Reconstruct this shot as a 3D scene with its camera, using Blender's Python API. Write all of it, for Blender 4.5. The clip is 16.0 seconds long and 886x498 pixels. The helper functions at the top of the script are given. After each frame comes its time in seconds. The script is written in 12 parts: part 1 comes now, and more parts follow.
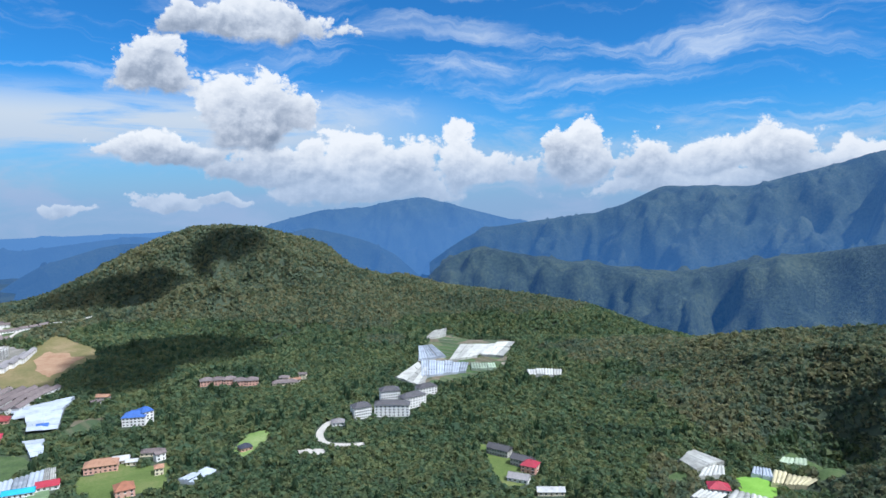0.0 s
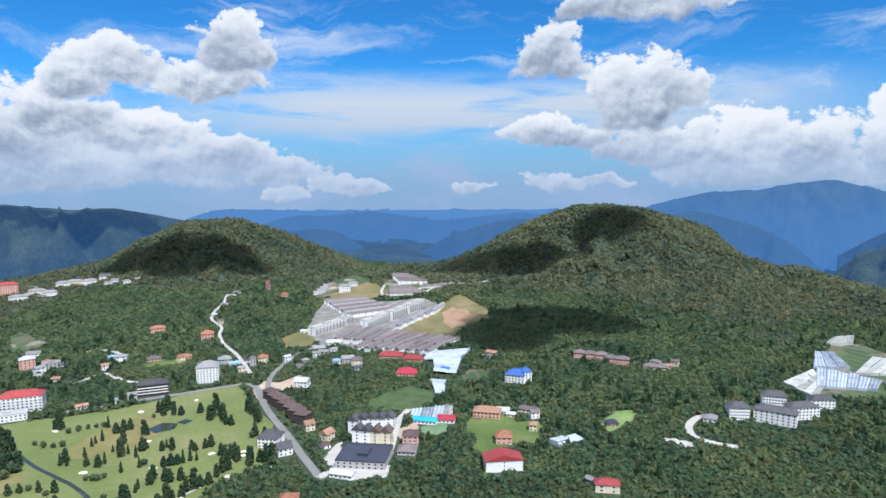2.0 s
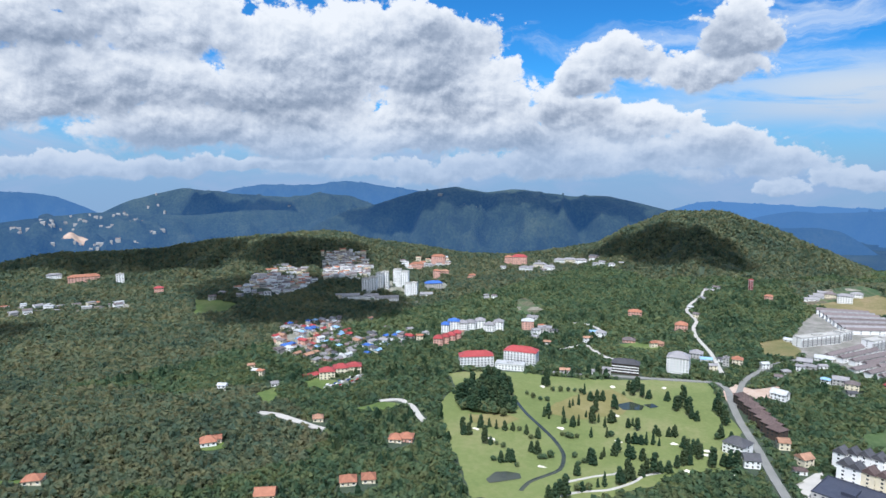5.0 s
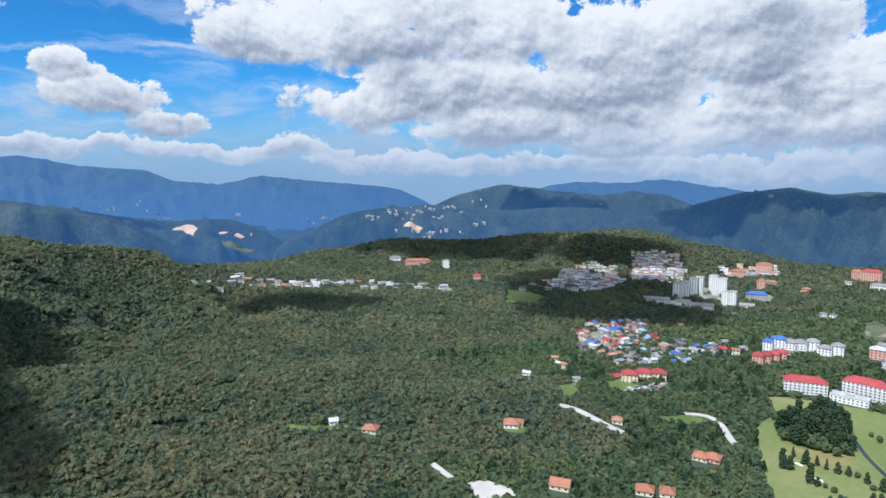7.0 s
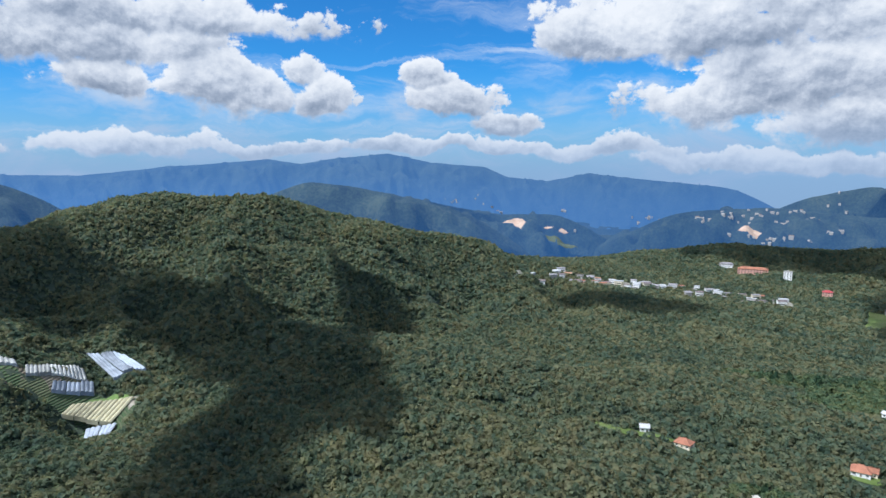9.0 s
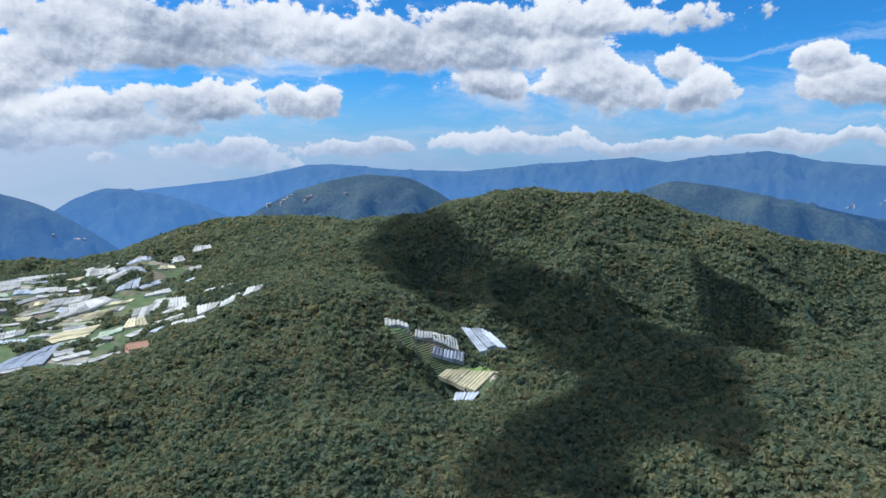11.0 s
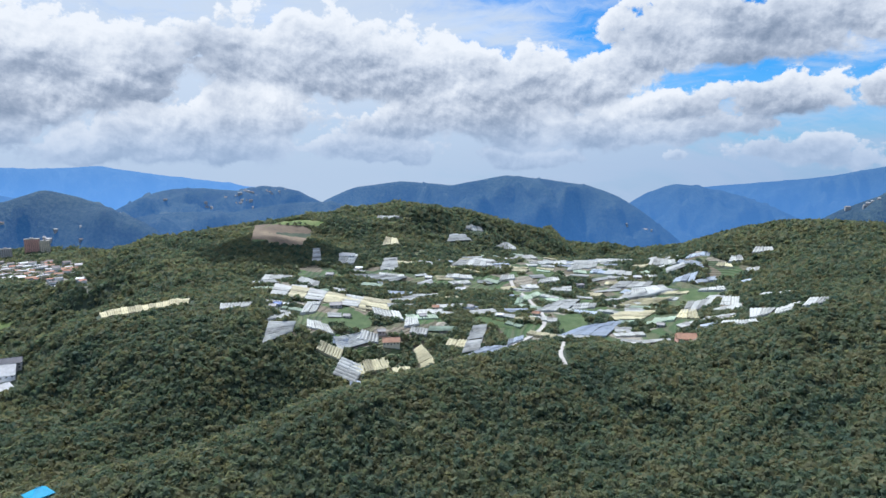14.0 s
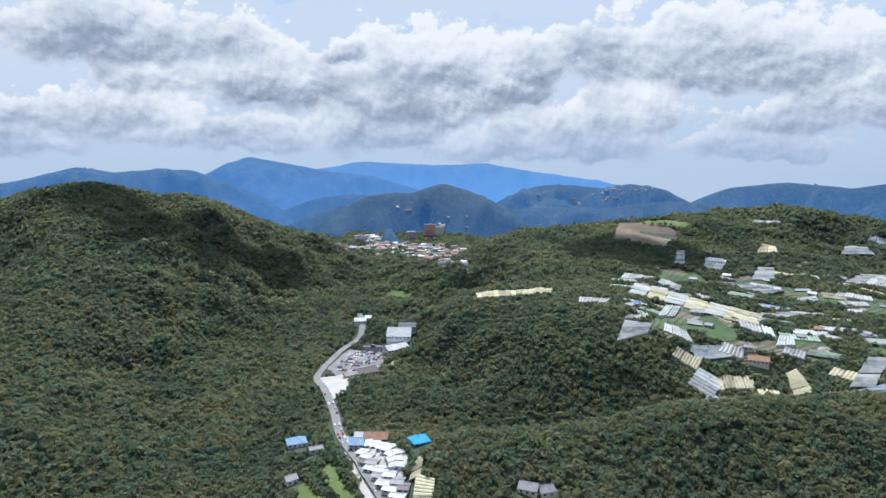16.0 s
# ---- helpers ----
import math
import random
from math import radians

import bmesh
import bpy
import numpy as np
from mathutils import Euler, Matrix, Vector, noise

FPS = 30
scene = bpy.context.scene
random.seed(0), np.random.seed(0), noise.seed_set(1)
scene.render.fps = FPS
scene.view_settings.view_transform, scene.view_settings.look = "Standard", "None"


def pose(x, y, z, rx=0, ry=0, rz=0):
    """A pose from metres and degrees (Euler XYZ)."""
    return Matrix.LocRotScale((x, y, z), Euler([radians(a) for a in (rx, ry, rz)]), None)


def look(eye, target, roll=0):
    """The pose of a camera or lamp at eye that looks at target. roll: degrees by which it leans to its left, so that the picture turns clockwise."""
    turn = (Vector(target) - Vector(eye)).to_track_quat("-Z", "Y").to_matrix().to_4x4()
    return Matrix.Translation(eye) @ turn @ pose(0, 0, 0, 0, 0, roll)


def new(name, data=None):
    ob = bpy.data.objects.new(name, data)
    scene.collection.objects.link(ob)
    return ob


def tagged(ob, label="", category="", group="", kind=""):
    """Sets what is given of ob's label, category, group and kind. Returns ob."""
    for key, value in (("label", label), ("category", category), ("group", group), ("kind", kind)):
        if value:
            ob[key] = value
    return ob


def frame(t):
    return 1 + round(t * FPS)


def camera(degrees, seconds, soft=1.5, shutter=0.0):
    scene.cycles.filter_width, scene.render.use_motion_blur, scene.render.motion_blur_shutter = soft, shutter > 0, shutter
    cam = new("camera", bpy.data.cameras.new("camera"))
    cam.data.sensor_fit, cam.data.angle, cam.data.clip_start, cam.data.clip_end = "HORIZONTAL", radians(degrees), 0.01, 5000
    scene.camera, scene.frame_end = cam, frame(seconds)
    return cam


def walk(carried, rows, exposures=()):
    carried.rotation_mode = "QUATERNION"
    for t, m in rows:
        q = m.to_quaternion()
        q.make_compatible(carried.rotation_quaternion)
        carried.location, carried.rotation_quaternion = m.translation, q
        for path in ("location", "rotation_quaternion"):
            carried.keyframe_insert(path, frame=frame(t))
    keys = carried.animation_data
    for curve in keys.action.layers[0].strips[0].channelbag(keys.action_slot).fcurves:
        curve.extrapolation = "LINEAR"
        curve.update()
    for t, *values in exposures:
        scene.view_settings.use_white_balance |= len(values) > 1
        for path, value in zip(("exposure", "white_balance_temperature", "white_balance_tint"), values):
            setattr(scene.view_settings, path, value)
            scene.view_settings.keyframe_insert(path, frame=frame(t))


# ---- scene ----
cam = camera(68.54, 16.0)

# ======== camera: hovers over the valley and turns to its left ========
EYE = (0.0, 0.0, 240.0)
PATH = [
    (0.0, -15.41, -5.39, 0.49), (0.5, -5.88, -5.40, 0.39), (1.0, 3.46, -5.43, 0.32), (1.5, 10.46, -5.63, 0.23), (2.0, 17.29, -6.92, 0.19),
    (2.5, 24.16, -7.39, 0.10), (3.0, 31.00, -7.45, 0.07), (3.5, 37.84, -7.49, 0.0), (4.0, 44.67, -7.54, 0.0), (4.8, 55.55, -7.60, 0.05),
    (5.6, 66.44, -7.66, 0.10), (6.5, 78.70, -7.72, 0.13), (7.0, 85.27, -7.75, 0.15), (7.5, 92.07, -7.80, 0.14), (8.0, 98.91, -7.86, 0.10),
    (8.2, 101.62, -7.86, 0.10), (9.2, 116.40, -7.91, 0.04), (10.3, 133.55, -7.96, 0.0), (10.5, 136.67, -7.98, 0.0), (11.0, 144.45, -8.06, 0.01), (11.5, 152.23, -8.09, 0.06),
    (12.0, 160.04, -8.14, 0.05), (12.5, 167.87, -8.16, 0.11), (13.0, 175.73, -8.17, 0.12), (13.5, 183.53, -8.16, 0.18), (14.0, 191.37, -8.19, 0.24),
    (14.5, 199.20, -8.18, 0.30), (15.0, 207.10, -8.18, 0.30), (15.5, 214.97, -8.17, 0.32), (16.0, 222.77, -8.20, 0.29)]
walk(cam, [(t, pose(*EYE, 90 + tilt, roll, yaw)) for t, yaw, tilt, roll in PATH], [(0.0, 0.06, 6020, 10), (16.0, 0.06, 6020, 10)])

# ======== daylight: high sun, blue sky and cumulus ========
SUN_AZ, SUN_EL = 225.0, 57.0      # degrees, counter-clockwise from +y; above the horizon
sun_way = Vector((-math.sin(radians(SUN_AZ)) * math.cos(radians(SUN_EL)), math.cos(radians(SUN_AZ)) * math.cos(radians(SUN_EL)), math.sin(radians(SUN_EL))))
sun_data = bpy.data.lights.new("sun", "SUN")
sun_data.energy, sun_data.angle, sun_data.color = 5.0, radians(0.53), (1.0, 0.99, 0.97)
sun = new("sun", sun_data)
sun.matrix_world = look(sun_way * 3000, (0, 0, 0))

world = bpy.data.worlds.new("sky")
scene.world = world
world.use_nodes = True


class Net:
    """Short hand for node trees."""

    def __init__(self, tree):
        self.t = tree

    def n(self, kind, **kw):
        node = self.t.nodes.new(kind)
        for k, v in kw.items():
            setattr(node, k, v)
        return node

    def put(self, node, key, v):
        if isinstance(v, bpy.types.NodeSocket):
            self.t.links.new(v, node.inputs[key])
        elif v is not None:
            node.inputs[key].default_value = v

    def math(self, op, a, b=None, c=None, clamp=False):
        node = self.n("ShaderNodeMath", operation=op, use_clamp=clamp)
        for i, v in enumerate((a, b, c)):
            self.put(node, i, v)
        return node.outputs[0]

    def vec(self, op, a, b=None, c=None):
        node = self.n("ShaderNodeVectorMath", operation=op)
        for i, v in enumerate((a, b, c)):
            self.put(node, i, v)
        return node.outputs["Value" if op in ("LENGTH", "DOT_PRODUCT") else "Vector"]

    def noise(self, v, scale, detail=4.0, rough=0.55, distort=0.0, dims="3D"):
        node = self.n("ShaderNodeTexNoise", noise_dimensions=dims)
        self.put(node, "Vector", v)
        node.inputs["Scale"].default_value, node.inputs["Detail"].default_value = scale, detail
        node.inputs["Roughness"].default_value, node.inputs["Distortion"].default_value = rough, distort
        return node

    def smooth(self, v, a, b, to0=0.0, to1=1.0):
        node = self.n("ShaderNodeMapRange", interpolation_type="SMOOTHSTEP")
        for i, k in enumerate((v, a, b, to0, to1)):
            self.put(node, i, k)
        return node.outputs[0]

    def mix(self, f, a, b, blend="MIX"):
        node = self.n("ShaderNodeMix", data_type="RGBA", blend_type=blend)
        self.put(node, 0, f), self.put(node, 6, a), self.put(node, 7, b)
        return node.outputs[2]

    def fmix(self, f, a, b):
        node = self.n("ShaderNodeMix", data_type="FLOAT")
        self.put(node, 0, f), self.put(node, 2, a), self.put(node, 3, b)
        return node.outputs[0]

    def ramp(self, f, *stops):
        node = self.n("ShaderNodeValToRGB")
        self.put(node, 0, f)
        el = node.color_ramp.elements
        while len(el) < len(stops):
            el.new(0.5)
        for e, (p, c) in zip(el, stops):
            e.position, e.color = p, (*c, 1)
        return node.outputs[0]


# cumulus heaps: azimuth, height of the widest part, half width, rise, in degrees
CLOUDS = []
CLOUDS += [(-0.2, 13.0, 7.0, 2.6), (5.5, 13.1, 3.0, 1.9), (8.2, 8.7, 4.7, 3.6), (0.5, 5.2, 5.6, 4.6), (7.2, 2.8, 5.2, 1.8), (-0.7, 1.2, 4.7, 2.8), (-6.4, 1.2, 5.4, 4.1), (-11.3, 0.9, 4.4, 3.2), (-16.5, 1.6, 3.5, 4.4), (-8.3, -0.3, 9.9, 2.4), (-20.2, 1.1, 3.9, 2.2), (-26.9, 1.9, 3.5, 3.7), (-32.5, 1.6, 3.1, 3.3), (-36.9, 1.5, 3.3, 2.7), (-43.0, 1.6, 3.7, 3.4), (-47.8, 1.3, 3.4, 2.7), (-37.4, -0.1, 11.6, 1.8), (-53.7, 0.9, 3.5, 2.3), (14.6, -1.5, 2.3, 0.8), (7.8, -1.4, 4.3, 1.1), (3.9, -1.2, 2.7, 0.9)]
CLOUDS += [(42.1, 7.8, 4.1, 2.8), (34.4, 9.2, 3.8, 3.8), (37.7, 6.9, 6.1, 2.1), (42.4, 2.1, 4.1, 3.7), (36.0, 0.9, 5.0, 2.2), (31.5, -0.5, 4.4, 2.1), (25.2, -1.6, 2.8, 1.2), (31.1, -2.3, 2.4, 1.2), (67.2, 6.7, 7.9, 4.4), (58.8, 7.6, 4.8, 5.1), (62.4, 9.9, 9.3, 3.2), (69.6, 3.1, 6.8, 2.4), (45.8, 6.6, 3.0, 3.2), (47.2, 3.8, 4.6, 3.3), (52.5, 1.6, 7.6, 3.3), (42.4, 2.4, 5.9, 2.9), (58.3, 1.8, 5.3, 3.2), (46.9, -0.5, 12.8, 2.9), (25.3, -1.9, 3.3, 1.3), (30.6, -2.5, 2.4, 1.0), (66.5, -0.7, 8.2, 1.7), (56.2, -0.9, 9.3, 2.1)]
CLOUDS += [(94.1, 9.1, 10.5, 5.7), (82.1, 10.1, 11.7, 6.5), (72.5, 4.9, 13.0, 4.3), (60.5, 7.1, 6.8, 5.3), (54.5, 1.8, 5.1, 2.9), (63.5, 1.3, 11.5, 2.0), (84.5, 5.5, 12.4, 4.2), (114.6, 6.5, 2.8, 2.0), (112.1, 4.1, 4.6, 2.7), (107.8, 2.7, 4.1, 1.5), (117.2, 0.8, 5.6, 1.0), (107.0, 0.7, 6.2, 1.1), (99.0, 0.5, 6.7, 1.4), (87.4, -0.3, 12.2, 1.2), (74.7, -0.4, 11.3, 1.1)]
CLOUDS += [(153.2, 9.7, 21.4, 3.3), (136.5, 10.6, 15.5, 2.6), (168.7, 7.7, 8.5, 3.3), (175.9, 6.4, 4.4, 3.1), (163.9, 3.6, 6.3, 2.6), (156.7, 3.9, 3.5, 2.5), (172.8, 3.5, 3.9, 1.7), (131.3, 5.3, 8.0, 3.8), (125.5, 7.1, 2.6, 2.0), (122.9, 4.8, 3.7, 2.6), (138.8, 5.6, 5.2, 2.3), (162.8, -0.6, 6.9, 1.9), (138.8, 1.1, 9.5, 1.7), (151.5, 0.6, 6.4, 1.2), (127.0, 0.9, 7.7, 1.2), (171.5, -0.3, 1.8, 0.8)]
CLOUDS += [(194.2, 5.9, 9.2, 4.5), (197.8, 7.7, 3.8, 2.8), (188.8, 7.0, 3.0, 2.6), (178.6, 5.5, 6.2, 3.0), (174.3, 7.4, 3.8, 2.7), (169.0, 10.6, 6.2, 2.6), (194.4, 2.3, 6.6, 2.6), (185.1, 3.1, 6.9, 2.7), (183.4, -0.1, 6.1, 1.4), (195.7, -0.1, 4.8, 1.3), (215.4, 6.8, 4.6, 3.9), (216.4, 4.5, 4.1, 2.7), (229.0, 3.7, 5.0, 2.9), (231.5, 7.8, 2.8, 1.5), (227.3, 1.2, 4.8, 2.3), (206.2, 3.2, 5.8, 4.2), (197.4, 0.5, 7.3, 2.2)]
CLOUDS += [(247.7, 8.5, 12.9, 4.5), (245.0, 5.7, 8.8, 2.6), (251.9, 2.7, 3.1, 1.7), (244.0, 1.7, 8.0, 2.2), (229.8, 1.7, 6.3, 4.0), (230.6, 7.9, 3.1, 1.4), (238.3, 0.9, 5.6, 2.3), (255.3, 1.2, 4.4, 2.0), (261.3, 3.0, 4.8, 3.3), (265.2, 5.7, 5.7, 3.1), (219.0, 0.2, 7.7, 1.9)]
CLOUDS += [(89.4, 4.1, 9.7, 3.7), (77.2, 2.1, 13.7, 2.8), (68.1, 8.3, 10.3, 5.9), (100.9, 9.8, 5.5, 4.3), (55.7, 4.7, 5.2, 4.9), (68.3, 1.3, 7.9, 3.3), (60.3, 3.6, 6.5, 3.9), (39.5, 0.2, 5.9, 1.9)]
CLOUDS += [(166.6, 9.1, 13.3, 4.5), (143.7, 8.4, 16.4, 3.6), (188.1, 3.9, 11.4, 4.8), (176.8, 1.7, 12.2, 3.3), (153.0, 9.4, 12.5, 3.8), (203.2, 6.9, 12.0, 5.4), (223.5, 6.5, 8.5, 5.0), (191.1, 3.1, 9.3, 4.7), (212.9, 0.8, 12.0, 2.8), (181.9, 5.2, 8.4, 4.8)]
CLOUDS += [(236.3, 5.4, 11.9, 4.9), (222.0, 4.1, 9.6, 5.6), (249.2, 3.0, 10.6, 3.4), (212.3, 1.2, 9.1, 3.3)]


def sky_nodes():
    w = Net(world.node_tree)
    w.t.nodes.clear()
    out = w.n("ShaderNodeOutputWorld")
    back = w.n("ShaderNodeBackground")
    w.t.links.new(back.outputs[0], out.inputs[0])
    sky = w.n("ShaderNodeTexSky", sky_type="NISHITA", sun_disc=False)
    sky.sun_elevation, sky.sun_rotation = radians(SUN_EL), radians(360 - SUN_AZ)
    sky.altitude, sky.air_density, sky.dust_density, sky.ozone_density = 1600, 1.0, 0.3, 3.0
    ray = w.n("ShaderNodeTexCoord").outputs["Generated"]
    mid = radians(105)
    along = w.vec("DOT_PRODUCT", ray, (-math.sin(mid), math.cos(mid), 0))
    aside = w.vec("DOT_PRODUCT", ray, (-math.cos(mid), -math.sin(mid), 0))
    az = w.math("MULTIPLY_ADD", w.math("ARCTAN2", aside, along), 57.2958, 105.0)
    z = w.vec("DOT_PRODUCT", ray, (0, 0, 1))
    el = w.math("MULTIPLY", w.math("ARCSINE", z), 57.2958)
    flat = w.n("ShaderNodeCombineXYZ")
    w.put(flat, 0, az), w.put(flat, 1, el)
    flat = flat.outputs[0]
    # billows push the outlines about
    big = w.noise(flat, 0.16, 5.0, 0.56, 0.3)
    push = w.vec("MULTIPLY", w.vec("SUBTRACT", big.outputs["Color"], (0.5, 0.5, 0.5)), (6.0, 4.0, 0))
    at = w.vec("ADD", flat, push)
    near, top = 9.0, 0.0
    for a, e, wide, rise in CLOUDS:
        v = w.vec("MULTIPLY_ADD", at, (1 / wide, 1 / rise, 0), (-a / wide, -e / rise, 0))
        v = w.vec("MAXIMUM", v, w.vec("MULTIPLY", v, (-1.0, -2.0, 0)))
        d = w.vec("LENGTH", v)
        up = w.math("SUBTRACT", w.vec("DOT_PRODUCT", at, (0, 1 / rise, 0)), e / rise)
        closer = w.smooth(w.math("SUBTRACT", near, d), -0.35, 0.35) if isinstance(near, bpy.types.NodeSocket) else 1.0
        top = w.fmix(closer, top, up)
        near = w.math("SMOOTH_MIN", d, near, 0.15)
        at = w.vec("ADD", at, w.math("MULTIPLY", near, 1e-9))     # one heap after the other
    puff = w.noise(flat, 0.13, 4.0, 0.5, 0.1).outputs["Fac"]
    bent = w.vec("ADD", flat, w.vec("MULTIPLY", push, (0.30, 0.30, 0)))

    def lump(shift):
        """The cauliflower relief of the heaps."""
        q = w.vec("ADD", bent, shift)
        knobs = w.n("ShaderNodeTexVoronoi", voronoi_dimensions="2D", feature="SMOOTH_F1")
        w.put(knobs, "Vector", w.vec("MULTIPLY", q, (0.9, 1.25, 0)))
        for key, v in (("Scale", 0.22), ("Detail", 4.0), ("Roughness", 0.56), ("Lacunarity", 2.4), ("Smoothness", 0.6)):
            w.put(knobs, key, v)
        fine = w.noise(q, 0.55, 8.0, 0.60, 0.1, "2D").outputs["Fac"]
        return w.math("ADD", w.math("MULTIPLY", w.math("SUBTRACT", 0.60, knobs.outputs["Distance"]), 0.75), w.math("MULTIPLY", w.math("SUBTRACT", fine, 0.5), 0.9))

    here = lump((0, 0, 0))
    relief = w.math("SUBTRACT", here, lump((0.22, 0.48, 0)))
    body = w.math("ADD", w.math("SUBTRACT", 1.13, near), w.math("MULTIPLY", here, 0.75))
    low = w.smooth(top, 0.15, -0.45, 0.0, 1.0)
    mask = w.smooth(body, 0.0, w.math("MULTIPLY_ADD", low, 0.45, 0.16))
    # overhead the broken cumulus goes on
    roof = w.smooth(w.math("ADD", w.noise(ray, 2.2, 6.0, 0.55).outputs["Fac"], w.smooth(el, 16.0, 30.0, -0.5, 0.0)), 0.45, 0.58)
    mask = w.math("MAXIMUM", mask, roof)
    # towards the sun thin cloud sheets fill the gaps
    sheet = w.noise(w.vec("MULTIPLY", flat, (0.09, 0.26, 0)), 1.0, 6.0, 0.6, 0.5).outputs["Fac"]
    sheet = w.smooth(w.math("ADD", sheet, w.math("ADD", w.smooth(az, 140.0, 215.0, -0.22, 0.13), w.smooth(el, 9.0, 2.0, 0.0, 0.16))), 0.40, 0.66, 0.0, 0.85)
    lit = w.math("ADD", w.math("MULTIPLY_ADD", top, 0.52, 0.40), w.math("MULTIPLY", w.math("SUBTRACT", puff, 0.5), 1.3))
    lit = w.math("ADD", lit, w.math("MULTIPLY_ADD", relief, 0.62, w.smooth(body, 0.55, 0.05, 0.0, 0.22)))
    cumulus = w.ramp(lit, (0.0, (0.25, 0.31, 0.41)), (0.28, (0.40, 0.46, 0.56)), (0.55, (0.63, 0.68, 0.76)), (0.78, (0.82, 0.85, 0.89)), (1.0, (0.94, 0.95, 0.96)))
    # clear sky, with thin streaks of ice cloud and pale air near the horizon
    blue = w.mix(1.0, sky.outputs[0], (0.026, 0.088, 0.136, 1), "MULTIPLY")
    streak = w.noise(w.vec("MULTIPLY", at, (0.045, 0.30, 0)), 1.0, 6.0, 0.62, 0.6).outputs["Fac"]
    veil = w.smooth(az, 165.0, 235.0, 0.0, 0.30)
    thin = w.math("MULTIPLY", w.smooth(w.math("ADD", streak, veil), 0.46, 0.78), 0.75)
    clear = w.mix(thin, blue, (0.80, 0.87, 0.95, 1))
    clear = w.mix(sheet, clear, (0.66, 0.74, 0.84, 1))
    bank = w.math("MULTIPLY", w.smooth(az, -22.0, 2.0), w.smooth(az, 48.0, 26.0))        # a low pale bank to the north
    bank = w.math("MULTIPLY", bank, w.math("MULTIPLY", w.smooth(el, 2.0, 4.0), w.smooth(el, 9.0, 5.5)))
    stripe = w.noise(w.vec("MULTIPLY", flat, (0.07, 0.5, 0)), 1.0, 6.0, 0.6, 0.4).outputs["Fac"]
    bank = w.math("MULTIPLY", bank, w.smooth(stripe, 0.28, 0.52, 0.0, 0.92))
    clear = w.mix(bank, clear, (0.74, 0.79, 0.82, 1))
    low_air = w.mix(w.smooth(az, 130.0, 205.0), (0.31, 0.44, 0.67, 1), (0.50, 0.61, 0.76, 1))
    clear = w.mix(w.smooth(el, 8.0, -2.0, 0.0, 0.85), clear, low_air)
    haze = w.smooth(el, 4.5, -0.8, 0.0, 0.66)
    cumulus = w.mix(haze, cumulus, (0.42, 0.55, 0.74, 1))
    w.t.links.new(w.mix(mask, clear, cumulus), back.inputs[0])
    back.inputs[1].default_value = 0.92
    world.cycles.sampling_method, world.cycles.sample_map_resolution = "MANUAL", 512


sky_nodes()

# ======== the lie of the land ========
def lattice(ix, iy, seed):
    h = (ix.astype(np.int64) * 374761393 + iy.astype(np.int64) * 668265263 + seed * 1442695041) & 0xFFFFFFFF
    h = ((h ^ (h >> 13)) * 1274126177) & 0xFFFFFFFF
    return ((h ^ (h >> 16)) & 0xFFFF) / 65535.0


def value_noise(x, y, seed=0):
    ix, iy = np.floor(x), np.floor(y)
    fx, fy = x - ix, y - iy
    fx, fy = fx * fx * (3 - 2 * fx), fy * fy * (3 - 2 * fy)
    a, b = lattice(ix, iy, seed), lattice(ix + 1, iy, seed)
    c, d = lattice(ix, iy + 1, seed), lattice(ix + 1, iy + 1, seed)
    return (a * (1 - fx) + b * fx) * (1 - fy) + (c * (1 - fx) + d * fx) * fy


def fbm(x, y, octaves=4, seed=0):
    s, amp = 0.0, 0.5
    for k in range(octaves):
        s, amp, x, y = s + amp * (value_noise(x, y, seed + k) - 0.5), amp * 0.5, x * 2.03 + 7.1, y * 2.03 + 3.3
    return s


def to_line(x, y, pts):
    """Distance to a line of points, and the height of the nearest point on it."""
    best, high = np.full(x.shape, 1e9), np.zeros(x.shape)
    for (ax, ay, az), (bx, by, bz) in zip(pts, pts[1:]):
        ex, ey = bx - ax, by - ay
        f = np.clip(((x - ax) * ex + (y - ay) * ey) / (ex * ex + ey * ey + 1e-9), 0, 1)
        d = np.hypot(x - ax - f * ex, y - ay - f * ey)
        near = d < best
        best, high = np.where(near, d, best), np.where(near, az + f * (bz - az), high)
    return best, high


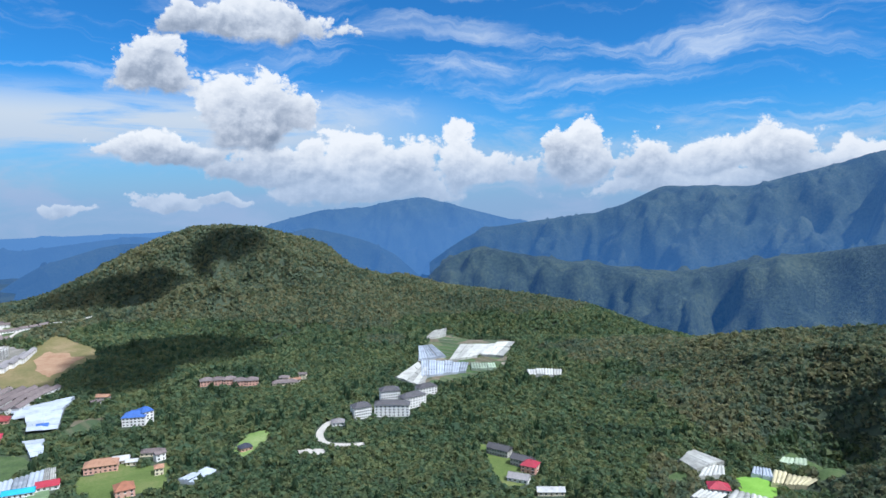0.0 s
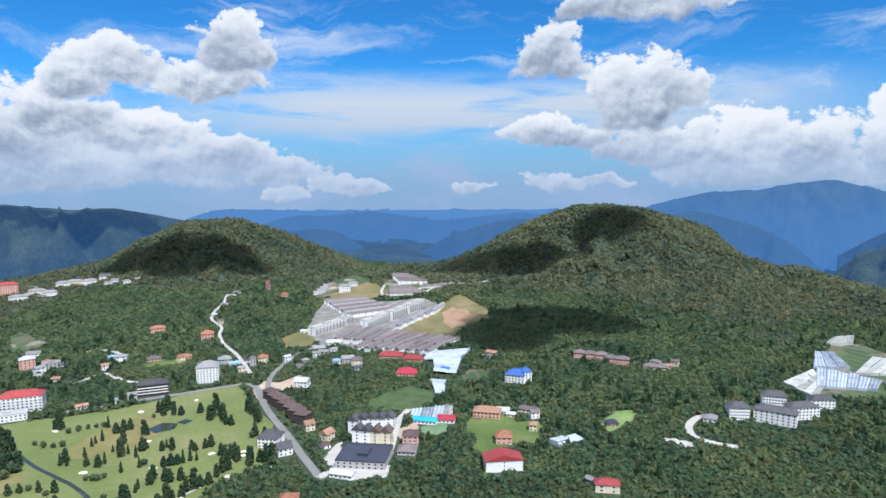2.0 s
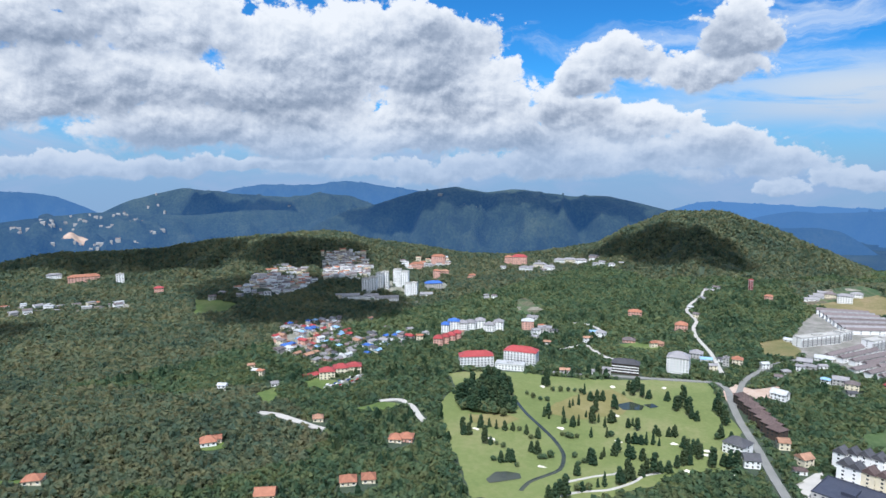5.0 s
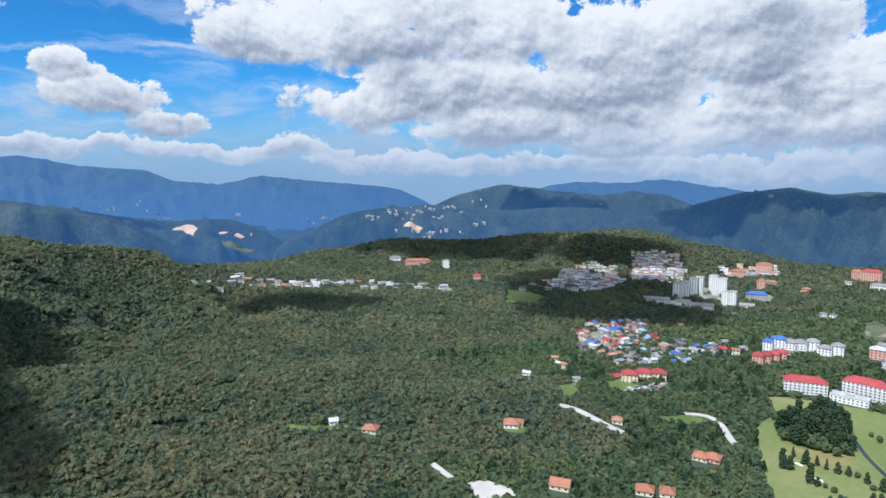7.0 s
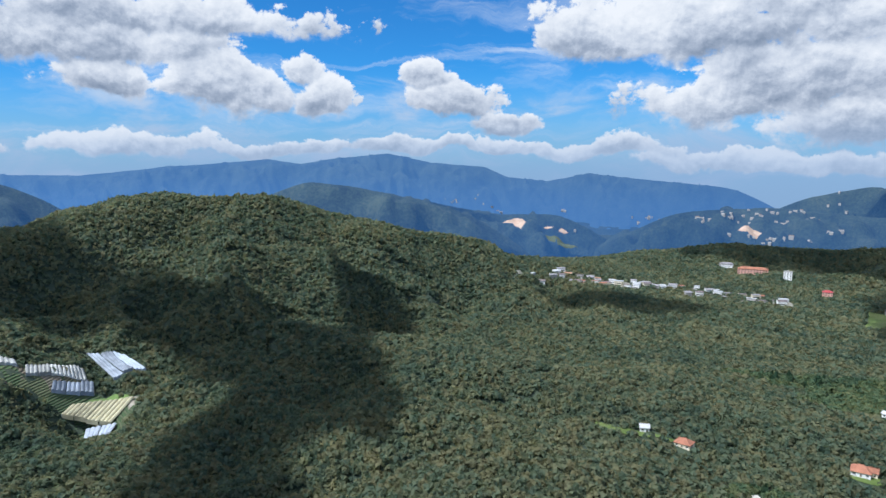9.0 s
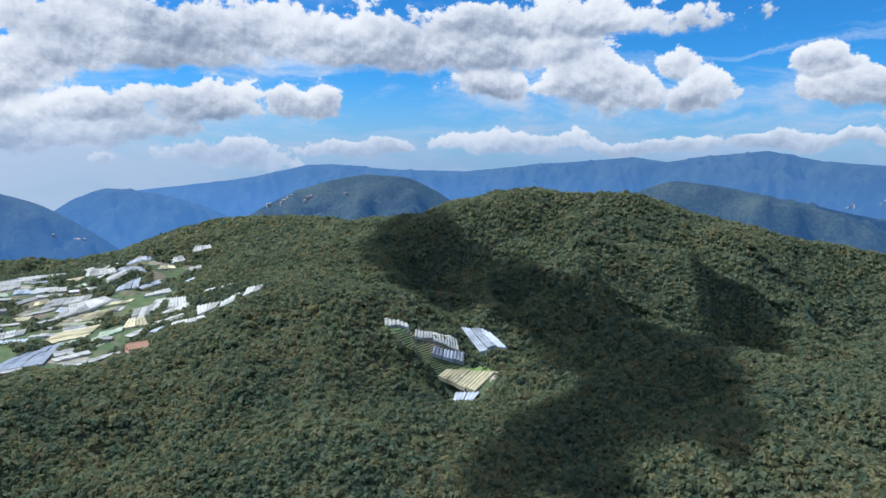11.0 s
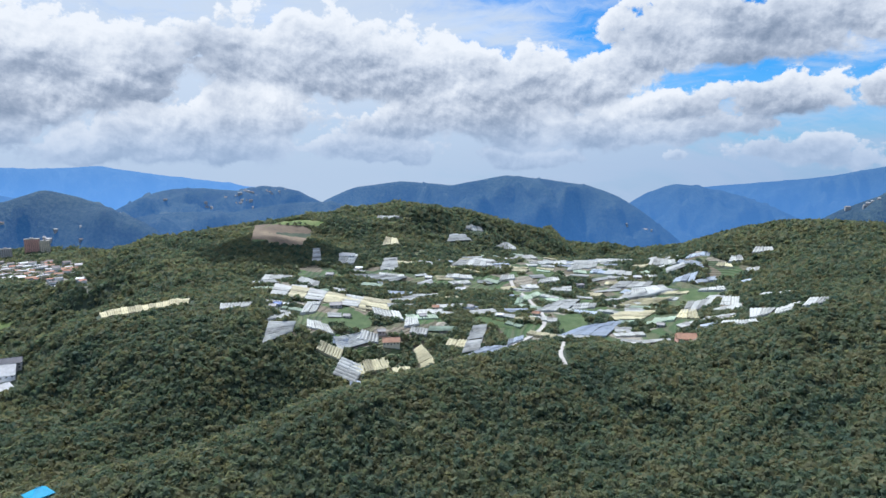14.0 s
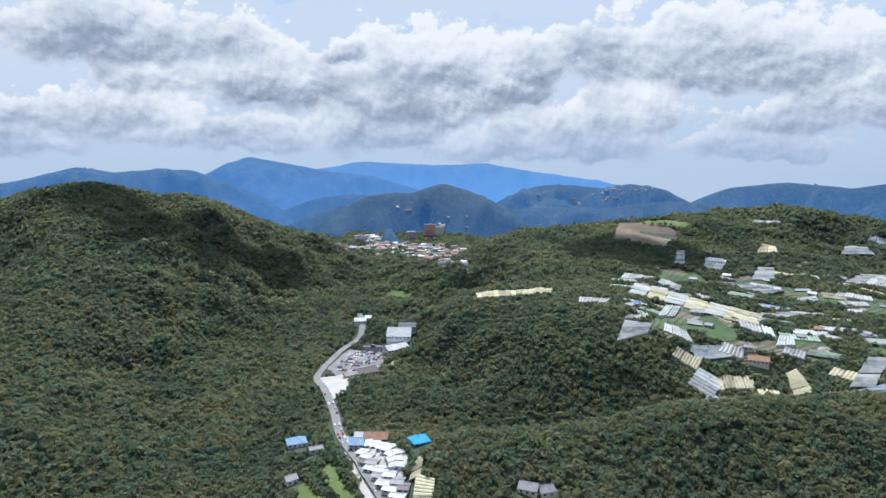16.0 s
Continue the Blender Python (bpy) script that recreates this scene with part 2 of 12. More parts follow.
# hills: slope, half width of the top, crest
HILLS = [
    ("mesa", 0.42, 60, [(-478, 1368, 22), (-381, 1398, 46), (-298, 1439, 71), (-207, 1485, 108), (-146, 1512, 147), (-81, 1517, 155), (-15, 1509, 154), (20, 1479, 132), (151, 1391, 80), (256, 1304, 51), (415, 1231, 29), (549, 1122, 12), (614, 1007, -17)]),
    ("mesa_cap", 0.62, 90, [(-138, 1512, 144), (-20, 1509, 144)]),
    ("shoulder", 0.35, 40, [(123, 1243, 53), (161, 1138, 20), (174, 984, -1)]),
    ("pyramid", 0.40, 40, [(-1419, 1023, -31), (-1237, 1236, 20), (-1151, 1277, 80), (-1080, 1320, 112), (-1035, 1347, 122), (-964, 1400, 120), (-904, 1415, 105), (-814, 1434, 66), (-676, 1504, -2)]),
    ("right_spur", 0.30, 40, [(691, 401, 122), (650, 546, 89), (630, 613, 74), (562, 728, 41), (539, 781, 16), (418, 852, 1)]),
    ("west_hill", 0.36, 60, [(-516, -856, 132), (-597, -839, 156), (-740, -786, 185), (-863, -681, 184), (-924, -632, 167), (-996, -532, 125), (-1083, -386, 92), (-1135, -387, 76), (-1218, -278, 35)]),
    ("west_crest", 0.36, 40, [(-279, -1320, 76), (-316, -1260, 102), (-361, -1144, 130), (-439, -1008, 129), (-516, -856, 132)]),
    ("near_ridge", 0.40, 20, [(-387, -1029, 128), (-336, -780, 94), (-266, -690, 90), (-131, -626, 54), (60, -586, 50), (129, -544, 49), (200, -490, 48), (245, -446, 38), (279, -402, 34), (299, -362, 35)]),
    ("spur_a", 0.33, 30, [(-300, -632, 93), (-229, -510, 64), (-182, -411, 50)]),
    ("spur_b", 0.30, 40, [(-530, -357, 45), (-561, -262, 48), (-591, -186, 44), (-601, -102, 34), (-599, 3, 23), (-579, 109, 12)]),
    ("spur_c", 0.30, 30, [(-561, -262, 48), (-444, -229, 49), (-421, -156, 35), (-345, -159, 25)]),
    ("plateau", 0.28, 150, [(382, -702, 72), (202, -773, 50), (-70, -796, 39), (-264, -839, 55)]),
    ("plateau_far", 0.25, 160, [(511, -951, 87), (264, -1026, 61), (0, -1099, 54), (-323, -1207, 53)]),
    ("farm_hill", 0.38, 60, [(780, -911, 59), (701, -1034, 95), (555, -1119, 121), (474, -1210, 135), (359, -1301, 141), (208, -1384, 116), (72, -1448, 80)]),
    ("south_hill", 0.36, 60, [(1244, -115, 175), (1218, -280, 168), (1182, -403, 188), (1168, -471, 177), (1152, -555, 173), (1129, -642, 133), (1112, -729, 91), (1094, -840, 51)]),
    ("south_spur", 0.36, 40, [(1182, -403, 188), (775, -198, 64), (554, -79, 41)]),
    ("valley_knoll", 0.35, 40, [(-1595, -124, 19), (-1599, -13, 45), (-1612, 155, 34), (-1622, 300, 38), (-1638, 451, 56), (-1642, 602, 54), (-1509, 781, 11)]),
    ("town_rise", 0.20, 60, [(-1429, 455, 72), (-1437, 580, 68), (-1380, 705, 44), (-1278, 876, 8)]),
    ("town_slope", 0.085, 120, [(1358, -1181, 24), (1108, -1418, 26)]),
    ("terrace_knoll", 0.30, 40, [(-564, 1204, 16), (-492, 1203, 16), (-414, 1232, 23)]),
]


# stream valleys: floor, half width
VALLEYS = [([(360, -385, 3), (300, -450, 3), (248, -535, 4), (185, -600, 12), (120, -655, 32)], 48.0)]


def land(x, y):
    """The ground's height."""
    x, y = np.asarray(x, float), np.asarray(y, float)
    r, a = np.hypot(x, y), np.degrees(np.arctan2(-x, y))
    east = np.clip((22 - a) / 20, 0, 1) * np.clip((a + 95) / 20, 0, 1)        # the deep valley beyond the eastern spurs
    start = 1560 - 560 * east
    floor = -np.clip(r - start, 0, 800) * (0.16 + 0.14 * east)
    total = np.exp(floor / 11.0)
    off = np.full(x.shape, 1e9)
    farm = off.copy()
    for name, slope, wide, pts in HILLS:
        d, high = to_line(x, y, pts)
        off = np.minimum(off, d)
        if name.startswith("plateau"):
            farm = np.minimum(farm, d)
        d = np.maximum(d - wide * 0.5, 0)
        total = total + np.exp(np.clip((high - slope * (np.sqrt(d * d + 2500) - 50)) / 11.0, -40, 30))
    z = 11.0 * np.log(total)
    rough = np.clip((z - 8) / 60, 0.0, 1) * np.clip((farm - 130) / 110, 0.3, 1)
    gully = np.abs(fbm(x / 230, y / 230, 4, 5)) * 2
    z = z + rough * (5 - 112 * gully) * (0.14 + 1.0 * np.clip(off / 150, 0, 1)) + fbm(x / 105, y / 105, 3, 9) * 15 * np.clip(rough + 0.15, 0, 1)
    spur = np.abs(fbm(x / 120, y / 120, 3, 15)) * 2        # small side spurs
    z = z + rough * (2 - 62 * spur) * np.clip(off / 110 - 0.1, 0.0, 1)
    for pts, wide in VALLEYS:
        d, low = to_line(x, y, pts)
        g = np.exp(-(d / wide) ** 2)
        z = z * (1 - g) + np.minimum(low, z) * g
    return z


def mesh_from(name, verts, faces, mats, face_mat=None, smooth=True):
    """A mesh from arrays: verts (n, 3), faces (m, 3 or 4)."""
    me = bpy.data.meshes.new(name)
    verts, faces = np.asarray(verts, np.float32), np.asarray(faces, np.int32)
    m, k = faces.shape
    me.vertices.add(len(verts)), me.loops.add(m * k), me.polygons.add(m)
    me.vertices.foreach_set("co", verts.ravel())
    me.loops.foreach_set("vertex_index", faces.ravel())
    me.polygons.foreach_set("loop_start", np.arange(0, m * k, k, dtype=np.int32))
    me.polygons.foreach_set("use_smooth", np.full(m, smooth))
    for mat in mats:
        me.materials.append(mat)
    if face_mat is not None:
        me.polygons.foreach_set("material_index", np.asarray(face_mat, np.int32))
    me.update(calc_edges=True)
    return me

# ======== materials ========
def material(name):
    m = bpy.data.materials.new(name)
    m.use_nodes = True
    m.node_tree.nodes.clear()
    w = Net(m.node_tree)
    out = w.n("ShaderNodeOutputMaterial")
    bsdf = w.n("ShaderNodeBsdfPrincipled")
    w.t.links.new(bsdf.outputs[0], out.inputs[0])
    return m, w, bsdf, out


def bumped(w, bsdf, height, strength, distance):
    b = w.n("ShaderNodeBump")
    b.inputs["Strength"].default_value, b.inputs["Distance"].default_value = strength, distance
    w.put(b, "Height", height)
    w.t.links.new(b.outputs[0], bsdf.inputs["Normal"])


def leaf_material(name, dark, mid, pale, spot=0.62):
    """Foliage: colour varies from crown to crown and within the crown."""
    m, w, bsdf, out = material(name)
    pos = w.n("ShaderNodeNewGeometry")
    tex = w.noise(pos.outputs["Position"], 1.1, 5.0, 0.75)
    patch = w.noise(pos.outputs["Position"], 0.010, 4.0, 0.6).outputs["Fac"]
    clump = w.noise(pos.outputs["Position"], 0.05, 3.0, 0.6).outputs["Fac"]
    crown = w.n("ShaderNodeTexVoronoi", voronoi_dimensions="2D")
    w.put(crown, "Vector", pos.outputs["Position"]), w.put(crown, "Scale", 0.20)
    pick = w.vec("DOT_PRODUCT", crown.outputs["Color"], (1, 0, 0))
    f = w.math("ADD", w.math("MULTIPLY_ADD", pos.outputs["Random Per Island"], 0.30, w.math("MULTIPLY", pick, 0.42)), w.math("MULTIPLY", w.math("SUBTRACT", patch, 0.46), 1.5))
    f = w.math("ADD", f, w.math("MULTIPLY", w.math("SUBTRACT", clump, 0.45), 0.9))
    f = w.math("ADD", f, w.math("MULTIPLY", w.math("SUBTRACT", tex.outputs["Fac"], 0.5), 0.9))
    col = w.ramp(f, (0.05, dark), (0.40, mid), (0.85, pale))
    # some kinds of tree are browner, some bluer
    kind = w.vec("DOT_PRODUCT", crown.outputs["Color"], (0, 1, 0))
    stand = w.noise(pos.outputs["Position"], 0.02, 3.0, 0.6).outputs["Fac"]
    col = w.mix(w.smooth(w.math("ADD", kind, stand), 1.05, 1.45, 0.0, 0.65), col, (mid[0] * 1.35, mid[1] * 1.02, mid[2] * 0.95, 1))
    col = w.mix(w.smooth(w.math("SUBTRACT", kind, stand), 0.10, -0.30, 0.0, 0.5), col, (mid[0] * 0.70, mid[1] * 0.92, mid[2] * 1.1, 1))
    col = w.mix(w.smooth(tex.outputs["Fac"], 0.50, 0.66, 0.0, spot), col, (dark[0] * 0.6, dark[1] * 0.6, dark[2] * 0.6, 1))
    w.put(bsdf, "Base Color", col)
    bsdf.inputs["Roughness"].default_value = 0.62
    bsdf.inputs["Specular IOR Level"].default_value = 0.12
    bumped(w, bsdf, tex.outputs["Fac"], 0.6, 1.0)
    through_leaf = w.n("ShaderNodeBsdfTranslucent")
    w.put(through_leaf, "Color", w.mix(1.0, col, (1.65, 1.65, 1.4, 1), "MULTIPLY"))
    blend = w.n("ShaderNodeMixShader")
    blend.inputs[0].default_value = 0.42
    w.t.links.new(bsdf.outputs[0], blend.inputs[1]), w.t.links.new(through_leaf.outputs[0], blend.inputs[2])
    w.t.links.new(blend.outputs[0], out.inputs[0])
    return m


def plain(name, colour, rough=0.8, spread=0.25, scale=0.15, metal=0.0, fine=2.5, bump=0.25):
    """Paint, render, plastic, stone: two scales of mottling and a little relief."""
    m, w, bsdf, _ = material(name)
    pos = w.n("ShaderNodeNewGeometry").outputs["Position"]
    a, b = w.noise(pos, scale, 4.0, 0.6).outputs["Fac"], w.noise(pos, fine, 4.0, 0.65).outputs["Fac"]
    f = w.math("ADD", w.math("MULTIPLY", a, 0.6), w.math("MULTIPLY", b, 0.4))
    lo = [c * (1 - spread) for c in colour]
    hi = [min(c * (1 + spread), 0.95) for c in colour]
    w.put(bsdf, "Base Color", w.ramp(f, (0.3, lo), (0.7, hi)))
    bsdf.inputs["Roughness"].default_value, bsdf.inputs["Metallic"].default_value = rough, metal
    if bump:
        bumped(w, bsdf, b, bump, 0.15)
    return m


FOREST = leaf_material("forest_leaves", (0.059, 0.092, 0.070), (0.124, 0.155, 0.094), (0.238, 0.230, 0.124), 0.15)
CONIFER = leaf_material("conifer_leaves", (0.034, 0.066, 0.040), (0.056, 0.096, 0.050), (0.085, 0.125, 0.062))
GREEN_TREE = leaf_material("garden_leaves", (0.048, 0.084, 0.056), (0.102, 0.150, 0.078), (0.200, 0.228, 0.104), 0.15)
BARK = plain("bark", (0.10, 0.075, 0.05), 0.9, 0.4)


def ground_material(name, lo, mid, hi, scale=0.02, fine=0.35):
    m, w, bsdf, _ = material(name)
    pos = w.n("ShaderNodeNewGeometry").outputs["Position"]
    a, b = w.noise(pos, scale, 5.0, 0.6).outputs["Fac"], w.noise(pos, fine, 5.0, 0.7).outputs["Fac"]
    f = w.math("ADD", w.math("MULTIPLY", a, 0.65), w.math("MULTIPLY", b, 0.35))
    w.put(bsdf, "Base Color", w.ramp(f, (0.33, lo), (0.5, mid), (0.66, hi)))
    bsdf.inputs["Roughness"].default_value = 0.9
    bumped(w, bsdf, b, 0.5, 0.8)
    return m


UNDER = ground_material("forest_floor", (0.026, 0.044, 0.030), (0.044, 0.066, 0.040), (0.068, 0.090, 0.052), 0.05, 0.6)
GRASS = ground_material("fairway_grass", (0.105, 0.145, 0.040), (0.155, 0.19, 0.060), (0.23, 0.225, 0.10), 0.014, 0.2)
MEADOW = ground_material("rough_grass", (0.06, 0.10, 0.02), (0.10, 0.15, 0.035), (0.17, 0.19, 0.07), 0.03, 0.4)
TOWN = ground_material("town_ground", (0.09, 0.11, 0.06), (0.20, 0.20, 0.16), (0.34, 0.32, 0.28), 0.05, 0.3)


def far_haze_material(name, k):
    """Wooded mountains of the far backdrop, haze painted on as emission, bluer and paler the farther off they stand."""
    m, w, bsdf, out = material(name)
    pos = w.n("ShaderNodeNewGeometry").outputs["Position"]
    tex = w.noise(pos, 0.11, 5.0, 0.75).outputs["Fac"]
    patch = w.noise(pos, 0.006, 5.0, 0.65).outputs["Fac"]
    f = w.math("ADD", w.math("MULTIPLY", tex, 0.55), w.math("MULTIPLY", patch, 0.45))
    w.put(bsdf, "Base Color", w.ramp(f, (0.40, (0.014, 0.032, 0.028)), (0.5, (0.046, 0.076, 0.050)), (0.60, (0.10, 0.130, 0.074))))
    bsdf.inputs["Roughness"].default_value = 0.85
    bumped(w, bsdf, tex, 0.8, 14.0)
    # haze put in as blue emission, mixed over the forest colour
    haze_glow = w.n("ShaderNodeEmission")
    haze_glow.inputs[0].default_value = (0.012 + 0.042 * k, 0.098 + 0.078 * k, 0.32 + 0.13 * k, 1)
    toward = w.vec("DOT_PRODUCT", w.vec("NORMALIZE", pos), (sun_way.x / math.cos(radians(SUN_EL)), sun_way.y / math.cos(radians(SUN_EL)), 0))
    w.put(haze_glow, 1, w.math("MULTIPLY_ADD", toward, 0.24, 1.0))        # the painted haze is brighter towards the sun
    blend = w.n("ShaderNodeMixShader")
    deep = w.smooth(w.vec("DOT_PRODUCT", pos, (0, 0, 1)), 190.0, -130.0, 0.8, 1.55)        # the painted haze is thicker over the valley floors
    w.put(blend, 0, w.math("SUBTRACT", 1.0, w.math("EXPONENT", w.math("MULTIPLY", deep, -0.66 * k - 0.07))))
    w.t.links.new(bsdf.outputs[0], blend.inputs[1]), w.t.links.new(haze_glow.outputs[0], blend.inputs[2])
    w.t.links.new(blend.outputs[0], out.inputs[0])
    return m

# ======== ground sheet ========
far_mats = {}


def far_of(k):
    if k not in far_mats:
        far_mats[k] = far_haze_material("hazed_far_forest", k)
    return far_mats[k]


def ground_sheet():
    turns, steps = 640, 200
    a = np.linspace(0, 2 * np.pi, turns, endpoint=False)
    r = 90 * (4950 / 90) ** np.linspace(0, 1, steps)
    aa, rr = np.meshgrid(a, r)
    x, y = (-np.sin(aa) * rr).ravel(), (np.cos(aa) * rr).ravel()
    v = np.c_[x, y, land(x, y)]
    i, j = np.meshgrid(np.arange(steps - 1), np.arange(turns), indexing="ij")
    k = (j + 1) % turns
    f = np.stack([i * turns + j, i * turns + k, (i + 1) * turns + k, (i + 1) * turns + j], -1).reshape(-1, 4)
    ring = r[np.minimum(i.ravel() + 1, steps - 1)]
    # outer rings carry the same painted haze as the mountains
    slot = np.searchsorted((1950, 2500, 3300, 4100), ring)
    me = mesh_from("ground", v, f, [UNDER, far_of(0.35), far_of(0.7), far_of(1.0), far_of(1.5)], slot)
    ob = new("ground", me)
    return tagged(ob, "wooded valley ground with hills, spurs and clearings", "ground", kind="structure")


ground = ground_sheet()


# ======== far mountains ========
SLOPES = []       # surface points of the mountains, for what stands on them


def mountain(name, k, pts, slope=0.55):
    """A long wooded mountain whose crest runs through pts, with spurs and gullies down both flanks."""
    p = np.array(pts, float)
    s = np.r_[0, np.cumsum(np.hypot(*np.diff(p[:, :2], axis=0).T))]
    n = max(60, int(s[-1] / 13))
    q = np.linspace(0, s[-1], n)
    c = np.stack([np.interp(q, s, p[:, i]) for i in range(3)], 1)
    ker = np.ones(3) / 3
    c[1:-1, 2] = np.convolve(c[:, 2], ker, "valid")
    out = c[:, :2] / np.linalg.norm(c[:, :2], axis=1)[:, None]
    d = np.r_[-np.linspace(0, 1, 46)[::-1] ** 1.3 * 900, np.linspace(30, 400, 6)]
    x = c[:, None, 0] + out[:, None, 0] * d
    y = c[:, None, 1] + out[:, None, 1] * d
    h = np.abs(d)[None, :]
    seed = len(name) * 3
    ends = np.clip(1 - np.minimum(q, s[-1] - q) / 300, 0, 1)[:, None]
    z = c[:, None, 2] - slope * (np.sqrt(h * h + 900) - 30) * (0.75 + 0.25 * np.exp(-h / 200)) - 90 * ends ** 1.6
    along = q[:, None] + 60 * fbm(x / 300, y / 300, 3, seed + 2)
    rib = 1 - np.abs(fbm(along / 210, h / 330 + seed, 4, seed)) * 4       # spurs that run down the flank
    small = 1 - np.abs(fbm(along / 85, h / 170 + seed, 3, seed + 7)) * 4
    z = z + np.clip(h / 170, 0.0, 1) * (135 * (rib - 0.58) + 45 * (small - 0.6)) + fbm(x / 45, y / 45, 3, seed) * np.clip(5 + h * 0.08, 5, 22)
    m = len(d)
    i, j = np.meshgrid(np.arange(n - 1), np.arange(m - 1), indexing="ij")
    f = np.stack([i * m + j, i * m + j + 1, (i + 1) * m + j + 1, (i + 1) * m + j], -1).reshape(-1, 4)
    # k sets how much painted haze the range carries
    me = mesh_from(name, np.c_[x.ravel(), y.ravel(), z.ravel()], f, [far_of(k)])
    SLOPES.append(np.c_[x.ravel(), y.ravel(), z.ravel()])
    ob = new("mountain", me)
    word = "lightly hazed blue-green wooded" if k < 1 else "hazy blue wooded" if k < 1.8 else "pale blue hazed distant"
    return tagged(ob, word + " mountain range on the horizon", "mountain", "mountains round the valley", "structure")


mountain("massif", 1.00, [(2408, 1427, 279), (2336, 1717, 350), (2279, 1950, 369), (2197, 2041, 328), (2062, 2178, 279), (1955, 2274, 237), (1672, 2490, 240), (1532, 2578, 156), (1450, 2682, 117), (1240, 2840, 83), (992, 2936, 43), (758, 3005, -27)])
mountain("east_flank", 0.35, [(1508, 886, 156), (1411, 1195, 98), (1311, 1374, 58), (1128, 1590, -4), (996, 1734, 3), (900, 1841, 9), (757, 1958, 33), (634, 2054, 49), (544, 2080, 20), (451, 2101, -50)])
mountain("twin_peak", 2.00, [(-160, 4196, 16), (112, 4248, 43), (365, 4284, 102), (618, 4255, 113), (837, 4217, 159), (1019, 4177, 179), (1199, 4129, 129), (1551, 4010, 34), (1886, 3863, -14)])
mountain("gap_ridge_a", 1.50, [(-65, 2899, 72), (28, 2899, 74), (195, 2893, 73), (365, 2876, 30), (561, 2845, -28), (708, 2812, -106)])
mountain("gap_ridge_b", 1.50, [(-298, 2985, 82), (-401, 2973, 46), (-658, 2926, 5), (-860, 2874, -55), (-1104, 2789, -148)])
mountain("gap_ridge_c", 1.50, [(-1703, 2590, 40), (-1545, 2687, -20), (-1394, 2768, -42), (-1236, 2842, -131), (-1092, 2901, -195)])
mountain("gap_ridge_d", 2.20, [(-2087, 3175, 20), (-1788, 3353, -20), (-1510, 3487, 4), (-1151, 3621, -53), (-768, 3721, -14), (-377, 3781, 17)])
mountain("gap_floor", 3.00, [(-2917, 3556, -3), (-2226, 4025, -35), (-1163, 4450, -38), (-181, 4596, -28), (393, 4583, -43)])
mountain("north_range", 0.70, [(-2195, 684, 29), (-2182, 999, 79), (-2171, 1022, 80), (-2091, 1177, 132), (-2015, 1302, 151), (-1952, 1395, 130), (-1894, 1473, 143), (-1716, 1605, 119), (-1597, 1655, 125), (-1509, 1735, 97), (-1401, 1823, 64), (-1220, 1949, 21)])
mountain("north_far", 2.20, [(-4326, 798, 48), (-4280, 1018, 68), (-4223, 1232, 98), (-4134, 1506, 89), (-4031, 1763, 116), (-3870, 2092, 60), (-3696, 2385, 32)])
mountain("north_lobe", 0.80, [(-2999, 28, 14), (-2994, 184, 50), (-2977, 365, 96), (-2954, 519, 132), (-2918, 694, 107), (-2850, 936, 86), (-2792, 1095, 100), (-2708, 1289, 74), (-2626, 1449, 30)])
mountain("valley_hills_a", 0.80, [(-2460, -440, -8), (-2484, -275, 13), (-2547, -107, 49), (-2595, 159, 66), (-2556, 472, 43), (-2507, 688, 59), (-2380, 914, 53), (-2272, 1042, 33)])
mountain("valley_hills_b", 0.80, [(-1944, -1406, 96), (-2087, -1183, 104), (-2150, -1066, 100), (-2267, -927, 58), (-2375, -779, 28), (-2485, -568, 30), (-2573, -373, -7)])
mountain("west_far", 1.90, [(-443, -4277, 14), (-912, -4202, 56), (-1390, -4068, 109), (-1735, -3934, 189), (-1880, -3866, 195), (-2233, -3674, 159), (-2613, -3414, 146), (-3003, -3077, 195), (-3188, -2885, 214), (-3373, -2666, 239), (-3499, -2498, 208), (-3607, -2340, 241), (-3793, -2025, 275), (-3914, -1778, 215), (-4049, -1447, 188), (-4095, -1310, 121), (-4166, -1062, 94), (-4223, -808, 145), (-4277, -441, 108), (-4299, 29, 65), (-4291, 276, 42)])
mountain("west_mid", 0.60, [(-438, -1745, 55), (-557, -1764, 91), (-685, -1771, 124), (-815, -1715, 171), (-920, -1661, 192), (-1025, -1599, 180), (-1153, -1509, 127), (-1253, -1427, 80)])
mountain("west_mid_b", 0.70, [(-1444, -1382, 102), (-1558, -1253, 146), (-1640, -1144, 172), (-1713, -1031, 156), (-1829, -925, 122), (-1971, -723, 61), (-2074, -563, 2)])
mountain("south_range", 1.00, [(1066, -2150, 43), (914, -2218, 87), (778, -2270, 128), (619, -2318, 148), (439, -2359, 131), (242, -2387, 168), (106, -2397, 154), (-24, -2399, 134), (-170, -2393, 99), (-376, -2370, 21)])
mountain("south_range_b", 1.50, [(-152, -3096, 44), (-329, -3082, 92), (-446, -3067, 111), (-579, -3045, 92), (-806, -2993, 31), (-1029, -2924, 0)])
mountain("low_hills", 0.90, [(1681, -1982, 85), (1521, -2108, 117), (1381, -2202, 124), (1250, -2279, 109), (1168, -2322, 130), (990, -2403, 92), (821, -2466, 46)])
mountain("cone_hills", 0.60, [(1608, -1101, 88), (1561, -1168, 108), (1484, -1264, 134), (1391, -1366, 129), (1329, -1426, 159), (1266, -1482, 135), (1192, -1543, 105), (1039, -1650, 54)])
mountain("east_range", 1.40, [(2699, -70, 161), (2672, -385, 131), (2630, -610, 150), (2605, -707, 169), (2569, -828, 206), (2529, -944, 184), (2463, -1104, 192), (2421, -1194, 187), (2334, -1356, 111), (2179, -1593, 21)])
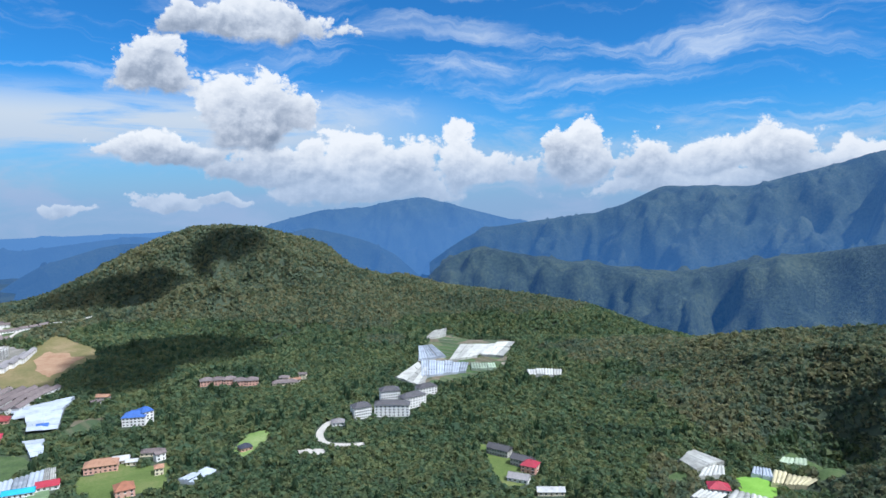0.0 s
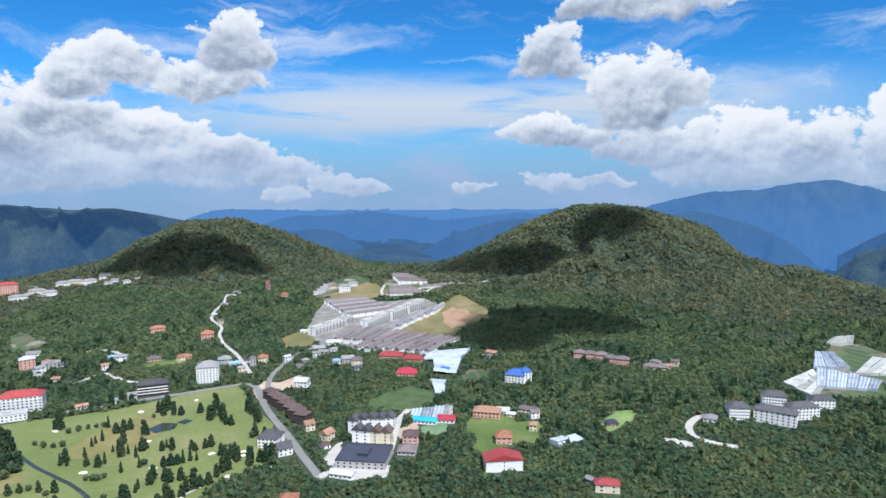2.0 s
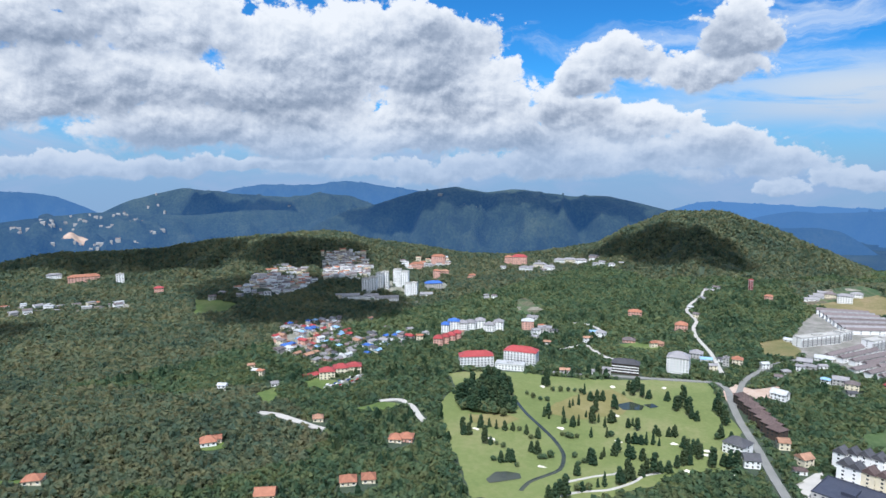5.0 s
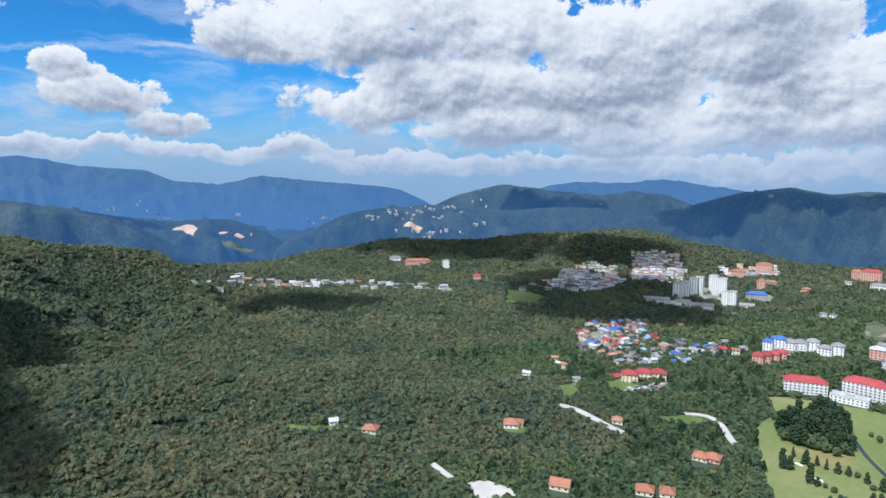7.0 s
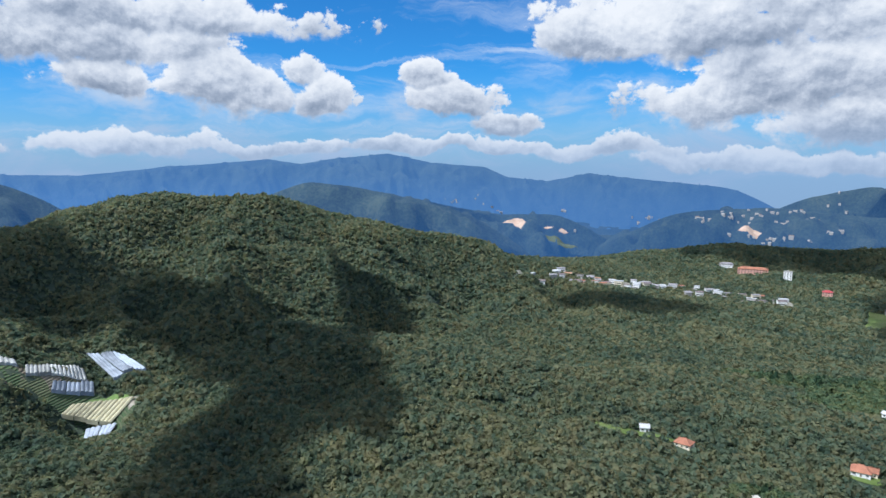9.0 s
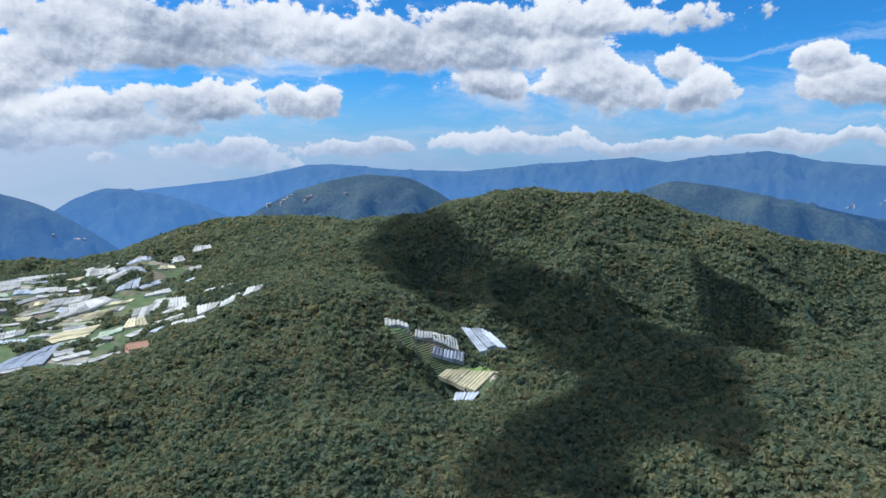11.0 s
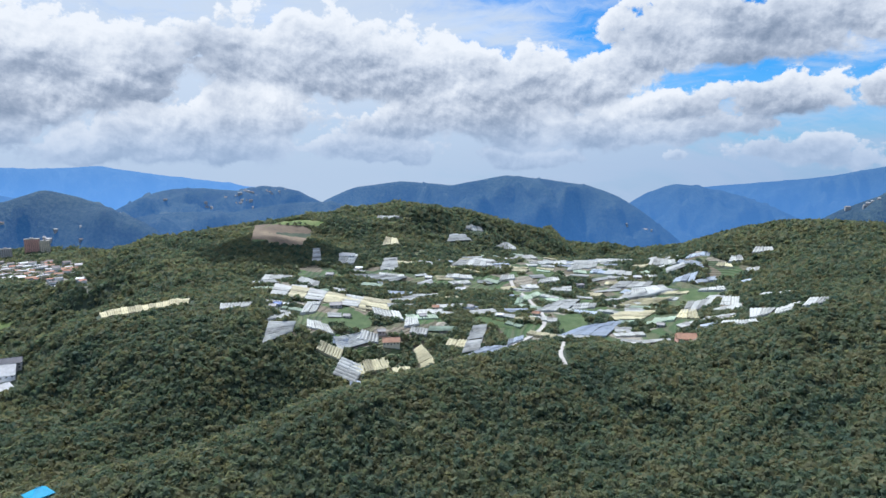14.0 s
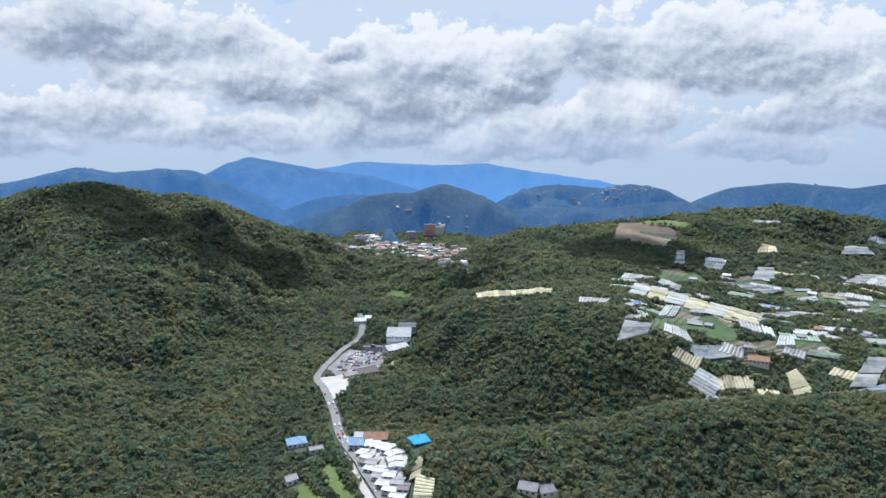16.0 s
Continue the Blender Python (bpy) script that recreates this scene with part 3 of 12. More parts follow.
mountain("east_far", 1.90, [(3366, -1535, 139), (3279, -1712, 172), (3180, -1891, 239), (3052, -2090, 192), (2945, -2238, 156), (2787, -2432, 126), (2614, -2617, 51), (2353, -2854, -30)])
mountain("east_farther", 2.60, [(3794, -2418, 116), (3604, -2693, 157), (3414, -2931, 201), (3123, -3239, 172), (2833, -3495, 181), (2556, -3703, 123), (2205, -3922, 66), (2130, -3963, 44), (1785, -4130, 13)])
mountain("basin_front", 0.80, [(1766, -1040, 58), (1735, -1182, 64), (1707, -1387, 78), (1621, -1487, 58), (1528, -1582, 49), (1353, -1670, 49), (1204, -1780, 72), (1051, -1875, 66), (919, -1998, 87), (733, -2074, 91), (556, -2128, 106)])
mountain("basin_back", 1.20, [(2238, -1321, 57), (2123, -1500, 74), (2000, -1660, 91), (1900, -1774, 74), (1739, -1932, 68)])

# ======== forest ========
CLEAR = []        # clearings: outlines in which no wild tree stands
STREETS = []      # town land with a few trees between the houses
WOODED = []       # wider farm land, where clumps of trees stand between the plots
CLEAR.append([(-609, 377), (-607, 395), (-586, 432), (-547, 471), (-507, 503), (-487, 538), (-458, 574), (-432, 606), (-374, 561), (-338, 525), (-298, 486), (-285, 451), (-295, 431), (-306, 406), (-307, 377), (-308, 358), (-311, 336), (-313, 315), (-314, 288), (-365, 246), (-399, 263), (-437, 278), (-482, 297), (-518, 315), (-545, 336), (-562, 362)])
CLEAR.append([(-238, 425), (-253, 439), (-277, 462), (-302, 487), (-329, 512), (-357, 539), (-387, 572), (-408, 597), (-423, 606), (-442, 587), (-459, 568), (-487, 539), (-511, 508), (-551, 473), (-560, 484), (-522, 517), (-498, 548), (-470, 577), (-451, 596), (-426, 619), (-399, 608), (-376, 581), (-346, 548), (-320, 523), (-293, 498), (-268, 473), (-244, 450), (-229, 434)])
CLEAR.append([(-376, 560), (-397, 601), (-422, 653), (-436, 732), (-426, 801), (-419, 867), (-418, 903), (-405, 902), (-406, 866), (-413, 800), (-423, 733), (-409, 656), (-386, 606), (-365, 565)])
CLEAR.append([(-206, 482), (-214, 514), (-223, 547), (-227, 568), (-227, 592), (-214, 592), (-214, 569), (-210, 550), (-201, 517), (-193, 485)])
CLEAR.append([(-438, 634), (-501, 699), (-561, 750), (-596, 790), (-624, 832), (-672, 873), (-707, 928), (-735, 992), (-772, 1052), (-779, 1082), (-768, 1085), (-761, 1057), (-724, 997), (-696, 933), (-663, 880), (-615, 841), (-587, 797), (-552, 759), (-492, 708), (-429, 643)])
CLEAR.append([(-713, 659), (-701, 683), (-666, 683), (-622, 659), (-629, 648), (-671, 670), (-696, 672), (-702, 654)])
CLEAR.append([(-617, 555), (-615, 603), (-564, 588), (-537, 588), (-537, 575), (-567, 575), (-608, 592), (-604, 556)])
CLEAR.append([(-243, 435), (-235, 452), (-218, 452), (-203, 453), (-197, 463), (-186, 456), (-196, 440), (-218, 438), (-228, 441), (-230, 430)])
CLEAR.append([(-595, 640), (-580, 665), (-548, 675), (-534, 651), (-570, 630)])
CLEAR.append([(-150, 602), (-123, 608), (-103, 540), (-116, 507), (-135, 515)])
CLEAR.append([(-121, 495), (-122, 524), (-115, 519), (-110, 475), (-116, 468)])
CLEAR.append([(-262, 636), (-243, 665), (-216, 649), (-198, 623), (-218, 585), (-253, 575), (-271, 600)])
CLEAR.append([(-201, 694), (-199, 738), (-170, 741), (-162, 712), (-189, 682)])
CLEAR.append([(-214, 537), (-204, 562), (-196, 552), (-191, 531), (-203, 520)])
CLEAR.append([(-195, 553), (-175, 574), (-167, 545), (-183, 525)])
CLEAR.append([(-251, 462), (-254, 504), (-230, 478), (-202, 462), (-192, 470), (-187, 449), (-213, 435), (-231, 446)])
CLEAR.append([(-252, 523), (-256, 556), (-227, 566), (-213, 544), (-203, 492), (-232, 483)])
CLEAR.append([(-405, 596), (-414, 628), (-392, 630), (-388, 663), (-375, 659), (-366, 625), (-376, 593), (-371, 563)])
CLEAR.append([(-883, 696), (-889, 720), (-839, 702), (-792, 686), (-773, 653), (-789, 627)])
CLEAR.append([(-347, 871), (-343, 952), (-340, 1071), (-327, 1152), (-296, 1124), (-250, 1067), (-236, 1011), (-259, 947), (-255, 869), (-278, 873), (-310, 864)])
CLEAR.append([(-596, 1032), (-565, 1072), (-517, 1036), (-475, 1061), (-460, 1100), (-496, 1171), (-526, 1186), (-562, 1101)])
CLEAR.append([(-495, 802), (-490, 851), (-448, 819), (-428, 776), (-462, 756)])
CLEAR.append([(-532, 970), (-550, 1046), (-475, 1061), (-430, 1078), (-385, 1107), (-336, 1075), (-321, 1016), (-336, 933), (-349, 869), (-310, 864), (-260, 857), (-252, 816), (-279, 780), (-324, 781), (-371, 780), (-444, 795), (-464, 806), (-498, 890)])
CLEAR.append([(-594, 1072), (-610, 1157), (-596, 1269), (-531, 1215), (-498, 1112), (-541, 1060)])
CLEAR.append([(-479, 1131), (-503, 1227), (-484, 1269), (-425, 1216), (-386, 1179), (-364, 1190), (-373, 1141), (-445, 1078)])
CLEAR.append([(-478, 1169), (-470, 1134), (-449, 1100), (-429, 1101), (-414, 1117), (-412, 1151), (-419, 1182), (-408, 1185), (-401, 1152), (-403, 1112), (-424, 1090), (-456, 1091), (-481, 1129), (-489, 1166)])
CLEAR.append([(-394, 1131), (-393, 1156), (-380, 1183), (-350, 1218), (-300, 1255), (-293, 1246), (-341, 1209), (-371, 1176), (-382, 1153), (-383, 1130)])
CLEAR.append([(-553, 1099), (-528, 1111), (-536, 1128), (-561, 1115)])
CLEAR.append([(-553, 1099), (-546, 1091), (-526, 1101), (-528, 1111)])
CLEAR.append([(-711, 1099), (-699, 1106), (-706, 1117), (-718, 1109)])
CLEAR.append([(-711, 1099), (-704, 1091), (-695, 1097), (-699, 1106)])
CLEAR.append([(-583, 1119), (-564, 1129), (-571, 1144), (-591, 1134)])
CLEAR.append([(-583, 1119), (-577, 1112), (-562, 1119), (-564, 1129)])
CLEAR.append([(-554, 1141), (-532, 1151), (-539, 1166), (-561, 1156)])
CLEAR.append([(-554, 1141), (-547, 1133), (-530, 1141), (-532, 1151)])
CLEAR.append([(-620, 404), (-599, 444), (-619, 454), (-639, 414)])
CLEAR.append([(-620, 404), (-610, 401), (-594, 433), (-599, 444)])
CLEAR.append([(-607, 457), (-572, 484), (-586, 502), (-621, 475)])
CLEAR.append([(-607, 457), (-594, 456), (-566, 477), (-572, 484)])
CLEAR.append([(-594, 434), (-565, 461), (-578, 476), (-608, 449)])
CLEAR.append([(-594, 434), (-582, 432), (-559, 454), (-565, 461)])
CLEAR.append([(-510, 538), (-482, 560), (-495, 576), (-523, 554)])
CLEAR.append([(-510, 538), (-500, 533), (-478, 551), (-482, 560)])
CLEAR.append([(-481, 594), (-455, 610), (-468, 630), (-493, 614)])
CLEAR.append([(-481, 594), (-471, 588), (-451, 601), (-455, 610)])
CLEAR.append([(-385, 576), (-365, 567), (-358, 583), (-377, 593)])
CLEAR.append([(-385, 576), (-370, 570), (-355, 563), (-365, 567)])
CLEAR.append([(-373, 567), (-353, 559), (-347, 575), (-366, 583)])
CLEAR.append([(-373, 567), (-359, 560), (-343, 554), (-353, 559)])
CLEAR.append([(-362, 558), (-342, 552), (-337, 569), (-356, 575)])
CLEAR.append([(-362, 558), (-348, 552), (-333, 547), (-342, 552)])
CLEAR.append([(-350, 549), (-330, 544), (-326, 561), (-345, 566)])
CLEAR.append([(-350, 549), (-337, 542), (-321, 538), (-330, 544)])
CLEAR.append([(-339, 541), (-319, 537), (-315, 554), (-335, 558)])
CLEAR.append([(-339, 541), (-326, 534), (-310, 531), (-319, 537)])
CLEAR.append([(-328, 532), (-309, 529), (-306, 547), (-325, 550)])
CLEAR.append([(-328, 532), (-316, 526), (-300, 523), (-309, 529)])
CLEAR.append([(-318, 524), (-299, 522), (-297, 540), (-315, 542)])
CLEAR.append([(-318, 524), (-306, 517), (-291, 515), (-299, 522)])
CLEAR.append([(-292, 508), (-283, 519), (-294, 529), (-304, 518)])
CLEAR.append([(-292, 508), (-289, 499), (-281, 508), (-283, 519)])
CLEAR.append([(-261, 495), (-258, 510), (-274, 513), (-277, 498)])
CLEAR.append([(-261, 495), (-261, 484), (-259, 496), (-258, 510)])
CLEAR.append([(-319, 465), (-295, 468), (-298, 490), (-322, 487)])
CLEAR.append([(-319, 465), (-307, 459), (-288, 462), (-295, 468)])
CLEAR.append([(-289, 454), (-276, 467), (-290, 480), (-303, 467)])
CLEAR.append([(-289, 454), (-284, 445), (-274, 456), (-276, 467)])
CLEAR.append([(-229, 499), (-230, 514), (-245, 513), (-244, 498)])
CLEAR.append([(-229, 499), (-230, 487), (-231, 499), (-230, 514)])
CLEAR.append([(-221, 499), (-222, 514), (-237, 512), (-235, 498)])
CLEAR.append([(-221, 499), (-222, 486), (-223, 498), (-222, 514)])
CLEAR.append([(-212, 500), (-213, 515), (-228, 514), (-227, 499)])
CLEAR.append([(-212, 500), (-214, 488), (-214, 500), (-213, 515)])
CLEAR.append([(-203, 502), (-204, 517), (-219, 516), (-218, 501)])
CLEAR.append([(-203, 502), (-205, 489), (-206, 501), (-204, 517)])
CLEAR.append([(-236, 524), (-238, 540), (-253, 538), (-251, 523)])
CLEAR.append([(-236, 524), (-238, 512), (-239, 524), (-238, 540)])
CLEAR.append([(-228, 528), (-229, 543), (-244, 542), (-243, 527)])
CLEAR.append([(-228, 528), (-230, 516), (-231, 528), (-229, 543)])
CLEAR.append([(-220, 529), (-220, 545), (-235, 544), (-235, 529)])
CLEAR.append([(-220, 529), (-222, 517), (-222, 529), (-220, 545)])
CLEAR.append([(-214, 534), (-214, 549), (-229, 549), (-229, 533)])
CLEAR.append([(-214, 534), (-216, 522), (-216, 534), (-214, 549)])
CLEAR.append([(-241, 518), (-243, 533), (-258, 531), (-256, 516)])
CLEAR.append([(-241, 518), (-243, 505), (-244, 517), (-243, 533)])
CLEAR.append([(-236, 449), (-190, 457), (-197, 497), (-243, 488)])
CLEAR.append([(-236, 449), (-222, 442), (-186, 449), (-190, 457)])
CLEAR.append([(-233, 433), (-208, 434), (-208, 448), (-233, 447)])
CLEAR.append([(-233, 433), (-223, 426), (-203, 426), (-208, 434)])
CLEAR.append([(-198, 504), (-179, 509), (-184, 526), (-203, 521)])
CLEAR.append([(-198, 504), (-192, 495), (-177, 499), (-179, 509)])
CLEAR.append([(-196, 486), (-176, 490), (-180, 510), (-201, 505)])
CLEAR.append([(-196, 486), (-189, 477), (-173, 481), (-176, 490)])
CLEAR.append([(-125, 496), (-116, 477), (-83, 491), (-92, 511)])
CLEAR.append([(-125, 496), (-104, 486), (-97, 470), (-116, 477)])
CLEAR.append([(-121, 532), (-102, 538), (-108, 557), (-126, 551)])
CLEAR.append([(-121, 532), (-118, 523), (-103, 527), (-102, 538)])
CLEAR.append([(-155, 595), (-129, 597), (-131, 615), (-156, 612)])
CLEAR.append([(-155, 595), (-149, 585), (-128, 587), (-129, 597)])
CLEAR.append([(-276, 687), (-247, 694), (-252, 715), (-280, 709)])
CLEAR.append([(-276, 687), (-268, 679), (-245, 684), (-247, 694)])
CLEAR.append([(-325, 751), (-290, 757), (-293, 777), (-328, 771)])
CLEAR.append([(-325, 751), (-315, 743), (-287, 748), (-290, 757)])
CLEAR.append([(-292, 745), (-260, 749), (-263, 769), (-294, 765)])
CLEAR.append([(-292, 745), (-283, 737), (-258, 740), (-260, 749)])
CLEAR.append([(-246, 381), (-228, 389), (-236, 407), (-254, 400)])
CLEAR.append([(-246, 381), (-238, 374), (-224, 380), (-228, 389)])
CLEAR.append([(-243, 386), (-235, 389), (-225, 378), (-232, 372)])
CLEAR.append([(-370, 618), (-350, 621), (-353, 639), (-373, 635)])
CLEAR.append([(-370, 618), (-361, 611), (-344, 614), (-350, 621)])
CLEAR.append([(-202, 709), (-215, 779), (-254, 763), (-236, 705)])
CLEAR.append([(-215, 772), (-210, 827), (-277, 788), (-264, 747)])
CLEAR.append([(-197, 641), (-209, 689), (-232, 687), (-209, 637)])
CLEAR.append([(-212, 563), (-177, 568), (-185, 609), (-219, 589)])
CLEAR.append([(-179, 566), (-173, 588), (-179, 612), (-189, 610)])
CLEAR.append([(-186, 564), (-164, 568), (-167, 584), (-188, 580)])
CLEAR.append([(-186, 564), (-179, 555), (-162, 558), (-164, 568)])
CLEAR.append([(-207, 556), (-179, 560), (-180, 574), (-209, 570)])
CLEAR.append([(-207, 556), (-199, 548), (-177, 550), (-179, 560)])
CLEAR.append([(-230, 716), (-215, 717), (-216, 731), (-232, 730)])
CLEAR.append([(-230, 716), (-224, 707), (-212, 708), (-215, 717)])
CLEAR.append([(-763, 464), (-753, 478), (-767, 489), (-777, 475)])
CLEAR.append([(-763, 464), (-753, 461), (-745, 472), (-753, 478)])
CLEAR.append([(-765, 476), (-752, 494), (-766, 505), (-779, 488)])
CLEAR.append([(-765, 476), (-755, 474), (-744, 487), (-752, 494)])
CLEAR.append([(-760, 489), (-747, 504), (-761, 516), (-774, 500)])
CLEAR.append([(-760, 489), (-750, 485), (-739, 498), (-747, 504)])
CLEAR.append([(-757, 501), (-743, 517), (-757, 529), (-770, 513)])
CLEAR.append([(-757, 501), (-746, 498), (-736, 511), (-743, 517)])
CLEAR.append([(-759, 519), (-745, 535), (-759, 546), (-772, 531)])
CLEAR.append([(-759, 519), (-749, 516), (-738, 528), (-745, 535)])
CLEAR.append([(-741, 523), (-728, 539), (-741, 551), (-755, 535)])
CLEAR.append([(-741, 523), (-731, 520), (-720, 532), (-728, 539)])
CLEAR.append([(-738, 538), (-725, 552), (-738, 564), (-752, 550)])
CLEAR.append([(-738, 538), (-729, 534), (-718, 546), (-725, 552)])
CLEAR.append([(-715, 424), (-704, 438), (-719, 449), (-730, 435)])
CLEAR.append([(-715, 424), (-705, 421), (-696, 432), (-704, 438)])
CLEAR.append([(-717, 435), (-707, 449), (-721, 460), (-732, 446)])
CLEAR.append([(-717, 435), (-707, 432), (-699, 443), (-707, 449)])
CLEAR.append([(-720, 446), (-709, 460), (-723, 472), (-735, 457)])
CLEAR.append([(-720, 446), (-710, 443), (-701, 454), (-709, 460)])
CLEAR.append([(-726, 460), (-715, 473), (-729, 485), (-740, 471)])
CLEAR.append([(-726, 460), (-716, 457), (-707, 467), (-715, 473)])
CLEAR.append([(-719, 574), (-705, 592), (-719, 603), (-733, 585)])
CLEAR.append([(-719, 574), (-710, 569), (-699, 583), (-705, 592)])
CLEAR.append([(-695, 584), (-679, 604), (-692, 616), (-709, 596)])
CLEAR.append([(-695, 584), (-686, 580), (-673, 595), (-679, 604)])
CLEAR.append([(-1183, 894), (-1168, 913), (-1182, 924), (-1197, 905)])
CLEAR.append([(-1183, 894), (-1173, 890), (-1161, 905), (-1168, 913)])
CLEAR.append([(-1172, 905), (-1144, 934), (-1159, 949), (-1187, 921)])
CLEAR.append([(-1172, 905), (-1160, 903), (-1138, 925), (-1144, 934)])
CLEAR.append([(-1154, 1018), (-1133, 1040), (-1147, 1052), (-1167, 1030)])
CLEAR.append([(-1154, 1018), (-1144, 1013), (-1128, 1031), (-1133, 1040)])
CLEAR.append([(-1151, 1044), (-1127, 1071), (-1140, 1083), (-1165, 1056)])
CLEAR.append([(-1151, 1044), (-1142, 1040), (-1122, 1061), (-1127, 1071)])
CLEAR.append([(-1118, 1051), (-1095, 1075), (-1108, 1087), (-1131, 1064)])
CLEAR.append([(-1118, 1051), (-1108, 1047), (-1090, 1066), (-1095, 1075)])
CLEAR.append([(-1121, 927), (-1099, 953), (-1112, 965), (-1134, 939)])
CLEAR.append([(-1121, 927), (-1111, 923), (-1093, 944), (-1099, 953)])
CLEAR.append([(-1087, 927), (-1066, 951), (-1080, 962), (-1100, 939)])
CLEAR.append([(-1087, 927), (-1077, 923), (-1061, 942), (-1066, 951)])
CLEAR.append([(-1102, 871), (-1079, 899), (-1093, 910), (-1116, 882)])
CLEAR.append([(-1102, 871), (-1092, 867), (-1074, 890), (-1079, 899)])
CLEAR.append([(-1108, 1084), (-1086, 1106), (-1098, 1117), (-1119, 1096)])
CLEAR.append([(-1108, 1084), (-1099, 1080), (-1081, 1097), (-1086, 1106)])
CLEAR.append([(-699, 770), (-679, 788), (-691, 801), (-711, 784)])
CLEAR.append([(-699, 770), (-691, 765), (-675, 779), (-679, 788)])
CLEAR.append([(-597, 754), (-579, 769), (-591, 785), (-610, 770)])
CLEAR.append([(-597, 754), (-589, 748), (-575, 759), (-579, 769)])
CLEAR.append([(-596, 648), (-579, 663), (-590, 675), (-606, 660)])
CLEAR.append([(-596, 648), (-587, 642), (-574, 654), (-579, 663)])
CLEAR.append([(-565, 665), (-547, 680), (-557, 692), (-575, 677)])
CLEAR.append([(-565, 665), (-557, 659), (-542, 671), (-547, 680)])
CLEAR.append([(-502, 664), (-485, 676), (-496, 691), (-513, 678)])
CLEAR.append([(-502, 664), (-495, 657), (-481, 667), (-485, 676)])
CLEAR.append([(-460, 687), (-445, 697), (-453, 710), (-468, 700)])
CLEAR.append([(-460, 687), (-453, 679), (-441, 687), (-445, 697)])
CLEAR.append([(-462, 671), (-451, 678), (-459, 690), (-470, 682)])
CLEAR.append([(-462, 671), (-455, 663), (-446, 669), (-451, 678)])
CLEAR.append([(-358, 714), (-339, 723), (-346, 737), (-365, 728)])
CLEAR.append([(-358, 714), (-351, 706), (-337, 713), (-339, 723)])
CLEAR.append([(-343, 710), (-326, 718), (-333, 732), (-350, 724)])
CLEAR.append([(-343, 710), (-337, 701), (-324, 708), (-326, 718)])
CLEAR.append([(-650, 1054), (-634, 1064), (-642, 1077), (-658, 1067)])
CLEAR.append([(-650, 1054), (-643, 1046), (-630, 1054), (-634, 1064)])
CLEAR.append([(-420, 755), (-401, 766), (-409, 780), (-428, 769)])
CLEAR.append([(-420, 755), (-414, 747), (-399, 756), (-401, 766)])
CLEAR.append([(-417, 785), (-394, 796), (-402, 810), (-424, 799)])
CLEAR.append([(-417, 785), (-410, 777), (-392, 786), (-394, 796)])
CLEAR.append([(-1098, 738), (-1086, 754), (-1098, 762), (-1109, 745)])
CLEAR.append([(-1098, 738), (-1088, 734), (-1079, 747), (-1086, 754)])
CLEAR.append([(-1148, 699), (-1135, 720), (-1149, 729), (-1162, 707)])
CLEAR.append([(-1148, 699), (-1139, 696), (-1128, 713), (-1135, 720)])
CLEAR.append([(-1125, 669), (-1114, 686), (-1128, 694), (-1138, 677)])
CLEAR.append([(-1125, 669), (-1115, 665), (-1107, 679), (-1114, 686)])
CLEAR.append([(-1217, 669), (-1201, 697), (-1216, 706), (-1232, 678)])
CLEAR.append([(-1217, 669), (-1206, 667), (-1193, 690), (-1201, 697)])
CLEAR.append([(-1245, 735), (-1221, 762), (-1236, 775), (-1260, 748)])
CLEAR.append([(-1245, 735), (-1233, 734), (-1214, 756), (-1221, 762)])
CLEAR.append([(-635, 242), (-656, 297), (-637, 295), (-619, 263), (-619, 236)])
CLEAR.append([(-1410, 30), (-1408, 91), (-1428, 92), (-1430, 31)])
CLEAR.append([(-1410, 30), (-1400, 36), (-1398, 85), (-1408, 91)])
CLEAR.append([(-1326, 106), (-1325, 126), (-1340, 127), (-1342, 107)])
CLEAR.append([(-1326, 106), (-1316, 107), (-1315, 123), (-1325, 126)])
CLEAR.append([(-1213, 155), (-1210, 176), (-1226, 178), (-1229, 157)])
CLEAR.append([(-1213, 155), (-1202, 155), (-1200, 172), (-1210, 176)])
CLEAR.append([(-1453, -3), (-1452, 28), (-1468, 28), (-1469, -3)])
CLEAR.append([(-1453, -3), (-1443, 0), (-1442, 24), (-1452, 28)])
CLEAR.append([(-511, -29), (-506, -12), (-521, -7), (-526, -24)])
CLEAR.append([(-511, -29), (-500, -24), (-496, -11), (-506, -12)])
CLEAR.append([(-517, -54), (-519, -41), (-532, -43), (-530, -56)])
CLEAR.append([(-517, -54), (-507, -52), (-509, -42), (-519, -41)])
CLEAR.append([(-517, -85), (-522, -63), (-521, -26), (-511, -25), (-514, -62), (-509, -85)])
CLEAR.append([(-521, 91), (-517, 109), (-535, 112), (-538, 95)])
CLEAR.append([(-521, 91), (-510, 91), (-508, 105), (-517, 109)])
CLEAR.append([(-523, 101), (-520, 114), (-535, 117), (-537, 105)])
CLEAR.append([(-523, 101), (-513, 101), (-511, 111), (-520, 114)])
CLEAR.append([(-524, 89), (-528, 105), (-523, 116), (-514, 112), (-518, 93)])
CLEAR.append([(-537, 191), (-532, 205), (-546, 210), (-552, 196)])
CLEAR.append([(-537, 191), (-528, 189), (-523, 200), (-532, 205)])
CLEAR.append([(-475, 235), (-465, 248), (-478, 259), (-489, 245)])
CLEAR.append([(-475, 235), (-465, 233), (-456, 244), (-465, 248)])
CLEAR.append([(-473, 244), (-462, 257), (-475, 268), (-486, 254)])
CLEAR.append([(-473, 244), (-462, 242), (-454, 252), (-462, 257)])
CLEAR.append([(-435, 109), (-426, 127), (-443, 135), (-451, 116)])
CLEAR.append([(-435, 109), (-424, 109), (-417, 124), (-426, 127)])
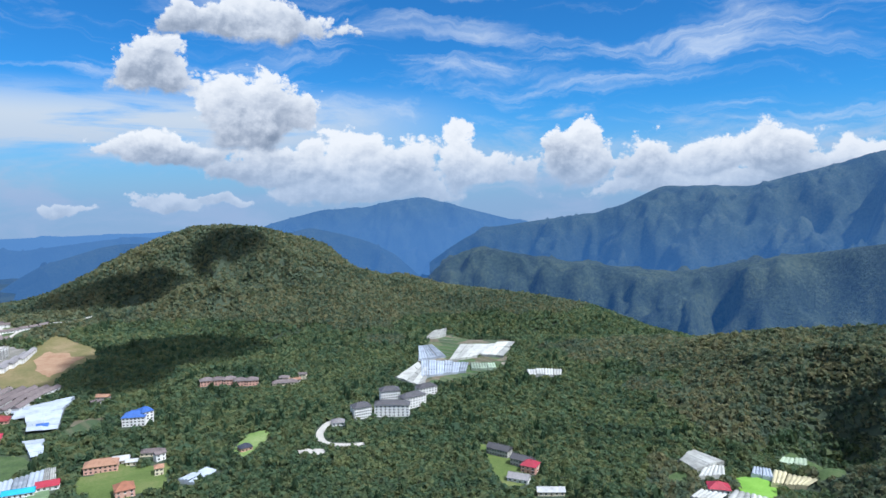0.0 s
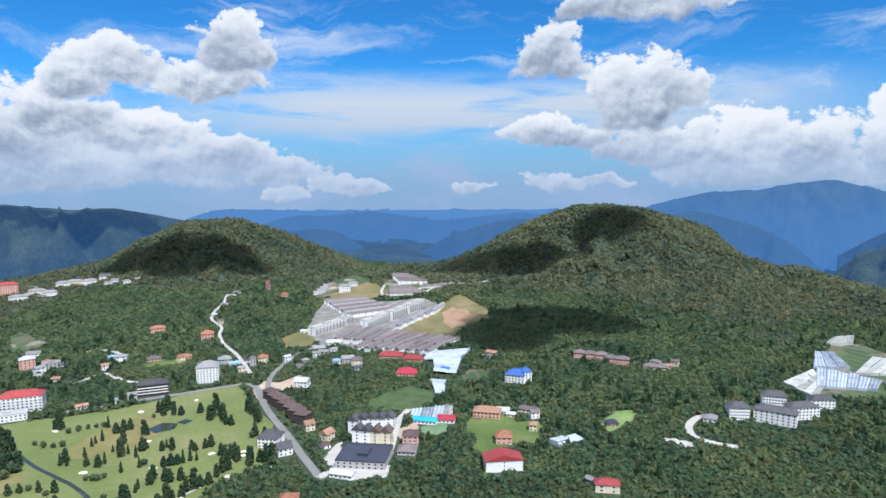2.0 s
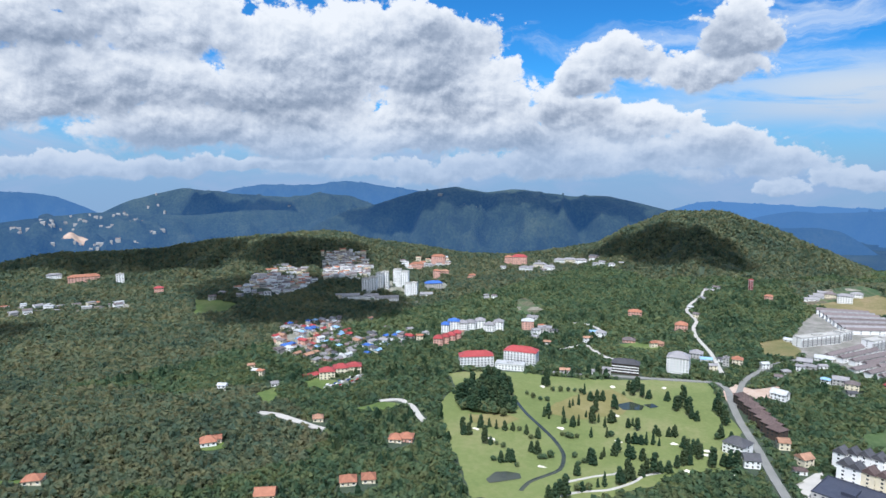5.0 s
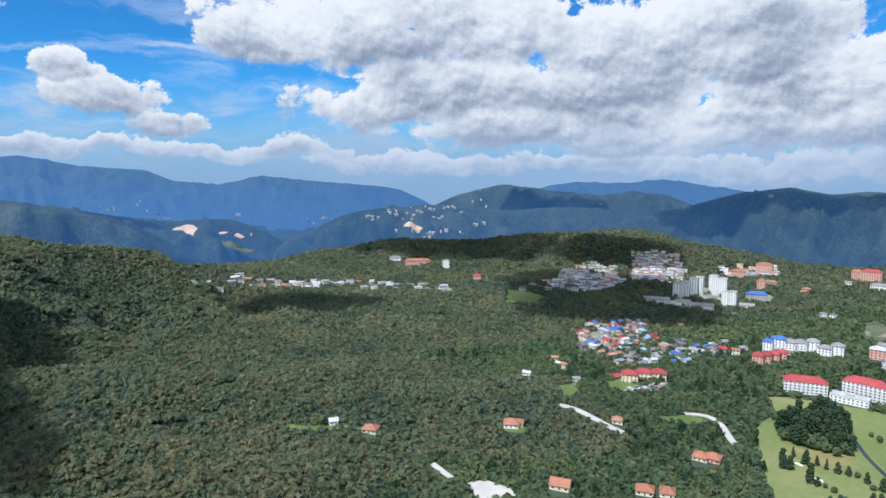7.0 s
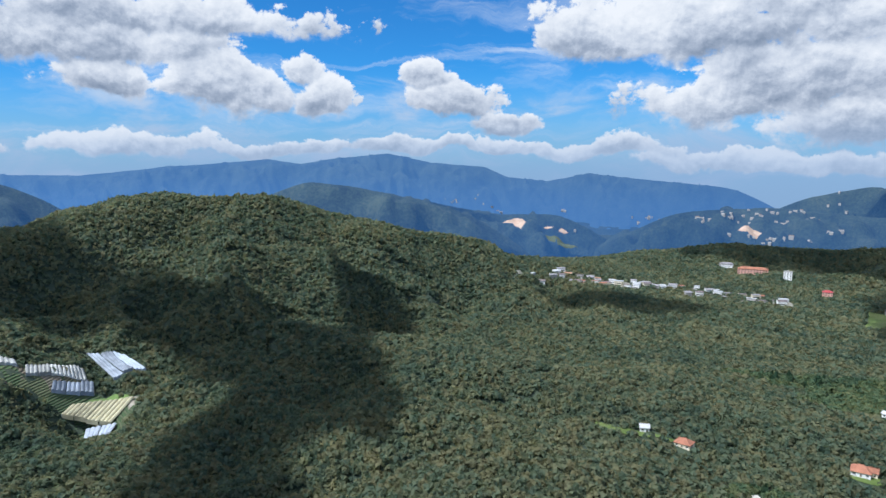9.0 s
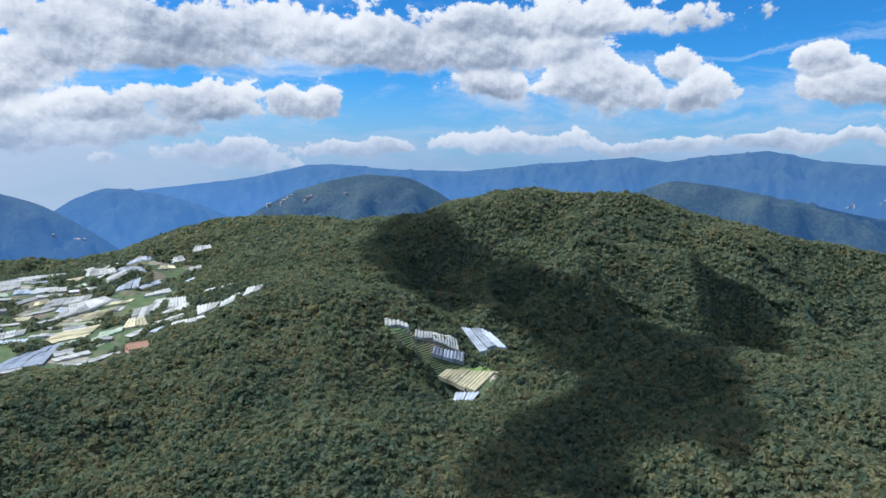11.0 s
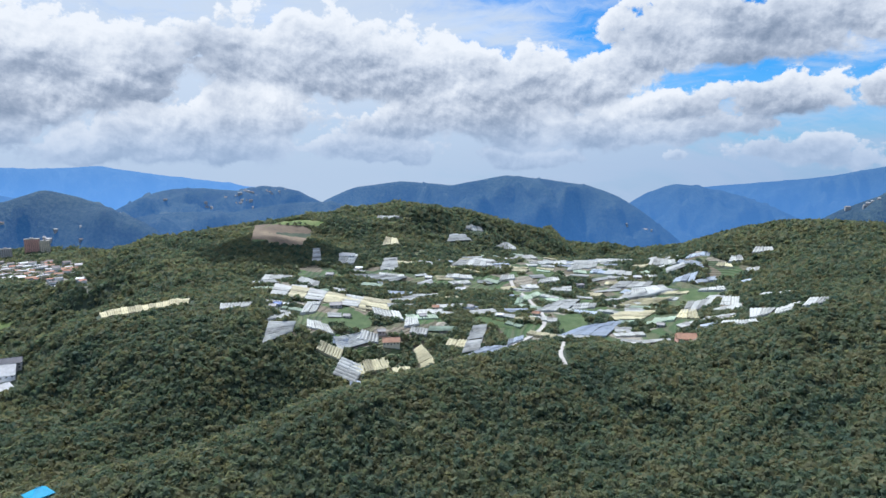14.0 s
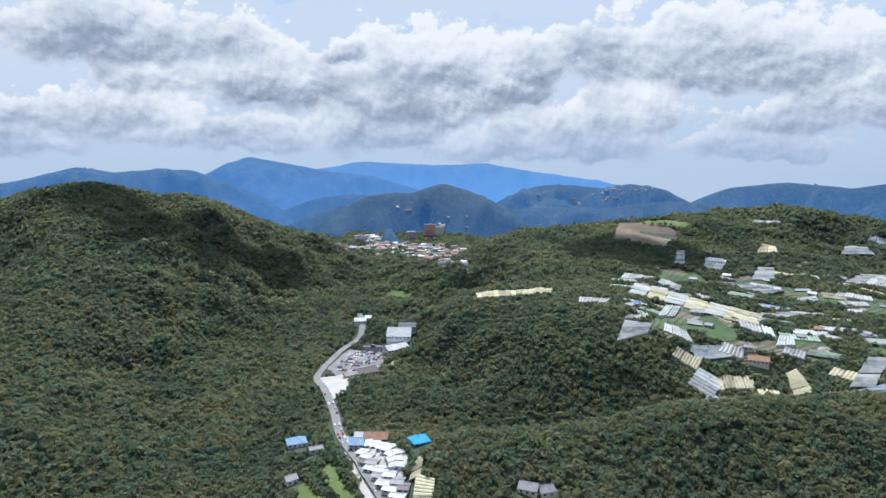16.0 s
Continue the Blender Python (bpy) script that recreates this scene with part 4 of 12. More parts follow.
CLEAR.append([(-424, 169), (-417, 185), (-433, 192), (-440, 176)])
CLEAR.append([(-424, 169), (-414, 167), (-409, 180), (-417, 185)])
CLEAR.append([(-420, 185), (-413, 199), (-428, 206), (-435, 192)])
CLEAR.append([(-420, 185), (-410, 182), (-404, 194), (-413, 199)])
CLEAR.append([(-445, 54), (-449, 68), (-438, 85), (-427, 87), (-420, 56)])
CLEAR.append([(-579, 158), (-565, 174), (-546, 187), (-532, 197), (-522, 206), (-513, 195), (-523, 186), (-537, 176), (-556, 163), (-568, 149)])
CLEAR.append([(-573, 276), (-566, 298), (-542, 304), (-515, 298), (-497, 294), (-500, 281), (-518, 285), (-543, 291), (-557, 289), (-560, 273)])
CLEAR.append([(-474, 35), (-464, 41), (-453, 48), (-446, 37), (-457, 30), (-467, 24)])
CLEAR.append([(-634, 169), (-653, 190), (-650, 198), (-607, 183), (-593, 167)])
CLEAR.append([(-553, 244), (-567, 275), (-549, 293), (-540, 267)])
CLEAR.append([(-886, 695), (-872, 722), (-800, 683), (-806, 639)])
CLEAR.append([(148, 788), (176, 728), (203, 804), (198, 853)])
CLEAR.append([(178, 774), (248, 781), (267, 827), (198, 862)])
CLEAR.append([(195, 851), (243, 858), (238, 928), (212, 926)])
CLEAR.append([(231, 835), (281, 845), (338, 904), (279, 929)])
CLEAR.append([(282, 851), (311, 824), (365, 904), (337, 922)])
CLEAR.append([(252, 790), (288, 782), (296, 811), (261, 826)])
CLEAR.append([(227, 947), (291, 1036), (305, 1084), (267, 1050)])
CLEAR.append([(311, 745), (353, 723), (368, 752), (320, 772)])
CLEAR.append([(158, 796), (199, 857), (246, 980), (307, 1063), (362, 913), (304, 796), (241, 761), (177, 737)])
CLEAR.append([(102, 661), (143, 649), (148, 668), (107, 679)])
CLEAR.append([(102, 661), (105, 650), (138, 640), (143, 649)])
CLEAR.append([(138, 669), (171, 682), (164, 700), (131, 686)])
CLEAR.append([(138, 669), (134, 661), (160, 672), (171, 682)])
CLEAR.append([(82, 655), (106, 661), (102, 679), (78, 674)])
CLEAR.append([(82, 655), (80, 646), (99, 650), (106, 661)])
CLEAR.append([(117, 703), (145, 702), (145, 721), (117, 721)])
CLEAR.append([(117, 703), (116, 693), (139, 693), (145, 702)])
CLEAR.append([(165, 709), (193, 717), (188, 734), (160, 726)])
CLEAR.append([(165, 709), (161, 700), (183, 707), (193, 717)])
CLEAR.append([(-85, 822), (-64, 824), (-65, 841), (-86, 839)])
CLEAR.append([(-85, 822), (-82, 812), (-65, 814), (-64, 824)])
CLEAR.append([(-72, 821), (-51, 823), (-52, 840), (-73, 838)])
CLEAR.append([(-72, 821), (-69, 812), (-52, 813), (-51, 823)])
CLEAR.append([(-58, 820), (-38, 822), (-39, 839), (-59, 837)])
CLEAR.append([(-58, 820), (-56, 811), (-39, 812), (-38, 822)])
CLEAR.append([(-45, 811), (-24, 812), (-25, 829), (-46, 828)])
CLEAR.append([(-45, 811), (-42, 801), (-26, 802), (-24, 812)])
CLEAR.append([(-32, 810), (-11, 810), (-11, 827), (-32, 827)])
CLEAR.append([(-32, 810), (-29, 800), (-13, 800), (-11, 810)])
CLEAR.append([(0, 801), (35, 800), (36, 816), (1, 817)])
CLEAR.append([(0, 801), (4, 791), (32, 790), (35, 800)])
CLEAR.append([(-150, 703), (-121, 701), (-120, 722), (-148, 725)])
CLEAR.append([(-150, 703), (-142, 693), (-119, 691), (-121, 701)])
CLEAR.append([(-128, 704), (-113, 713), (-123, 730), (-138, 721)])
CLEAR.append([(-128, 704), (-128, 694), (-116, 701), (-113, 713)])
CLEAR.append([(-157, 588), (-125, 591), (-127, 610), (-159, 607)])
CLEAR.append([(-157, 588), (-150, 579), (-125, 582), (-125, 591)])
CLEAR.append([(-138, 604), (-119, 606), (-120, 621), (-139, 619)])
CLEAR.append([(-138, 604), (-133, 595), (-118, 596), (-119, 606)])
CLEAR.append([(-118, 617), (-93, 614), (-91, 628), (-117, 631)])
CLEAR.append([(-118, 617), (-112, 607), (-92, 605), (-93, 614)])
CLEAR.append([(-98, 570), (-85, 572), (-88, 586), (-100, 584)])
CLEAR.append([(-98, 570), (-95, 560), (-85, 562), (-85, 572)])
CLEAR.append([(-161, 586), (-135, 587), (-115, 595), (-88, 600), (-80, 542), (-121, 539), (-152, 553)])
CLEAR.append([(-79, 551), (-59, 542), (-42, 566), (-52, 578)])
CLEAR.append([(-36, 609), (-22, 648), (-6, 654), (2, 640), (-16, 602), (-25, 593)])
CLEAR.append([(-30, 599), (-14, 606), (-19, 619), (-35, 613)])
CLEAR.append([(-30, 599), (-30, 589), (-17, 595), (-14, 606)])
CLEAR.append([(22, 592), (32, 595), (50, 588), (43, 576), (24, 584)])
CLEAR.append([(71, 656), (61, 650), (52, 628), (54, 607), (68, 600), (87, 598), (86, 585), (63, 587), (41, 600), (39, 631), (50, 657), (64, 667)])
CLEAR.append([(56, 644), (75, 642), (77, 658), (58, 660)])
CLEAR.append([(56, 644), (57, 634), (72, 632), (75, 642)])
CLEAR.append([(187, 564), (198, 554), (206, 532), (214, 498), (197, 470), (180, 464), (180, 520)])
CLEAR.append([(183, 539), (201, 519), (213, 529), (195, 550)])
CLEAR.append([(183, 539), (185, 526), (200, 510), (201, 519)])
CLEAR.append([(195, 511), (211, 492), (223, 502), (207, 521)])
CLEAR.append([(195, 511), (196, 498), (208, 483), (211, 492)])
CLEAR.append([(198, 494), (212, 481), (224, 494), (211, 507)])
CLEAR.append([(198, 494), (198, 482), (210, 471), (212, 481)])
CLEAR.append([(182, 480), (200, 467), (209, 479), (191, 493)])
CLEAR.append([(182, 480), (181, 469), (196, 458), (200, 467)])
CLEAR.append([(325, 429), (381, 459), (362, 485), (327, 458)])
CLEAR.append([(315, 417), (344, 415), (375, 455), (354, 454)])
CLEAR.append([(303, 435), (318, 441), (321, 427), (306, 413), (296, 418)])
CLEAR.append([(352, 417), (377, 433), (381, 402), (372, 389), (345, 367), (337, 393)])
CLEAR.append([(365, 415), (382, 406), (403, 433), (394, 445)])
CLEAR.append([(368, 399), (395, 386), (405, 384), (403, 434)])
CLEAR.append([(423, 453), (453, 466), (469, 456), (488, 439), (421, 378), (404, 387), (452, 439)])
CLEAR.append([(420, 447), (450, 440), (463, 455), (433, 456)])
CLEAR.append([(311, 397), (329, 387), (338, 403), (320, 413)])
CLEAR.append([(311, 397), (305, 390), (320, 382), (329, 387)])
CLEAR.append([(291, 394), (306, 377), (322, 385), (310, 403)])
CLEAR.append([(307, 377), (333, 351), (347, 372), (332, 394)])
CLEAR.append([(361, 348), (354, 307), (388, 337), (383, 352)])
CLEAR.append([(195, 448), (221, 440), (225, 454), (199, 461)])
CLEAR.append([(195, 448), (192, 439), (213, 432), (221, 440)])
CLEAR.append([(-325, -561), (-353, -549), (-356, -558), (-332, -573)])
CLEAR.append([(-347, -541), (-406, -531), (-418, -553), (-355, -553)])
CLEAR.append([(-362, -530), (-399, -517), (-410, -530), (-367, -534)])
CLEAR.append([(-359, -519), (-383, -481), (-419, -484), (-373, -521)])
CLEAR.append([(-361, -494), (-369, -464), (-387, -475), (-374, -504)])
CLEAR.append([(-418, -518), (-452, -508), (-457, -545), (-435, -581)])
CLEAR.append([(-327, -566), (-343, -564), (-361, -550), (-410, -542), (-404, -519), (-418, -485), (-354, -446), (-367, -498), (-366, -516), (-351, -535), (-330, -544)])
CLEAR.append([(531, -998), (575, -1096), (531, -1094), (477, -1103), (460, -1093), (444, -1006), (504, -1000)])
CLEAR.append([(530, -987), (495, -998), (511, -1015), (531, -1006)])
CLEAR.append([(542, -1064), (532, -1118), (498, -1142), (449, -1136), (467, -1110), (531, -1094)])
CLEAR.append([(378, -630), (355, -661), (361, -684), (398, -664)])
CLEAR.append([(288, -626), (292, -652), (321, -631), (306, -581)])
CLEAR.append([(321, -627), (303, -662), (314, -681), (324, -644)])
CLEAR.append([(303, -669), (290, -695), (300, -741), (316, -727)])
CLEAR.append([(282, -641), (245, -642), (261, -661), (292, -667)])
CLEAR.append([(346, -738), (359, -788), (390, -791), (370, -731)])
CLEAR.append([(324, -739), (337, -794), (365, -791), (348, -733)])
CLEAR.append([(299, -737), (311, -793), (344, -798), (326, -734)])
CLEAR.append([(275, -735), (287, -794), (318, -797), (302, -732)])
CLEAR.append([(251, -732), (265, -801), (293, -798), (278, -730)])
CLEAR.append([(228, -732), (238, -799), (270, -805), (254, -728)])
CLEAR.append([(235, -721), (251, -796), (305, -780), (295, -742)])
CLEAR.append([(212, -736), (227, -802), (258, -802), (250, -742)])
CLEAR.append([(406, -779), (388, -822), (398, -842), (427, -838)])
CLEAR.append([(373, -821), (328, -796), (337, -829), (379, -852)])
CLEAR.append([(232, -723), (186, -710), (201, -742), (242, -744)])
CLEAR.append([(185, -688), (168, -704), (178, -734), (192, -724)])
CLEAR.append([(207, -591), (205, -623), (235, -623), (238, -595)])
CLEAR.append([(214, -587), (198, -585), (205, -600), (219, -603)])
CLEAR.append([(191, -573), (181, -598), (177, -621), (191, -612)])
CLEAR.append([(168, -661), (148, -618), (132, -634), (161, -674)])
CLEAR.append([(164, -604), (149, -617), (138, -632), (151, -622)])
CLEAR.append([(227, -646), (201, -652), (204, -666), (227, -666)])
CLEAR.append([(92, -652), (91, -734), (112, -721), (114, -644)])
CLEAR.append([(116, -627), (79, -637), (41, -652), (90, -671)])
CLEAR.append([(66, -655), (48, -693), (49, -706), (67, -682)])
CLEAR.append([(18, -709), (-39, -713), (-68, -797), (-11, -753)])
CLEAR.append([(-85, -784), (-112, -832), (-52, -830), (-37, -786)])
CLEAR.append([(2, -828), (-31, -845), (-37, -882), (0, -867)])
CLEAR.append([(52, -785), (6, -816), (-16, -898), (16, -885)])
CLEAR.append([(-57, -883), (-125, -913), (-154, -927), (-69, -935)])
CLEAR.append([(-51, -853), (-100, -858), (-140, -887), (-77, -891)])
CLEAR.append([(-75, -904), (-142, -911), (-129, -959), (-80, -952)])
CLEAR.append([(-45, -952), (-113, -956), (-121, -980), (-67, -992)])
CLEAR.append([(-122, -788), (-165, -813), (-182, -856), (-144, -864)])
CLEAR.append([(-116, -781), (-144, -753), (-149, -811), (-131, -824)])
CLEAR.append([(-170, -806), (-193, -777), (-202, -831), (-185, -854)])
CLEAR.append([(-176, -692), (-195, -685), (-219, -745), (-196, -775)])
CLEAR.append([(-195, -682), (-213, -683), (-240, -732), (-217, -747)])
CLEAR.append([(-220, -686), (-246, -681), (-264, -725), (-250, -750)])
CLEAR.append([(-136, -949), (-174, -971), (-186, -1006), (-149, -1003)])
CLEAR.append([(13, -1043), (-40, -1074), (-52, -1219), (2, -1165)])
CLEAR.append([(-30, -1151), (-106, -1143), (-114, -1239), (-38, -1227)])
CLEAR.append([(60, -1081), (5, -1098), (6, -1172), (52, -1152)])
CLEAR.append([(-115, -1076), (-159, -1031), (-160, -1059), (-129, -1149)])
CLEAR.append([(-154, -1046), (-194, -1002), (-192, -1016), (-161, -1054)])
CLEAR.append([(-42, -1031), (-93, -1027), (-96, -1055), (-54, -1071)])
CLEAR.append([(198, -1015), (120, -1032), (134, -1106), (191, -1094)])
CLEAR.append([(34, -905), (-2, -948), (-2, -978), (31, -950)])
CLEAR.append([(334, -885), (252, -896), (235, -934), (292, -916)])
CLEAR.append([(360, -942), (331, -950), (350, -1034), (379, -1019)])
CLEAR.append([(265, -973), (283, -1033), (306, -1018), (290, -932)])
CLEAR.append([(329, -1081), (298, -1102), (309, -1125), (336, -1132)])
CLEAR.append([(183, -1215), (204, -1237), (237, -1227), (237, -1191)])
CLEAR.append([(147, -1187), (101, -1205), (105, -1256), (142, -1200)])
CLEAR.append([(211, -1253), (169, -1259), (175, -1268), (209, -1265)])
CLEAR.append([(381, -1208), (326, -1217), (333, -1225), (380, -1225)])
CLEAR.append([(105, -1131), (56, -1148), (70, -1189), (103, -1169)])
CLEAR.append([(190, -938), (141, -952), (149, -976), (190, -967)])
CLEAR.append([(75, -813), (37, -898), (46, -912), (74, -855)])
CLEAR.append([(-223, -1010), (-247, -1002), (-246, -1021), (-232, -1027)])
CLEAR.append([(-256, -1020), (-287, -999), (-288, -1020), (-266, -1038)])
CLEAR.append([(-204, -1007), (-231, -990), (-229, -1003), (-210, -1015)])
CLEAR.append([(-161, -895), (-200, -882), (-203, -917), (-171, -928)])
CLEAR.append([(-149, -709), (-183, -667), (-185, -686), (-158, -731)])
CLEAR.append([(110, -959), (83, -977), (86, -995), (109, -995)])
CLEAR.append([(53, -959), (14, -986), (20, -1004), (48, -982)])
CLEAR.append([(381, -942), (416, -1023), (429, -1015), (393, -923)])
CLEAR.append([(182, -742), (150, -757), (157, -774), (189, -759)])
CLEAR.append([(-3, -1146), (-5, -1162), (16, -1164), (17, -1148)])
CLEAR.append([(-147, -712), (-155, -725), (-138, -735), (-130, -722)])
CLEAR.append([(-87, -1082), (-125, -1071), (-130, -1088), (-92, -1099)])
CLEAR.append([(152, -1111), (158, -1121), (191, -1100), (185, -1091)])
CLEAR.append([(-54, -1005), (-90, -1005), (-90, -1020), (-54, -1020)])
CLEAR.append([(-26, -1022), (-27, -1033), (5, -1034), (5, -1024)])
CLEAR.append([(32, -867), (7, -876), (11, -888), (36, -879)])
CLEAR.append([(175, -616), (159, -626), (165, -636), (181, -626)])
CLEAR.append([(-70, -943), (-70, -954), (-31, -956), (-31, -945)])
CLEAR.append([(-53, -777), (-71, -772), (-75, -788), (-57, -792)])
CLEAR.append([(251, -1020), (223, -1016), (221, -1033), (249, -1036)])
CLEAR.append([(-107, -840), (-109, -853), (-74, -859), (-71, -846)])
CLEAR.append([(112, -1126), (110, -1139), (147, -1146), (149, -1133)])
CLEAR.append([(65, -760), (65, -772), (92, -771), (92, -759)])
CLEAR.append([(-171, -1046), (-204, -1036), (-209, -1053), (-176, -1063)])
CLEAR.append([(200, -808), (205, -819), (236, -805), (231, -793)])
CLEAR.append([(275, -776), (254, -786), (263, -803), (283, -793)])
CLEAR.append([(131, -1050), (101, -1063), (106, -1075), (136, -1063)])
CLEAR.append([(2, -813), (-31, -807), (-33, -825), (0, -830)])
CLEAR.append([(39, -993), (44, -1002), (66, -991), (61, -982)])
CLEAR.append([(-44, -1162), (-76, -1164), (-75, -1177), (-43, -1175)])
CLEAR.append([(134, -672), (112, -670), (110, -688), (133, -690)])
CLEAR.append([(-121, -737), (-140, -742), (-136, -758), (-116, -752)])
CLEAR.append([(109, -950), (105, -965), (129, -971), (133, -956)])
CLEAR.append([(-237, -968), (-256, -955), (-263, -966), (-244, -979)])
CLEAR.append([(107, -1031), (114, -1043), (134, -1032), (127, -1020)])
CLEAR.append([(49, -712), (18, -703), (15, -716), (45, -724)])
CLEAR.append([(179, -999), (142, -993), (141, -1001), (178, -1008)])
CLEAR.append([(52, -1069), (29, -1068), (28, -1087), (51, -1088)])
CLEAR.append([(163, -755), (140, -750), (137, -761), (160, -767)])
CLEAR.append([(-246, -792), (-253, -801), (-223, -825), (-216, -817)])
CLEAR.append([(86, -867), (65, -861), (61, -874), (81, -881)])
CLEAR.append([(133, -786), (114, -784), (112, -799), (131, -802)])
CLEAR.append([(164, -774), (130, -793), (137, -807), (171, -788)])
CLEAR.append([(190, -774), (196, -787), (230, -769), (223, -757)])
CLEAR.append([(258, -853), (260, -866), (292, -862), (290, -848)])
CLEAR.append([(28, -1165), (24, -1179), (49, -1186), (53, -1173)])
CLEAR.append([(214, -947), (219, -956), (237, -946), (232, -937)])
CLEAR.append([(197, -915), (206, -928), (226, -914), (218, -901)])
CLEAR.append([(110, -1080), (114, -1090), (131, -1083), (126, -1073)])
CLEAR.append([(3, -1131), (4, -1144), (20, -1143), (19, -1130)])
CLEAR.append([(76, -937), (83, -949), (105, -937), (99, -925)])
CLEAR.append([(-93, -779), (-117, -771), (-122, -787), (-98, -795)])
CLEAR.append([(-30, -830), (-65, -812), (-71, -823), (-36, -841)])
CLEAR.append([(-119, -1177), (-134, -1171), (-138, -1181), (-123, -1187)])
CLEAR.append([(-159, -1116), (-157, -1129), (-132, -1124), (-135, -1111)])
CLEAR.append([(-74, -1112), (-75, -1123), (-52, -1125), (-51, -1113)])
CLEAR.append([(-47, -1178), (-43, -1191), (-27, -1186), (-31, -1173)])
CLEAR.append([(-17, -933), (-37, -923), (-45, -941), (-25, -950)])
CLEAR.append([(172, -835), (178, -850), (213, -835), (207, -820)])
CLEAR.append([(76, -735), (57, -728), (54, -739), (73, -745)])
CLEAR.append([(277, -953), (264, -964), (273, -975), (286, -964)])
CLEAR.append([(50, -793), (54, -806), (84, -796), (80, -783)])
CLEAR.append([(70, -815), (34, -808), (30, -826), (66, -834)])
CLEAR.append([(107, -1126), (92, -1130), (96, -1146), (112, -1142)])
CLEAR.append([(-95, -1155), (-100, -1169), (-75, -1177), (-70, -1163)])
CLEAR.append([(-47, -982), (-65, -978), (-68, -991), (-50, -995)])
CLEAR.append([(257, -867), (256, -877), (273, -877), (273, -868)])
CLEAR.append([(378, -835), (382, -848), (402, -841), (398, -829)])
CLEAR.append([(126, -704), (128, -714), (161, -706), (159, -696)])
CLEAR.append([(69, -936), (45, -947), (52, -962), (76, -951)])
CLEAR.append([(313, -797), (319, -803), (334, -789), (328, -782)])
CLEAR.append([(2, -1080), (3, -1091), (26, -1089), (25, -1078)])
CLEAR.append([(-22, -715), (-17, -730), (16, -717), (10, -703)])
CLEAR.append([(-171, -963), (-205, -969), (-203, -981), (-169, -975)])
CLEAR.append([(86, -924), (58, -919), (56, -929), (84, -934)])
CLEAR.append([(173, -823), (139, -835), (143, -843), (176, -831)])
CLEAR.append([(-102, -1032), (-119, -1032), (-119, -1049), (-102, -1049)])
CLEAR.append([(212, -607), (181, -628), (191, -641), (221, -620)])
CLEAR.append([(24, -1094), (-5, -1105), (1, -1122), (30, -1111)])
CLEAR.append([(-160, -788), (-188, -778), (-193, -794), (-166, -803)])
CLEAR.append([(-26, -1049), (-56, -1039), (-61, -1056), (-32, -1066)])
CLEAR.append([(-86, -1168), (-115, -1175), (-111, -1192), (-82, -1184)])
CLEAR.append([(56, -887), (18, -881), (17, -893), (54, -899)])
CLEAR.append([(116, -949), (120, -958), (142, -949), (138, -940)])
CLEAR.append([(110, -1167), (89, -1166), (89, -1180), (110, -1180)])
CLEAR.append([(307, -917), (308, -928), (326, -928), (326, -917)])
CLEAR.append([(211, -652), (221, -664), (250, -637), (240, -626)])
CLEAR.append([(-111, -1006), (-131, -1012), (-125, -1029), (-106, -1023)])
CLEAR.append([(60, -1101), (25, -1095), (21, -1112), (57, -1119)])
CLEAR.append([(-89, -922), (-95, -934), (-73, -946), (-66, -933)])
CLEAR.append([(51, -761), (16, -760), (16, -778), (51, -778)])
CLEAR.append([(-91, -954), (-113, -947), (-117, -960), (-95, -967)])
CLEAR.append([(71, -1011), (67, -1024), (93, -1032), (97, -1019)])
CLEAR.append([(197, -1000), (178, -1011), (184, -1022), (203, -1011)])
CLEAR.append([(-48, -1143), (-73, -1151), (-69, -1162), (-45, -1155)])
CLEAR.append([(-105, -769), (-103, -781), (-82, -778), (-84, -766)])
CLEAR.append([(331, -731), (332, -744), (361, -742), (360, -728)])
CLEAR.append([(86, -778), (95, -794), (128, -773), (118, -758)])
CLEAR.append([(36, -762), (42, -773), (68, -761), (62, -749)])
CLEAR.append([(-28, -905), (-28, -916), (0, -918), (1, -907)])
CLEAR.append([(-49, -723), (-82, -729), (-80, -741), (-46, -734)])
CLEAR.append([(-139, -1125), (-140, -1141), (-123, -1142), (-122, -1126)])
CLEAR.append([(129, -1142), (132, -1157), (164, -1149), (161, -1134)])
CLEAR.append([(194, -1045), (196, -1057), (222, -1053), (220, -1041)])
CLEAR.append([(51, -1121), (56, -1132), (75, -1123), (70, -1112)])
CLEAR.append([(-26, -1163), (-24, -1178), (1, -1175), (0, -1160)])
CLEAR.append([(-116, -912), (-149, -891), (-155, -902), (-123, -922)])
CLEAR.append([(-111, -1060), (-116, -1073), (-97, -1080), (-92, -1066)])
CLEAR.append([(-68, -740), (-69, -757), (-48, -758), (-48, -741)])
CLEAR.append([(338, -661), (315, -668), (319, -680), (341, -673)])
CLEAR.append([(260, -617), (234, -617), (234, -630), (260, -630)])
CLEAR.append([(-169, -741), (-185, -730), (-193, -742), (-177, -752)])
CLEAR.append([(30, -1040), (29, -1059), (59, -1059), (59, -1040)])
CLEAR.append([(23, -814), (-12, -824), (-9, -836), (27, -826)])
CLEAR.append([(103, -1035), (69, -1037), (70, -1049), (104, -1047)])
CLEAR.append([(-142, -1093), (-170, -1078), (-178, -1092), (-149, -1108)])
CLEAR.append([(-152, -1158), (-149, -1173), (-123, -1168), (-125, -1153)])
CLEAR.append([(-167, -859), (-185, -847), (-192, -857), (-174, -869)])
CLEAR.append([(278, -998), (249, -1006), (252, -1021), (282, -1013)])
CLEAR.append([(-68, -889), (-66, -901), (-43, -897), (-45, -885)])
CLEAR.append([(-235, -904), (-241, -922), (-222, -928), (-216, -910)])
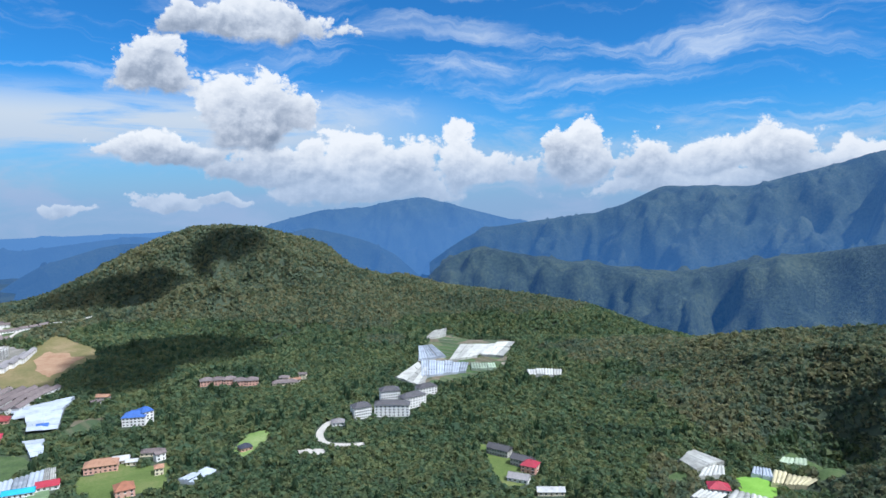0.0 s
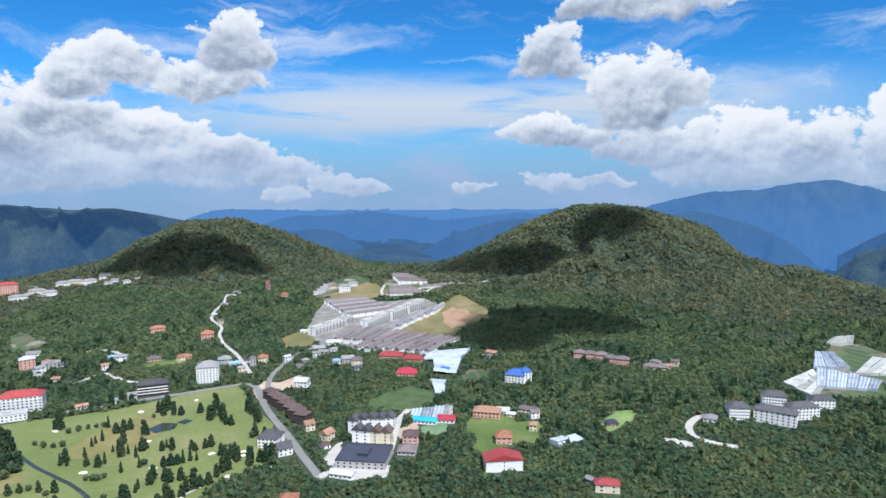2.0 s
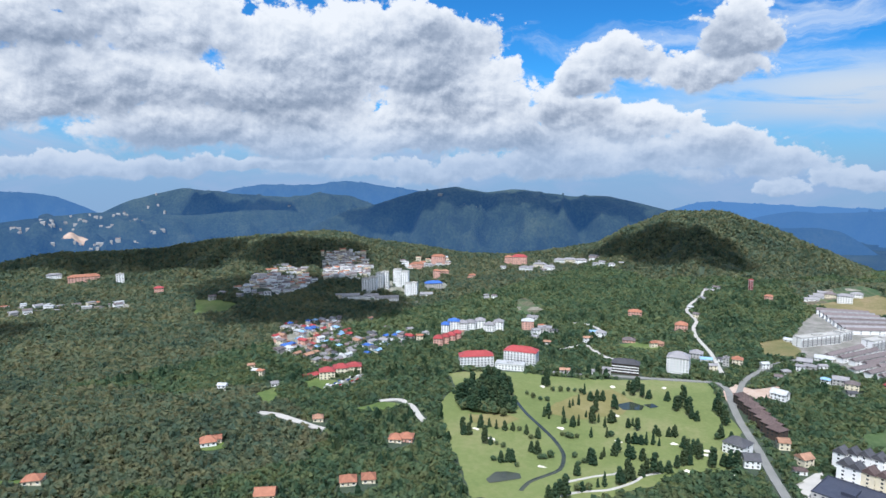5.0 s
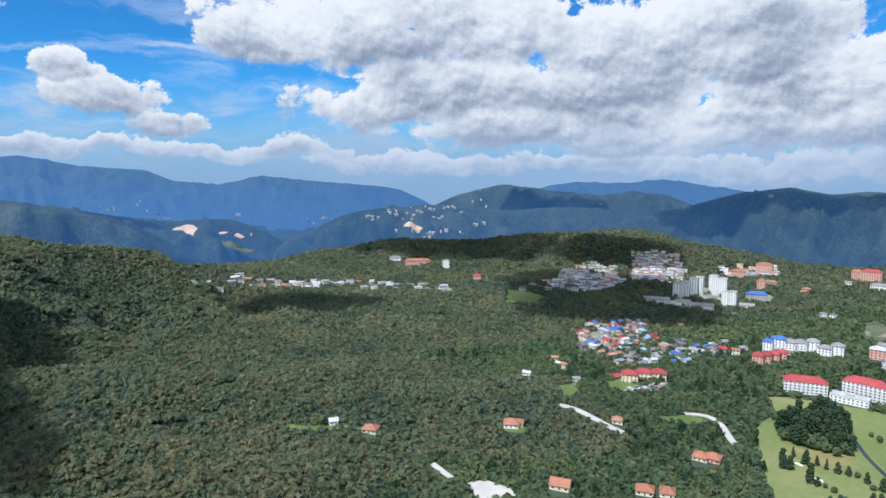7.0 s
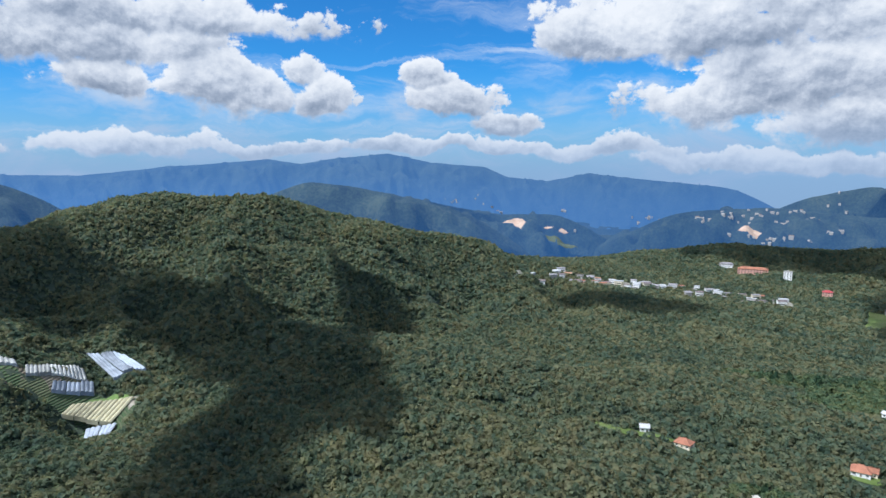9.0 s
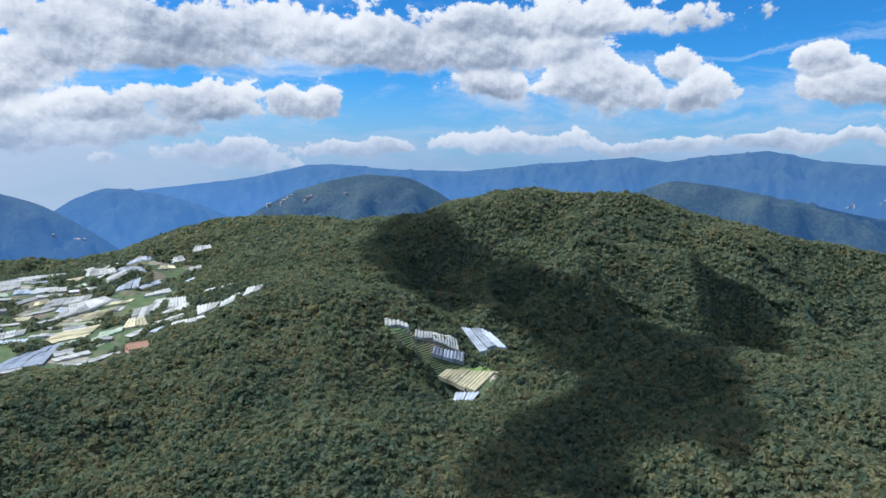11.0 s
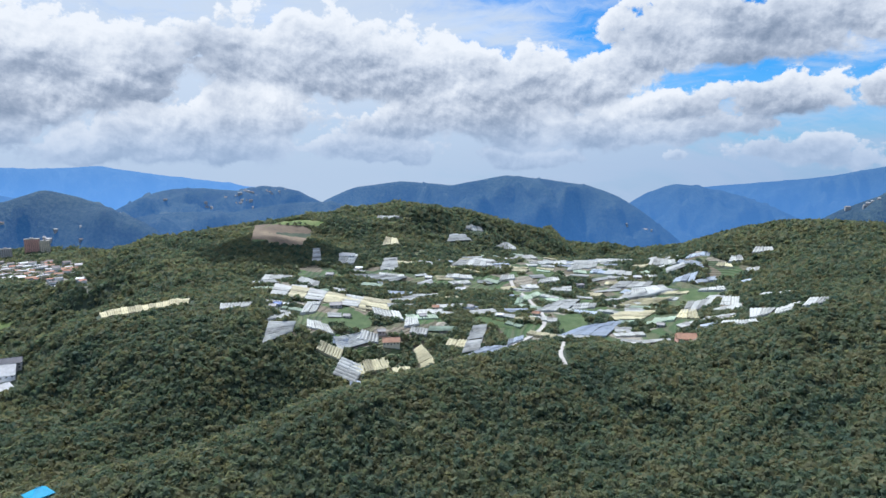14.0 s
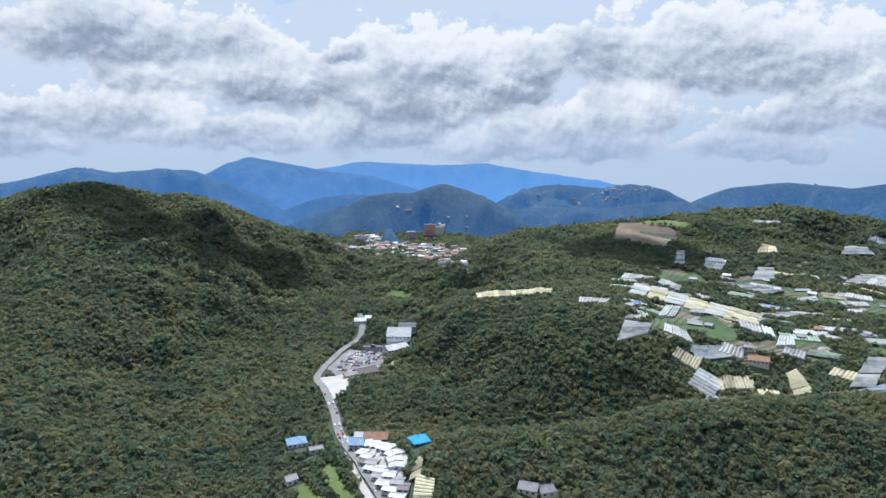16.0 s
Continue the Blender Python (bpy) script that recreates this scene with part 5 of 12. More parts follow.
CLEAR.append([(211, -836), (214, -847), (248, -838), (245, -827)])
CLEAR.append([(260, -695), (265, -708), (281, -702), (276, -689)])
CLEAR.append([(-105, -697), (-105, -710), (-74, -710), (-74, -697)])
CLEAR.append([(11, -851), (-9, -853), (-9, -862), (12, -861)])
CLEAR.append([(69, -1092), (50, -1100), (54, -1110), (73, -1102)])
CLEAR.append([(172, -915), (145, -931), (153, -944), (180, -928)])
CLEAR.append([(172, -939), (179, -957), (205, -946), (199, -929)])
CLEAR.append([(6, -1195), (10, -1206), (26, -1200), (22, -1190)])
CLEAR.append([(361, -781), (341, -788), (346, -800), (365, -793)])
CLEAR.append([(-102, -890), (-134, -873), (-140, -884), (-108, -901)])
CLEAR.append([(397, -741), (373, -764), (382, -773), (406, -751)])
CLEAR.append([(-56, -852), (-91, -864), (-87, -875), (-52, -863)])
CLEAR.append([(-26, -1165), (-49, -1161), (-51, -1172), (-27, -1175)])
CLEAR.append([(187, -718), (153, -735), (161, -751), (195, -734)])
CLEAR.append([(357, -692), (328, -703), (332, -712), (360, -702)])
CLEAR.append([(383, -792), (394, -803), (420, -775), (409, -765)])
CLEAR.append([(109, -889), (93, -897), (99, -910), (115, -902)])
CLEAR.append([(231, -636), (233, -645), (251, -641), (249, -632)])
CLEAR.append([(-169, -1022), (-168, -1037), (-139, -1036), (-139, -1021)])
CLEAR.append([(156, -1039), (157, -1048), (188, -1044), (187, -1035)])
CLEAR.append([(177, -685), (157, -686), (158, -700), (178, -698)])
CLEAR.append([(-175, -741), (-181, -754), (-150, -767), (-144, -755)])
CLEAR.append([(-90, -825), (-92, -840), (-66, -843), (-64, -828)])
CLEAR.append([(309, -798), (289, -807), (295, -820), (315, -811)])
CLEAR.append([(-60, -1008), (-56, -1018), (-27, -1008), (-31, -998)])
CLEAR.append([(-34, -1057), (-50, -1063), (-46, -1073), (-30, -1066)])
CLEAR.append([(-128, -1045), (-145, -1046), (-145, -1057), (-127, -1056)])
CLEAR.append([(72, -1064), (55, -1069), (60, -1085), (77, -1080)])
CLEAR.append([(-2, -1043), (-23, -1044), (-22, -1062), (-1, -1060)])
CLEAR.append([(132, -1084), (129, -1098), (165, -1106), (169, -1092)])
CLEAR.append([(167, -1086), (171, -1095), (204, -1081), (200, -1072)])
CLEAR.append([(55, -1020), (33, -1022), (35, -1037), (57, -1035)])
CLEAR.append([(188, -823), (200, -838), (223, -819), (211, -805)])
CLEAR.append([(329, -681), (299, -686), (301, -698), (331, -693)])
CLEAR.append([(-72, -695), (-76, -710), (-54, -715), (-50, -700)])
CLEAR.append([(-67, -898), (-87, -901), (-85, -915), (-65, -911)])
CLEAR.append([(282, -915), (245, -928), (250, -941), (286, -928)])
CLEAR.append([(159, -870), (142, -877), (147, -891), (164, -885)])
CLEAR.append([(159, -870), (157, -861), (143, -866), (142, -877)])
CLEAR.append([(373, -985), (344, -993), (349, -1011), (378, -1003)])
CLEAR.append([(373, -985), (366, -977), (343, -983), (344, -993)])
CLEAR.append([(-105, -677), (-130, -680), (-128, -699), (-103, -697)])
CLEAR.append([(-105, -677), (-103, -668), (-123, -670), (-130, -680)])
CLEAR.append([(200, -648), (176, -655), (181, -672), (205, -666)])
CLEAR.append([(200, -648), (195, -639), (176, -645), (176, -655)])
CLEAR.append([(287, -719), (268, -726), (274, -740), (292, -733)])
CLEAR.append([(287, -719), (281, -711), (267, -716), (268, -726)])
CLEAR.append([(343, -684), (329, -688), (333, -701), (347, -697)])
CLEAR.append([(343, -684), (336, -676), (325, -679), (329, -688)])
CLEAR.append([(344, -674), (330, -676), (332, -689), (346, -687)])
CLEAR.append([(344, -674), (337, -666), (325, -667), (330, -676)])
CLEAR.append([(177, -726), (164, -731), (169, -743), (182, -738)])
CLEAR.append([(177, -726), (175, -716), (164, -721), (164, -731)])
CLEAR.append([(172, -768), (158, -770), (159, -783), (174, -781)])
CLEAR.append([(172, -768), (168, -759), (157, -760), (158, -770)])
CLEAR.append([(133, -788), (119, -785), (117, -798), (131, -801)])
CLEAR.append([(133, -788), (128, -778), (117, -776), (119, -785)])
CLEAR.append([(91, -756), (77, -756), (77, -769), (91, -769)])
CLEAR.append([(91, -756), (88, -746), (76, -746), (77, -756)])
CLEAR.append([(208, -661), (196, -668), (202, -679), (214, -673)])
CLEAR.append([(208, -661), (205, -652), (195, -657), (196, -668)])
CLEAR.append([(-6, -972), (-22, -977), (-19, -989), (-3, -985)])
CLEAR.append([(-6, -972), (-6, -963), (-19, -966), (-22, -977)])
CLEAR.append([(-89, -1010), (-105, -1006), (-108, -1018), (-92, -1023)])
CLEAR.append([(-89, -1010), (-90, -1000), (-103, -996), (-105, -1006)])
CLEAR.append([(50, -782), (37, -777), (33, -790), (47, -794)])
CLEAR.append([(50, -782), (46, -771), (35, -768), (37, -777)])
CLEAR.append([(-92, -754), (-106, -750), (-110, -762), (-96, -767)])
CLEAR.append([(-92, -754), (-93, -744), (-104, -740), (-106, -750)])
CLEAR.append([(262, -693), (248, -693), (248, -706), (262, -706)])
CLEAR.append([(262, -693), (255, -684), (243, -684), (248, -693)])
CLEAR.append([(218, -928), (202, -926), (201, -939), (217, -941)])
CLEAR.append([(218, -928), (212, -918), (200, -917), (202, -926)])
CLEAR.append([(324, -923), (309, -928), (313, -941), (329, -935)])
CLEAR.append([(324, -923), (320, -914), (307, -918), (309, -928)])
CLEAR.append([(352, -871), (336, -871), (337, -884), (353, -884)])
CLEAR.append([(352, -871), (345, -862), (332, -862), (336, -871)])
CLEAR.append([(98, -595), (44, -723), (36, -761), (41, -793), (49, -821), (87, -936), (100, -989), (89, -992), (76, -939), (38, -824), (30, -796), (25, -760), (33, -718), (87, -590)])
CLEAR.append([(1, -695), (3, -610), (-1, -578), (9, -577), (14, -609), (12, -696)])
CLEAR.append([(-1121, 207), (-1097, 245), (-1057, 267), (-1029, 228), (-1043, 191)])
CLEAR.append([(-636, 168), (-655, 196), (-614, 188), (-594, 170)])
CLEAR.append([(-647, 216), (-672, 246), (-639, 271), (-645, 287), (-613, 244)])
CLEAR.append([(-561, 245), (-562, 275), (-546, 268), (-545, 246)])
CLEAR.append([(292, -254), (323, -267), (347, -277), (395, -300), (425, -317), (455, -336), (484, -352), (511, -366), (545, -383), (566, -410), (593, -450), (620, -494), (638, -522), (692, -568), (713, -581), (706, -594), (683, -579), (627, -533), (607, -501), (580, -457), (555, -419), (536, -394), (504, -379), (477, -365), (448, -349), (418, -330), (388, -313), (340, -290), (318, -280), (287, -267)])
CLEAR.append([(554, -412), (593, -476), (577, -509), (538, -485), (527, -454), (525, -406)])
CLEAR.append([(541, -389), (529, -409), (530, -448), (532, -494), (522, -484), (509, -423), (498, -399), (473, -373), (477, -361), (501, -369)])
CLEAR.append([(411, -316), (387, -326), (348, -321), (319, -306), (306, -290), (300, -271), (273, -270), (297, -253), (346, -275)])
CLEAR.append([(573, -513), (546, -535), (566, -559), (593, -537)])
CLEAR.append([(573, -513), (562, -509), (540, -527), (546, -535)])
CLEAR.append([(573, -533), (552, -549), (564, -565), (585, -548)])
CLEAR.append([(573, -533), (563, -528), (546, -542), (552, -549)])
CLEAR.append([(587, -486), (566, -506), (578, -519), (599, -499)])
CLEAR.append([(587, -486), (577, -482), (560, -498), (566, -506)])
CLEAR.append([(546, -493), (536, -524), (557, -531), (567, -499)])
CLEAR.append([(546, -493), (541, -485), (533, -510), (536, -524)])
CLEAR.append([(506, -413), (496, -442), (515, -448), (525, -419)])
CLEAR.append([(506, -413), (499, -406), (492, -429), (496, -442)])
CLEAR.append([(509, -399), (503, -418), (516, -422), (522, -404)])
CLEAR.append([(509, -399), (502, -393), (497, -408), (503, -418)])
CLEAR.append([(656, -531), (643, -548), (656, -559), (670, -543)])
CLEAR.append([(656, -531), (647, -527), (636, -540), (643, -548)])
CLEAR.append([(673, -564), (664, -575), (676, -585), (685, -575)])
CLEAR.append([(673, -564), (664, -559), (657, -567), (664, -575)])
CLEAR.append([(324, -314), (316, -332), (333, -340), (341, -322)])
CLEAR.append([(324, -314), (318, -307), (312, -321), (316, -332)])
CLEAR.append([(375, -293), (362, -304), (375, -317), (387, -306)])
CLEAR.append([(375, -293), (365, -288), (355, -298), (362, -304)])
CLEAR.append([(388, -309), (376, -319), (386, -331), (399, -321)])
CLEAR.append([(388, -309), (378, -304), (368, -313), (376, -319)])
CLEAR.append([(381, -312), (362, -328), (374, -342), (393, -326)])
CLEAR.append([(381, -312), (371, -308), (355, -321), (362, -328)])
CLEAR.append([(365, -301), (358, -313), (372, -321), (379, -309)])
CLEAR.append([(365, -301), (357, -295), (352, -304), (358, -313)])
CLEAR.append([(359, -301), (350, -310), (362, -322), (371, -312)])
CLEAR.append([(359, -301), (351, -296), (343, -303), (350, -310)])
CLEAR.append([(351, -298), (340, -305), (348, -319), (359, -312)])
CLEAR.append([(351, -298), (341, -294), (332, -299), (340, -305)])
CLEAR.append([(344, -297), (332, -300), (336, -315), (348, -312)])
CLEAR.append([(344, -297), (332, -293), (322, -296), (332, -300)])
CLEAR.append([(338, -296), (326, -293), (323, -309), (335, -311)])
CLEAR.append([(338, -296), (324, -293), (314, -291), (326, -293)])
CLEAR.append([(333, -295), (323, -288), (314, -302), (325, -308)])
CLEAR.append([(333, -295), (318, -292), (309, -286), (323, -288)])
CLEAR.append([(327, -291), (318, -282), (307, -294), (316, -303)])
CLEAR.append([(327, -291), (311, -287), (304, -280), (318, -282)])
CLEAR.append([(362, -288), (349, -292), (354, -305), (366, -301)])
CLEAR.append([(362, -288), (350, -284), (340, -288), (349, -292)])
CLEAR.append([(352, -284), (339, -289), (343, -302), (356, -298)])
CLEAR.append([(352, -284), (340, -281), (330, -285), (339, -289)])
CLEAR.append([(348, -279), (336, -283), (340, -295), (352, -291)])
CLEAR.append([(348, -279), (337, -275), (327, -279), (336, -283)])
CLEAR.append([(342, -280), (329, -285), (334, -298), (347, -293)])
CLEAR.append([(342, -280), (330, -277), (320, -281), (329, -285)])
CLEAR.append([(339, -275), (325, -280), (330, -293), (344, -288)])
CLEAR.append([(339, -275), (327, -271), (316, -275), (325, -280)])
CLEAR.append([(329, -276), (317, -282), (323, -294), (335, -288)])
CLEAR.append([(329, -276), (318, -271), (309, -277), (317, -282)])
CLEAR.append([(324, -270), (310, -277), (316, -290), (330, -282)])
CLEAR.append([(324, -270), (313, -266), (302, -272), (310, -277)])
CLEAR.append([(316, -274), (304, -282), (312, -294), (324, -287)])
CLEAR.append([(316, -274), (306, -269), (297, -276), (304, -282)])
CLEAR.append([(314, -266), (300, -273), (306, -287), (321, -279)])
CLEAR.append([(314, -266), (303, -262), (292, -268), (300, -273)])
CLEAR.append([(305, -271), (293, -279), (301, -291), (313, -284)])
CLEAR.append([(305, -271), (295, -266), (286, -272), (293, -279)])
CLEAR.append([(306, -263), (291, -271), (298, -284), (313, -276)])
CLEAR.append([(306, -263), (295, -259), (283, -265), (291, -271)])
CLEAR.append([(296, -269), (285, -276), (294, -288), (305, -281)])
CLEAR.append([(296, -269), (287, -264), (278, -270), (285, -276)])
CLEAR.append([(297, -261), (282, -269), (289, -282), (304, -274)])
CLEAR.append([(297, -261), (286, -257), (275, -263), (282, -269)])
CLEAR.append([(271, -283), (282, -298), (300, -293), (283, -274)])
CLEAR.append([(292, -293), (309, -315), (312, -307), (295, -281)])
CLEAR.append([(262, -276), (270, -285), (285, -276), (277, -264)])
CLEAR.append([(424, -271), (414, -290), (430, -298), (440, -280)])
CLEAR.append([(424, -271), (415, -267), (407, -282), (414, -290)])
CLEAR.append([(399, -276), (392, -290), (403, -295), (410, -281)])
CLEAR.append([(399, -276), (391, -270), (385, -282), (392, -290)])
CLEAR.append([(373, -238), (370, -251), (383, -254), (386, -241)])
CLEAR.append([(373, -238), (365, -232), (363, -242), (370, -251)])
CLEAR.append([(236, -319), (219, -325), (225, -340), (241, -334)])
CLEAR.append([(236, -319), (227, -313), (213, -317), (219, -325)])
CLEAR.append([(220, -326), (211, -340), (224, -348), (233, -334)])
CLEAR.append([(220, -326), (216, -317), (209, -328), (211, -340)])
CLEAR.append([(366, -241), (367, -251), (336, -245), (331, -234), (343, -229)])
CLEAR.append([(375, -267), (371, -279), (341, -266), (309, -254), (324, -248)])
CLEAR.append([(237, -320), (227, -341), (215, -349), (209, -334), (227, -315)])
CLEAR.append([(515, -609), (424, -660), (437, -684), (547, -644)])
CLEAR.append([(782, -692), (770, -716), (735, -721), (729, -708), (755, -689)])
CLEAR.append([(-714, 990), (-727, 980), (-716, 965), (-703, 974)])
CLEAR.append([(-747, 1058), (-761, 1047), (-749, 1030), (-735, 1041)])
CLEAR.append([(-750, 1080), (-763, 1070), (-752, 1055), (-739, 1064)])
CLEAR.append([(-678, 909), (-688, 901), (-678, 887), (-667, 895)])
CLEAR.append([(-631, 862), (-641, 854), (-631, 840), (-621, 848)])
CLEAR.append([(-479, 683), (-493, 673), (-481, 657), (-467, 667)])
CLEAR.append([(-472, 696), (-482, 690), (-472, 676), (-462, 683)])
CLEAR.append([(-454, 658), (-464, 650), (-454, 636), (-444, 644)])
CLEAR.append([(-474, 851), (-488, 843), (-478, 827), (-465, 834)])
CLEAR.append([(-472, 866), (-483, 859), (-475, 844), (-463, 851)])
CLEAR.append([(-395, 762), (-409, 755), (-400, 738), (-386, 745)])
CLEAR.append([(-390, 774), (-401, 768), (-393, 752), (-382, 758)])
CLEAR.append([(-358, 720), (-369, 714), (-361, 698), (-350, 704)])
CLEAR.append([(-324, 707), (-336, 702), (-329, 686), (-317, 692)])
CLEAR.append([(-398, 742), (-409, 735), (-401, 720), (-389, 726)])
CLEAR.append([(-402, 720), (-413, 713), (-405, 698), (-393, 705)])
CLEAR.append([(-396, 694), (-407, 688), (-398, 674), (-388, 680)])
CLEAR.append([(-426, 716), (-437, 709), (-428, 694), (-417, 701)])
CLEAR.append([(-1174, 1001), (-1186, 988), (-1170, 974), (-1159, 988)])
CLEAR.append([(-1118, 971), (-1129, 959), (-1114, 946), (-1104, 958)])
CLEAR.append([(-1122, 943), (-1132, 931), (-1117, 918), (-1107, 931)])
CLEAR.append([(-1133, 1003), (-1144, 991), (-1129, 978), (-1119, 990)])
CLEAR.append([(-1096, 1104), (-1110, 1090), (-1095, 1075), (-1081, 1089)])
CLEAR.append([(-1044, 1081), (-1057, 1069), (-1043, 1054), (-1030, 1066)])
CLEAR.append([(-1009, 1074), (-1022, 1062), (-1008, 1047), (-995, 1059)])
CLEAR.append([(-1002, 1098), (-1014, 1087), (-1001, 1073), (-989, 1084)])
CLEAR.append([(-1142, 1125), (-1153, 1114), (-1139, 1100), (-1128, 1112)])
CLEAR.append([(-631, 660), (-644, 648), (-630, 633), (-617, 645)])
CLEAR.append([(-648, 661), (-659, 650), (-645, 636), (-634, 647)])
CLEAR.append([(-750, 638), (-763, 622), (-746, 608), (-733, 623)])
CLEAR.append([(-702, 622), (-714, 609), (-698, 595), (-687, 609)])
CLEAR.append([(-683, 617), (-694, 605), (-679, 592), (-669, 604)])
CLEAR.append([(-691, 591), (-701, 579), (-686, 566), (-676, 579)])
CLEAR.append([(-643, 569), (-652, 558), (-638, 547), (-629, 557)])
CLEAR.append([(-555, 675), (-565, 667), (-554, 654), (-544, 662)])
CLEAR.append([(-540, 508), (-550, 497), (-537, 485), (-526, 496)])
CLEAR.append([(-517, 532), (-527, 522), (-514, 509), (-504, 519)])
CLEAR.append([(-510, 543), (-519, 534), (-507, 522), (-498, 531)])
CLEAR.append([(-25, 495), (-39, 494), (-38, 476), (-24, 477)])
CLEAR.append([(-10, 490), (-32, 489), (-31, 465), (-9, 466)])
CLEAR.append([(-179, 820), (-196, 816), (-192, 795), (-174, 799)])
CLEAR.append([(-184, 800), (-198, 797), (-194, 779), (-180, 782)])
CLEAR.append([(26, 825), (10, 825), (10, 806), (26, 806)])
CLEAR.append([(39, 821), (23, 821), (23, 802), (38, 802)])
CLEAR.append([(48, 832), (35, 832), (34, 815), (47, 815)])
CLEAR.append([(-257, 494), (-268, 487), (-260, 472), (-249, 478)])
CLEAR.append([(-114, 611), (-126, 609), (-123, 592), (-110, 594)])
CLEAR.append([(-91, 615), (-104, 613), (-102, 596), (-89, 598)])
CLEAR.append([(-1230, 368), (-1237, 343), (-1212, 336), (-1204, 361)])
CLEAR.append([(-1271, 401), (-1277, 382), (-1256, 375), (-1250, 394)])
CLEAR.append([(-1191, 398), (-1196, 381), (-1177, 374), (-1171, 391)])
CLEAR.append([(-1220, 344), (-1225, 326), (-1205, 321), (-1200, 338)])
CLEAR.append([(-1143, 418), (-1150, 401), (-1130, 394), (-1124, 411)])
CLEAR.append([(-1117, 362), (-1122, 347), (-1104, 341), (-1099, 357)])
CLEAR.append([(-1094, 329), (-1098, 314), (-1080, 309), (-1075, 324)])
CLEAR.append([(-1102, 284), (-1106, 269), (-1087, 264), (-1083, 280)])
CLEAR.append([(-915, 664), (-925, 651), (-909, 640), (-900, 653)])
CLEAR.append([(-913, 680), (-922, 669), (-907, 658), (-899, 669)])
CLEAR.append([(-1087, 746), (-1094, 734), (-1080, 724), (-1072, 736)])
CLEAR.append([(-1138, 871), (-1148, 858), (-1132, 847), (-1123, 859)])
CLEAR.append([(-1116, 926), (-1127, 912), (-1111, 899), (-1100, 913)])
CLEAR.append([(-1085, 942), (-1097, 929), (-1081, 915), (-1070, 929)])
CLEAR.append([(-1042, 1059), (-1055, 1047), (-1041, 1032), (-1028, 1045)])
CLEAR.append([(-935, 678), (-944, 667), (-929, 656), (-921, 667)])
CLEAR.append([(-782, 507), (-789, 496), (-774, 487), (-767, 498)])
CLEAR.append([(-748, 499), (-755, 488), (-740, 479), (-733, 490)])
CLEAR.append([(-771, 455), (-778, 444), (-763, 435), (-756, 447)])
CLEAR.append([(-750, 434), (-757, 423), (-742, 414), (-735, 426)])
CLEAR.append([(-800, 446), (-807, 435), (-791, 426), (-785, 438)])
CLEAR.append([(-778, 417), (-784, 406), (-769, 398), (-764, 409)])
CLEAR.append([(-726, 203), (-729, 191), (-713, 187), (-710, 199)])
CLEAR.append([(-751, 204), (-754, 192), (-738, 188), (-735, 200)])
CLEAR.append([(-713, 204), (-716, 193), (-700, 188), (-697, 200)])
CLEAR.append([(-665, 205), (-668, 194), (-652, 189), (-649, 200)])
CLEAR.append([(-672, 153), (-674, 141), (-658, 137), (-655, 150)])
CLEAR.append([(-714, 620), (-723, 609), (-709, 598), (-700, 608)])
CLEAR.append([(-672, 572), (-680, 562), (-667, 551), (-659, 561)])
CLEAR.append([(-621, 622), (-631, 612), (-618, 599), (-608, 609)])
CLEAR.append([(-1137, 263), (-1141, 248), (-1122, 243), (-1118, 259)])
CLEAR.append([(-1112, 241), (-1116, 225), (-1097, 221), (-1093, 237)])
CLEAR.append([(-1005, 467), (-1012, 452), (-994, 444), (-988, 459)])
CLEAR.append([(-1030, 454), (-1036, 439), (-1018, 431), (-1012, 446)])
CLEAR.append([(-1025, 434), (-1031, 419), (-1013, 412), (-1007, 426)])
WOODED.append([(-1009, 423), (-1035, 469), (-1093, 505), (-1178, 614), (-1120, 620), (-1076, 674), (-983, 616), (-945, 540), (-952, 480)])
WOODED.append([(-1389, 535), (-1366, 581), (-1320, 620), (-1250, 594), (-1114, 502), (-1131, 441)])
WOODED.append([(-1215, 320), (-1342, 386), (-1348, 459), (-1177, 426), (-1123, 394), (-1126, 312)])
WOODED.append([(-843, 253), (-929, 293), (-946, 343), (-915, 351), (-900, 403), (-826, 436), (-810, 465), (-754, 421), (-712, 364), (-700, 316), (-636, 283), (-636, 239), (-692, 245), (-740, 228)])
WOODED.append([(-1046, -322), (-1208, -281), (-1204, -229), (-1201, -178), (-1278, -79), (-1244, 10), (-1169, 113), (-1137, 110), (-1178, -1), (-1192, -95), (-1156, -191), (-1129, -282), (-1022, -315)])
WOODED.append([(374, -627), (378, -694), (428, -843), (388, -913), (330, -965), (263, -1095), (144, -1191), (-1, -1400), (-131, -1231), (-211, -1031), (-261, -974), (-246, -857), (-255, -705), (-233, -677), (-184, -682), (-135, -687), (-119, -663), (-90, -632), (-36, -689), (26, -712), (57, -629), (110, -620), (154, -623), (168, -595), (206, -585), (232, -588), (253, -618), (282, -626), (315, -632), (341, -623)])
WOODED.append([(991, -762), (1396, -1193), (1250, -1164), (1097, -1197), (739, -865), (644, -754), (771, -826), (953, -887), (1050, -880), (986, -771)])
STREETS.append([(-1394, 538), (-1355, 580), (-1333, 625), (-1254, 590), (-1167, 546), (-1138, 440)])
STREETS.append([(-1165, 281), (-1222, 353), (-1181, 433), (-1125, 422), (-1082, 334), (-1087, 280)])
STREETS.append([(-1273, 678), (-1285, 753), (-1273, 804), (-1209, 763), (-1220, 662)])


def inside(x, y, poly):
    hit = np.zeros(x.shape, bool)
    px, py = np.array(poly, float).T
    for i in range(len(px)):
        j = i - 1
        cross = ((py[i] > y) != (py[j] > y)) & (x < (px[j] - px[i]) * (y - py[i]) / (py[j] - py[i] + 1e-12) + px[i])
        hit ^= cross
    return hit


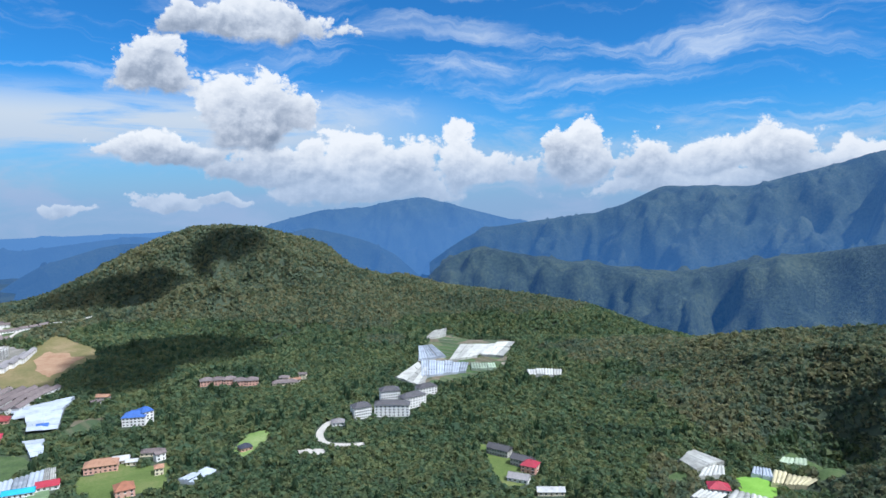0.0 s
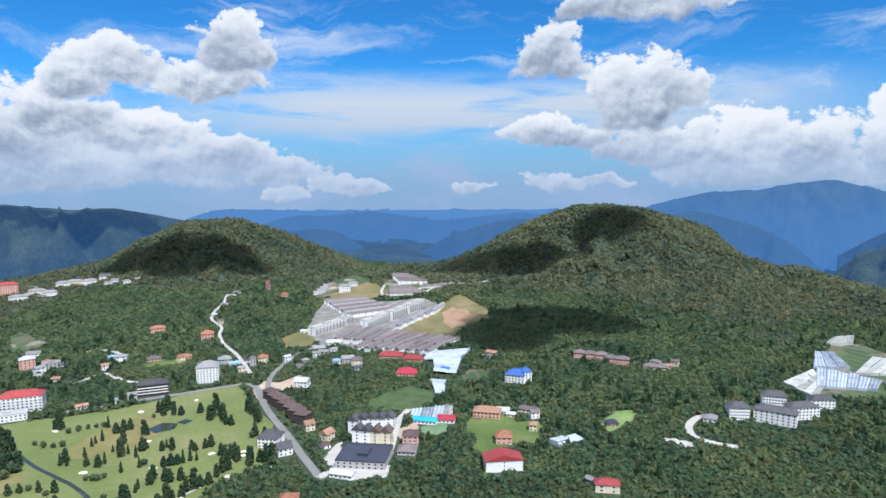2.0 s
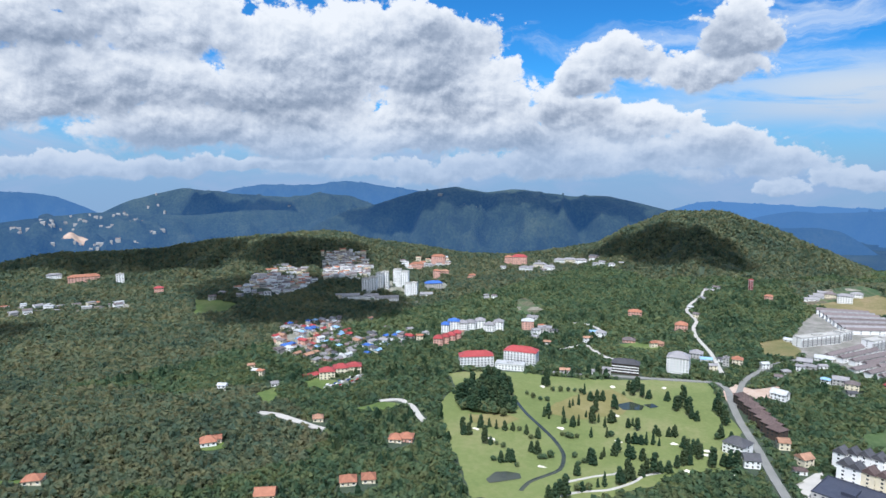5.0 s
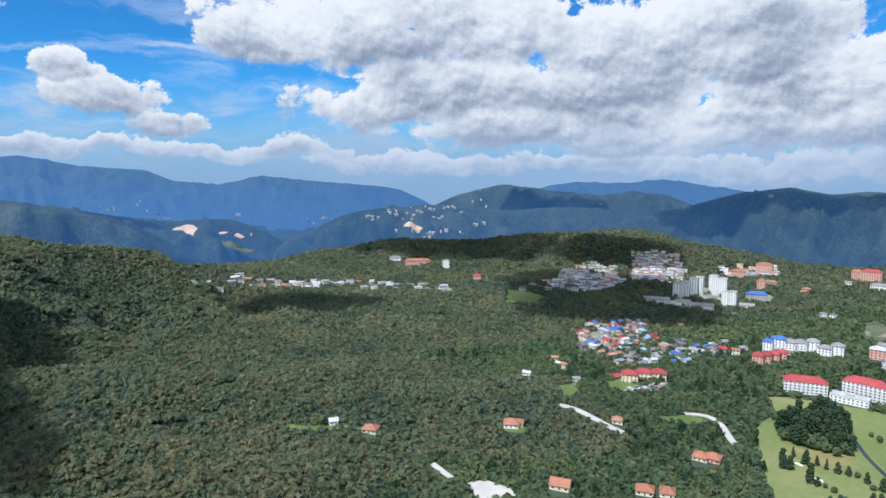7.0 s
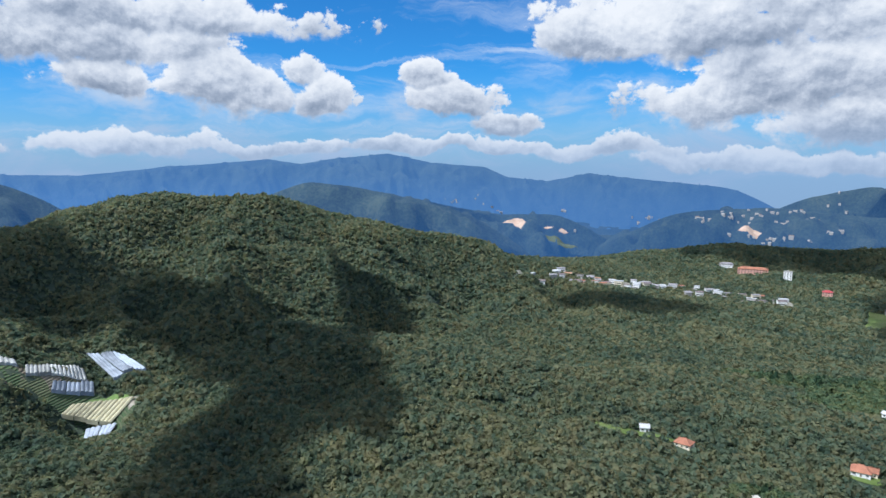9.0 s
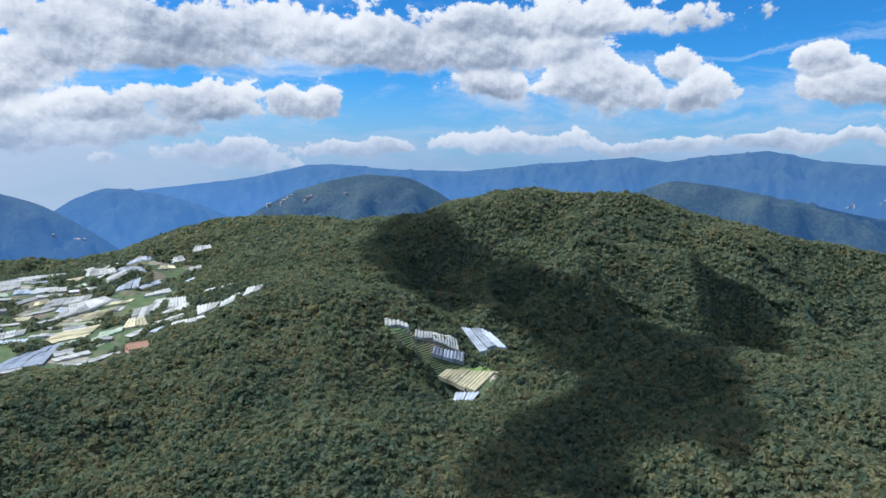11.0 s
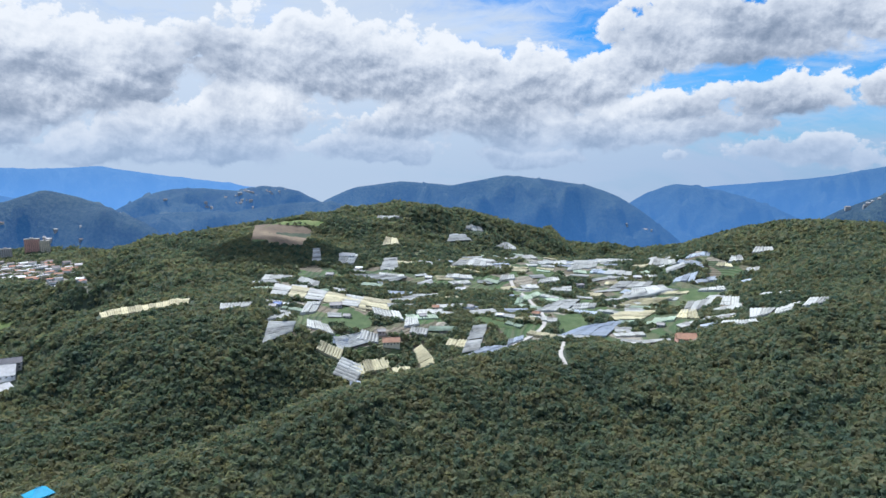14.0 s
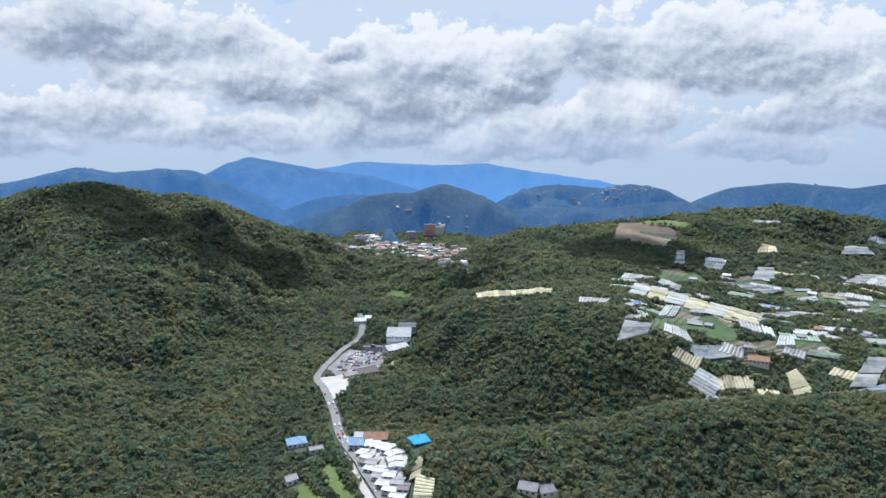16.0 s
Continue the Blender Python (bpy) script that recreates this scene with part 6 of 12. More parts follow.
def ico(sub):
    b = bmesh.new()
    bmesh.ops.create_icosphere(b, subdivisions=sub, radius=1.0)
    v = np.array([p.co[:] for p in b.verts])
    f = np.array([[p.index for p in q.verts] for q in b.faces])
    b.free()
    return v, f


def crown_shapes(rng, sprays, size, count):
    """Tree crowns as domes of leafy sprays, each turned its own way: radius 1, base at 0."""
    shapes = []
    for _ in range(count):
        vs = []
        for k in range(sprays):
            a, up = 2.4 * k + rng.random() * 1.2, 0.04 + 0.94 * (sprays - k - 0.6 * rng.random()) / sprays
            flat = math.sqrt(max(0.0, 1 - up * up))
            way = np.array([math.cos(a) * flat, math.sin(a) * flat, up])
            mid = way * (0.62 + 0.42 * rng.random())
            face = way + rng.normal(size=3) * 0.42
            face /= np.linalg.norm(face)
            side = np.cross(face, rng.normal(size=3))
            side /= np.linalg.norm(side)
            other = np.cross(face, side)
            r, turn = size * (0.75 + 0.5 * rng.random()), 6.28 * rng.random()
            for i in range(3):
                b = turn + 2.094 * i + 0.5 * (rng.random() - 0.5)
                vs.append(mid + (side * math.cos(b) + other * math.sin(b)) * r)
        shapes.append((np.array(vs), np.arange(3 * sprays).reshape(-1, 3)))
    return shapes


def scatter(rng, r0, r1, gap, a0=-54.0, a1=262.0):
    """Places of wild trees on a jittered grid within a ring."""
    n = int(2 * r1 / gap)
    g = (np.arange(n) - n / 2) * gap
    x, y = [q.ravel() for q in np.meshgrid(g, g)]
    x, y = x + (rng.random(x.size) - 0.5) * gap * 0.95, y + (rng.random(x.size) - 0.5) * gap * 0.95
    r, a = np.hypot(x, y), np.degrees(np.arctan2(-x, y))
    a = np.where(a < -75, a + 360, a)
    ok = (r >= r0) & (r < r1) & (a > a0) & (a < a1)
    x, y = x[ok], y[ok]
    out = np.zeros(x.shape, bool)
    for poly in CLEAR:
        px, py = np.array(poly, float).T
        near = np.nonzero((x > px.min()) & (x < px.max()) & (y > py.min()) & (y < py.max()))[0]
        out[near] |= inside(x[near], y[near], poly)
    clump = fbm(x / 55, y / 55, 3, 31)
    for poly in WOODED:
        out |= inside(x, y, poly) & (clump < -0.06)
    for poly in STREETS:
        out |= inside(x, y, poly) & (clump < 0.16)
    return x[~out], y[~out]


def plant(name, x, y, size, rng, shapes, mat, label, tall=1.0):
    """One mesh of many crowns."""
    z = land(x, y) + 4.5 * fbm(x / 26, y / 26, 3, 71) + 3.2        # groups of taller crowns
    pick = rng.integers(0, len(shapes), len(x))
    turn = rng.random(len(x)) * 2 * np.pi
    vs, fs, base = [], [], 0
    for k, (v, f) in enumerate(shapes):
        sel = np.nonzero(pick == k)[0]
        if not len(sel):
            continue
        c, s = np.cos(turn[sel])[:, None], np.sin(turn[sel])[:, None]
        sz = size[sel][:, None]
        px = (v[:, 0] * c - v[:, 1] * s) * sz + x[sel][:, None]
        py = (v[:, 0] * s + v[:, 1] * c) * sz + y[sel][:, None]
        high = -4.6 + rng.random(len(sel))[:, None] ** 1.6 * 4.2
        pz = v[:, 2] * sz * tall + z[sel][:, None] + high
        vs.append(np.stack([px, py, pz], -1).reshape(-1, 3))
        fs.append((f[None] + (np.arange(len(sel)) * len(v))[:, None, None] + base).reshape(-1, 3))
        base += len(sel) * len(v)
    me = mesh_from(name, np.vstack(vs), np.vstack(fs), [mat], smooth=False)
    return tagged(new(name, me), label, "forest", kind="stuff")


def open_slopes(x, y):
    """True where no nearer hill rises in front, as seen from high over the valley."""
    turns, steps = 1800, 240
    a, r = np.arange(turns) * 2 * np.pi / turns, np.linspace(60, 2000, steps)
    rr, aa = np.meshgrid(r, a)
    rise = (land(-np.sin(aa) * rr, np.cos(aa) * rr) - 240) / rr
    crest = np.maximum.accumulate(rise, axis=1)
    far, way = np.hypot(x, y), np.arctan2(-x, y) % (2 * np.pi)
    i, j = (way / (2 * np.pi) * turns).astype(int) % turns, np.clip((far - 60) / 1940 * (steps - 1) - 2, 0, steps - 1).astype(int)
    return (land(x, y) + 13 - 240) / far > crest[i, j]


def forest():
    rng = np.random.default_rng(4)
    rings = ((330, 620, 3.6, 15, 0.58, 2.3, 4.8), (620, 900, 4.0, 12, 0.64, 2.6, 5.0), (900, 1250, 4.7, 8, 0.78, 3.1, 5.4), (1250, 1960, 5.6, 7, 0.82, 3.6, 6.0))
    hidden = []
    for r0, r1, gap, sprays, wide, lo, hi in rings:
        x, y = scatter(rng, r0, r1, gap)
        seen = open_slopes(x, y)
        back = ~seen & (rng.random(len(x)) < (gap / 11.0) ** 2)
        hidden.append((x[back], y[back]))
        x, y = x[seen], y[seen]
        size = lo + (hi - lo) * rng.random(len(x)) ** 2.0
        shapes = crown_shapes(rng, sprays, wide, 24)
        green = (land(x, y) + 16 * fbm(x / 60, y / 60, 3, 21) < 9) & (x + y * 0.3 > -760) & (y > -120)
        tall = green & (rng.random(len(x)) < 0.05) & (fbm(x / 70, y / 70, 2, 44) > 0.02)
        if tall.any() and r1 < 1300:
            plant("conifers", x[tall], y[tall], size[tall] * 0.8, rng, [(v * (1, 1, 2.6), f) for v, f in shapes], CONIFER, "tall dark conifers standing among the valley woods", 1.1)
        for sel, mat, label in ((~green, FOREST, "dense tropical hill forest of rounded dark green crowns"), (green, GREEN_TREE, "bright green valley woods of mixed leafy trees")):
            if sel.any():
                plant("forest", x[sel], y[sel], size[sel], rng, shapes, mat, label, 0.95)
    x, y = np.hstack([h[0] for h in hidden]), np.hstack([h[1] for h in hidden])
    plant("forest", x, y, 5.5 + 2.5 * rng.random(len(x)), rng, crown_shapes(rng, 5, 0.95, 12), FOREST, "dense forest on the back slopes of the hills", 0.8)


forest()

# ======== how things are made ========
def shade_roof(name, colour, rough=0.45, rib=0.0, metal=0.0):
    """Roof sheets with ribs or tile courses down the slope, streaked by weather."""
    m, w, bsdf, _ = material(name)
    tc = w.n("ShaderNodeTexCoord").outputs["Object"]
    pos = w.n("ShaderNodeNewGeometry").outputs["Position"]
    stain = w.noise(w.vec("MULTIPLY", pos, (0.25, 0.25, 0.25)), 1.0, 5.0, 0.65).outputs["Fac"]
    tint = w.n("ShaderNodeObjectInfo").outputs["Random"]
    f = w.math("ADD", w.math("MULTIPLY", stain, 0.75), w.math("MULTIPLY", tint, 0.25))
    lo, hi = [c * 0.62 for c in colour], [min(c * 1.25 + 0.01, 0.92) for c in colour]
    w.put(bsdf, "Base Color", w.ramp(f, (0.25, lo), (0.5, colour), (0.75, hi)))
    bsdf.inputs["Roughness"].default_value, bsdf.inputs["Metallic"].default_value = rough, metal
    if rib:
        wave = w.n("ShaderNodeTexWave", wave_type="BANDS", bands_direction="X")
        w.put(wave, "Vector", tc)
        wave.inputs["Scale"].default_value = rib
        bumped(w, bsdf, wave.outputs["Fac"], 0.6, 0.12)
    return m


RED = shade_roof("red_roof", (0.33, 0.050, 0.052), 0.5, 0.5)
CRIMSON = shade_roof("crimson_roof", (0.40, 0.03, 0.06), 0.5, 0.5)
TERRA = shade_roof("terracotta_tiles", (0.36, 0.15, 0.09), 0.75, 0.6)
SLATE = shade_roof("dark_slate_roof", (0.075, 0.075, 0.085), 0.6, 0.6)
BROWNROOF = shade_roof("brown_shingle_roof", (0.11, 0.075, 0.07), 0.7, 0.6)
GREYROOF = shade_roof("grey_sheet_roof", (0.27, 0.26, 0.27), 0.5, 0.5)
TAUPE = shade_roof("taupe_tile_roof", (0.17, 0.14, 0.14), 0.7, 0.6)
BLUEROOF = shade_roof("blue_sheet_roof", (0.045, 0.13, 0.42), 0.45, 0.5)
CYANROOF = shade_roof("cyan_sheet_roof", (0.02, 0.36, 0.60), 0.45, 0.5)
WHITEROOF = shade_roof("white_sheet_roof", (0.48, 0.49, 0.50), 0.4, 0.5)
NAVY = shade_roof("navy_sheet_roof", (0.045, 0.05, 0.075), 0.4, 0.5)
RUST = shade_roof("rusted_sheet_roof", (0.36, 0.20, 0.13), 0.8, 0.5)
WHITE = plain("white_render", (0.80, 0.80, 0.79), 0.8, 0.10, 0.25)
CREAM = plain("cream_render", (0.70, 0.63, 0.48), 0.8, 0.12, 0.25)
PINK = plain("pink_render", (0.62, 0.36, 0.29), 0.8, 0.12, 0.25)
GREY = plain("grey_concrete", (0.42, 0.41, 0.39), 0.85, 0.2, 0.25)
TIMBER = plain("dark_timber", (0.07, 0.05, 0.04), 0.8, 0.3, 0.6)
GLASS = plain("window_glass", (0.035, 0.045, 0.055), 0.12, 0.3, 0.5, bump=0.0)
ROADTOP = plain("asphalt", (0.21, 0.21, 0.20), 0.9, 0.2, 0.08, fine=1.2)
PAVED = plain("pale_concrete_paving", (0.46, 0.44, 0.41), 0.9, 0.2, 0.06, fine=1.0)
SAND = plain("bunker_sand", (0.74, 0.70, 0.60), 0.95, 0.08, 0.2)
WATER = plain("pond_water", (0.045, 0.055, 0.04), 0.08, 0.3, 0.05, bump=0.03)
CROPS = ground_material("vegetable_beds", (0.032, 0.060, 0.020), (0.060, 0.105, 0.032), (0.105, 0.135, 0.060), 0.08, 0.5)
LIME = ground_material("bright_lawn", (0.12, 0.28, 0.03), (0.17, 0.36, 0.045), (0.22, 0.42, 0.07), 0.04, 0.4)
BROWN = ground_material("brown_field", (0.10, 0.075, 0.055), (0.16, 0.12, 0.085), (0.24, 0.19, 0.12), 0.03, 0.3)
CLAY = ground_material("orange_clay", (0.36, 0.24, 0.18), (0.46, 0.34, 0.27), (0.56, 0.47, 0.40), 0.03, 0.25)


def field_material():
    """Small plots of many crops and bare soil, stepped in terraces along the slope."""
    m, w, bsdf, _ = material("terraced_farm_plots")
    pos = w.n("ShaderNodeNewGeometry").outputs["Position"]
    mottle = w.noise(pos, 0.35, 5.0, 0.7)
    bent = w.vec("MULTIPLY_ADD", w.noise(pos, 0.03, 3.0).outputs["Color"], (26, 26, 0), pos)
    cells = w.n("ShaderNodeTexVoronoi", voronoi_dimensions="2D")
    w.put(cells, "Vector", bent), w.put(cells, "Scale", 0.045)
    pick = w.vec("DOT_PRODUCT", cells.outputs["Color"], (1, 0, 0))
    crop = w.ramp(pick, (0.0, (0.035, 0.065, 0.03)), (0.25, (0.06, 0.12, 0.035)), (0.42, (0.045, 0.075, 0.035)), (0.55, (0.11, 0.15, 0.06)), (0.68, (0.13, 0.105, 0.075)), (0.82, (0.20, 0.165, 0.125)), (0.95, (0.36, 0.33, 0.28)))
    high = w.math("ADD", w.vec("DOT_PRODUCT", pos, (0.10, 0.06, 1.0)), w.math("MULTIPLY", mottle.outputs["Fac"], 0.9))
    step = w.math("SINE", w.math("MULTIPLY", high, 3.2))
    colour = w.mix(w.smooth(step, 0.25, 0.8, 0.0, 0.4), crop, (0.15, 0.125, 0.085, 1))
    colour = w.mix(w.smooth(mottle.outputs["Fac"], 0.45, 0.65, 0.0, 0.6), colour, (0.05, 0.085, 0.035, 1))
    w.put(bsdf, "Base Color", colour)
    bsdf.inputs["Roughness"].default_value = 0.9
    bumped(w, bsdf, step, 0.7, 0.8)
    return m


PLOT = field_material()


def plastic(name, colour):
    """Greenhouse film, dusty and a little glossy."""
    m, w, bsdf, _ = material(name)
    pos = w.n("ShaderNodeNewGeometry").outputs["Position"]
    stain = w.noise(pos, 0.09, 5.0, 0.7).outputs["Fac"]
    tint = w.n("ShaderNodeObjectInfo").outputs["Random"]
    f = w.math("ADD", w.math("MULTIPLY", stain, 0.7), w.math("MULTIPLY", tint, 0.3))
    w.put(bsdf, "Base Color", w.ramp(f, (0.25, [c * 0.45 for c in colour]), (0.5, colour), (0.72, [min(c * 1.35, 0.85) for c in colour])))
    bsdf.inputs["Roughness"].default_value, bsdf.inputs["Specular IOR Level"].default_value = 0.6, 0.25
    return m


FILM = plastic("greenhouse_film", (0.44, 0.45, 0.43))
FILM_BLUE = plastic("bluish_greenhouse_film", (0.36, 0.41, 0.48))
FILM_CREAM = plastic("yellowed_greenhouse_film", (0.50, 0.46, 0.30))
FILM_GREEN = plastic("greenish_shade_netting", (0.34, 0.42, 0.32))
STEEL = plain("galvanised_steel", (0.45, 0.46, 0.47), 0.4, 0.15, 0.5, metal=0.8)

shared = {}


def box(bm, x0, x1, y0, y1, z0, z1):
    v = [bm.verts.new((x, y, z)) for z in (z0, z1) for x, y in ((x0, y0), (x1, y0), (x1, y1), (x0, y1))]
    for f in ((3, 2, 1, 0), (4, 5, 6, 7), (0, 1, 5, 4), (1, 2, 6, 5), (2, 3, 7, 6), (3, 0, 4, 7)):
        bm.faces.new([v[i] for i in f])


def mesh_of(name, bm, mat, smooth=False):
    me = bpy.data.meshes.new(name)
    bmesh.ops.recalc_face_normals(bm, faces=bm.faces)
    bm.to_mesh(me)
    bm.free()
    me.materials.append(mat)
    if smooth:
        me.polygons.foreach_set("use_smooth", np.ones(len(me.polygons), bool))
    return me


def part(name, me, parent, at=None, label=""):
    ob = new(name, me)
    ob.parent = parent
    if at is not None:
        ob.matrix_basis = at
    return tagged(ob, label) if label else ob


RASTER = np.arange(-2100.0, 2101.0, 6.0)
HEIGHTS = land(*np.meshgrid(RASTER, RASTER))


def z_at(x, y):
    """The ground's height at one place, from a raster."""
    u, v = (min(max(x, -2090), 2090) + 2100) / 6, (min(max(y, -2090), 2090) + 2100) / 6
    i, j = int(v), int(u)
    f, g = v - i, u - j
    return float((HEIGHTS[i, j] * (1 - g) + HEIGHTS[i, j + 1] * g) * (1 - f) + (HEIGHTS[i + 1, j] * (1 - g) + HEIGHTS[i + 1, j + 1] * g) * f)


def z_low(x, y, w, d, turn):
    """The lowest and highest ground under a footprint."""
    c, s = math.cos(radians(turn)), math.sin(radians(turn))
    px = np.array([x + c * i * w / 2 - s * j * d / 2 for i in (-1, 0, 1) for j in (-1, 0, 1)])
    py = np.array([y + s * i * w / 2 + c * j * d / 2 for i in (-1, 0, 1) for j in (-1, 0, 1)])
    z = [z_at(a, b) for a, b in zip(px, py)]
    return min(z), sum(z) / len(z)


def wall_mesh(w, d, h, mat):
    key = ("wall", w, d, h, mat.name)
    if key not in shared:
        bm = bmesh.new()
        box(bm, -w / 2, w / 2, -d / 2, d / 2, -6.0, h)
        box(bm, -w / 2 - 0.15, w / 2 + 0.15, -d / 2 - 0.15, d / 2 + 0.15, -6.0, 0.35)
        shared[key] = mesh_of("wall", bm, mat)
    return shared[key]


def roof_mesh(w, d, h, mat, kind, rise):
    key = ("roof", w, d, h, mat.name, kind, rise)
    if key not in shared:
        bm = bmesh.new()
        if kind == "flat":
            box(bm, -w / 2 - 0.2, w / 2 + 0.2, -d / 2 - 0.2, d / 2 + 0.2, h, h + 0.3)
            for x0, x1, y0, y1 in ((-w / 2 - 0.2, w / 2 + 0.2, -d / 2 - 0.2, -d / 2 + 0.1), (-w / 2 - 0.2, w / 2 + 0.2, d / 2 - 0.1, d / 2 + 0.2),
                                   (-w / 2 - 0.2, -w / 2 + 0.1, -d / 2 + 0.1, d / 2 - 0.1), (w / 2 - 0.1, w / 2 + 0.2, -d / 2 + 0.1, d / 2 - 0.1)):
                box(bm, x0, x1, y0, y1, h + 0.3, h + 1.0)
            box(bm, -w * 0.12, w * 0.1, -d * 0.2, d * 0.2, h + 0.3, h + 2.6)
        else:
            e = 0.7
            a, b = w / 2 + e, d / 2 + e
            inset = min(b, a * 0.8) if kind == "hip" else 0.0
            top = h + rise
            rows = [[(-a, -b, h - 0.15), (a, -b, h - 0.15), (a, b, h - 0.15), (-a, b, h - 0.15)],
                    [(-a, -b, h + 0.10), (a, -b, h + 0.10), (a, b, h + 0.10), (-a, b, h + 0.10)]]
            lo = [bm.verts.new(p) for p in rows[0]]
            hi = [bm.verts.new(p) for p in rows[1]]
            r0, r1 = bm.verts.new((-a + inset, 0, top)), bm.verts.new((a - inset, 0, top))
            bm.faces.new(lo[::-1])
            for i in range(4):
                bm.faces.new((lo[i], lo[(i + 1) % 4], hi[(i + 1) % 4], hi[i]))
            bm.faces.new((hi[0], hi[1], r1, r0)), bm.faces.new((hi[2], hi[3], r0, r1))
            bm.faces.new((hi[1], hi[2], r1)), bm.faces.new((hi[3], hi[0], r0))
        shared[key] = mesh_of("roof", bm, mat)
    return shared[key]


def window_mesh(w, h):
    key = ("window", w, h)
    if key not in shared:
        bm = bmesh.new()
        box(bm, -w / 2, w / 2, -0.05, 0.10, 0, h)
        shared[key] = mesh_of("window", bm, GLASS)
        bm = bmesh.new()
        box(bm, -w / 2 - 0.2, w / 2 + 0.2, -0.45, 0.1, -0.28, -0.12)
        shared[key + ("sill",)] = mesh_of("sill", bm, WHITE)
    return shared[key]


def building(name, x, y, turn, w, d, storeys, wall, roof, kind, label, category="house", group="", rise=None, bays=None, band=None, sides=True, storey=3.0):
    """A house or block: walls, roof, each window, a door; band: material of balcony slabs between the storeys."""
    w, d = round(w), round(d)
    h = storeys * storey + 0.3
    low, mean = z_low(x, y, w, d, turn)
    ob = tagged(new(name), label, category, group)
    ob.matrix_basis = pose(x, y, max(mean, low + 0.2), 0, 0, turn)
    part("wall", wall_mesh(w, d, h, wall), ob)
    rise = round(min(w, d) * 0.32, 1) if rise is None else rise
    top = part("roof", roof_mesh(w, d, h, roof, kind, rise), ob)
    if kind != "flat" and math.hypot(x, y) < 1000:
        key = ("ridge", w, d, h, rise, kind, roof.name)
        if key not in shared:
            bm = bmesh.new()
            run = w / 2 + 0.7 - (min(d / 2 + 0.7, (w / 2 + 0.7) * 0.8) if kind == "hip" else 0)
            box(bm, -run - 0.1, run + 0.1, -0.22, 0.22, h + rise - 0.08, h + rise + 0.14)
            shared[key] = mesh_of("ridge_cap", bm, roof)
        part("ridge_cap", shared[key], top)
    bays = bays or max(2, int(w / 3.6))
    size = (min(1.7, w / bays * 0.55), 1.35)
    win = window_mesh(*size)
    places = []
    for s in range(storeys):
        for k in range(bays):
            px = (k + 0.5) / bays * w - w / 2
            for face in (0, 180):
                if s == 0 and k == bays // 2 and face == 0:
                    continue
                places.append(pose(0, 0, 0, 0, 0, face) @ pose(px, -d / 2, s * storey + 1.0))
        if sides:
            for face in (90, -90):
                places.append(pose(0, 0, 0, 0, 0, face) @ pose(0, -w / 2, s * storey + 1.0))
    if math.hypot(x, y) < 740 and len(places) < 110:
        near = math.hypot(x, y) < 560 and len(places) < 30
        for m in places:
            pane = part("window", win, ob, m)
            if near:
                part("sill", shared[("window", *size, "sill")], pane)
    else:       # too far off to be told apart: one mesh
        key = ("windows", w, d, storeys, bays, sides)
        if key not in shared:
            bm = bmesh.new()
            for m in places:
                made = len(bm.verts)
                box(bm, -size[0] / 2, size[0] / 2, -0.05, 0.10, 0, size[1])
                bm.verts.ensure_lookup_table()
                for v in bm.verts[made:]:
                    v.co = m @ v.co
            shared[key] = mesh_of("glazing", bm, GLASS)
        tagged(part("glazing", shared[key], ob), kind="stuff")
    if ("door",) not in shared:
        bm = bmesh.new()
        box(bm, -0.55, 0.55, -0.08, 0.1, 0.1, 2.1)
        shared[("door",)] = mesh_of("door", bm, TIMBER)
    part("door", shared[("door",)], ob, pose((bays // 2 + 0.5) / bays * w - w / 2, -d / 2, 0))
    if band:
        key = ("band", w, d, band.name)
        if key not in shared:
            bm = bmesh.new()
            box(bm, -w / 2, w / 2, -d / 2 - 1.1, -d / 2 - 0.002, -0.12, 0.12)
            box(bm, -w / 2, w / 2, -d / 2 - 1.1, -d / 2 - 1.0, 0.12, 0.95)
            shared[key] = mesh_of("balcony", bm, band)
        for s in range(1, storeys):
            part("balcony", shared[key], ob, pose(0, 0, s * storey))
    return ob


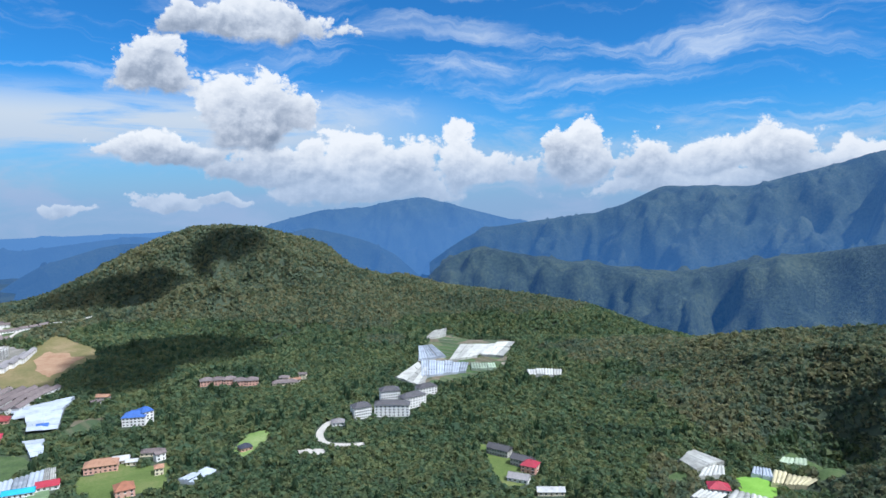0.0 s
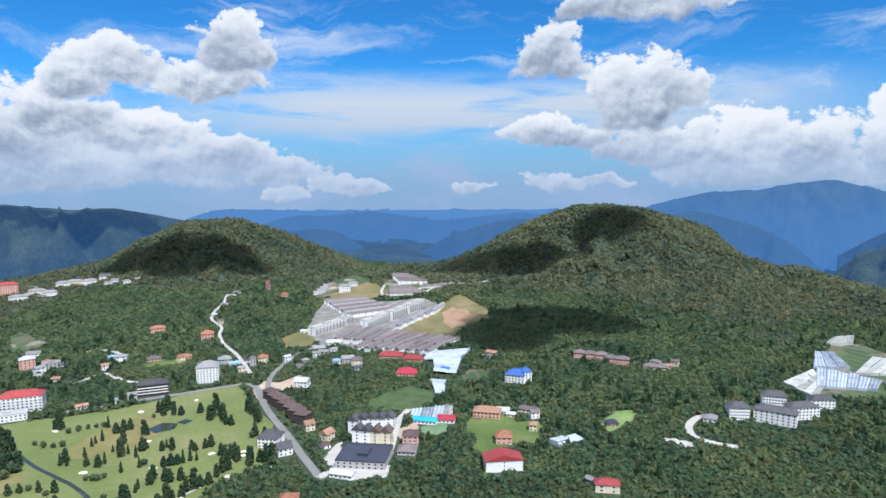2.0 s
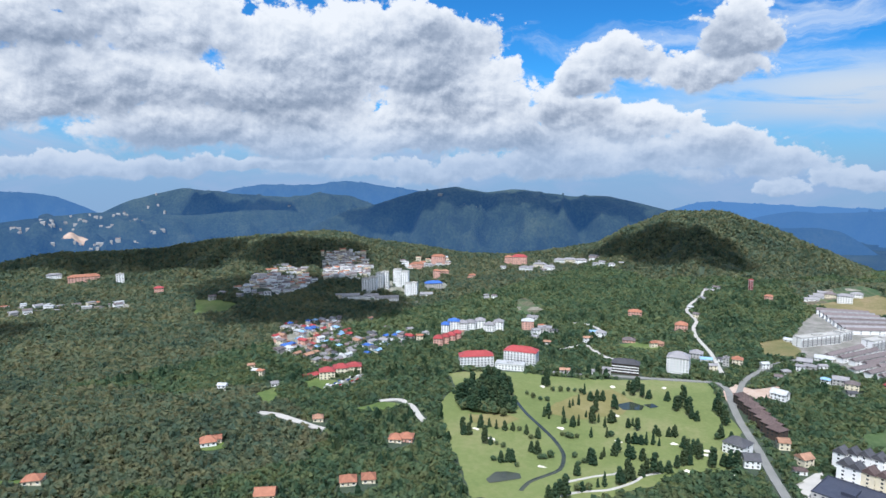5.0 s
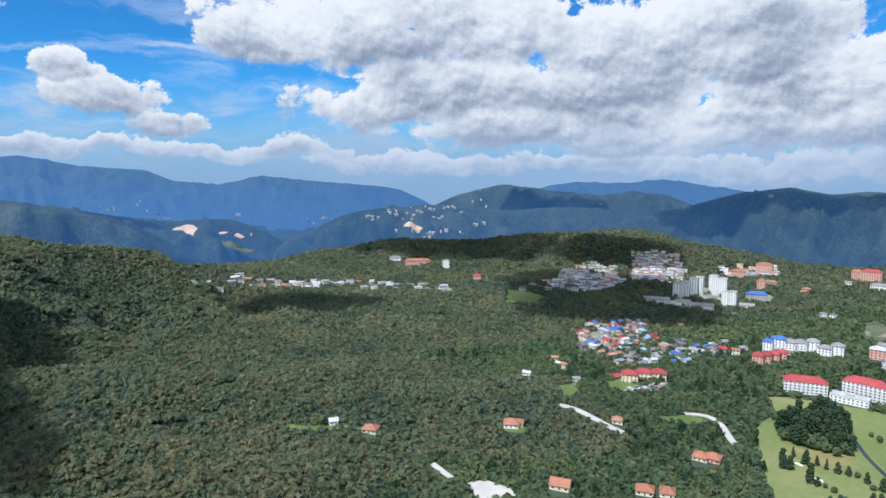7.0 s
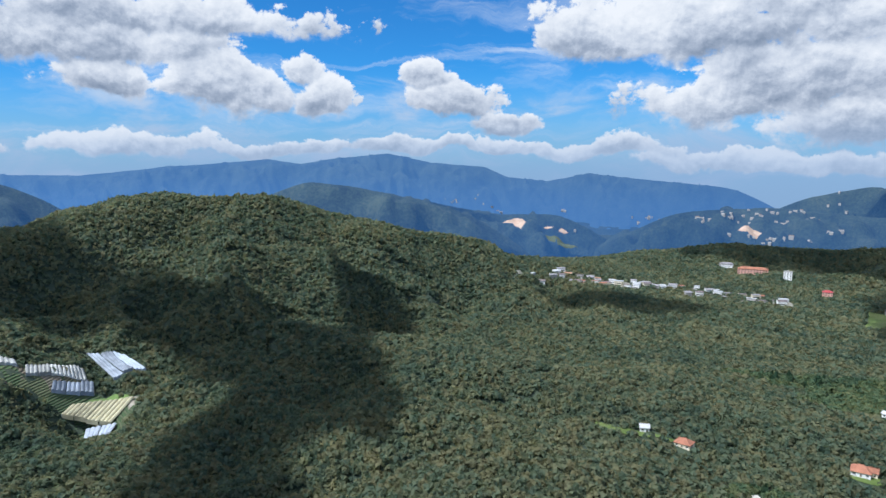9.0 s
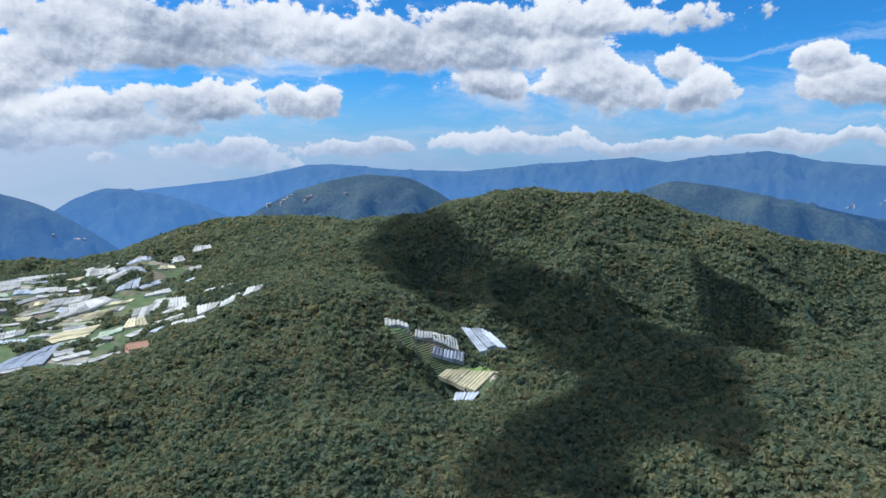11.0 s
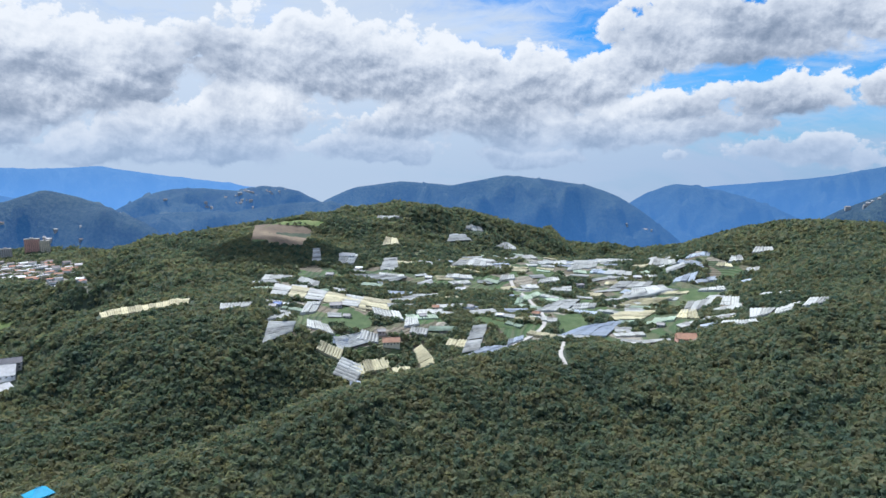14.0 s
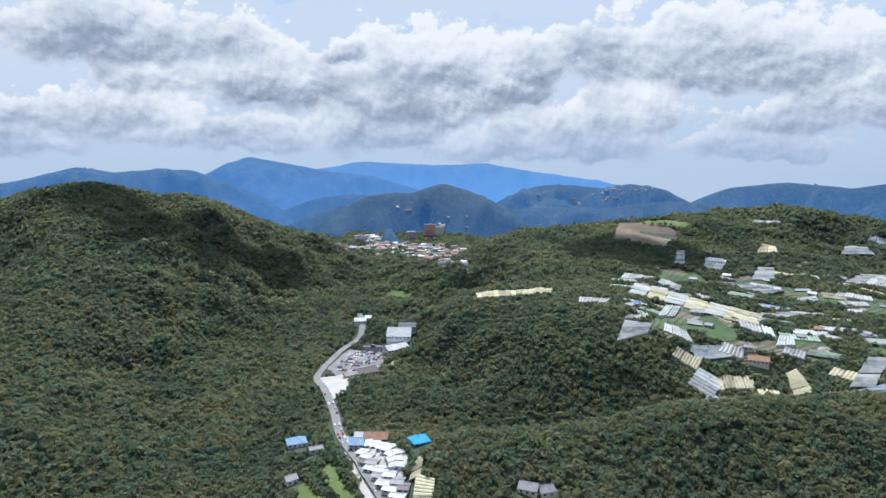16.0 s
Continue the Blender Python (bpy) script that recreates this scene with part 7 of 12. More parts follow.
def greenhouse(corners, mat, label, bay=7.0, high=3.4, group="greenhouses of the farms"):
    """A greenhouse over four ground corners (front left, front right, back right, back left): arched bays side by side, with posts."""
    c = [Vector((x, y, z_at(x, y))) for x, y in corners]
    front, back = (c[1] - c[0]).length, (c[2] - c[3]).length
    rng = np.random.default_rng(int(abs(c[0].x * 13 + c[0].y * 7)))
    n = max(2, int((front + back) / 2 / (bay * 1.4)))
    ob = tagged(new("greenhouse"), label, "greenhouse", group)
    ob.location = c[0]
    arc = [(0.0, 0.0), (0.16, 0.62), (0.5, 1.0), (0.84, 0.62)]
    folds = 3
    lengths = max(1, round(((c[3] - c[0]).length + (c[2] - c[1]).length) / 36))       # stepped down the slope
    for k in range(n):
        bm = bmesh.new()
        first, last = 0.06 * rng.random(), 1 - 0.06 * rng.random()
        grid = []
        for piece in range(lengths):
            drop = 1.3 * (rng.random() - 0.5)
            for end in (0.0, 0.5, 0.97):
                f = first + (last - first) * (piece + end) / lengths
                row = []
                for u, hgt in [(fold + u, hgt) for fold in range(folds) for u, hgt in arc] + [(folds, 0.0)]:
                    s = (k + u * 0.97 / folds) / n
                    p = c[0].lerp(c[1], s).lerp(c[3].lerp(c[2], s), f)
                    row.append(bm.verts.new((p.x - c[0].x, p.y - c[0].y, max(z_at(p.x, p.y) - 1.3, p.z) - c[0].z + high - 0.5 + drop + hgt * bay * 0.17)))
                grid.append(row)
        for r0, r1 in zip(grid, grid[1:]):
            for j in range(len(r0) - 1):
                bm.faces.new((r0[j], r0[j + 1], r1[j + 1], r1[j]))
        for row in (grid[0], grid[-1]):      # end sheets down to the ground
            lows = [bm.verts.new((v.co.x, v.co.y, v.co.z - high - 0.2)) for v in (row[0], row[-1])]
            bm.faces.new([lows[0]] + row + [lows[1]])
        part("roof_bay", mesh_of("roof_bay", bm, mat), ob)
    if ("post",) not in shared:
        bm = bmesh.new()
        box(bm, -0.08, 0.08, -0.08, 0.08, -1.5, 3.5)
        shared[("post",)] = mesh_of("post", bm, STEEL)
    for k in (0, n):
        for e0, e1 in ((c[0], c[1]), (c[3], c[2])):
            p = e0.lerp(e1, k / n)
            part("post", shared[("post",)], ob, pose(p.x - c[0].x, p.y - c[0].y, z_at(p.x, p.y) - c[0].z))
    return ob


def drape(name, outline, mat, label, category, lift=0.5, step=9.0, wobble=0.0):
    """A sheet of ground cover that follows the land inside an outline."""
    from mathutils.geometry import delaunay_2d_cdt
    pts = []
    for i, (ax, ay) in enumerate(outline):
        bx, by = outline[(i + 1) % len(outline)]
        n = max(1, int(math.hypot(bx - ax, by - ay) / step))
        for k in range(n):
            px, py = ax + (bx - ax) * k / n, ay + (by - ay) * k / n
            if wobble:
                px += wobble * 7 * float(fbm(np.array([px / 17]), np.array([py / 17]), 3, 2)[0])
                py += wobble * 7 * float(fbm(np.array([px / 17]), np.array([py / 17]), 3, 6)[0])
            pts.append((px, py))
    edge = len(pts)
    xs, ys = zip(*pts)
    gx, gy = np.meshgrid(np.arange(min(xs), max(xs), step), np.arange(min(ys), max(ys), step))
    gx, gy = gx.ravel(), gy.ravel()
    keep = inside(gx, gy, pts)
    pts += list(zip(gx[keep], gy[keep]))
    v, _, f, *_ = delaunay_2d_cdt([Vector(p) for p in pts], [(i, (i + 1) % edge) for i in range(edge)], [], 1, 1e-4)
    x, y = np.array([p.x for p in v]), np.array([p.y for p in v])
    tri = np.array([t for t in f if len(t) == 3])
    me = mesh_from(name, np.c_[x, y, land(x, y) + lift], tri, [mat])
    return tagged(new(name, me), label, category, kind="structure")


def smooth_line(pts, step=6.0):
    """A rounded line through points."""
    out = []
    p = [Vector(q) for q in pts]
    p = [p[0] * 2 - p[1]] + p + [p[-1] * 2 - p[-2]]
    for a, b, c, d in zip(p, p[1:], p[2:], p[3:]):
        n = max(1, int((c - b).length / step))
        for k in range(n):
            t = k / n
            out.append(0.5 * ((2 * b) + (c - a) * t + (2 * a - 5 * b + 4 * c - d) * t * t + (3 * b - a - 3 * c + d) * t ** 3))
    return out + [p[-2]]


def road(name, pts, wide, mat, label, category="road", lift=0.7, kerb=True):
    """A road with a raised kerb on either side."""
    line = smooth_line(pts)
    bm = bmesh.new()
    rows = []
    prof = [(-wide / 2 - 0.5, -1.2), (-wide / 2 - 0.5, 0.14), (-wide / 2, 0.14), (-wide / 2, 0.0), (0, 0.06), (wide / 2, 0.0), (wide / 2, 0.14), (wide / 2 + 0.5, 0.14), (wide / 2 + 0.5, -1.2)]
    if not kerb:
        prof = [(-wide / 2 - 0.3, -0.9), (-wide / 2, 0.0), (0, 0.05), (wide / 2, 0.0), (wide / 2 + 0.3, -0.9)]
    for i, q in enumerate(line):
        t = (line[min(i + 1, len(line) - 1)] - line[max(i - 1, 0)]).normalized()
        side = Vector((-t.y, t.x))
        z = max(z_at(q.x, q.y), z_at(q.x + side.x * wide / 2, q.y + side.y * wide / 2), z_at(q.x - side.x * wide / 2, q.y - side.y * wide / 2)) + lift
        rows.append([bm.verts.new((q.x + side.x * a, q.y + side.y * a, z + b)) for a, b in prof])
    for r, s in zip(rows, rows[1:]):
        for j in range(len(prof) - 1):
            bm.faces.new((r[j], r[j + 1], s[j + 1], s[j]))
    return tagged(new(name, mesh_of(name, bm, mat)), label, category, kind="structure")


def limb(bm, a, b, ra, rb, sides=6):
    a, b = Vector(a), Vector(b)
    q = (b - a).to_track_quat("Z", "Y").to_matrix()
    rings = []
    for p, r in ((a, ra), (b, rb)):
        rings.append([bm.verts.new(p + q @ Vector((r * math.cos(6.2832 * i / sides), r * math.sin(6.2832 * i / sides), 0))) for i in range(sides)])
    for i in range(sides):
        bm.faces.new((rings[0][i], rings[0][(i + 1) % sides], rings[1][(i + 1) % sides], rings[1][i]))
    bm.faces.new(rings[1])


def tree_meshes(kind, seed):
    """Trunk with limbs, and a crown of many leafy clumps."""
    key = ("tree", kind, seed)
    if key in shared:
        return shared[key]
    rng = np.random.default_rng(seed)
    bm = bmesh.new()
    tall = {"cypress": 14.0, "conifer": 15.0, "round": 10.0, "pine": 20.0}[kind]
    limb(bm, (0, 0, -0.8), (0.1, 0, tall * 0.55), 0.32, 0.16)
    limb(bm, (0.1, 0, tall * 0.55), (0, 0.1, tall * 0.92), 0.16, 0.05)
    for k in range(5):
        a = 2.4 * k + seed
        z = tall * (0.25 + 0.1 * k)
        limb(bm, (0, 0, z), (1.9 * math.cos(a), 1.9 * math.sin(a), z + 1.3), 0.11, 0.04, 5)
    trunk = mesh_of("trunk", bm, BARK)
    vs, fs, base = [], [], 0
    n = {"cypress": 26, "conifer": 34, "round": 24, "pine": 34}[kind]
    for k in range(n):
        f = (k + 0.5) / n
        a, u = 2.4 * k + rng.random(), rng.random()
        if kind == "cypress":
            z, r, s = tall * (0.10 + 0.85 * f), (1.9 - 1.5 * f) * u ** 0.5, 1.5 - 0.8 * f
        elif kind == "conifer":
            z, r, s = tall * (0.12 + 0.82 * f), (3.3 * (1 - f) ** 0.5 + 0.2) * u ** 0.4, 2.2 - 1.0 * f
        elif kind == "pine":
            z, r, s = tall * (0.22 + 0.70 * f), (3.1 * (1 - f * 0.45)) * u ** 0.4, 2.1 - 0.5 * f
        else:
            z, r, s = tall * (0.35 + 0.5 * f), 3.4 * math.sin(math.pi * min(0.97, 0.15 + 0.8 * f)) * u ** 0.4, 1.6
        v, t = ico(1)
        v = v * (1 + (rng.random((len(v), 1)) - 0.5) * 0.6) * (s, s, s * 0.85)
        v = v + (r * math.cos(a), r * math.sin(a), z)
        vs.append(v), fs.append(t + base)
        base += len(v)
    leaf = GREEN_TREE if kind == "round" else CONIFER
    crown = mesh_from("crown", np.vstack(vs), np.vstack(fs), [leaf])
    shared[key] = (trunk, crown)
    return shared[key]


TREE_WORDS = {"cypress": "slim dark green cypress standing on the grass", "conifer": "dark green cone-shaped conifer with a bare trunk foot",
              "round": "rounded leafy green tree with a short trunk", "pine": "tall dark feathery pine tree"}


def tree(kind, x, y, size, rng, group):
    trunk, crown = tree_meshes(kind, int(rng.integers(0, 4)))
    ob = tagged(new("tree"), TREE_WORDS[kind], "tree", group)
    ob.matrix_basis = pose(x, y, z_at(x, y), 0, 0, rng.random() * 360) @ Matrix.Diagonal((size, size, size * (0.85 + 0.3 * rng.random()), 1))
    part("trunk", trunk, ob)
    part("crown", crown, ob)
    return ob


def car_parts(colour):
    key = ("car", colour.name)
    if key not in shared:
        bm = bmesh.new()
        prof = [(-2.15, 0.35), (-2.15, 0.85), (-1.35, 0.95), (-0.75, 1.42), (0.85, 1.42), (1.45, 0.98), (2.1, 0.85), (2.15, 0.35)]
        sides = [[bm.verts.new((x, s * (0.85 - max(0, z - 0.95) * 0.3), z)) for x, z in prof] for s in (-1, 1)]
        bm.faces.new(sides[0]), bm.faces.new(sides[1][::-1])
        for i in range(len(prof)):
            j = (i + 1) % len(prof)
            bm.faces.new((sides[0][i], sides[0][j], sides[1][j], sides[1][i]))
        body = mesh_of("body", bm, colour)
        bm = bmesh.new()
        box(bm, -0.95, 1.0, -0.845, 0.845, 0.98, 1.32)
        glass = mesh_of("windows", bm, GLASS)
        bm = bmesh.new()
        bmesh.ops.create_cone(bm, cap_ends=True, segments=10, radius1=0.33, radius2=0.33, depth=0.2)
        wheel = mesh_of("wheel", bm, TYRE)
        shared[key] = (body, glass, wheel)
    return shared[key]


TYRE = plain("tyre_rubber", (0.03, 0.03, 0.03), 0.9)
CAR_COLOURS = [plain("white_car_paint", (0.75, 0.75, 0.75), 0.25, 0.05, bump=0), plain("silver_car_paint", (0.5, 0.5, 0.52), 0.25, 0.05, bump=0), plain("black_car_paint", (0.02, 0.02, 0.022), 0.2, 0.1, bump=0),
               plain("red_car_paint", (0.35, 0.03, 0.03), 0.25, 0.1, bump=0), plain("blue_car_paint", (0.05, 0.1, 0.3), 0.25, 0.1, bump=0)]
CAR_WORDS = ["white", "silver", "black", "red", "blue"]


def car(x, y, z, turn, k, group, where):
    body, glass, wheel = car_parts(CAR_COLOURS[k])
    ob = tagged(new("car"), CAR_WORDS[k] + " saloon car " + where, "car", group)
    ob.matrix_basis = pose(x, y, z, 0, 0, turn)
    part("body", body, ob), part("cabin_glass", glass, ob)
    for sx in (-1.35, 1.35):
        for sy in (-0.78, 0.78):
            part("wheel", wheel, ob, pose(sx, sy, 0.33, 90))
    return ob


# ======== cumulus overhead, whose shade lies on the hills ========
def cloud_material():
    """Mist through which part of the sun still comes."""
    m, w, bsdf, out = material("cloud_white")
    bsdf.inputs["Base Color"].default_value, bsdf.inputs["Roughness"].default_value = (0.86, 0.87, 0.89, 1), 1.0
    clear = w.n("ShaderNodeBsdfTransparent")
    blend = w.n("ShaderNodeMixShader")
    thick = w.noise(w.n("ShaderNodeNewGeometry").outputs["Position"], 0.012, 4.0, 0.6).outputs["Fac"]
    w.put(blend, 0, w.smooth(thick, 0.35, 0.65, 0.42, 0.62))
    w.t.links.new(clear.outputs[0], blend.inputs[1]), w.t.links.new(bsdf.outputs[0], blend.inputs[2])
    w.t.links.new(blend.outputs[0], out.inputs[0])
    return m


CLOUD = cloud_material()


def cloud(x, y, z, wide, deep, turn):
    """A flat-based heap of cloud high over the camera, between the sun and the ground at (x, y, z)."""
    rng = np.random.default_rng(abs(int(x * 7 + y)))
    at = Vector((x, y, z)) + sun_way * ((1500 - z) / sun_way.z)
    bm = bmesh.new()
    for k in range(9):
        a, r = 2.4 * k, (0 if k == 0 else 0.35 + 0.35 * rng.random())
        s = 0.42 + 0.2 * rng.random()
        made = bmesh.ops.create_icosphere(bm, subdivisions=3, radius=1.0)["verts"]
        for v in made:
            g = 1 + 0.35 * noise.noise(v.co * 2.3 + Vector((k, x, y)))
            p = v.co * s * g
            v.co = Vector(((p.x + r * math.cos(a)) * wide, (p.y + r * math.sin(a)) * deep, max(-0.1, p.z) * 0.35 * min(wide, deep)))
    me = mesh_of("cloud", bm, CLOUD, True)
    ob = tagged(new("cloud", me), "white flat-based cumulus cloud drifting high overhead", "cloud", "clouds overhead", "structure")
    ob.matrix_basis = pose(*at, 0, 0, turn)
    return ob


cloud(-1950, 1250, 60, 330, 130, 55)
cloud(-1620, 1560, 60, 200, 90, 45)
cloud(-2700, 700, 20, 260, 120, 75)
cloud(-2150, -1000, 40, 240, 100, 115)
cloud(-128, 1023, 0, 140, 90, 7)
cloud(-189, 912, 0, 70, 80, 11)
cloud(-276, 1337, 46, 110, 60, 11)
cloud(-61, 1404, 149, 70, 60, 2)
cloud(-918, 1195, 63, 130, 90, 37)
cloud(-1062, 1177, 47, 110, 70, 42)
cloud(-1074, 363, 14, 170, 150, 71)
cloud(-960, 378, 4, 110, 80, 68)
cloud(-1386, 495, 44, 120, 90, 70)
cloud(-1072, -141, 2, 130, 60, 97)
cloud(-1563, 178, 27, 220, 120, 83)
cloud(998, -488, 155, 160, 80, -116)
cloud(1110, -411, 183, 80, 60, -110)
cloud(465, -952, 86, 130, 80, -153)
cloud(-522, -737, 108, 55, 138, 144)
cloud(-536, -612, 84, 57, 114, 138)
cloud(-514, -483, 65, 56, 118, 133)
cloud(-535, -412, 68, 54, 110, 127)
cloud(-613, -385, 55, 51, 105, 122)
cloud(-738, -404, 24, 45, 106, 118)
cloud(-482, -307, 39, 47, 79, 122)
cloud(-437, -246, 42, 30, 51, 119)
cloud(-431, -344, 38, 51, 81, 128)
cloud(-359, -344, 24, 47, 71, 133)
cloud(-288, -326, 22, 33, 47, 138)
cloud(-333, -280, 21, 29, 37, 130)
cloud(-479, -754, 111, 54, 110, 147)

# ======== the places ========
CROPS2 = ground_material("court_grass", (0.10, 0.17, 0.09), (0.15, 0.23, 0.12), (0.20, 0.28, 0.15), 0.06, 0.4)
MEADOW2 = ground_material("dry_rough_grass", (0.14, 0.14, 0.045), (0.20, 0.18, 0.065), (0.25, 0.22, 0.10), 0.03, 0.3)
MEADOW3 = ground_material("graded_slope_grass", (0.10, 0.11, 0.035), (0.17, 0.15, 0.06), (0.28, 0.21, 0.12), 0.025, 0.3)
CLAY2 = ground_material("red_soil", (0.25, 0.14, 0.08), (0.34, 0.21, 0.13), (0.42, 0.30, 0.20), 0.04, 0.3)
TOWN2 = ground_material("estate_paving", (0.12, 0.13, 0.10), (0.22, 0.21, 0.19), (0.34, 0.32, 0.30), 0.06, 0.3)
TEAL = ground_material("green_hard_court", (0.05, 0.20, 0.15), (0.07, 0.25, 0.19), (0.10, 0.30, 0.23), 0.1, 0.5)
LIME2 = ground_material("light_green_lawn", (0.11, 0.19, 0.05), (0.16, 0.25, 0.07), (0.24, 0.30, 0.12), 0.05, 0.4)
BLUE2 = shade_roof("pale_blue_sheet_roof", (0.25, 0.42, 0.62), 0.45, 0.5)
PAGODA = plain("white_tower_paint", (0.78, 0.74, 0.70), 0.7, 0.1)
CYANW = plain("cyan_wall_paint", (0.10, 0.35, 0.48), 0.7, 0.1)


# ---- golf course and its surroundings ----
drape("golf_grass", [(-609, 377), (-607, 395), (-586, 432), (-547, 471), (-507, 503), (-487, 538), (-458, 574), (-432, 606), (-374, 561), (-338, 525), (-298, 486), (-285, 451), (-295, 431), (-306, 406), (-307, 377), (-308, 358), (-311, 336), (-313, 315), (-314, 288), (-365, 246), (-399, 263), (-437, 278), (-482, 297), (-518, 315), (-545, 336), (-562, 362)], GRASS, "mown yellow-green golf fairways with brown worn patches", "grass", 0.50, 9.0, 2.0)
drape("golf_grass", [(-480, 476), (-470, 500), (-432, 494), (-419, 462), (-426, 437), (-428, 409), (-460, 395), (-474, 430)], MEADOW2, "dry brownish rough grass between the fairways", "grass", 0.75, 9.0, 3.0)
drape("golf_grass", [(-494, 334), (-479, 358), (-454, 364), (-456, 339), (-474, 323)], MEADOW2, "dry brownish rough grass between the fairways", "grass", 0.75, 9.0, 3.0)
drape("pond", [(-437, 473), (-435, 491), (-420, 494), (-414, 483), (-424, 468)], WATER, "still dark green pond on the golf course", "pond", 0.90, 6.0, 0.0)
drape("pond", [(-423, 496), (-420, 506), (-411, 504), (-413, 494)], WATER, "small muddy pond on the golf course", "pond", 0.90, 6.0, 0.0)
drape("pond", [(-380, 273), (-386, 286), (-382, 294), (-374, 301), (-367, 297), (-370, 286), (-374, 272)], WATER, "dark pond at the edge of the fairway", "pond", 0.90, 6.0, 0.0)
road("stream", [(-517, 404), (-496, 394), (-465, 382), (-434, 373), (-413, 367), (-389, 357), (-376, 348), (-363, 332), (-361, 314), (-360, 299), (-353, 285)], 2.4, WATER, "narrow dark stream between stone banks", "road", 0.55, True)
drape("bunker", [(-577, 392), (-580, 396), (-576, 397), (-572, 396), (-570, 392), (-573, 391)], SAND, "pale sand bunker in the fairway", "bunker", 0.95, 4.0, 0.0)
drape("bunker", [(-562, 394), (-564, 397), (-561, 399), (-557, 397), (-556, 395), (-558, 393)], SAND, "pale sand bunker in the fairway", "bunker", 0.95, 4.0, 0.0)
drape("bunker", [(-478, 506), (-479, 510), (-476, 511), (-472, 509), (-472, 506), (-474, 504)], SAND, "pale sand bunker in the fairway", "bunker", 0.95, 4.0, 0.0)
drape("bunker", [(-419, 449), (-420, 453), (-416, 454), (-414, 453), (-413, 449), (-416, 449)], SAND, "pale sand bunker in the fairway", "bunker", 0.95, 4.0, 0.0)
drape("bunker", [(-424, 383), (-425, 386), (-422, 389), (-418, 387), (-418, 384), (-422, 383)], SAND, "pale sand bunker in the fairway", "bunker", 0.95, 4.0, 0.0)
drape("bunker", [(-378, 408), (-378, 410), (-374, 412), (-371, 411), (-372, 408), (-374, 406)], SAND, "pale sand bunker in the fairway", "bunker", 0.95, 4.0, 0.0)
drape("bunker", [(-348, 443), (-349, 448), (-345, 449), (-343, 448), (-344, 445), (-346, 443)], SAND, "pale sand bunker in the fairway", "bunker", 0.95, 4.0, 0.0)
drape("bunker", [(-310, 413), (-311, 417), (-306, 418), (-304, 417), (-305, 414), (-307, 412)], SAND, "pale sand bunker in the fairway", "bunker", 0.95, 4.0, 0.0)
drape("bunker", [(-440, 317), (-440, 319), (-436, 322), (-432, 320), (-434, 318), (-436, 316)], SAND, "pale sand bunker in the fairway", "bunker", 0.95, 4.0, 0.0)
drape("bunker", [(-464, 317), (-465, 320), (-461, 322), (-458, 322), (-458, 319), (-461, 318)], SAND, "pale sand bunker in the fairway", "bunker", 0.95, 4.0, 0.0)
drape("bunker", [(-376, 320), (-377, 323), (-372, 325), (-370, 325), (-371, 323), (-374, 320)], SAND, "pale sand bunker in the fairway", "bunker", 0.95, 4.0, 0.0)
drape("bunker", [(-287, 438), (-287, 441), (-283, 443), (-281, 442), (-282, 439), (-285, 438)], SAND, "pale sand bunker in the fairway", "bunker", 0.95, 4.0, 0.0)
drape("bunker", [(-446, 550), (-447, 554), (-445, 556), (-442, 553), (-441, 549), (-444, 549)], SAND, "pale sand bunker in the fairway", "bunker", 0.95, 4.0, 0.0)
drape("bunker", [(-520, 444), (-521, 447), (-519, 449), (-513, 446), (-513, 443), (-516, 443)], SAND, "pale sand bunker in the fairway", "bunker", 0.95, 4.0, 0.0)
drape("bunker", [(-325, 456), (-325, 459), (-322, 461), (-319, 460), (-320, 457), (-323, 455)], SAND, "pale sand bunker in the fairway", "bunker", 0.95, 4.0, 0.0)
drape("bunker", [(-321, 449), (-321, 451), (-318, 454), (-315, 453), (-316, 450), (-319, 448)], SAND, "pale sand bunker in the fairway", "bunker", 0.95, 4.0, 0.0)
road("path", [(-345, 320), (-343, 333), (-340, 348), (-335, 363), (-335, 369)], 2.2, PAVED, "pale concrete buggy path", "road", 0.80, False)
road("path", [(-332, 304), (-328, 323), (-320, 339), (-318, 363), (-321, 381), (-317, 397)], 2.4, PAVED, "pale concrete buggy path", "road", 0.80, False)
road("road", [(-234, 430), (-249, 445), (-273, 468), (-298, 493), (-325, 518), (-352, 544), (-382, 577), (-404, 603), (-425, 613), (-447, 592), (-465, 573), (-493, 544), (-517, 513), (-556, 479)], 6.0, ROADTOP, "grey asphalt road with pale kerbs", "road", 0.70, True)
road("road", [(-371, 563), (-392, 604), (-416, 655), (-430, 733), (-420, 801), (-413, 867), (-412, 903)], 5.0, ROADTOP, "grey asphalt road with pale kerbs", "road", 0.70, True)
road("road", [(-200, 484), (-208, 516), (-217, 549), (-221, 569), (-221, 592)], 5.0, PAVED, "pale concrete estate road", "road", 0.70, True)
road("road", [(-434, 639), (-497, 704), (-557, 755), (-592, 794), (-620, 837), (-668, 877), (-702, 931), (-730, 995), (-767, 1055), (-774, 1084)], 4.0, PAVED, "pale winding hill road", "road", 0.70, True)
road("road", [(-708, 657), (-699, 678), (-669, 677), (-626, 654)], 5.0, PAVED, "pale track through the trees", "road", 0.70, True)
road("road", [(-611, 556), (-612, 598), (-566, 582), (-537, 582)], 5.0, PAVED, "pale track through the trees", "road", 0.70, True)
road("road", [(-237, 433), (-232, 447), (-218, 445), (-200, 447), (-192, 460)], 6.0, PAVED, "pale concrete yard road", "road", 0.70, True)
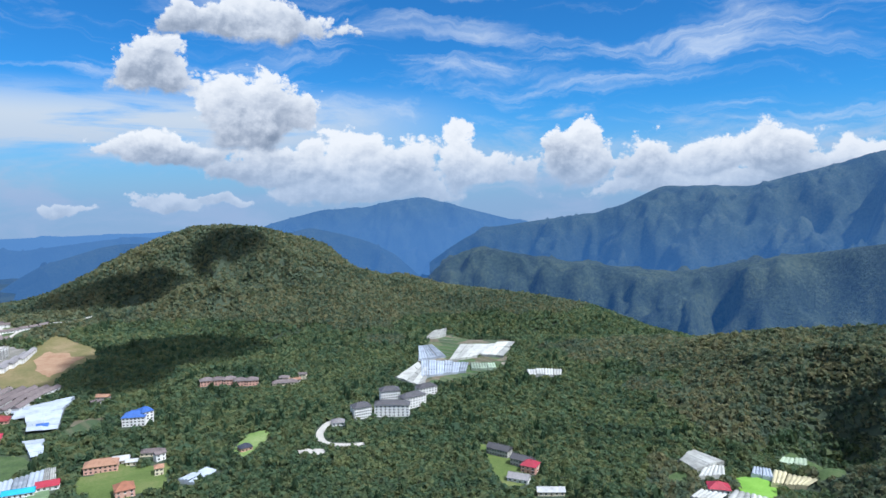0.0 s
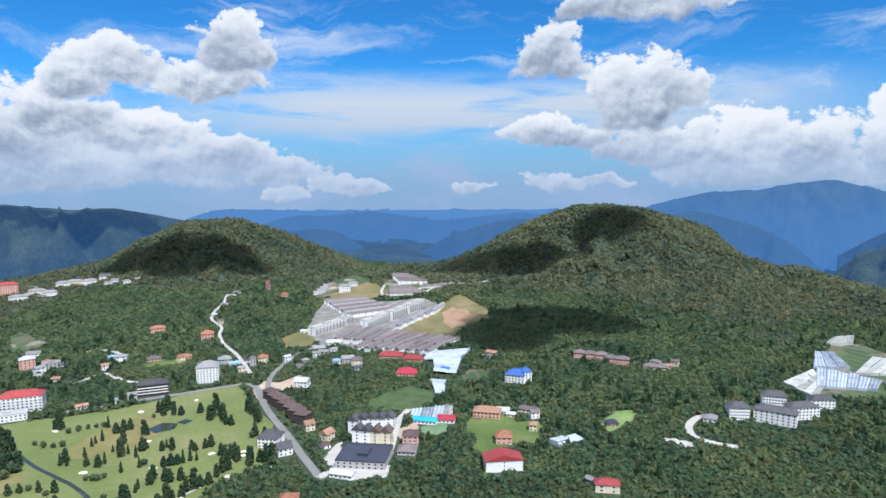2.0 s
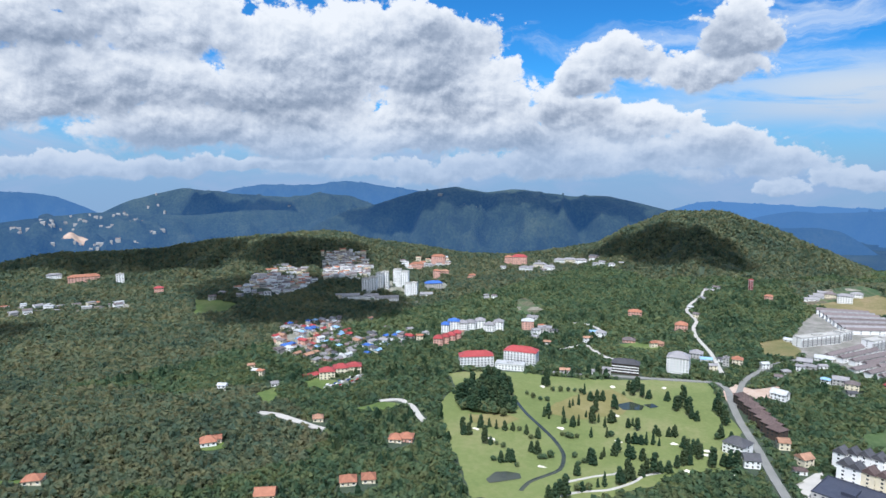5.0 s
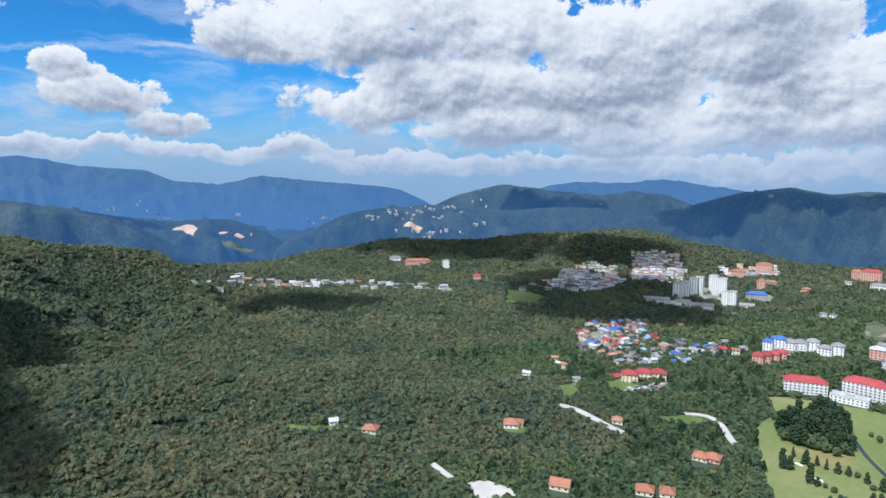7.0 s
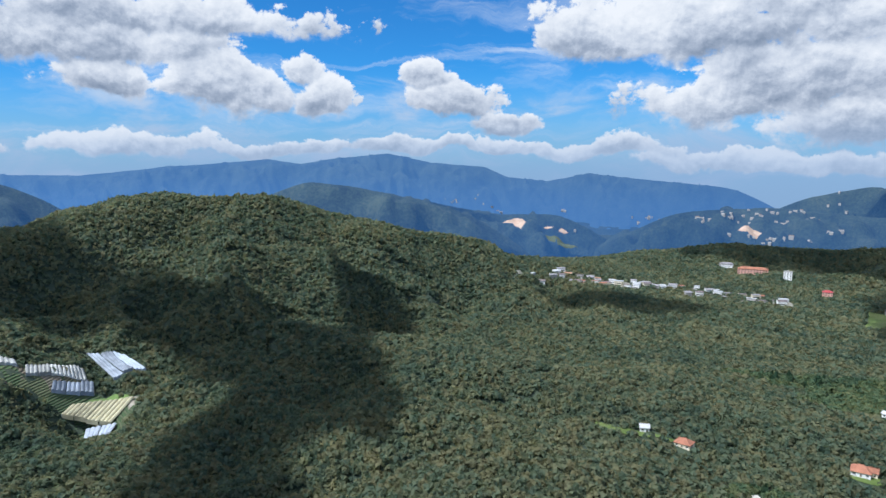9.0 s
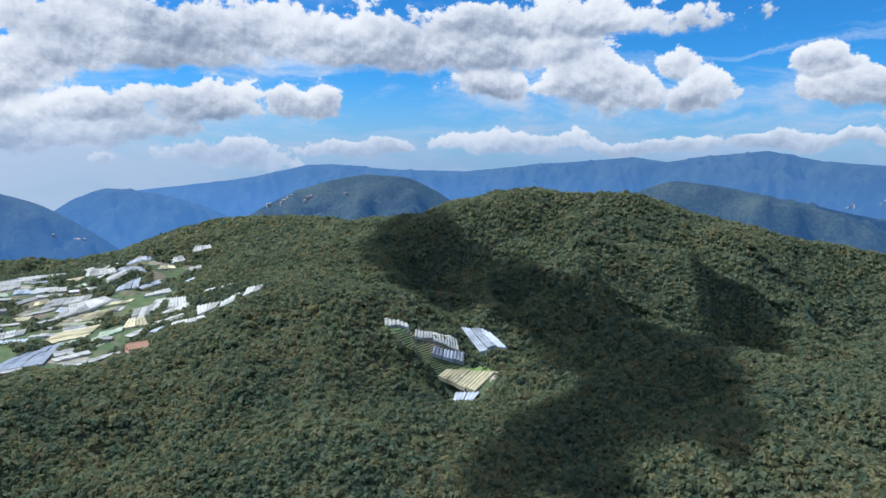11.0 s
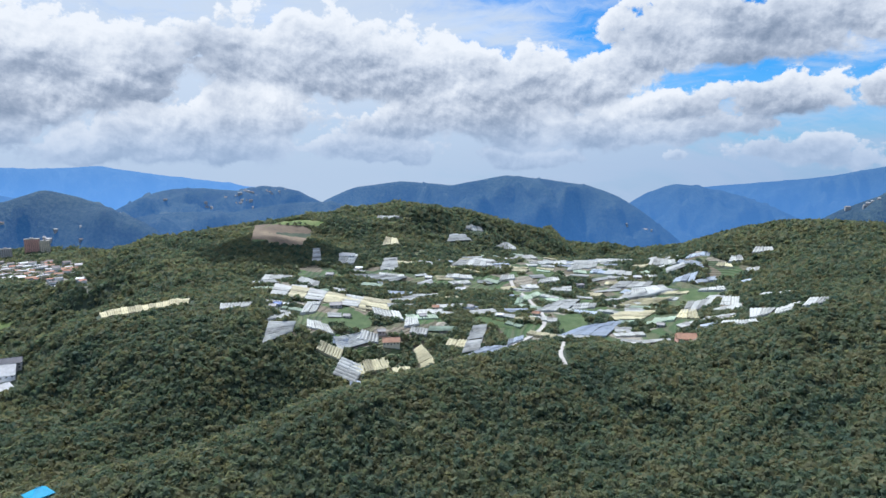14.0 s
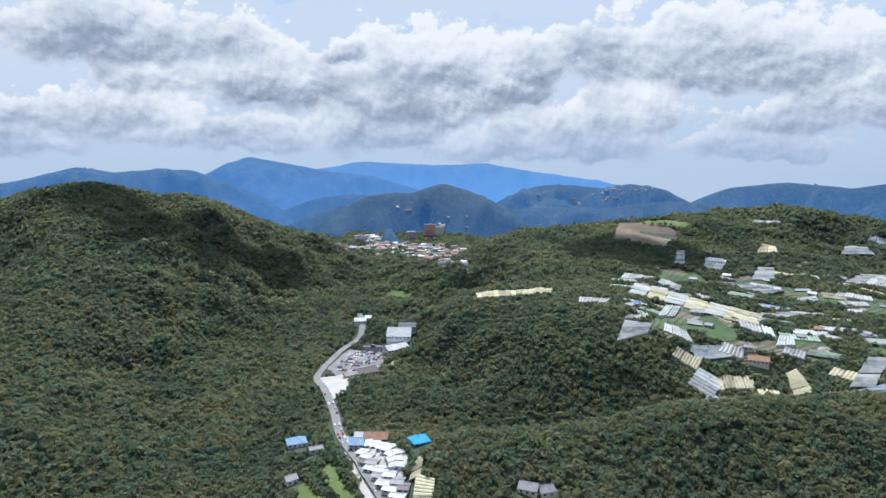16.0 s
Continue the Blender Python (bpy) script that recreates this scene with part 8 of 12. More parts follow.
drape("lawn", [(-595, 640), (-580, 665), (-548, 675), (-534, 651), (-570, 630)], MEADOW, "grassy clearing among trees", "grass", 0.50, 9.0, 3.0)
drape("lawn", [(-150, 602), (-123, 608), (-103, 540), (-116, 507), (-135, 515)], MEADOW, "grassy garden slope with shrubs", "grass", 0.50, 9.0, 3.0)
drape("lawn", [(-121, 495), (-122, 524), (-115, 519), (-110, 475), (-116, 468)], MEADOW, "grassy garden slope", "grass", 0.50, 9.0, 2.0)
drape("plots", [(-262, 636), (-243, 665), (-216, 649), (-198, 623), (-218, 585), (-253, 575), (-271, 600)], CROPS, "green vegetable beds under netting", "field", 0.50, 9.0, 2.0)
drape("plots", [(-201, 694), (-199, 738), (-170, 741), (-162, 712), (-189, 682)], PLOT, "pale fallow farm plots", "field", 0.50, 9.0, 2.0)
drape("sports_court", [(-214, 537), (-204, 562), (-196, 552), (-191, 531), (-203, 520)], CLAY, "orange clay playing court", "court", 0.60, 8.0, 0.0)
drape("sports_court", [(-195, 553), (-175, 574), (-167, 545), (-183, 525)], CROPS2, "green grass playing court", "court", 0.60, 8.0, 0.0)
drape("yard", [(-251, 462), (-254, 504), (-230, 478), (-202, 462), (-192, 470), (-187, 449), (-213, 435), (-231, 446)], PAVED, "pale concrete yard round a hall", "yard", 0.50, 8.0, 0.0)
drape("yard", [(-252, 523), (-256, 556), (-227, 566), (-213, 544), (-203, 492), (-232, 483)], PAVED, "pale paved ground between villas", "yard", 0.50, 8.0, 0.0)
drape("clay_slope", [(-405, 596), (-414, 628), (-392, 630), (-388, 663), (-375, 659), (-366, 625), (-376, 593), (-371, 563)], CLAY, "cut slope of bare orange clay", "slope", 0.60, 7.0, 2.0)
drape("brown_slope", [(-883, 696), (-889, 720), (-839, 702), (-792, 686), (-773, 653), (-789, 627)], PLOT, "graded brown hillside clearing", "slope", 0.60, 8.0, 2.0)
drape("brown_slope", [(-347, 871), (-343, 952), (-340, 1071), (-327, 1152), (-296, 1124), (-250, 1067), (-236, 1011), (-259, 947), (-255, 869), (-278, 873), (-310, 864)], MEADOW3, "graded grassy hillside with bare patches", "slope", 0.60, 9.0, 3.0)
drape("clay_slope", [(-320, 1025), (-316, 1068), (-284, 1052), (-255, 1021), (-261, 984), (-273, 929), (-295, 957)], CLAY2, "scar of bare reddish soil on the slope", "slope", 0.90, 7.0, 3.0)
drape("brown_slope", [(-596, 1032), (-565, 1072), (-517, 1036), (-475, 1061), (-460, 1100), (-496, 1171), (-526, 1186), (-562, 1101)], MEADOW3, "grassy graded embankment", "slope", 0.60, 9.0, 2.0)
drape("brown_slope", [(-495, 802), (-490, 851), (-448, 819), (-428, 776), (-462, 756)], MEADOW3, "graded grassy bank with terraces", "slope", 0.60, 9.0, 2.0)

# ---- hillside housing estate ----
drape("estate_ground", [(-532, 970), (-550, 1046), (-475, 1061), (-430, 1078), (-385, 1107), (-336, 1075), (-321, 1016), (-336, 933), (-349, 869), (-310, 864), (-260, 857), (-252, 816), (-279, 780), (-324, 781), (-371, 780), (-444, 795), (-464, 806), (-498, 890)], TOWN2, "pale paved ground of a hillside housing estate", "pavement", 0.40, 10.0, 0.0)
drape("estate_ground", [(-594, 1072), (-610, 1157), (-596, 1269), (-531, 1215), (-498, 1112), (-541, 1060)], PLOT, "terraced building plots on a hill", "plots", 0.50, 9.0, 0.0)
drape("estate_ground", [(-479, 1131), (-503, 1227), (-484, 1269), (-425, 1216), (-386, 1179), (-364, 1190), (-373, 1141), (-445, 1078)], PLOT, "terraced building plots on a hill", "plots", 0.50, 9.0, 0.0)
road("road", [(-484, 1168), (-476, 1132), (-453, 1096), (-427, 1096), (-409, 1115), (-407, 1152), (-414, 1184)], 4.0, PAVED, "pale estate loop road", "road", 0.70, True)
road("road", [(-389, 1131), (-388, 1155), (-376, 1180), (-346, 1214), (-297, 1251)], 4.0, PAVED, "pale estate road", "road", 0.70, True)
building("terrace_row", -406, 841, 88, 78, 8, 2, WHITE, TAUPE, "gable", "long terrace of houses with taupe tiled roofs", "row house", "terraces of the estate", 3.0, 7, sides=False)
building("terrace_row", -391, 842, 86, 75, 8, 2, WHITE, TAUPE, "gable", "long terrace of houses with taupe tiled roofs", "row house", "terraces of the estate", 3.0, 6, sides=False)
building("terrace_row", -376, 840, 84, 71, 8, 2, WHITE, TAUPE, "gable", "long terrace of houses with taupe tiled roofs", "row house", "terraces of the estate", 3.0, 6, sides=False)
building("terrace_row", -362, 841, 83, 69, 8, 2, WHITE, TAUPE, "gable", "long terrace of houses with taupe tiled roofs", "row house", "terraces of the estate", 3.0, 6, sides=False)
building("terrace_row", -347, 840, 80, 65, 8, 2, WHITE, TAUPE, "gable", "long terrace of houses with taupe tiled roofs", "row house", "terraces of the estate", 3.0, 5, sides=False)
building("terrace_row", -334, 840, 79, 63, 8, 2, WHITE, TAUPE, "gable", "long terrace of houses with taupe tiled roofs", "row house", "terraces of the estate", 3.0, 5, sides=False)
building("terrace_row", -320, 841, 77, 60, 8, 2, WHITE, TAUPE, "gable", "long terrace of houses with taupe tiled roofs", "row house", "terraces of the estate", 3.0, 5, sides=False)
building("terrace_row", -307, 840, 74, 56, 8, 2, WHITE, TAUPE, "gable", "long terrace of houses with taupe tiled roofs", "row house", "terraces of the estate", 3.0, 5, sides=False)
building("terrace_row", -293, 839, 72, 54, 8, 2, WHITE, TAUPE, "gable", "long terrace of houses with taupe tiled roofs", "row house", "terraces of the estate", 3.0, 4, sides=False)
building("terrace_row", -280, 839, 71, 52, 8, 2, WHITE, TAUPE, "gable", "long terrace of houses with taupe tiled roofs", "row house", "terraces of the estate", 3.0, 4, sides=False)
building("terrace_row", -267, 838, 69, 50, 8, 2, WHITE, TAUPE, "gable", "long terrace of houses with taupe tiled roofs", "row house", "terraces of the estate", 3.0, 4, sides=False)
building("terrace_row", -255, 836, 67, 49, 8, 2, WHITE, TAUPE, "gable", "long terrace of houses with taupe tiled roofs", "row house", "terraces of the estate", 3.0, 4, sides=False)
building("terrace_row", -360, 794, 82, 44, 8, 2, WHITE, TAUPE, "gable", "short terrace of houses with taupe tiled roofs", "row house", "terraces of the estate", 3.0, 4, sides=False)
building("terrace_row", -345, 796, 83, 46, 8, 2, WHITE, TAUPE, "gable", "short terrace of houses with taupe tiled roofs", "row house", "terraces of the estate", 3.0, 4, sides=False)
building("terrace_row", -331, 797, 82, 45, 8, 2, WHITE, TAUPE, "gable", "short terrace of houses with taupe tiled roofs", "row house", "terraces of the estate", 3.0, 4, sides=False)
building("terrace_row", -317, 799, 82, 45, 8, 2, WHITE, TAUPE, "gable", "short terrace of houses with taupe tiled roofs", "row house", "terraces of the estate", 3.0, 4, sides=False)
building("terrace_row", -303, 800, 81, 45, 8, 2, WHITE, TAUPE, "gable", "short terrace of houses with taupe tiled roofs", "row house", "terraces of the estate", 3.0, 4, sides=False)
building("terrace_row", -289, 801, 81, 45, 8, 2, WHITE, TAUPE, "gable", "short terrace of houses with taupe tiled roofs", "row house", "terraces of the estate", 3.0, 4, sides=False)
building("terrace_row", -275, 801, 80, 45, 8, 2, WHITE, TAUPE, "gable", "short terrace of houses with taupe tiled roofs", "row house", "terraces of the estate", 3.0, 4, sides=False)
building("terrace_row", -262, 803, 79, 43, 8, 2, WHITE, TAUPE, "gable", "short terrace of houses with taupe tiled roofs", "row house", "terraces of the estate", 3.0, 3, sides=False)
building("terrace_row", -361, 889, 90, 60, 8, 2, WHITE, GREYROOF, "gable", "terrace of houses with grey roofs", "row house", "terraces of the estate", 3.0, 5, sides=False)
building("terrace_row", -358, 908, 91, 61, 8, 2, WHITE, GREYROOF, "gable", "terrace of houses with grey roofs", "row house", "terraces of the estate", 3.0, 5, sides=False)
building("terrace_row", -354, 929, 91, 61, 8, 2, WHITE, GREYROOF, "gable", "terrace of houses with grey roofs", "row house", "terraces of the estate", 3.0, 5, sides=False)
building("terrace_row", -351, 952, 91, 61, 8, 2, WHITE, GREYROOF, "gable", "terrace of houses with grey roofs", "row house", "terraces of the estate", 3.0, 5, sides=False)
building("terrace_row", -347, 972, 92, 64, 8, 2, WHITE, GREYROOF, "gable", "terrace of houses with grey roofs", "row house", "terraces of the estate", 3.0, 5, sides=False)
building("terrace_row", -343, 995, 92, 64, 8, 2, WHITE, GREYROOF, "gable", "terrace of houses with grey roofs", "row house", "terraces of the estate", 3.0, 5, sides=False)
building("terrace_row", -339, 1017, 92, 64, 8, 2, WHITE, GREYROOF, "gable", "terrace of houses with grey roofs", "row house", "terraces of the estate", 3.0, 5, sides=False)
building("terrace_row", -334, 1039, 91, 62, 8, 2, WHITE, GREYROOF, "gable", "terrace of houses with grey roofs", "row house", "terraces of the estate", 3.0, 5, sides=False)
building("terrace_row", -515, 1048, 37, 70, 8, 2, WHITE, TAUPE, "gable", "back terrace of houses with grey roofs", "row house", "terraces of the estate", 3.0, 6, sides=False)
building("terrace_row", -504, 1039, 41, 73, 8, 2, WHITE, GREYROOF, "gable", "back terrace of houses with grey roofs", "row house", "terraces of the estate", 3.0, 6, sides=False)
building("terrace_row", -494, 1032, 42, 74, 8, 2, WHITE, TAUPE, "gable", "back terrace of houses with grey roofs", "row house", "terraces of the estate", 3.0, 6, sides=False)
building("terrace_row", -483, 1023, 45, 77, 8, 2, WHITE, GREYROOF, "gable", "back terrace of houses with grey roofs", "row house", "terraces of the estate", 3.0, 7, sides=False)
building("terrace_row", -473, 1015, 47, 79, 8, 2, WHITE, TAUPE, "gable", "back terrace of houses with grey roofs", "row house", "terraces of the estate", 3.0, 7, sides=False)
building("terrace_row", -463, 1006, 49, 81, 8, 2, WHITE, GREYROOF, "gable", "back terrace of houses with grey roofs", "row house", "terraces of the estate", 3.0, 7, sides=False)
building("terrace_row", -452, 998, 51, 84, 8, 2, WHITE, TAUPE, "gable", "back terrace of houses with grey roofs", "row house", "terraces of the estate", 3.0, 7, sides=False)
building("terrace_row", -442, 989, 50, 85, 8, 2, WHITE, GREYROOF, "gable", "back terrace of houses with grey roofs", "row house", "terraces of the estate", 3.0, 7, sides=False)
building("terrace_row", -432, 981, 52, 87, 8, 2, WHITE, TAUPE, "gable", "back terrace of houses with grey roofs", "row house", "terraces of the estate", 3.0, 7, sides=False)
building("terrace_row", -487, 1259, 24, 34, 8, 2, WHITE, TAUPE, "gable", "hill terrace of houses with taupe roofs", "row house", "terraces of the estate", 3.0, 3, sides=False)
building("terrace_row", -473, 1240, 9, 41, 8, 2, WHITE, TAUPE, "gable", "hill terrace of houses with taupe roofs", "row house", "terraces of the estate", 3.0, 3, sides=False)
building("terrace_row", -458, 1218, 1, 48, 8, 2, WHITE, TAUPE, "gable", "hill terrace of houses with taupe roofs", "row house", "terraces of the estate", 3.0, 4, sides=False)
building("terrace_row", -444, 1199, 0, 54, 8, 2, WHITE, TAUPE, "gable", "hill terrace of houses with taupe roofs", "row house", "terraces of the estate", 3.0, 4, sides=False)
building("terrace_row", -432, 1185, 11, 57, 8, 2, WHITE, TAUPE, "gable", "hill terrace of houses with taupe roofs", "row house", "terraces of the estate", 3.0, 5, sides=False)
building("terrace_row", -443, 1151, 26, 45, 7, 1, WHITE, TAUPE, "gable", "hill terrace of houses with taupe roofs", "row house", "terraces of the estate", 3.0, 4, sides=False)
building("terrace_row", -434, 1140, 23, 52, 7, 1, WHITE, TAUPE, "gable", "hill terrace of houses with taupe roofs", "row house", "terraces of the estate", 3.0, 4, sides=False)
building("terrace_row", -426, 1129, 24, 59, 7, 1, WHITE, TAUPE, "gable", "hill terrace of houses with taupe roofs", "row house", "terraces of the estate", 3.0, 5, sides=False)
building("terrace_row", -419, 1121, 27, 66, 7, 1, WHITE, TAUPE, "gable", "hill terrace of houses with taupe roofs", "row house", "terraces of the estate", 3.0, 6, sides=False)
building("terrace_row", -404, 1163, 35, 14, 7, 1, WHITE, TAUPE, "gable", "short hillside row of taupe-roofed houses", "row house", "terraces of the estate", 3.0, 3, sides=False)
building("terrace_row", -391, 1169, 26, 13, 7, 1, WHITE, TAUPE, "gable", "short hillside row of taupe-roofed houses", "row house", "terraces of the estate", 3.0, 3, sides=False)
building("terrace_row", -379, 1176, 34, 14, 7, 1, WHITE, TAUPE, "gable", "short hillside row of taupe-roofed houses", "row house", "terraces of the estate", 3.0, 3, sides=False)
building("terrace_row", -368, 1184, 48, 15, 7, 1, WHITE, TAUPE, "gable", "short hillside row of taupe-roofed houses", "row house", "terraces of the estate", 3.0, 3, sides=False)
building("terrace_row", -357, 1194, 53, 16, 7, 1, WHITE, TAUPE, "gable", "short hillside row of taupe-roofed houses", "row house", "terraces of the estate", 3.0, 3, sides=False)
building("terrace_row", -588, 1094, 43, 22, 7, 1, WHITE, GREYROOF, "gable", "low row of houses on a hill plot", "row house", "terraces of the estate", 3.0, 3, sides=False)
building("terrace_row", -590, 1111, 43, 22, 7, 1, WHITE, GREYROOF, "gable", "low row of houses on a hill plot", "row house", "terraces of the estate", 3.0, 3, sides=False)
building("terrace_row", -591, 1127, 32, 21, 7, 1, WHITE, GREYROOF, "gable", "low row of houses on a hill plot", "row house", "terraces of the estate", 3.0, 3, sides=False)
building("terrace_row", -593, 1144, 22, 22, 7, 1, WHITE, GREYROOF, "gable", "low row of houses on a hill plot", "row house", "terraces of the estate", 3.0, 3, sides=False)
building("apartment_block", -452, 862, 76, 68, 14, 4, WHITE, GREY, "flat", "long white apartment block with balconies", "apartment block", "apartment blocks", 1.0, 9, GREY)
building("apartment_block", -445, 912, 84, 21, 14, 4, WHITE, GREY, "flat", "long white apartment block with balconies", "apartment block", "apartment blocks", 1.0, 4, GREY)
building("apartment_block", -394, 911, 82, 67, 14, 5, WHITE, GREY, "flat", "long white apartment block with balconies", "apartment block", "apartment blocks", 1.0, 9, GREY)
building("apartment_block", -383, 972, 81, 50, 14, 5, WHITE, GREY, "flat", "long white apartment block with balconies", "apartment block", "apartment blocks", 1.0, 7, GREY)
building("apartment_block", -373, 1028, 79, 51, 14, 5, WHITE, GREY, "flat", "long white apartment block with balconies", "apartment block", "apartment blocks", 1.0, 7, GREY)
building("apartment_block", -544, 1113, 26, 22, 12, 4, WHITE, GREYROOF, "hip", "white block on a hilltop plot", "apartment block", "")
building("tower", -708, 1108, 32, 8, 7, 7, PAGODA, RED, "hip", "slim red and white tower above the forest", "tower", "", band=RED, bays=2)
building("house", -577, 1131, 27, 16, 10, 2, CREAM, TAUPE, "hip", "cream house on a hilltop plot", "house", "")
building("house", -546, 1154, 25, 18, 10, 2, WHITE, GREYROOF, "hip", "white house on a hilltop plot", "house", "")

# ---- hotels and villas round the golf course ----
building("hotel", -619, 429, 63, 40, 16, 4, WHITE, RED, "hip", "long white hotel with a red roof beside the golf course", "hotel", "hotels by the golf course", band=WHITE, bays=10)
building("hotel", -597, 480, 37, 39, 17, 5, WHITE, RED, "hip", "white five-storey hotel with a red roof", "hotel", "hotels by the golf course", band=WHITE, bays=10)
building("annex", -586, 455, 42, 34, 14, 2, WHITE, WHITEROOF, "flat", "low white annex below a hotel", "annex", "")
building("hotel", -503, 557, 38, 30, 14, 4, TIMBER, SLATE, "hip", "dark timbered hotel with white balconies", "hotel", "hotels by the golf course", band=WHITE, bays=8)
building("hotel", -474, 612, 31, 24, 18, 6, WHITE, GREYROOF, "hip", "white six-storey hotel with a grey mansard roof", "hotel", "hotels by the golf course", bays=7)
building("lodge", -371, 580, -25, 15, 12, 3, TIMBER, BROWNROOF, "hip", "wing of a brown-roofed lodge along the road", "lodge", "brown-roofed lodge wings")
building("lodge", -360, 571, -21, 15, 12, 3, TIMBER, BROWNROOF, "hip", "wing of a brown-roofed lodge along the road", "lodge", "brown-roofed lodge wings")
building("lodge", -349, 564, -18, 15, 12, 3, TIMBER, BROWNROOF, "hip", "wing of a brown-roofed lodge along the road", "lodge", "brown-roofed lodge wings")
building("lodge", -338, 555, -14, 14, 12, 3, TIMBER, BROWNROOF, "hip", "wing of a brown-roofed lodge along the road", "lodge", "brown-roofed lodge wings")
building("lodge", -327, 547, -12, 14, 12, 3, TIMBER, BROWNROOF, "hip", "wing of a brown-roofed lodge along the road", "lodge", "brown-roofed lodge wings")
building("lodge", -317, 540, -9, 14, 12, 3, TIMBER, BROWNROOF, "hip", "wing of a brown-roofed lodge along the road", "lodge", "brown-roofed lodge wings")
building("lodge", -307, 532, -6, 13, 12, 3, TIMBER, BROWNROOF, "hip", "wing of a brown-roofed lodge along the road", "lodge", "brown-roofed lodge wings")
building("house", -293, 518, 49, 9, 9, 2, CREAM, RUST, "gable", "cream house with a rusty red roof", "house", "")
building("house", -267, 504, 77, 10, 10, 2, CREAM, RUST, "gable", "cream house with a rusty gable roof", "house", "")
building("clubhouse", -308, 478, 7, 18, 16, 3, WHITE, SLATE, "hip", "clubhouse with a dark hipped roof", "clubhouse", "")
building("clubhouse", -289, 467, 46, 12, 13, 2, WHITE, SLATE, "gable", "white gabled wing with a dark roof", "clubhouse", "")
building("villa", -237, 506, 95, 9, 9, 4, WHITE, SLATE, "gable", "tall narrow villa with a steep dark gable roof", "villa", "gabled villas", rise=4.5, bays=3)
building("villa", -229, 506, 94, 9, 9, 4, WHITE, SLATE, "gable", "tall narrow villa with a steep dark gable roof", "villa", "gabled villas", rise=4.5, bays=3)
building("villa", -220, 507, 93, 9, 9, 4, CREAM, BROWNROOF, "gable", "tall narrow villa with a steep brown gable roof", "villa", "gabled villas", rise=4.5, bays=3)
building("villa", -211, 509, 92, 9, 9, 4, CREAM, BROWNROOF, "gable", "tall narrow villa with a steep brown gable roof", "villa", "gabled villas", rise=4.5, bays=3)
building("villa", -244, 531, 94, 9, 9, 4, WHITE, SLATE, "gable", "tall narrow villa with a steep dark gable roof", "villa", "gabled villas", rise=4.5, bays=3)
building("villa", -236, 535, 93, 9, 9, 4, WHITE, SLATE, "gable", "tall narrow villa with a steep dark gable roof", "villa", "gabled villas", rise=4.5, bays=3)
building("villa", -228, 537, 93, 9, 9, 4, WHITE, SLATE, "gable", "tall narrow villa with a steep dark gable roof", "villa", "gabled villas", rise=4.5, bays=3)
building("villa", -221, 541, 92, 9, 9, 4, WHITE, SLATE, "gable", "tall narrow villa with a steep dark gable roof", "villa", "gabled villas", rise=4.5, bays=3)
building("villa", -250, 525, 95, 9, 9, 4, WHITE, SLATE, "gable", "tall narrow villa with a steep dark gable roof", "villa", "gabled villas", rise=4.5, bays=3)
building("hall", -216, 473, 10, 41, 34, 2, GREY, NAVY, "flat", "wide hall with a navy blue sheet roof and scalloped eaves", "hall", "", bays=8)
building("shed", -221, 441, 1, 19, 8, 1, WHITE, WHITEROOF, "gable", "low white shed with a sheet roof", "shed", "")
building("mansion", -191, 515, 15, 13, 12, 3, PINK, BROWNROOF, "hip", "red-brown mansion with a hipped roof", "mansion", "")
building("house", -188, 498, 12, 15, 14, 1, GREY, TAUPE, "hip", "low house with a taupe roof", "house", "")
building("hotel", -104, 494, -66, 15, 30, 3, WHITE, RED, "gable", "white hotel wing with a long red roof and dormers", "hotel", "", bays=9)
building("house", -114, 545, 16, 14, 14, 2, PINK, TERRA, "hip", "house with an orange tiled roof", "house", "")
building("bungalow", -143, 605, 5, 20, 12, 1, PINK, RUST, "gable", "low red-brown bungalow with a rusty roof", "bungalow", "")
building("mansion", -264, 701, 12, 23, 16, 1, PINK, CRIMSON, "hip", "bright crimson-roofed mansion among trees", "mansion", "")
building("school", -309, 764, 10, 30, 14, 1, PINK, RED, "hip", "large red-roofed complex below the estate", "school", "")
building("school", -277, 757, 8, 26, 14, 1, PINK, RED, "hip", "wing of a large red-roofed complex", "school", "")
building("bungalow", -241, 394, 23, 13, 14, 1, PINK, TERRA, "hip", "bungalow with an orange roof by a tennis court", "bungalow", "")
drape("sports_court", [(-243, 386), (-235, 389), (-225, 378), (-232, 372)], TEAL, "green tennis court", "court", 0.60, 6.0, 0.0)
building("shed", -362, 628, 9, 15, 12, 2, WHITE, WHITEROOF, "gable", "white workshop with a sheet roof", "shed", "")
greenhouse([(-206, 713), (-217, 774), (-251, 760), (-235, 710)], FILM_BLUE, "large grey-blue greenhouse beside the estate", 8.0, 3.5)
greenhouse([(-219, 774), (-215, 822), (-273, 788), (-262, 752)], FILM_BLUE, "large grey-blue greenhouse beside the estate", 8.0, 3.5)
greenhouse([(-199, 644), (-210, 686), (-230, 684), (-210, 641)], FILM_BLUE, "grey-blue greenhouse beside the estate", 7.0, 3.2)
greenhouse([(-211, 566), (-180, 570), (-187, 606), (-217, 589)], FILM_BLUE, "pale greenhouse with sheet roofs", 7.0, 3.2)
greenhouse([(-180, 570), (-174, 589), (-180, 610), (-188, 608)], FILM, "pale greenhouse beside a red shed", 7.0, 3.2)
building("shed", -176, 574, 9, 16, 10, 1, WHITE, CRIMSON, "gable", "shed with a bright red roof", "shed", "")
building("shed", -194, 565, 6, 22, 8, 1, WHITE, CYANROOF, "gable", "long shed with a light blue roof", "shed", "")
building("shed", -223, 724, 5, 10, 8, 1, WHITE, BLUEROOF, "gable", "small shed with a blue roof", "shed", "")

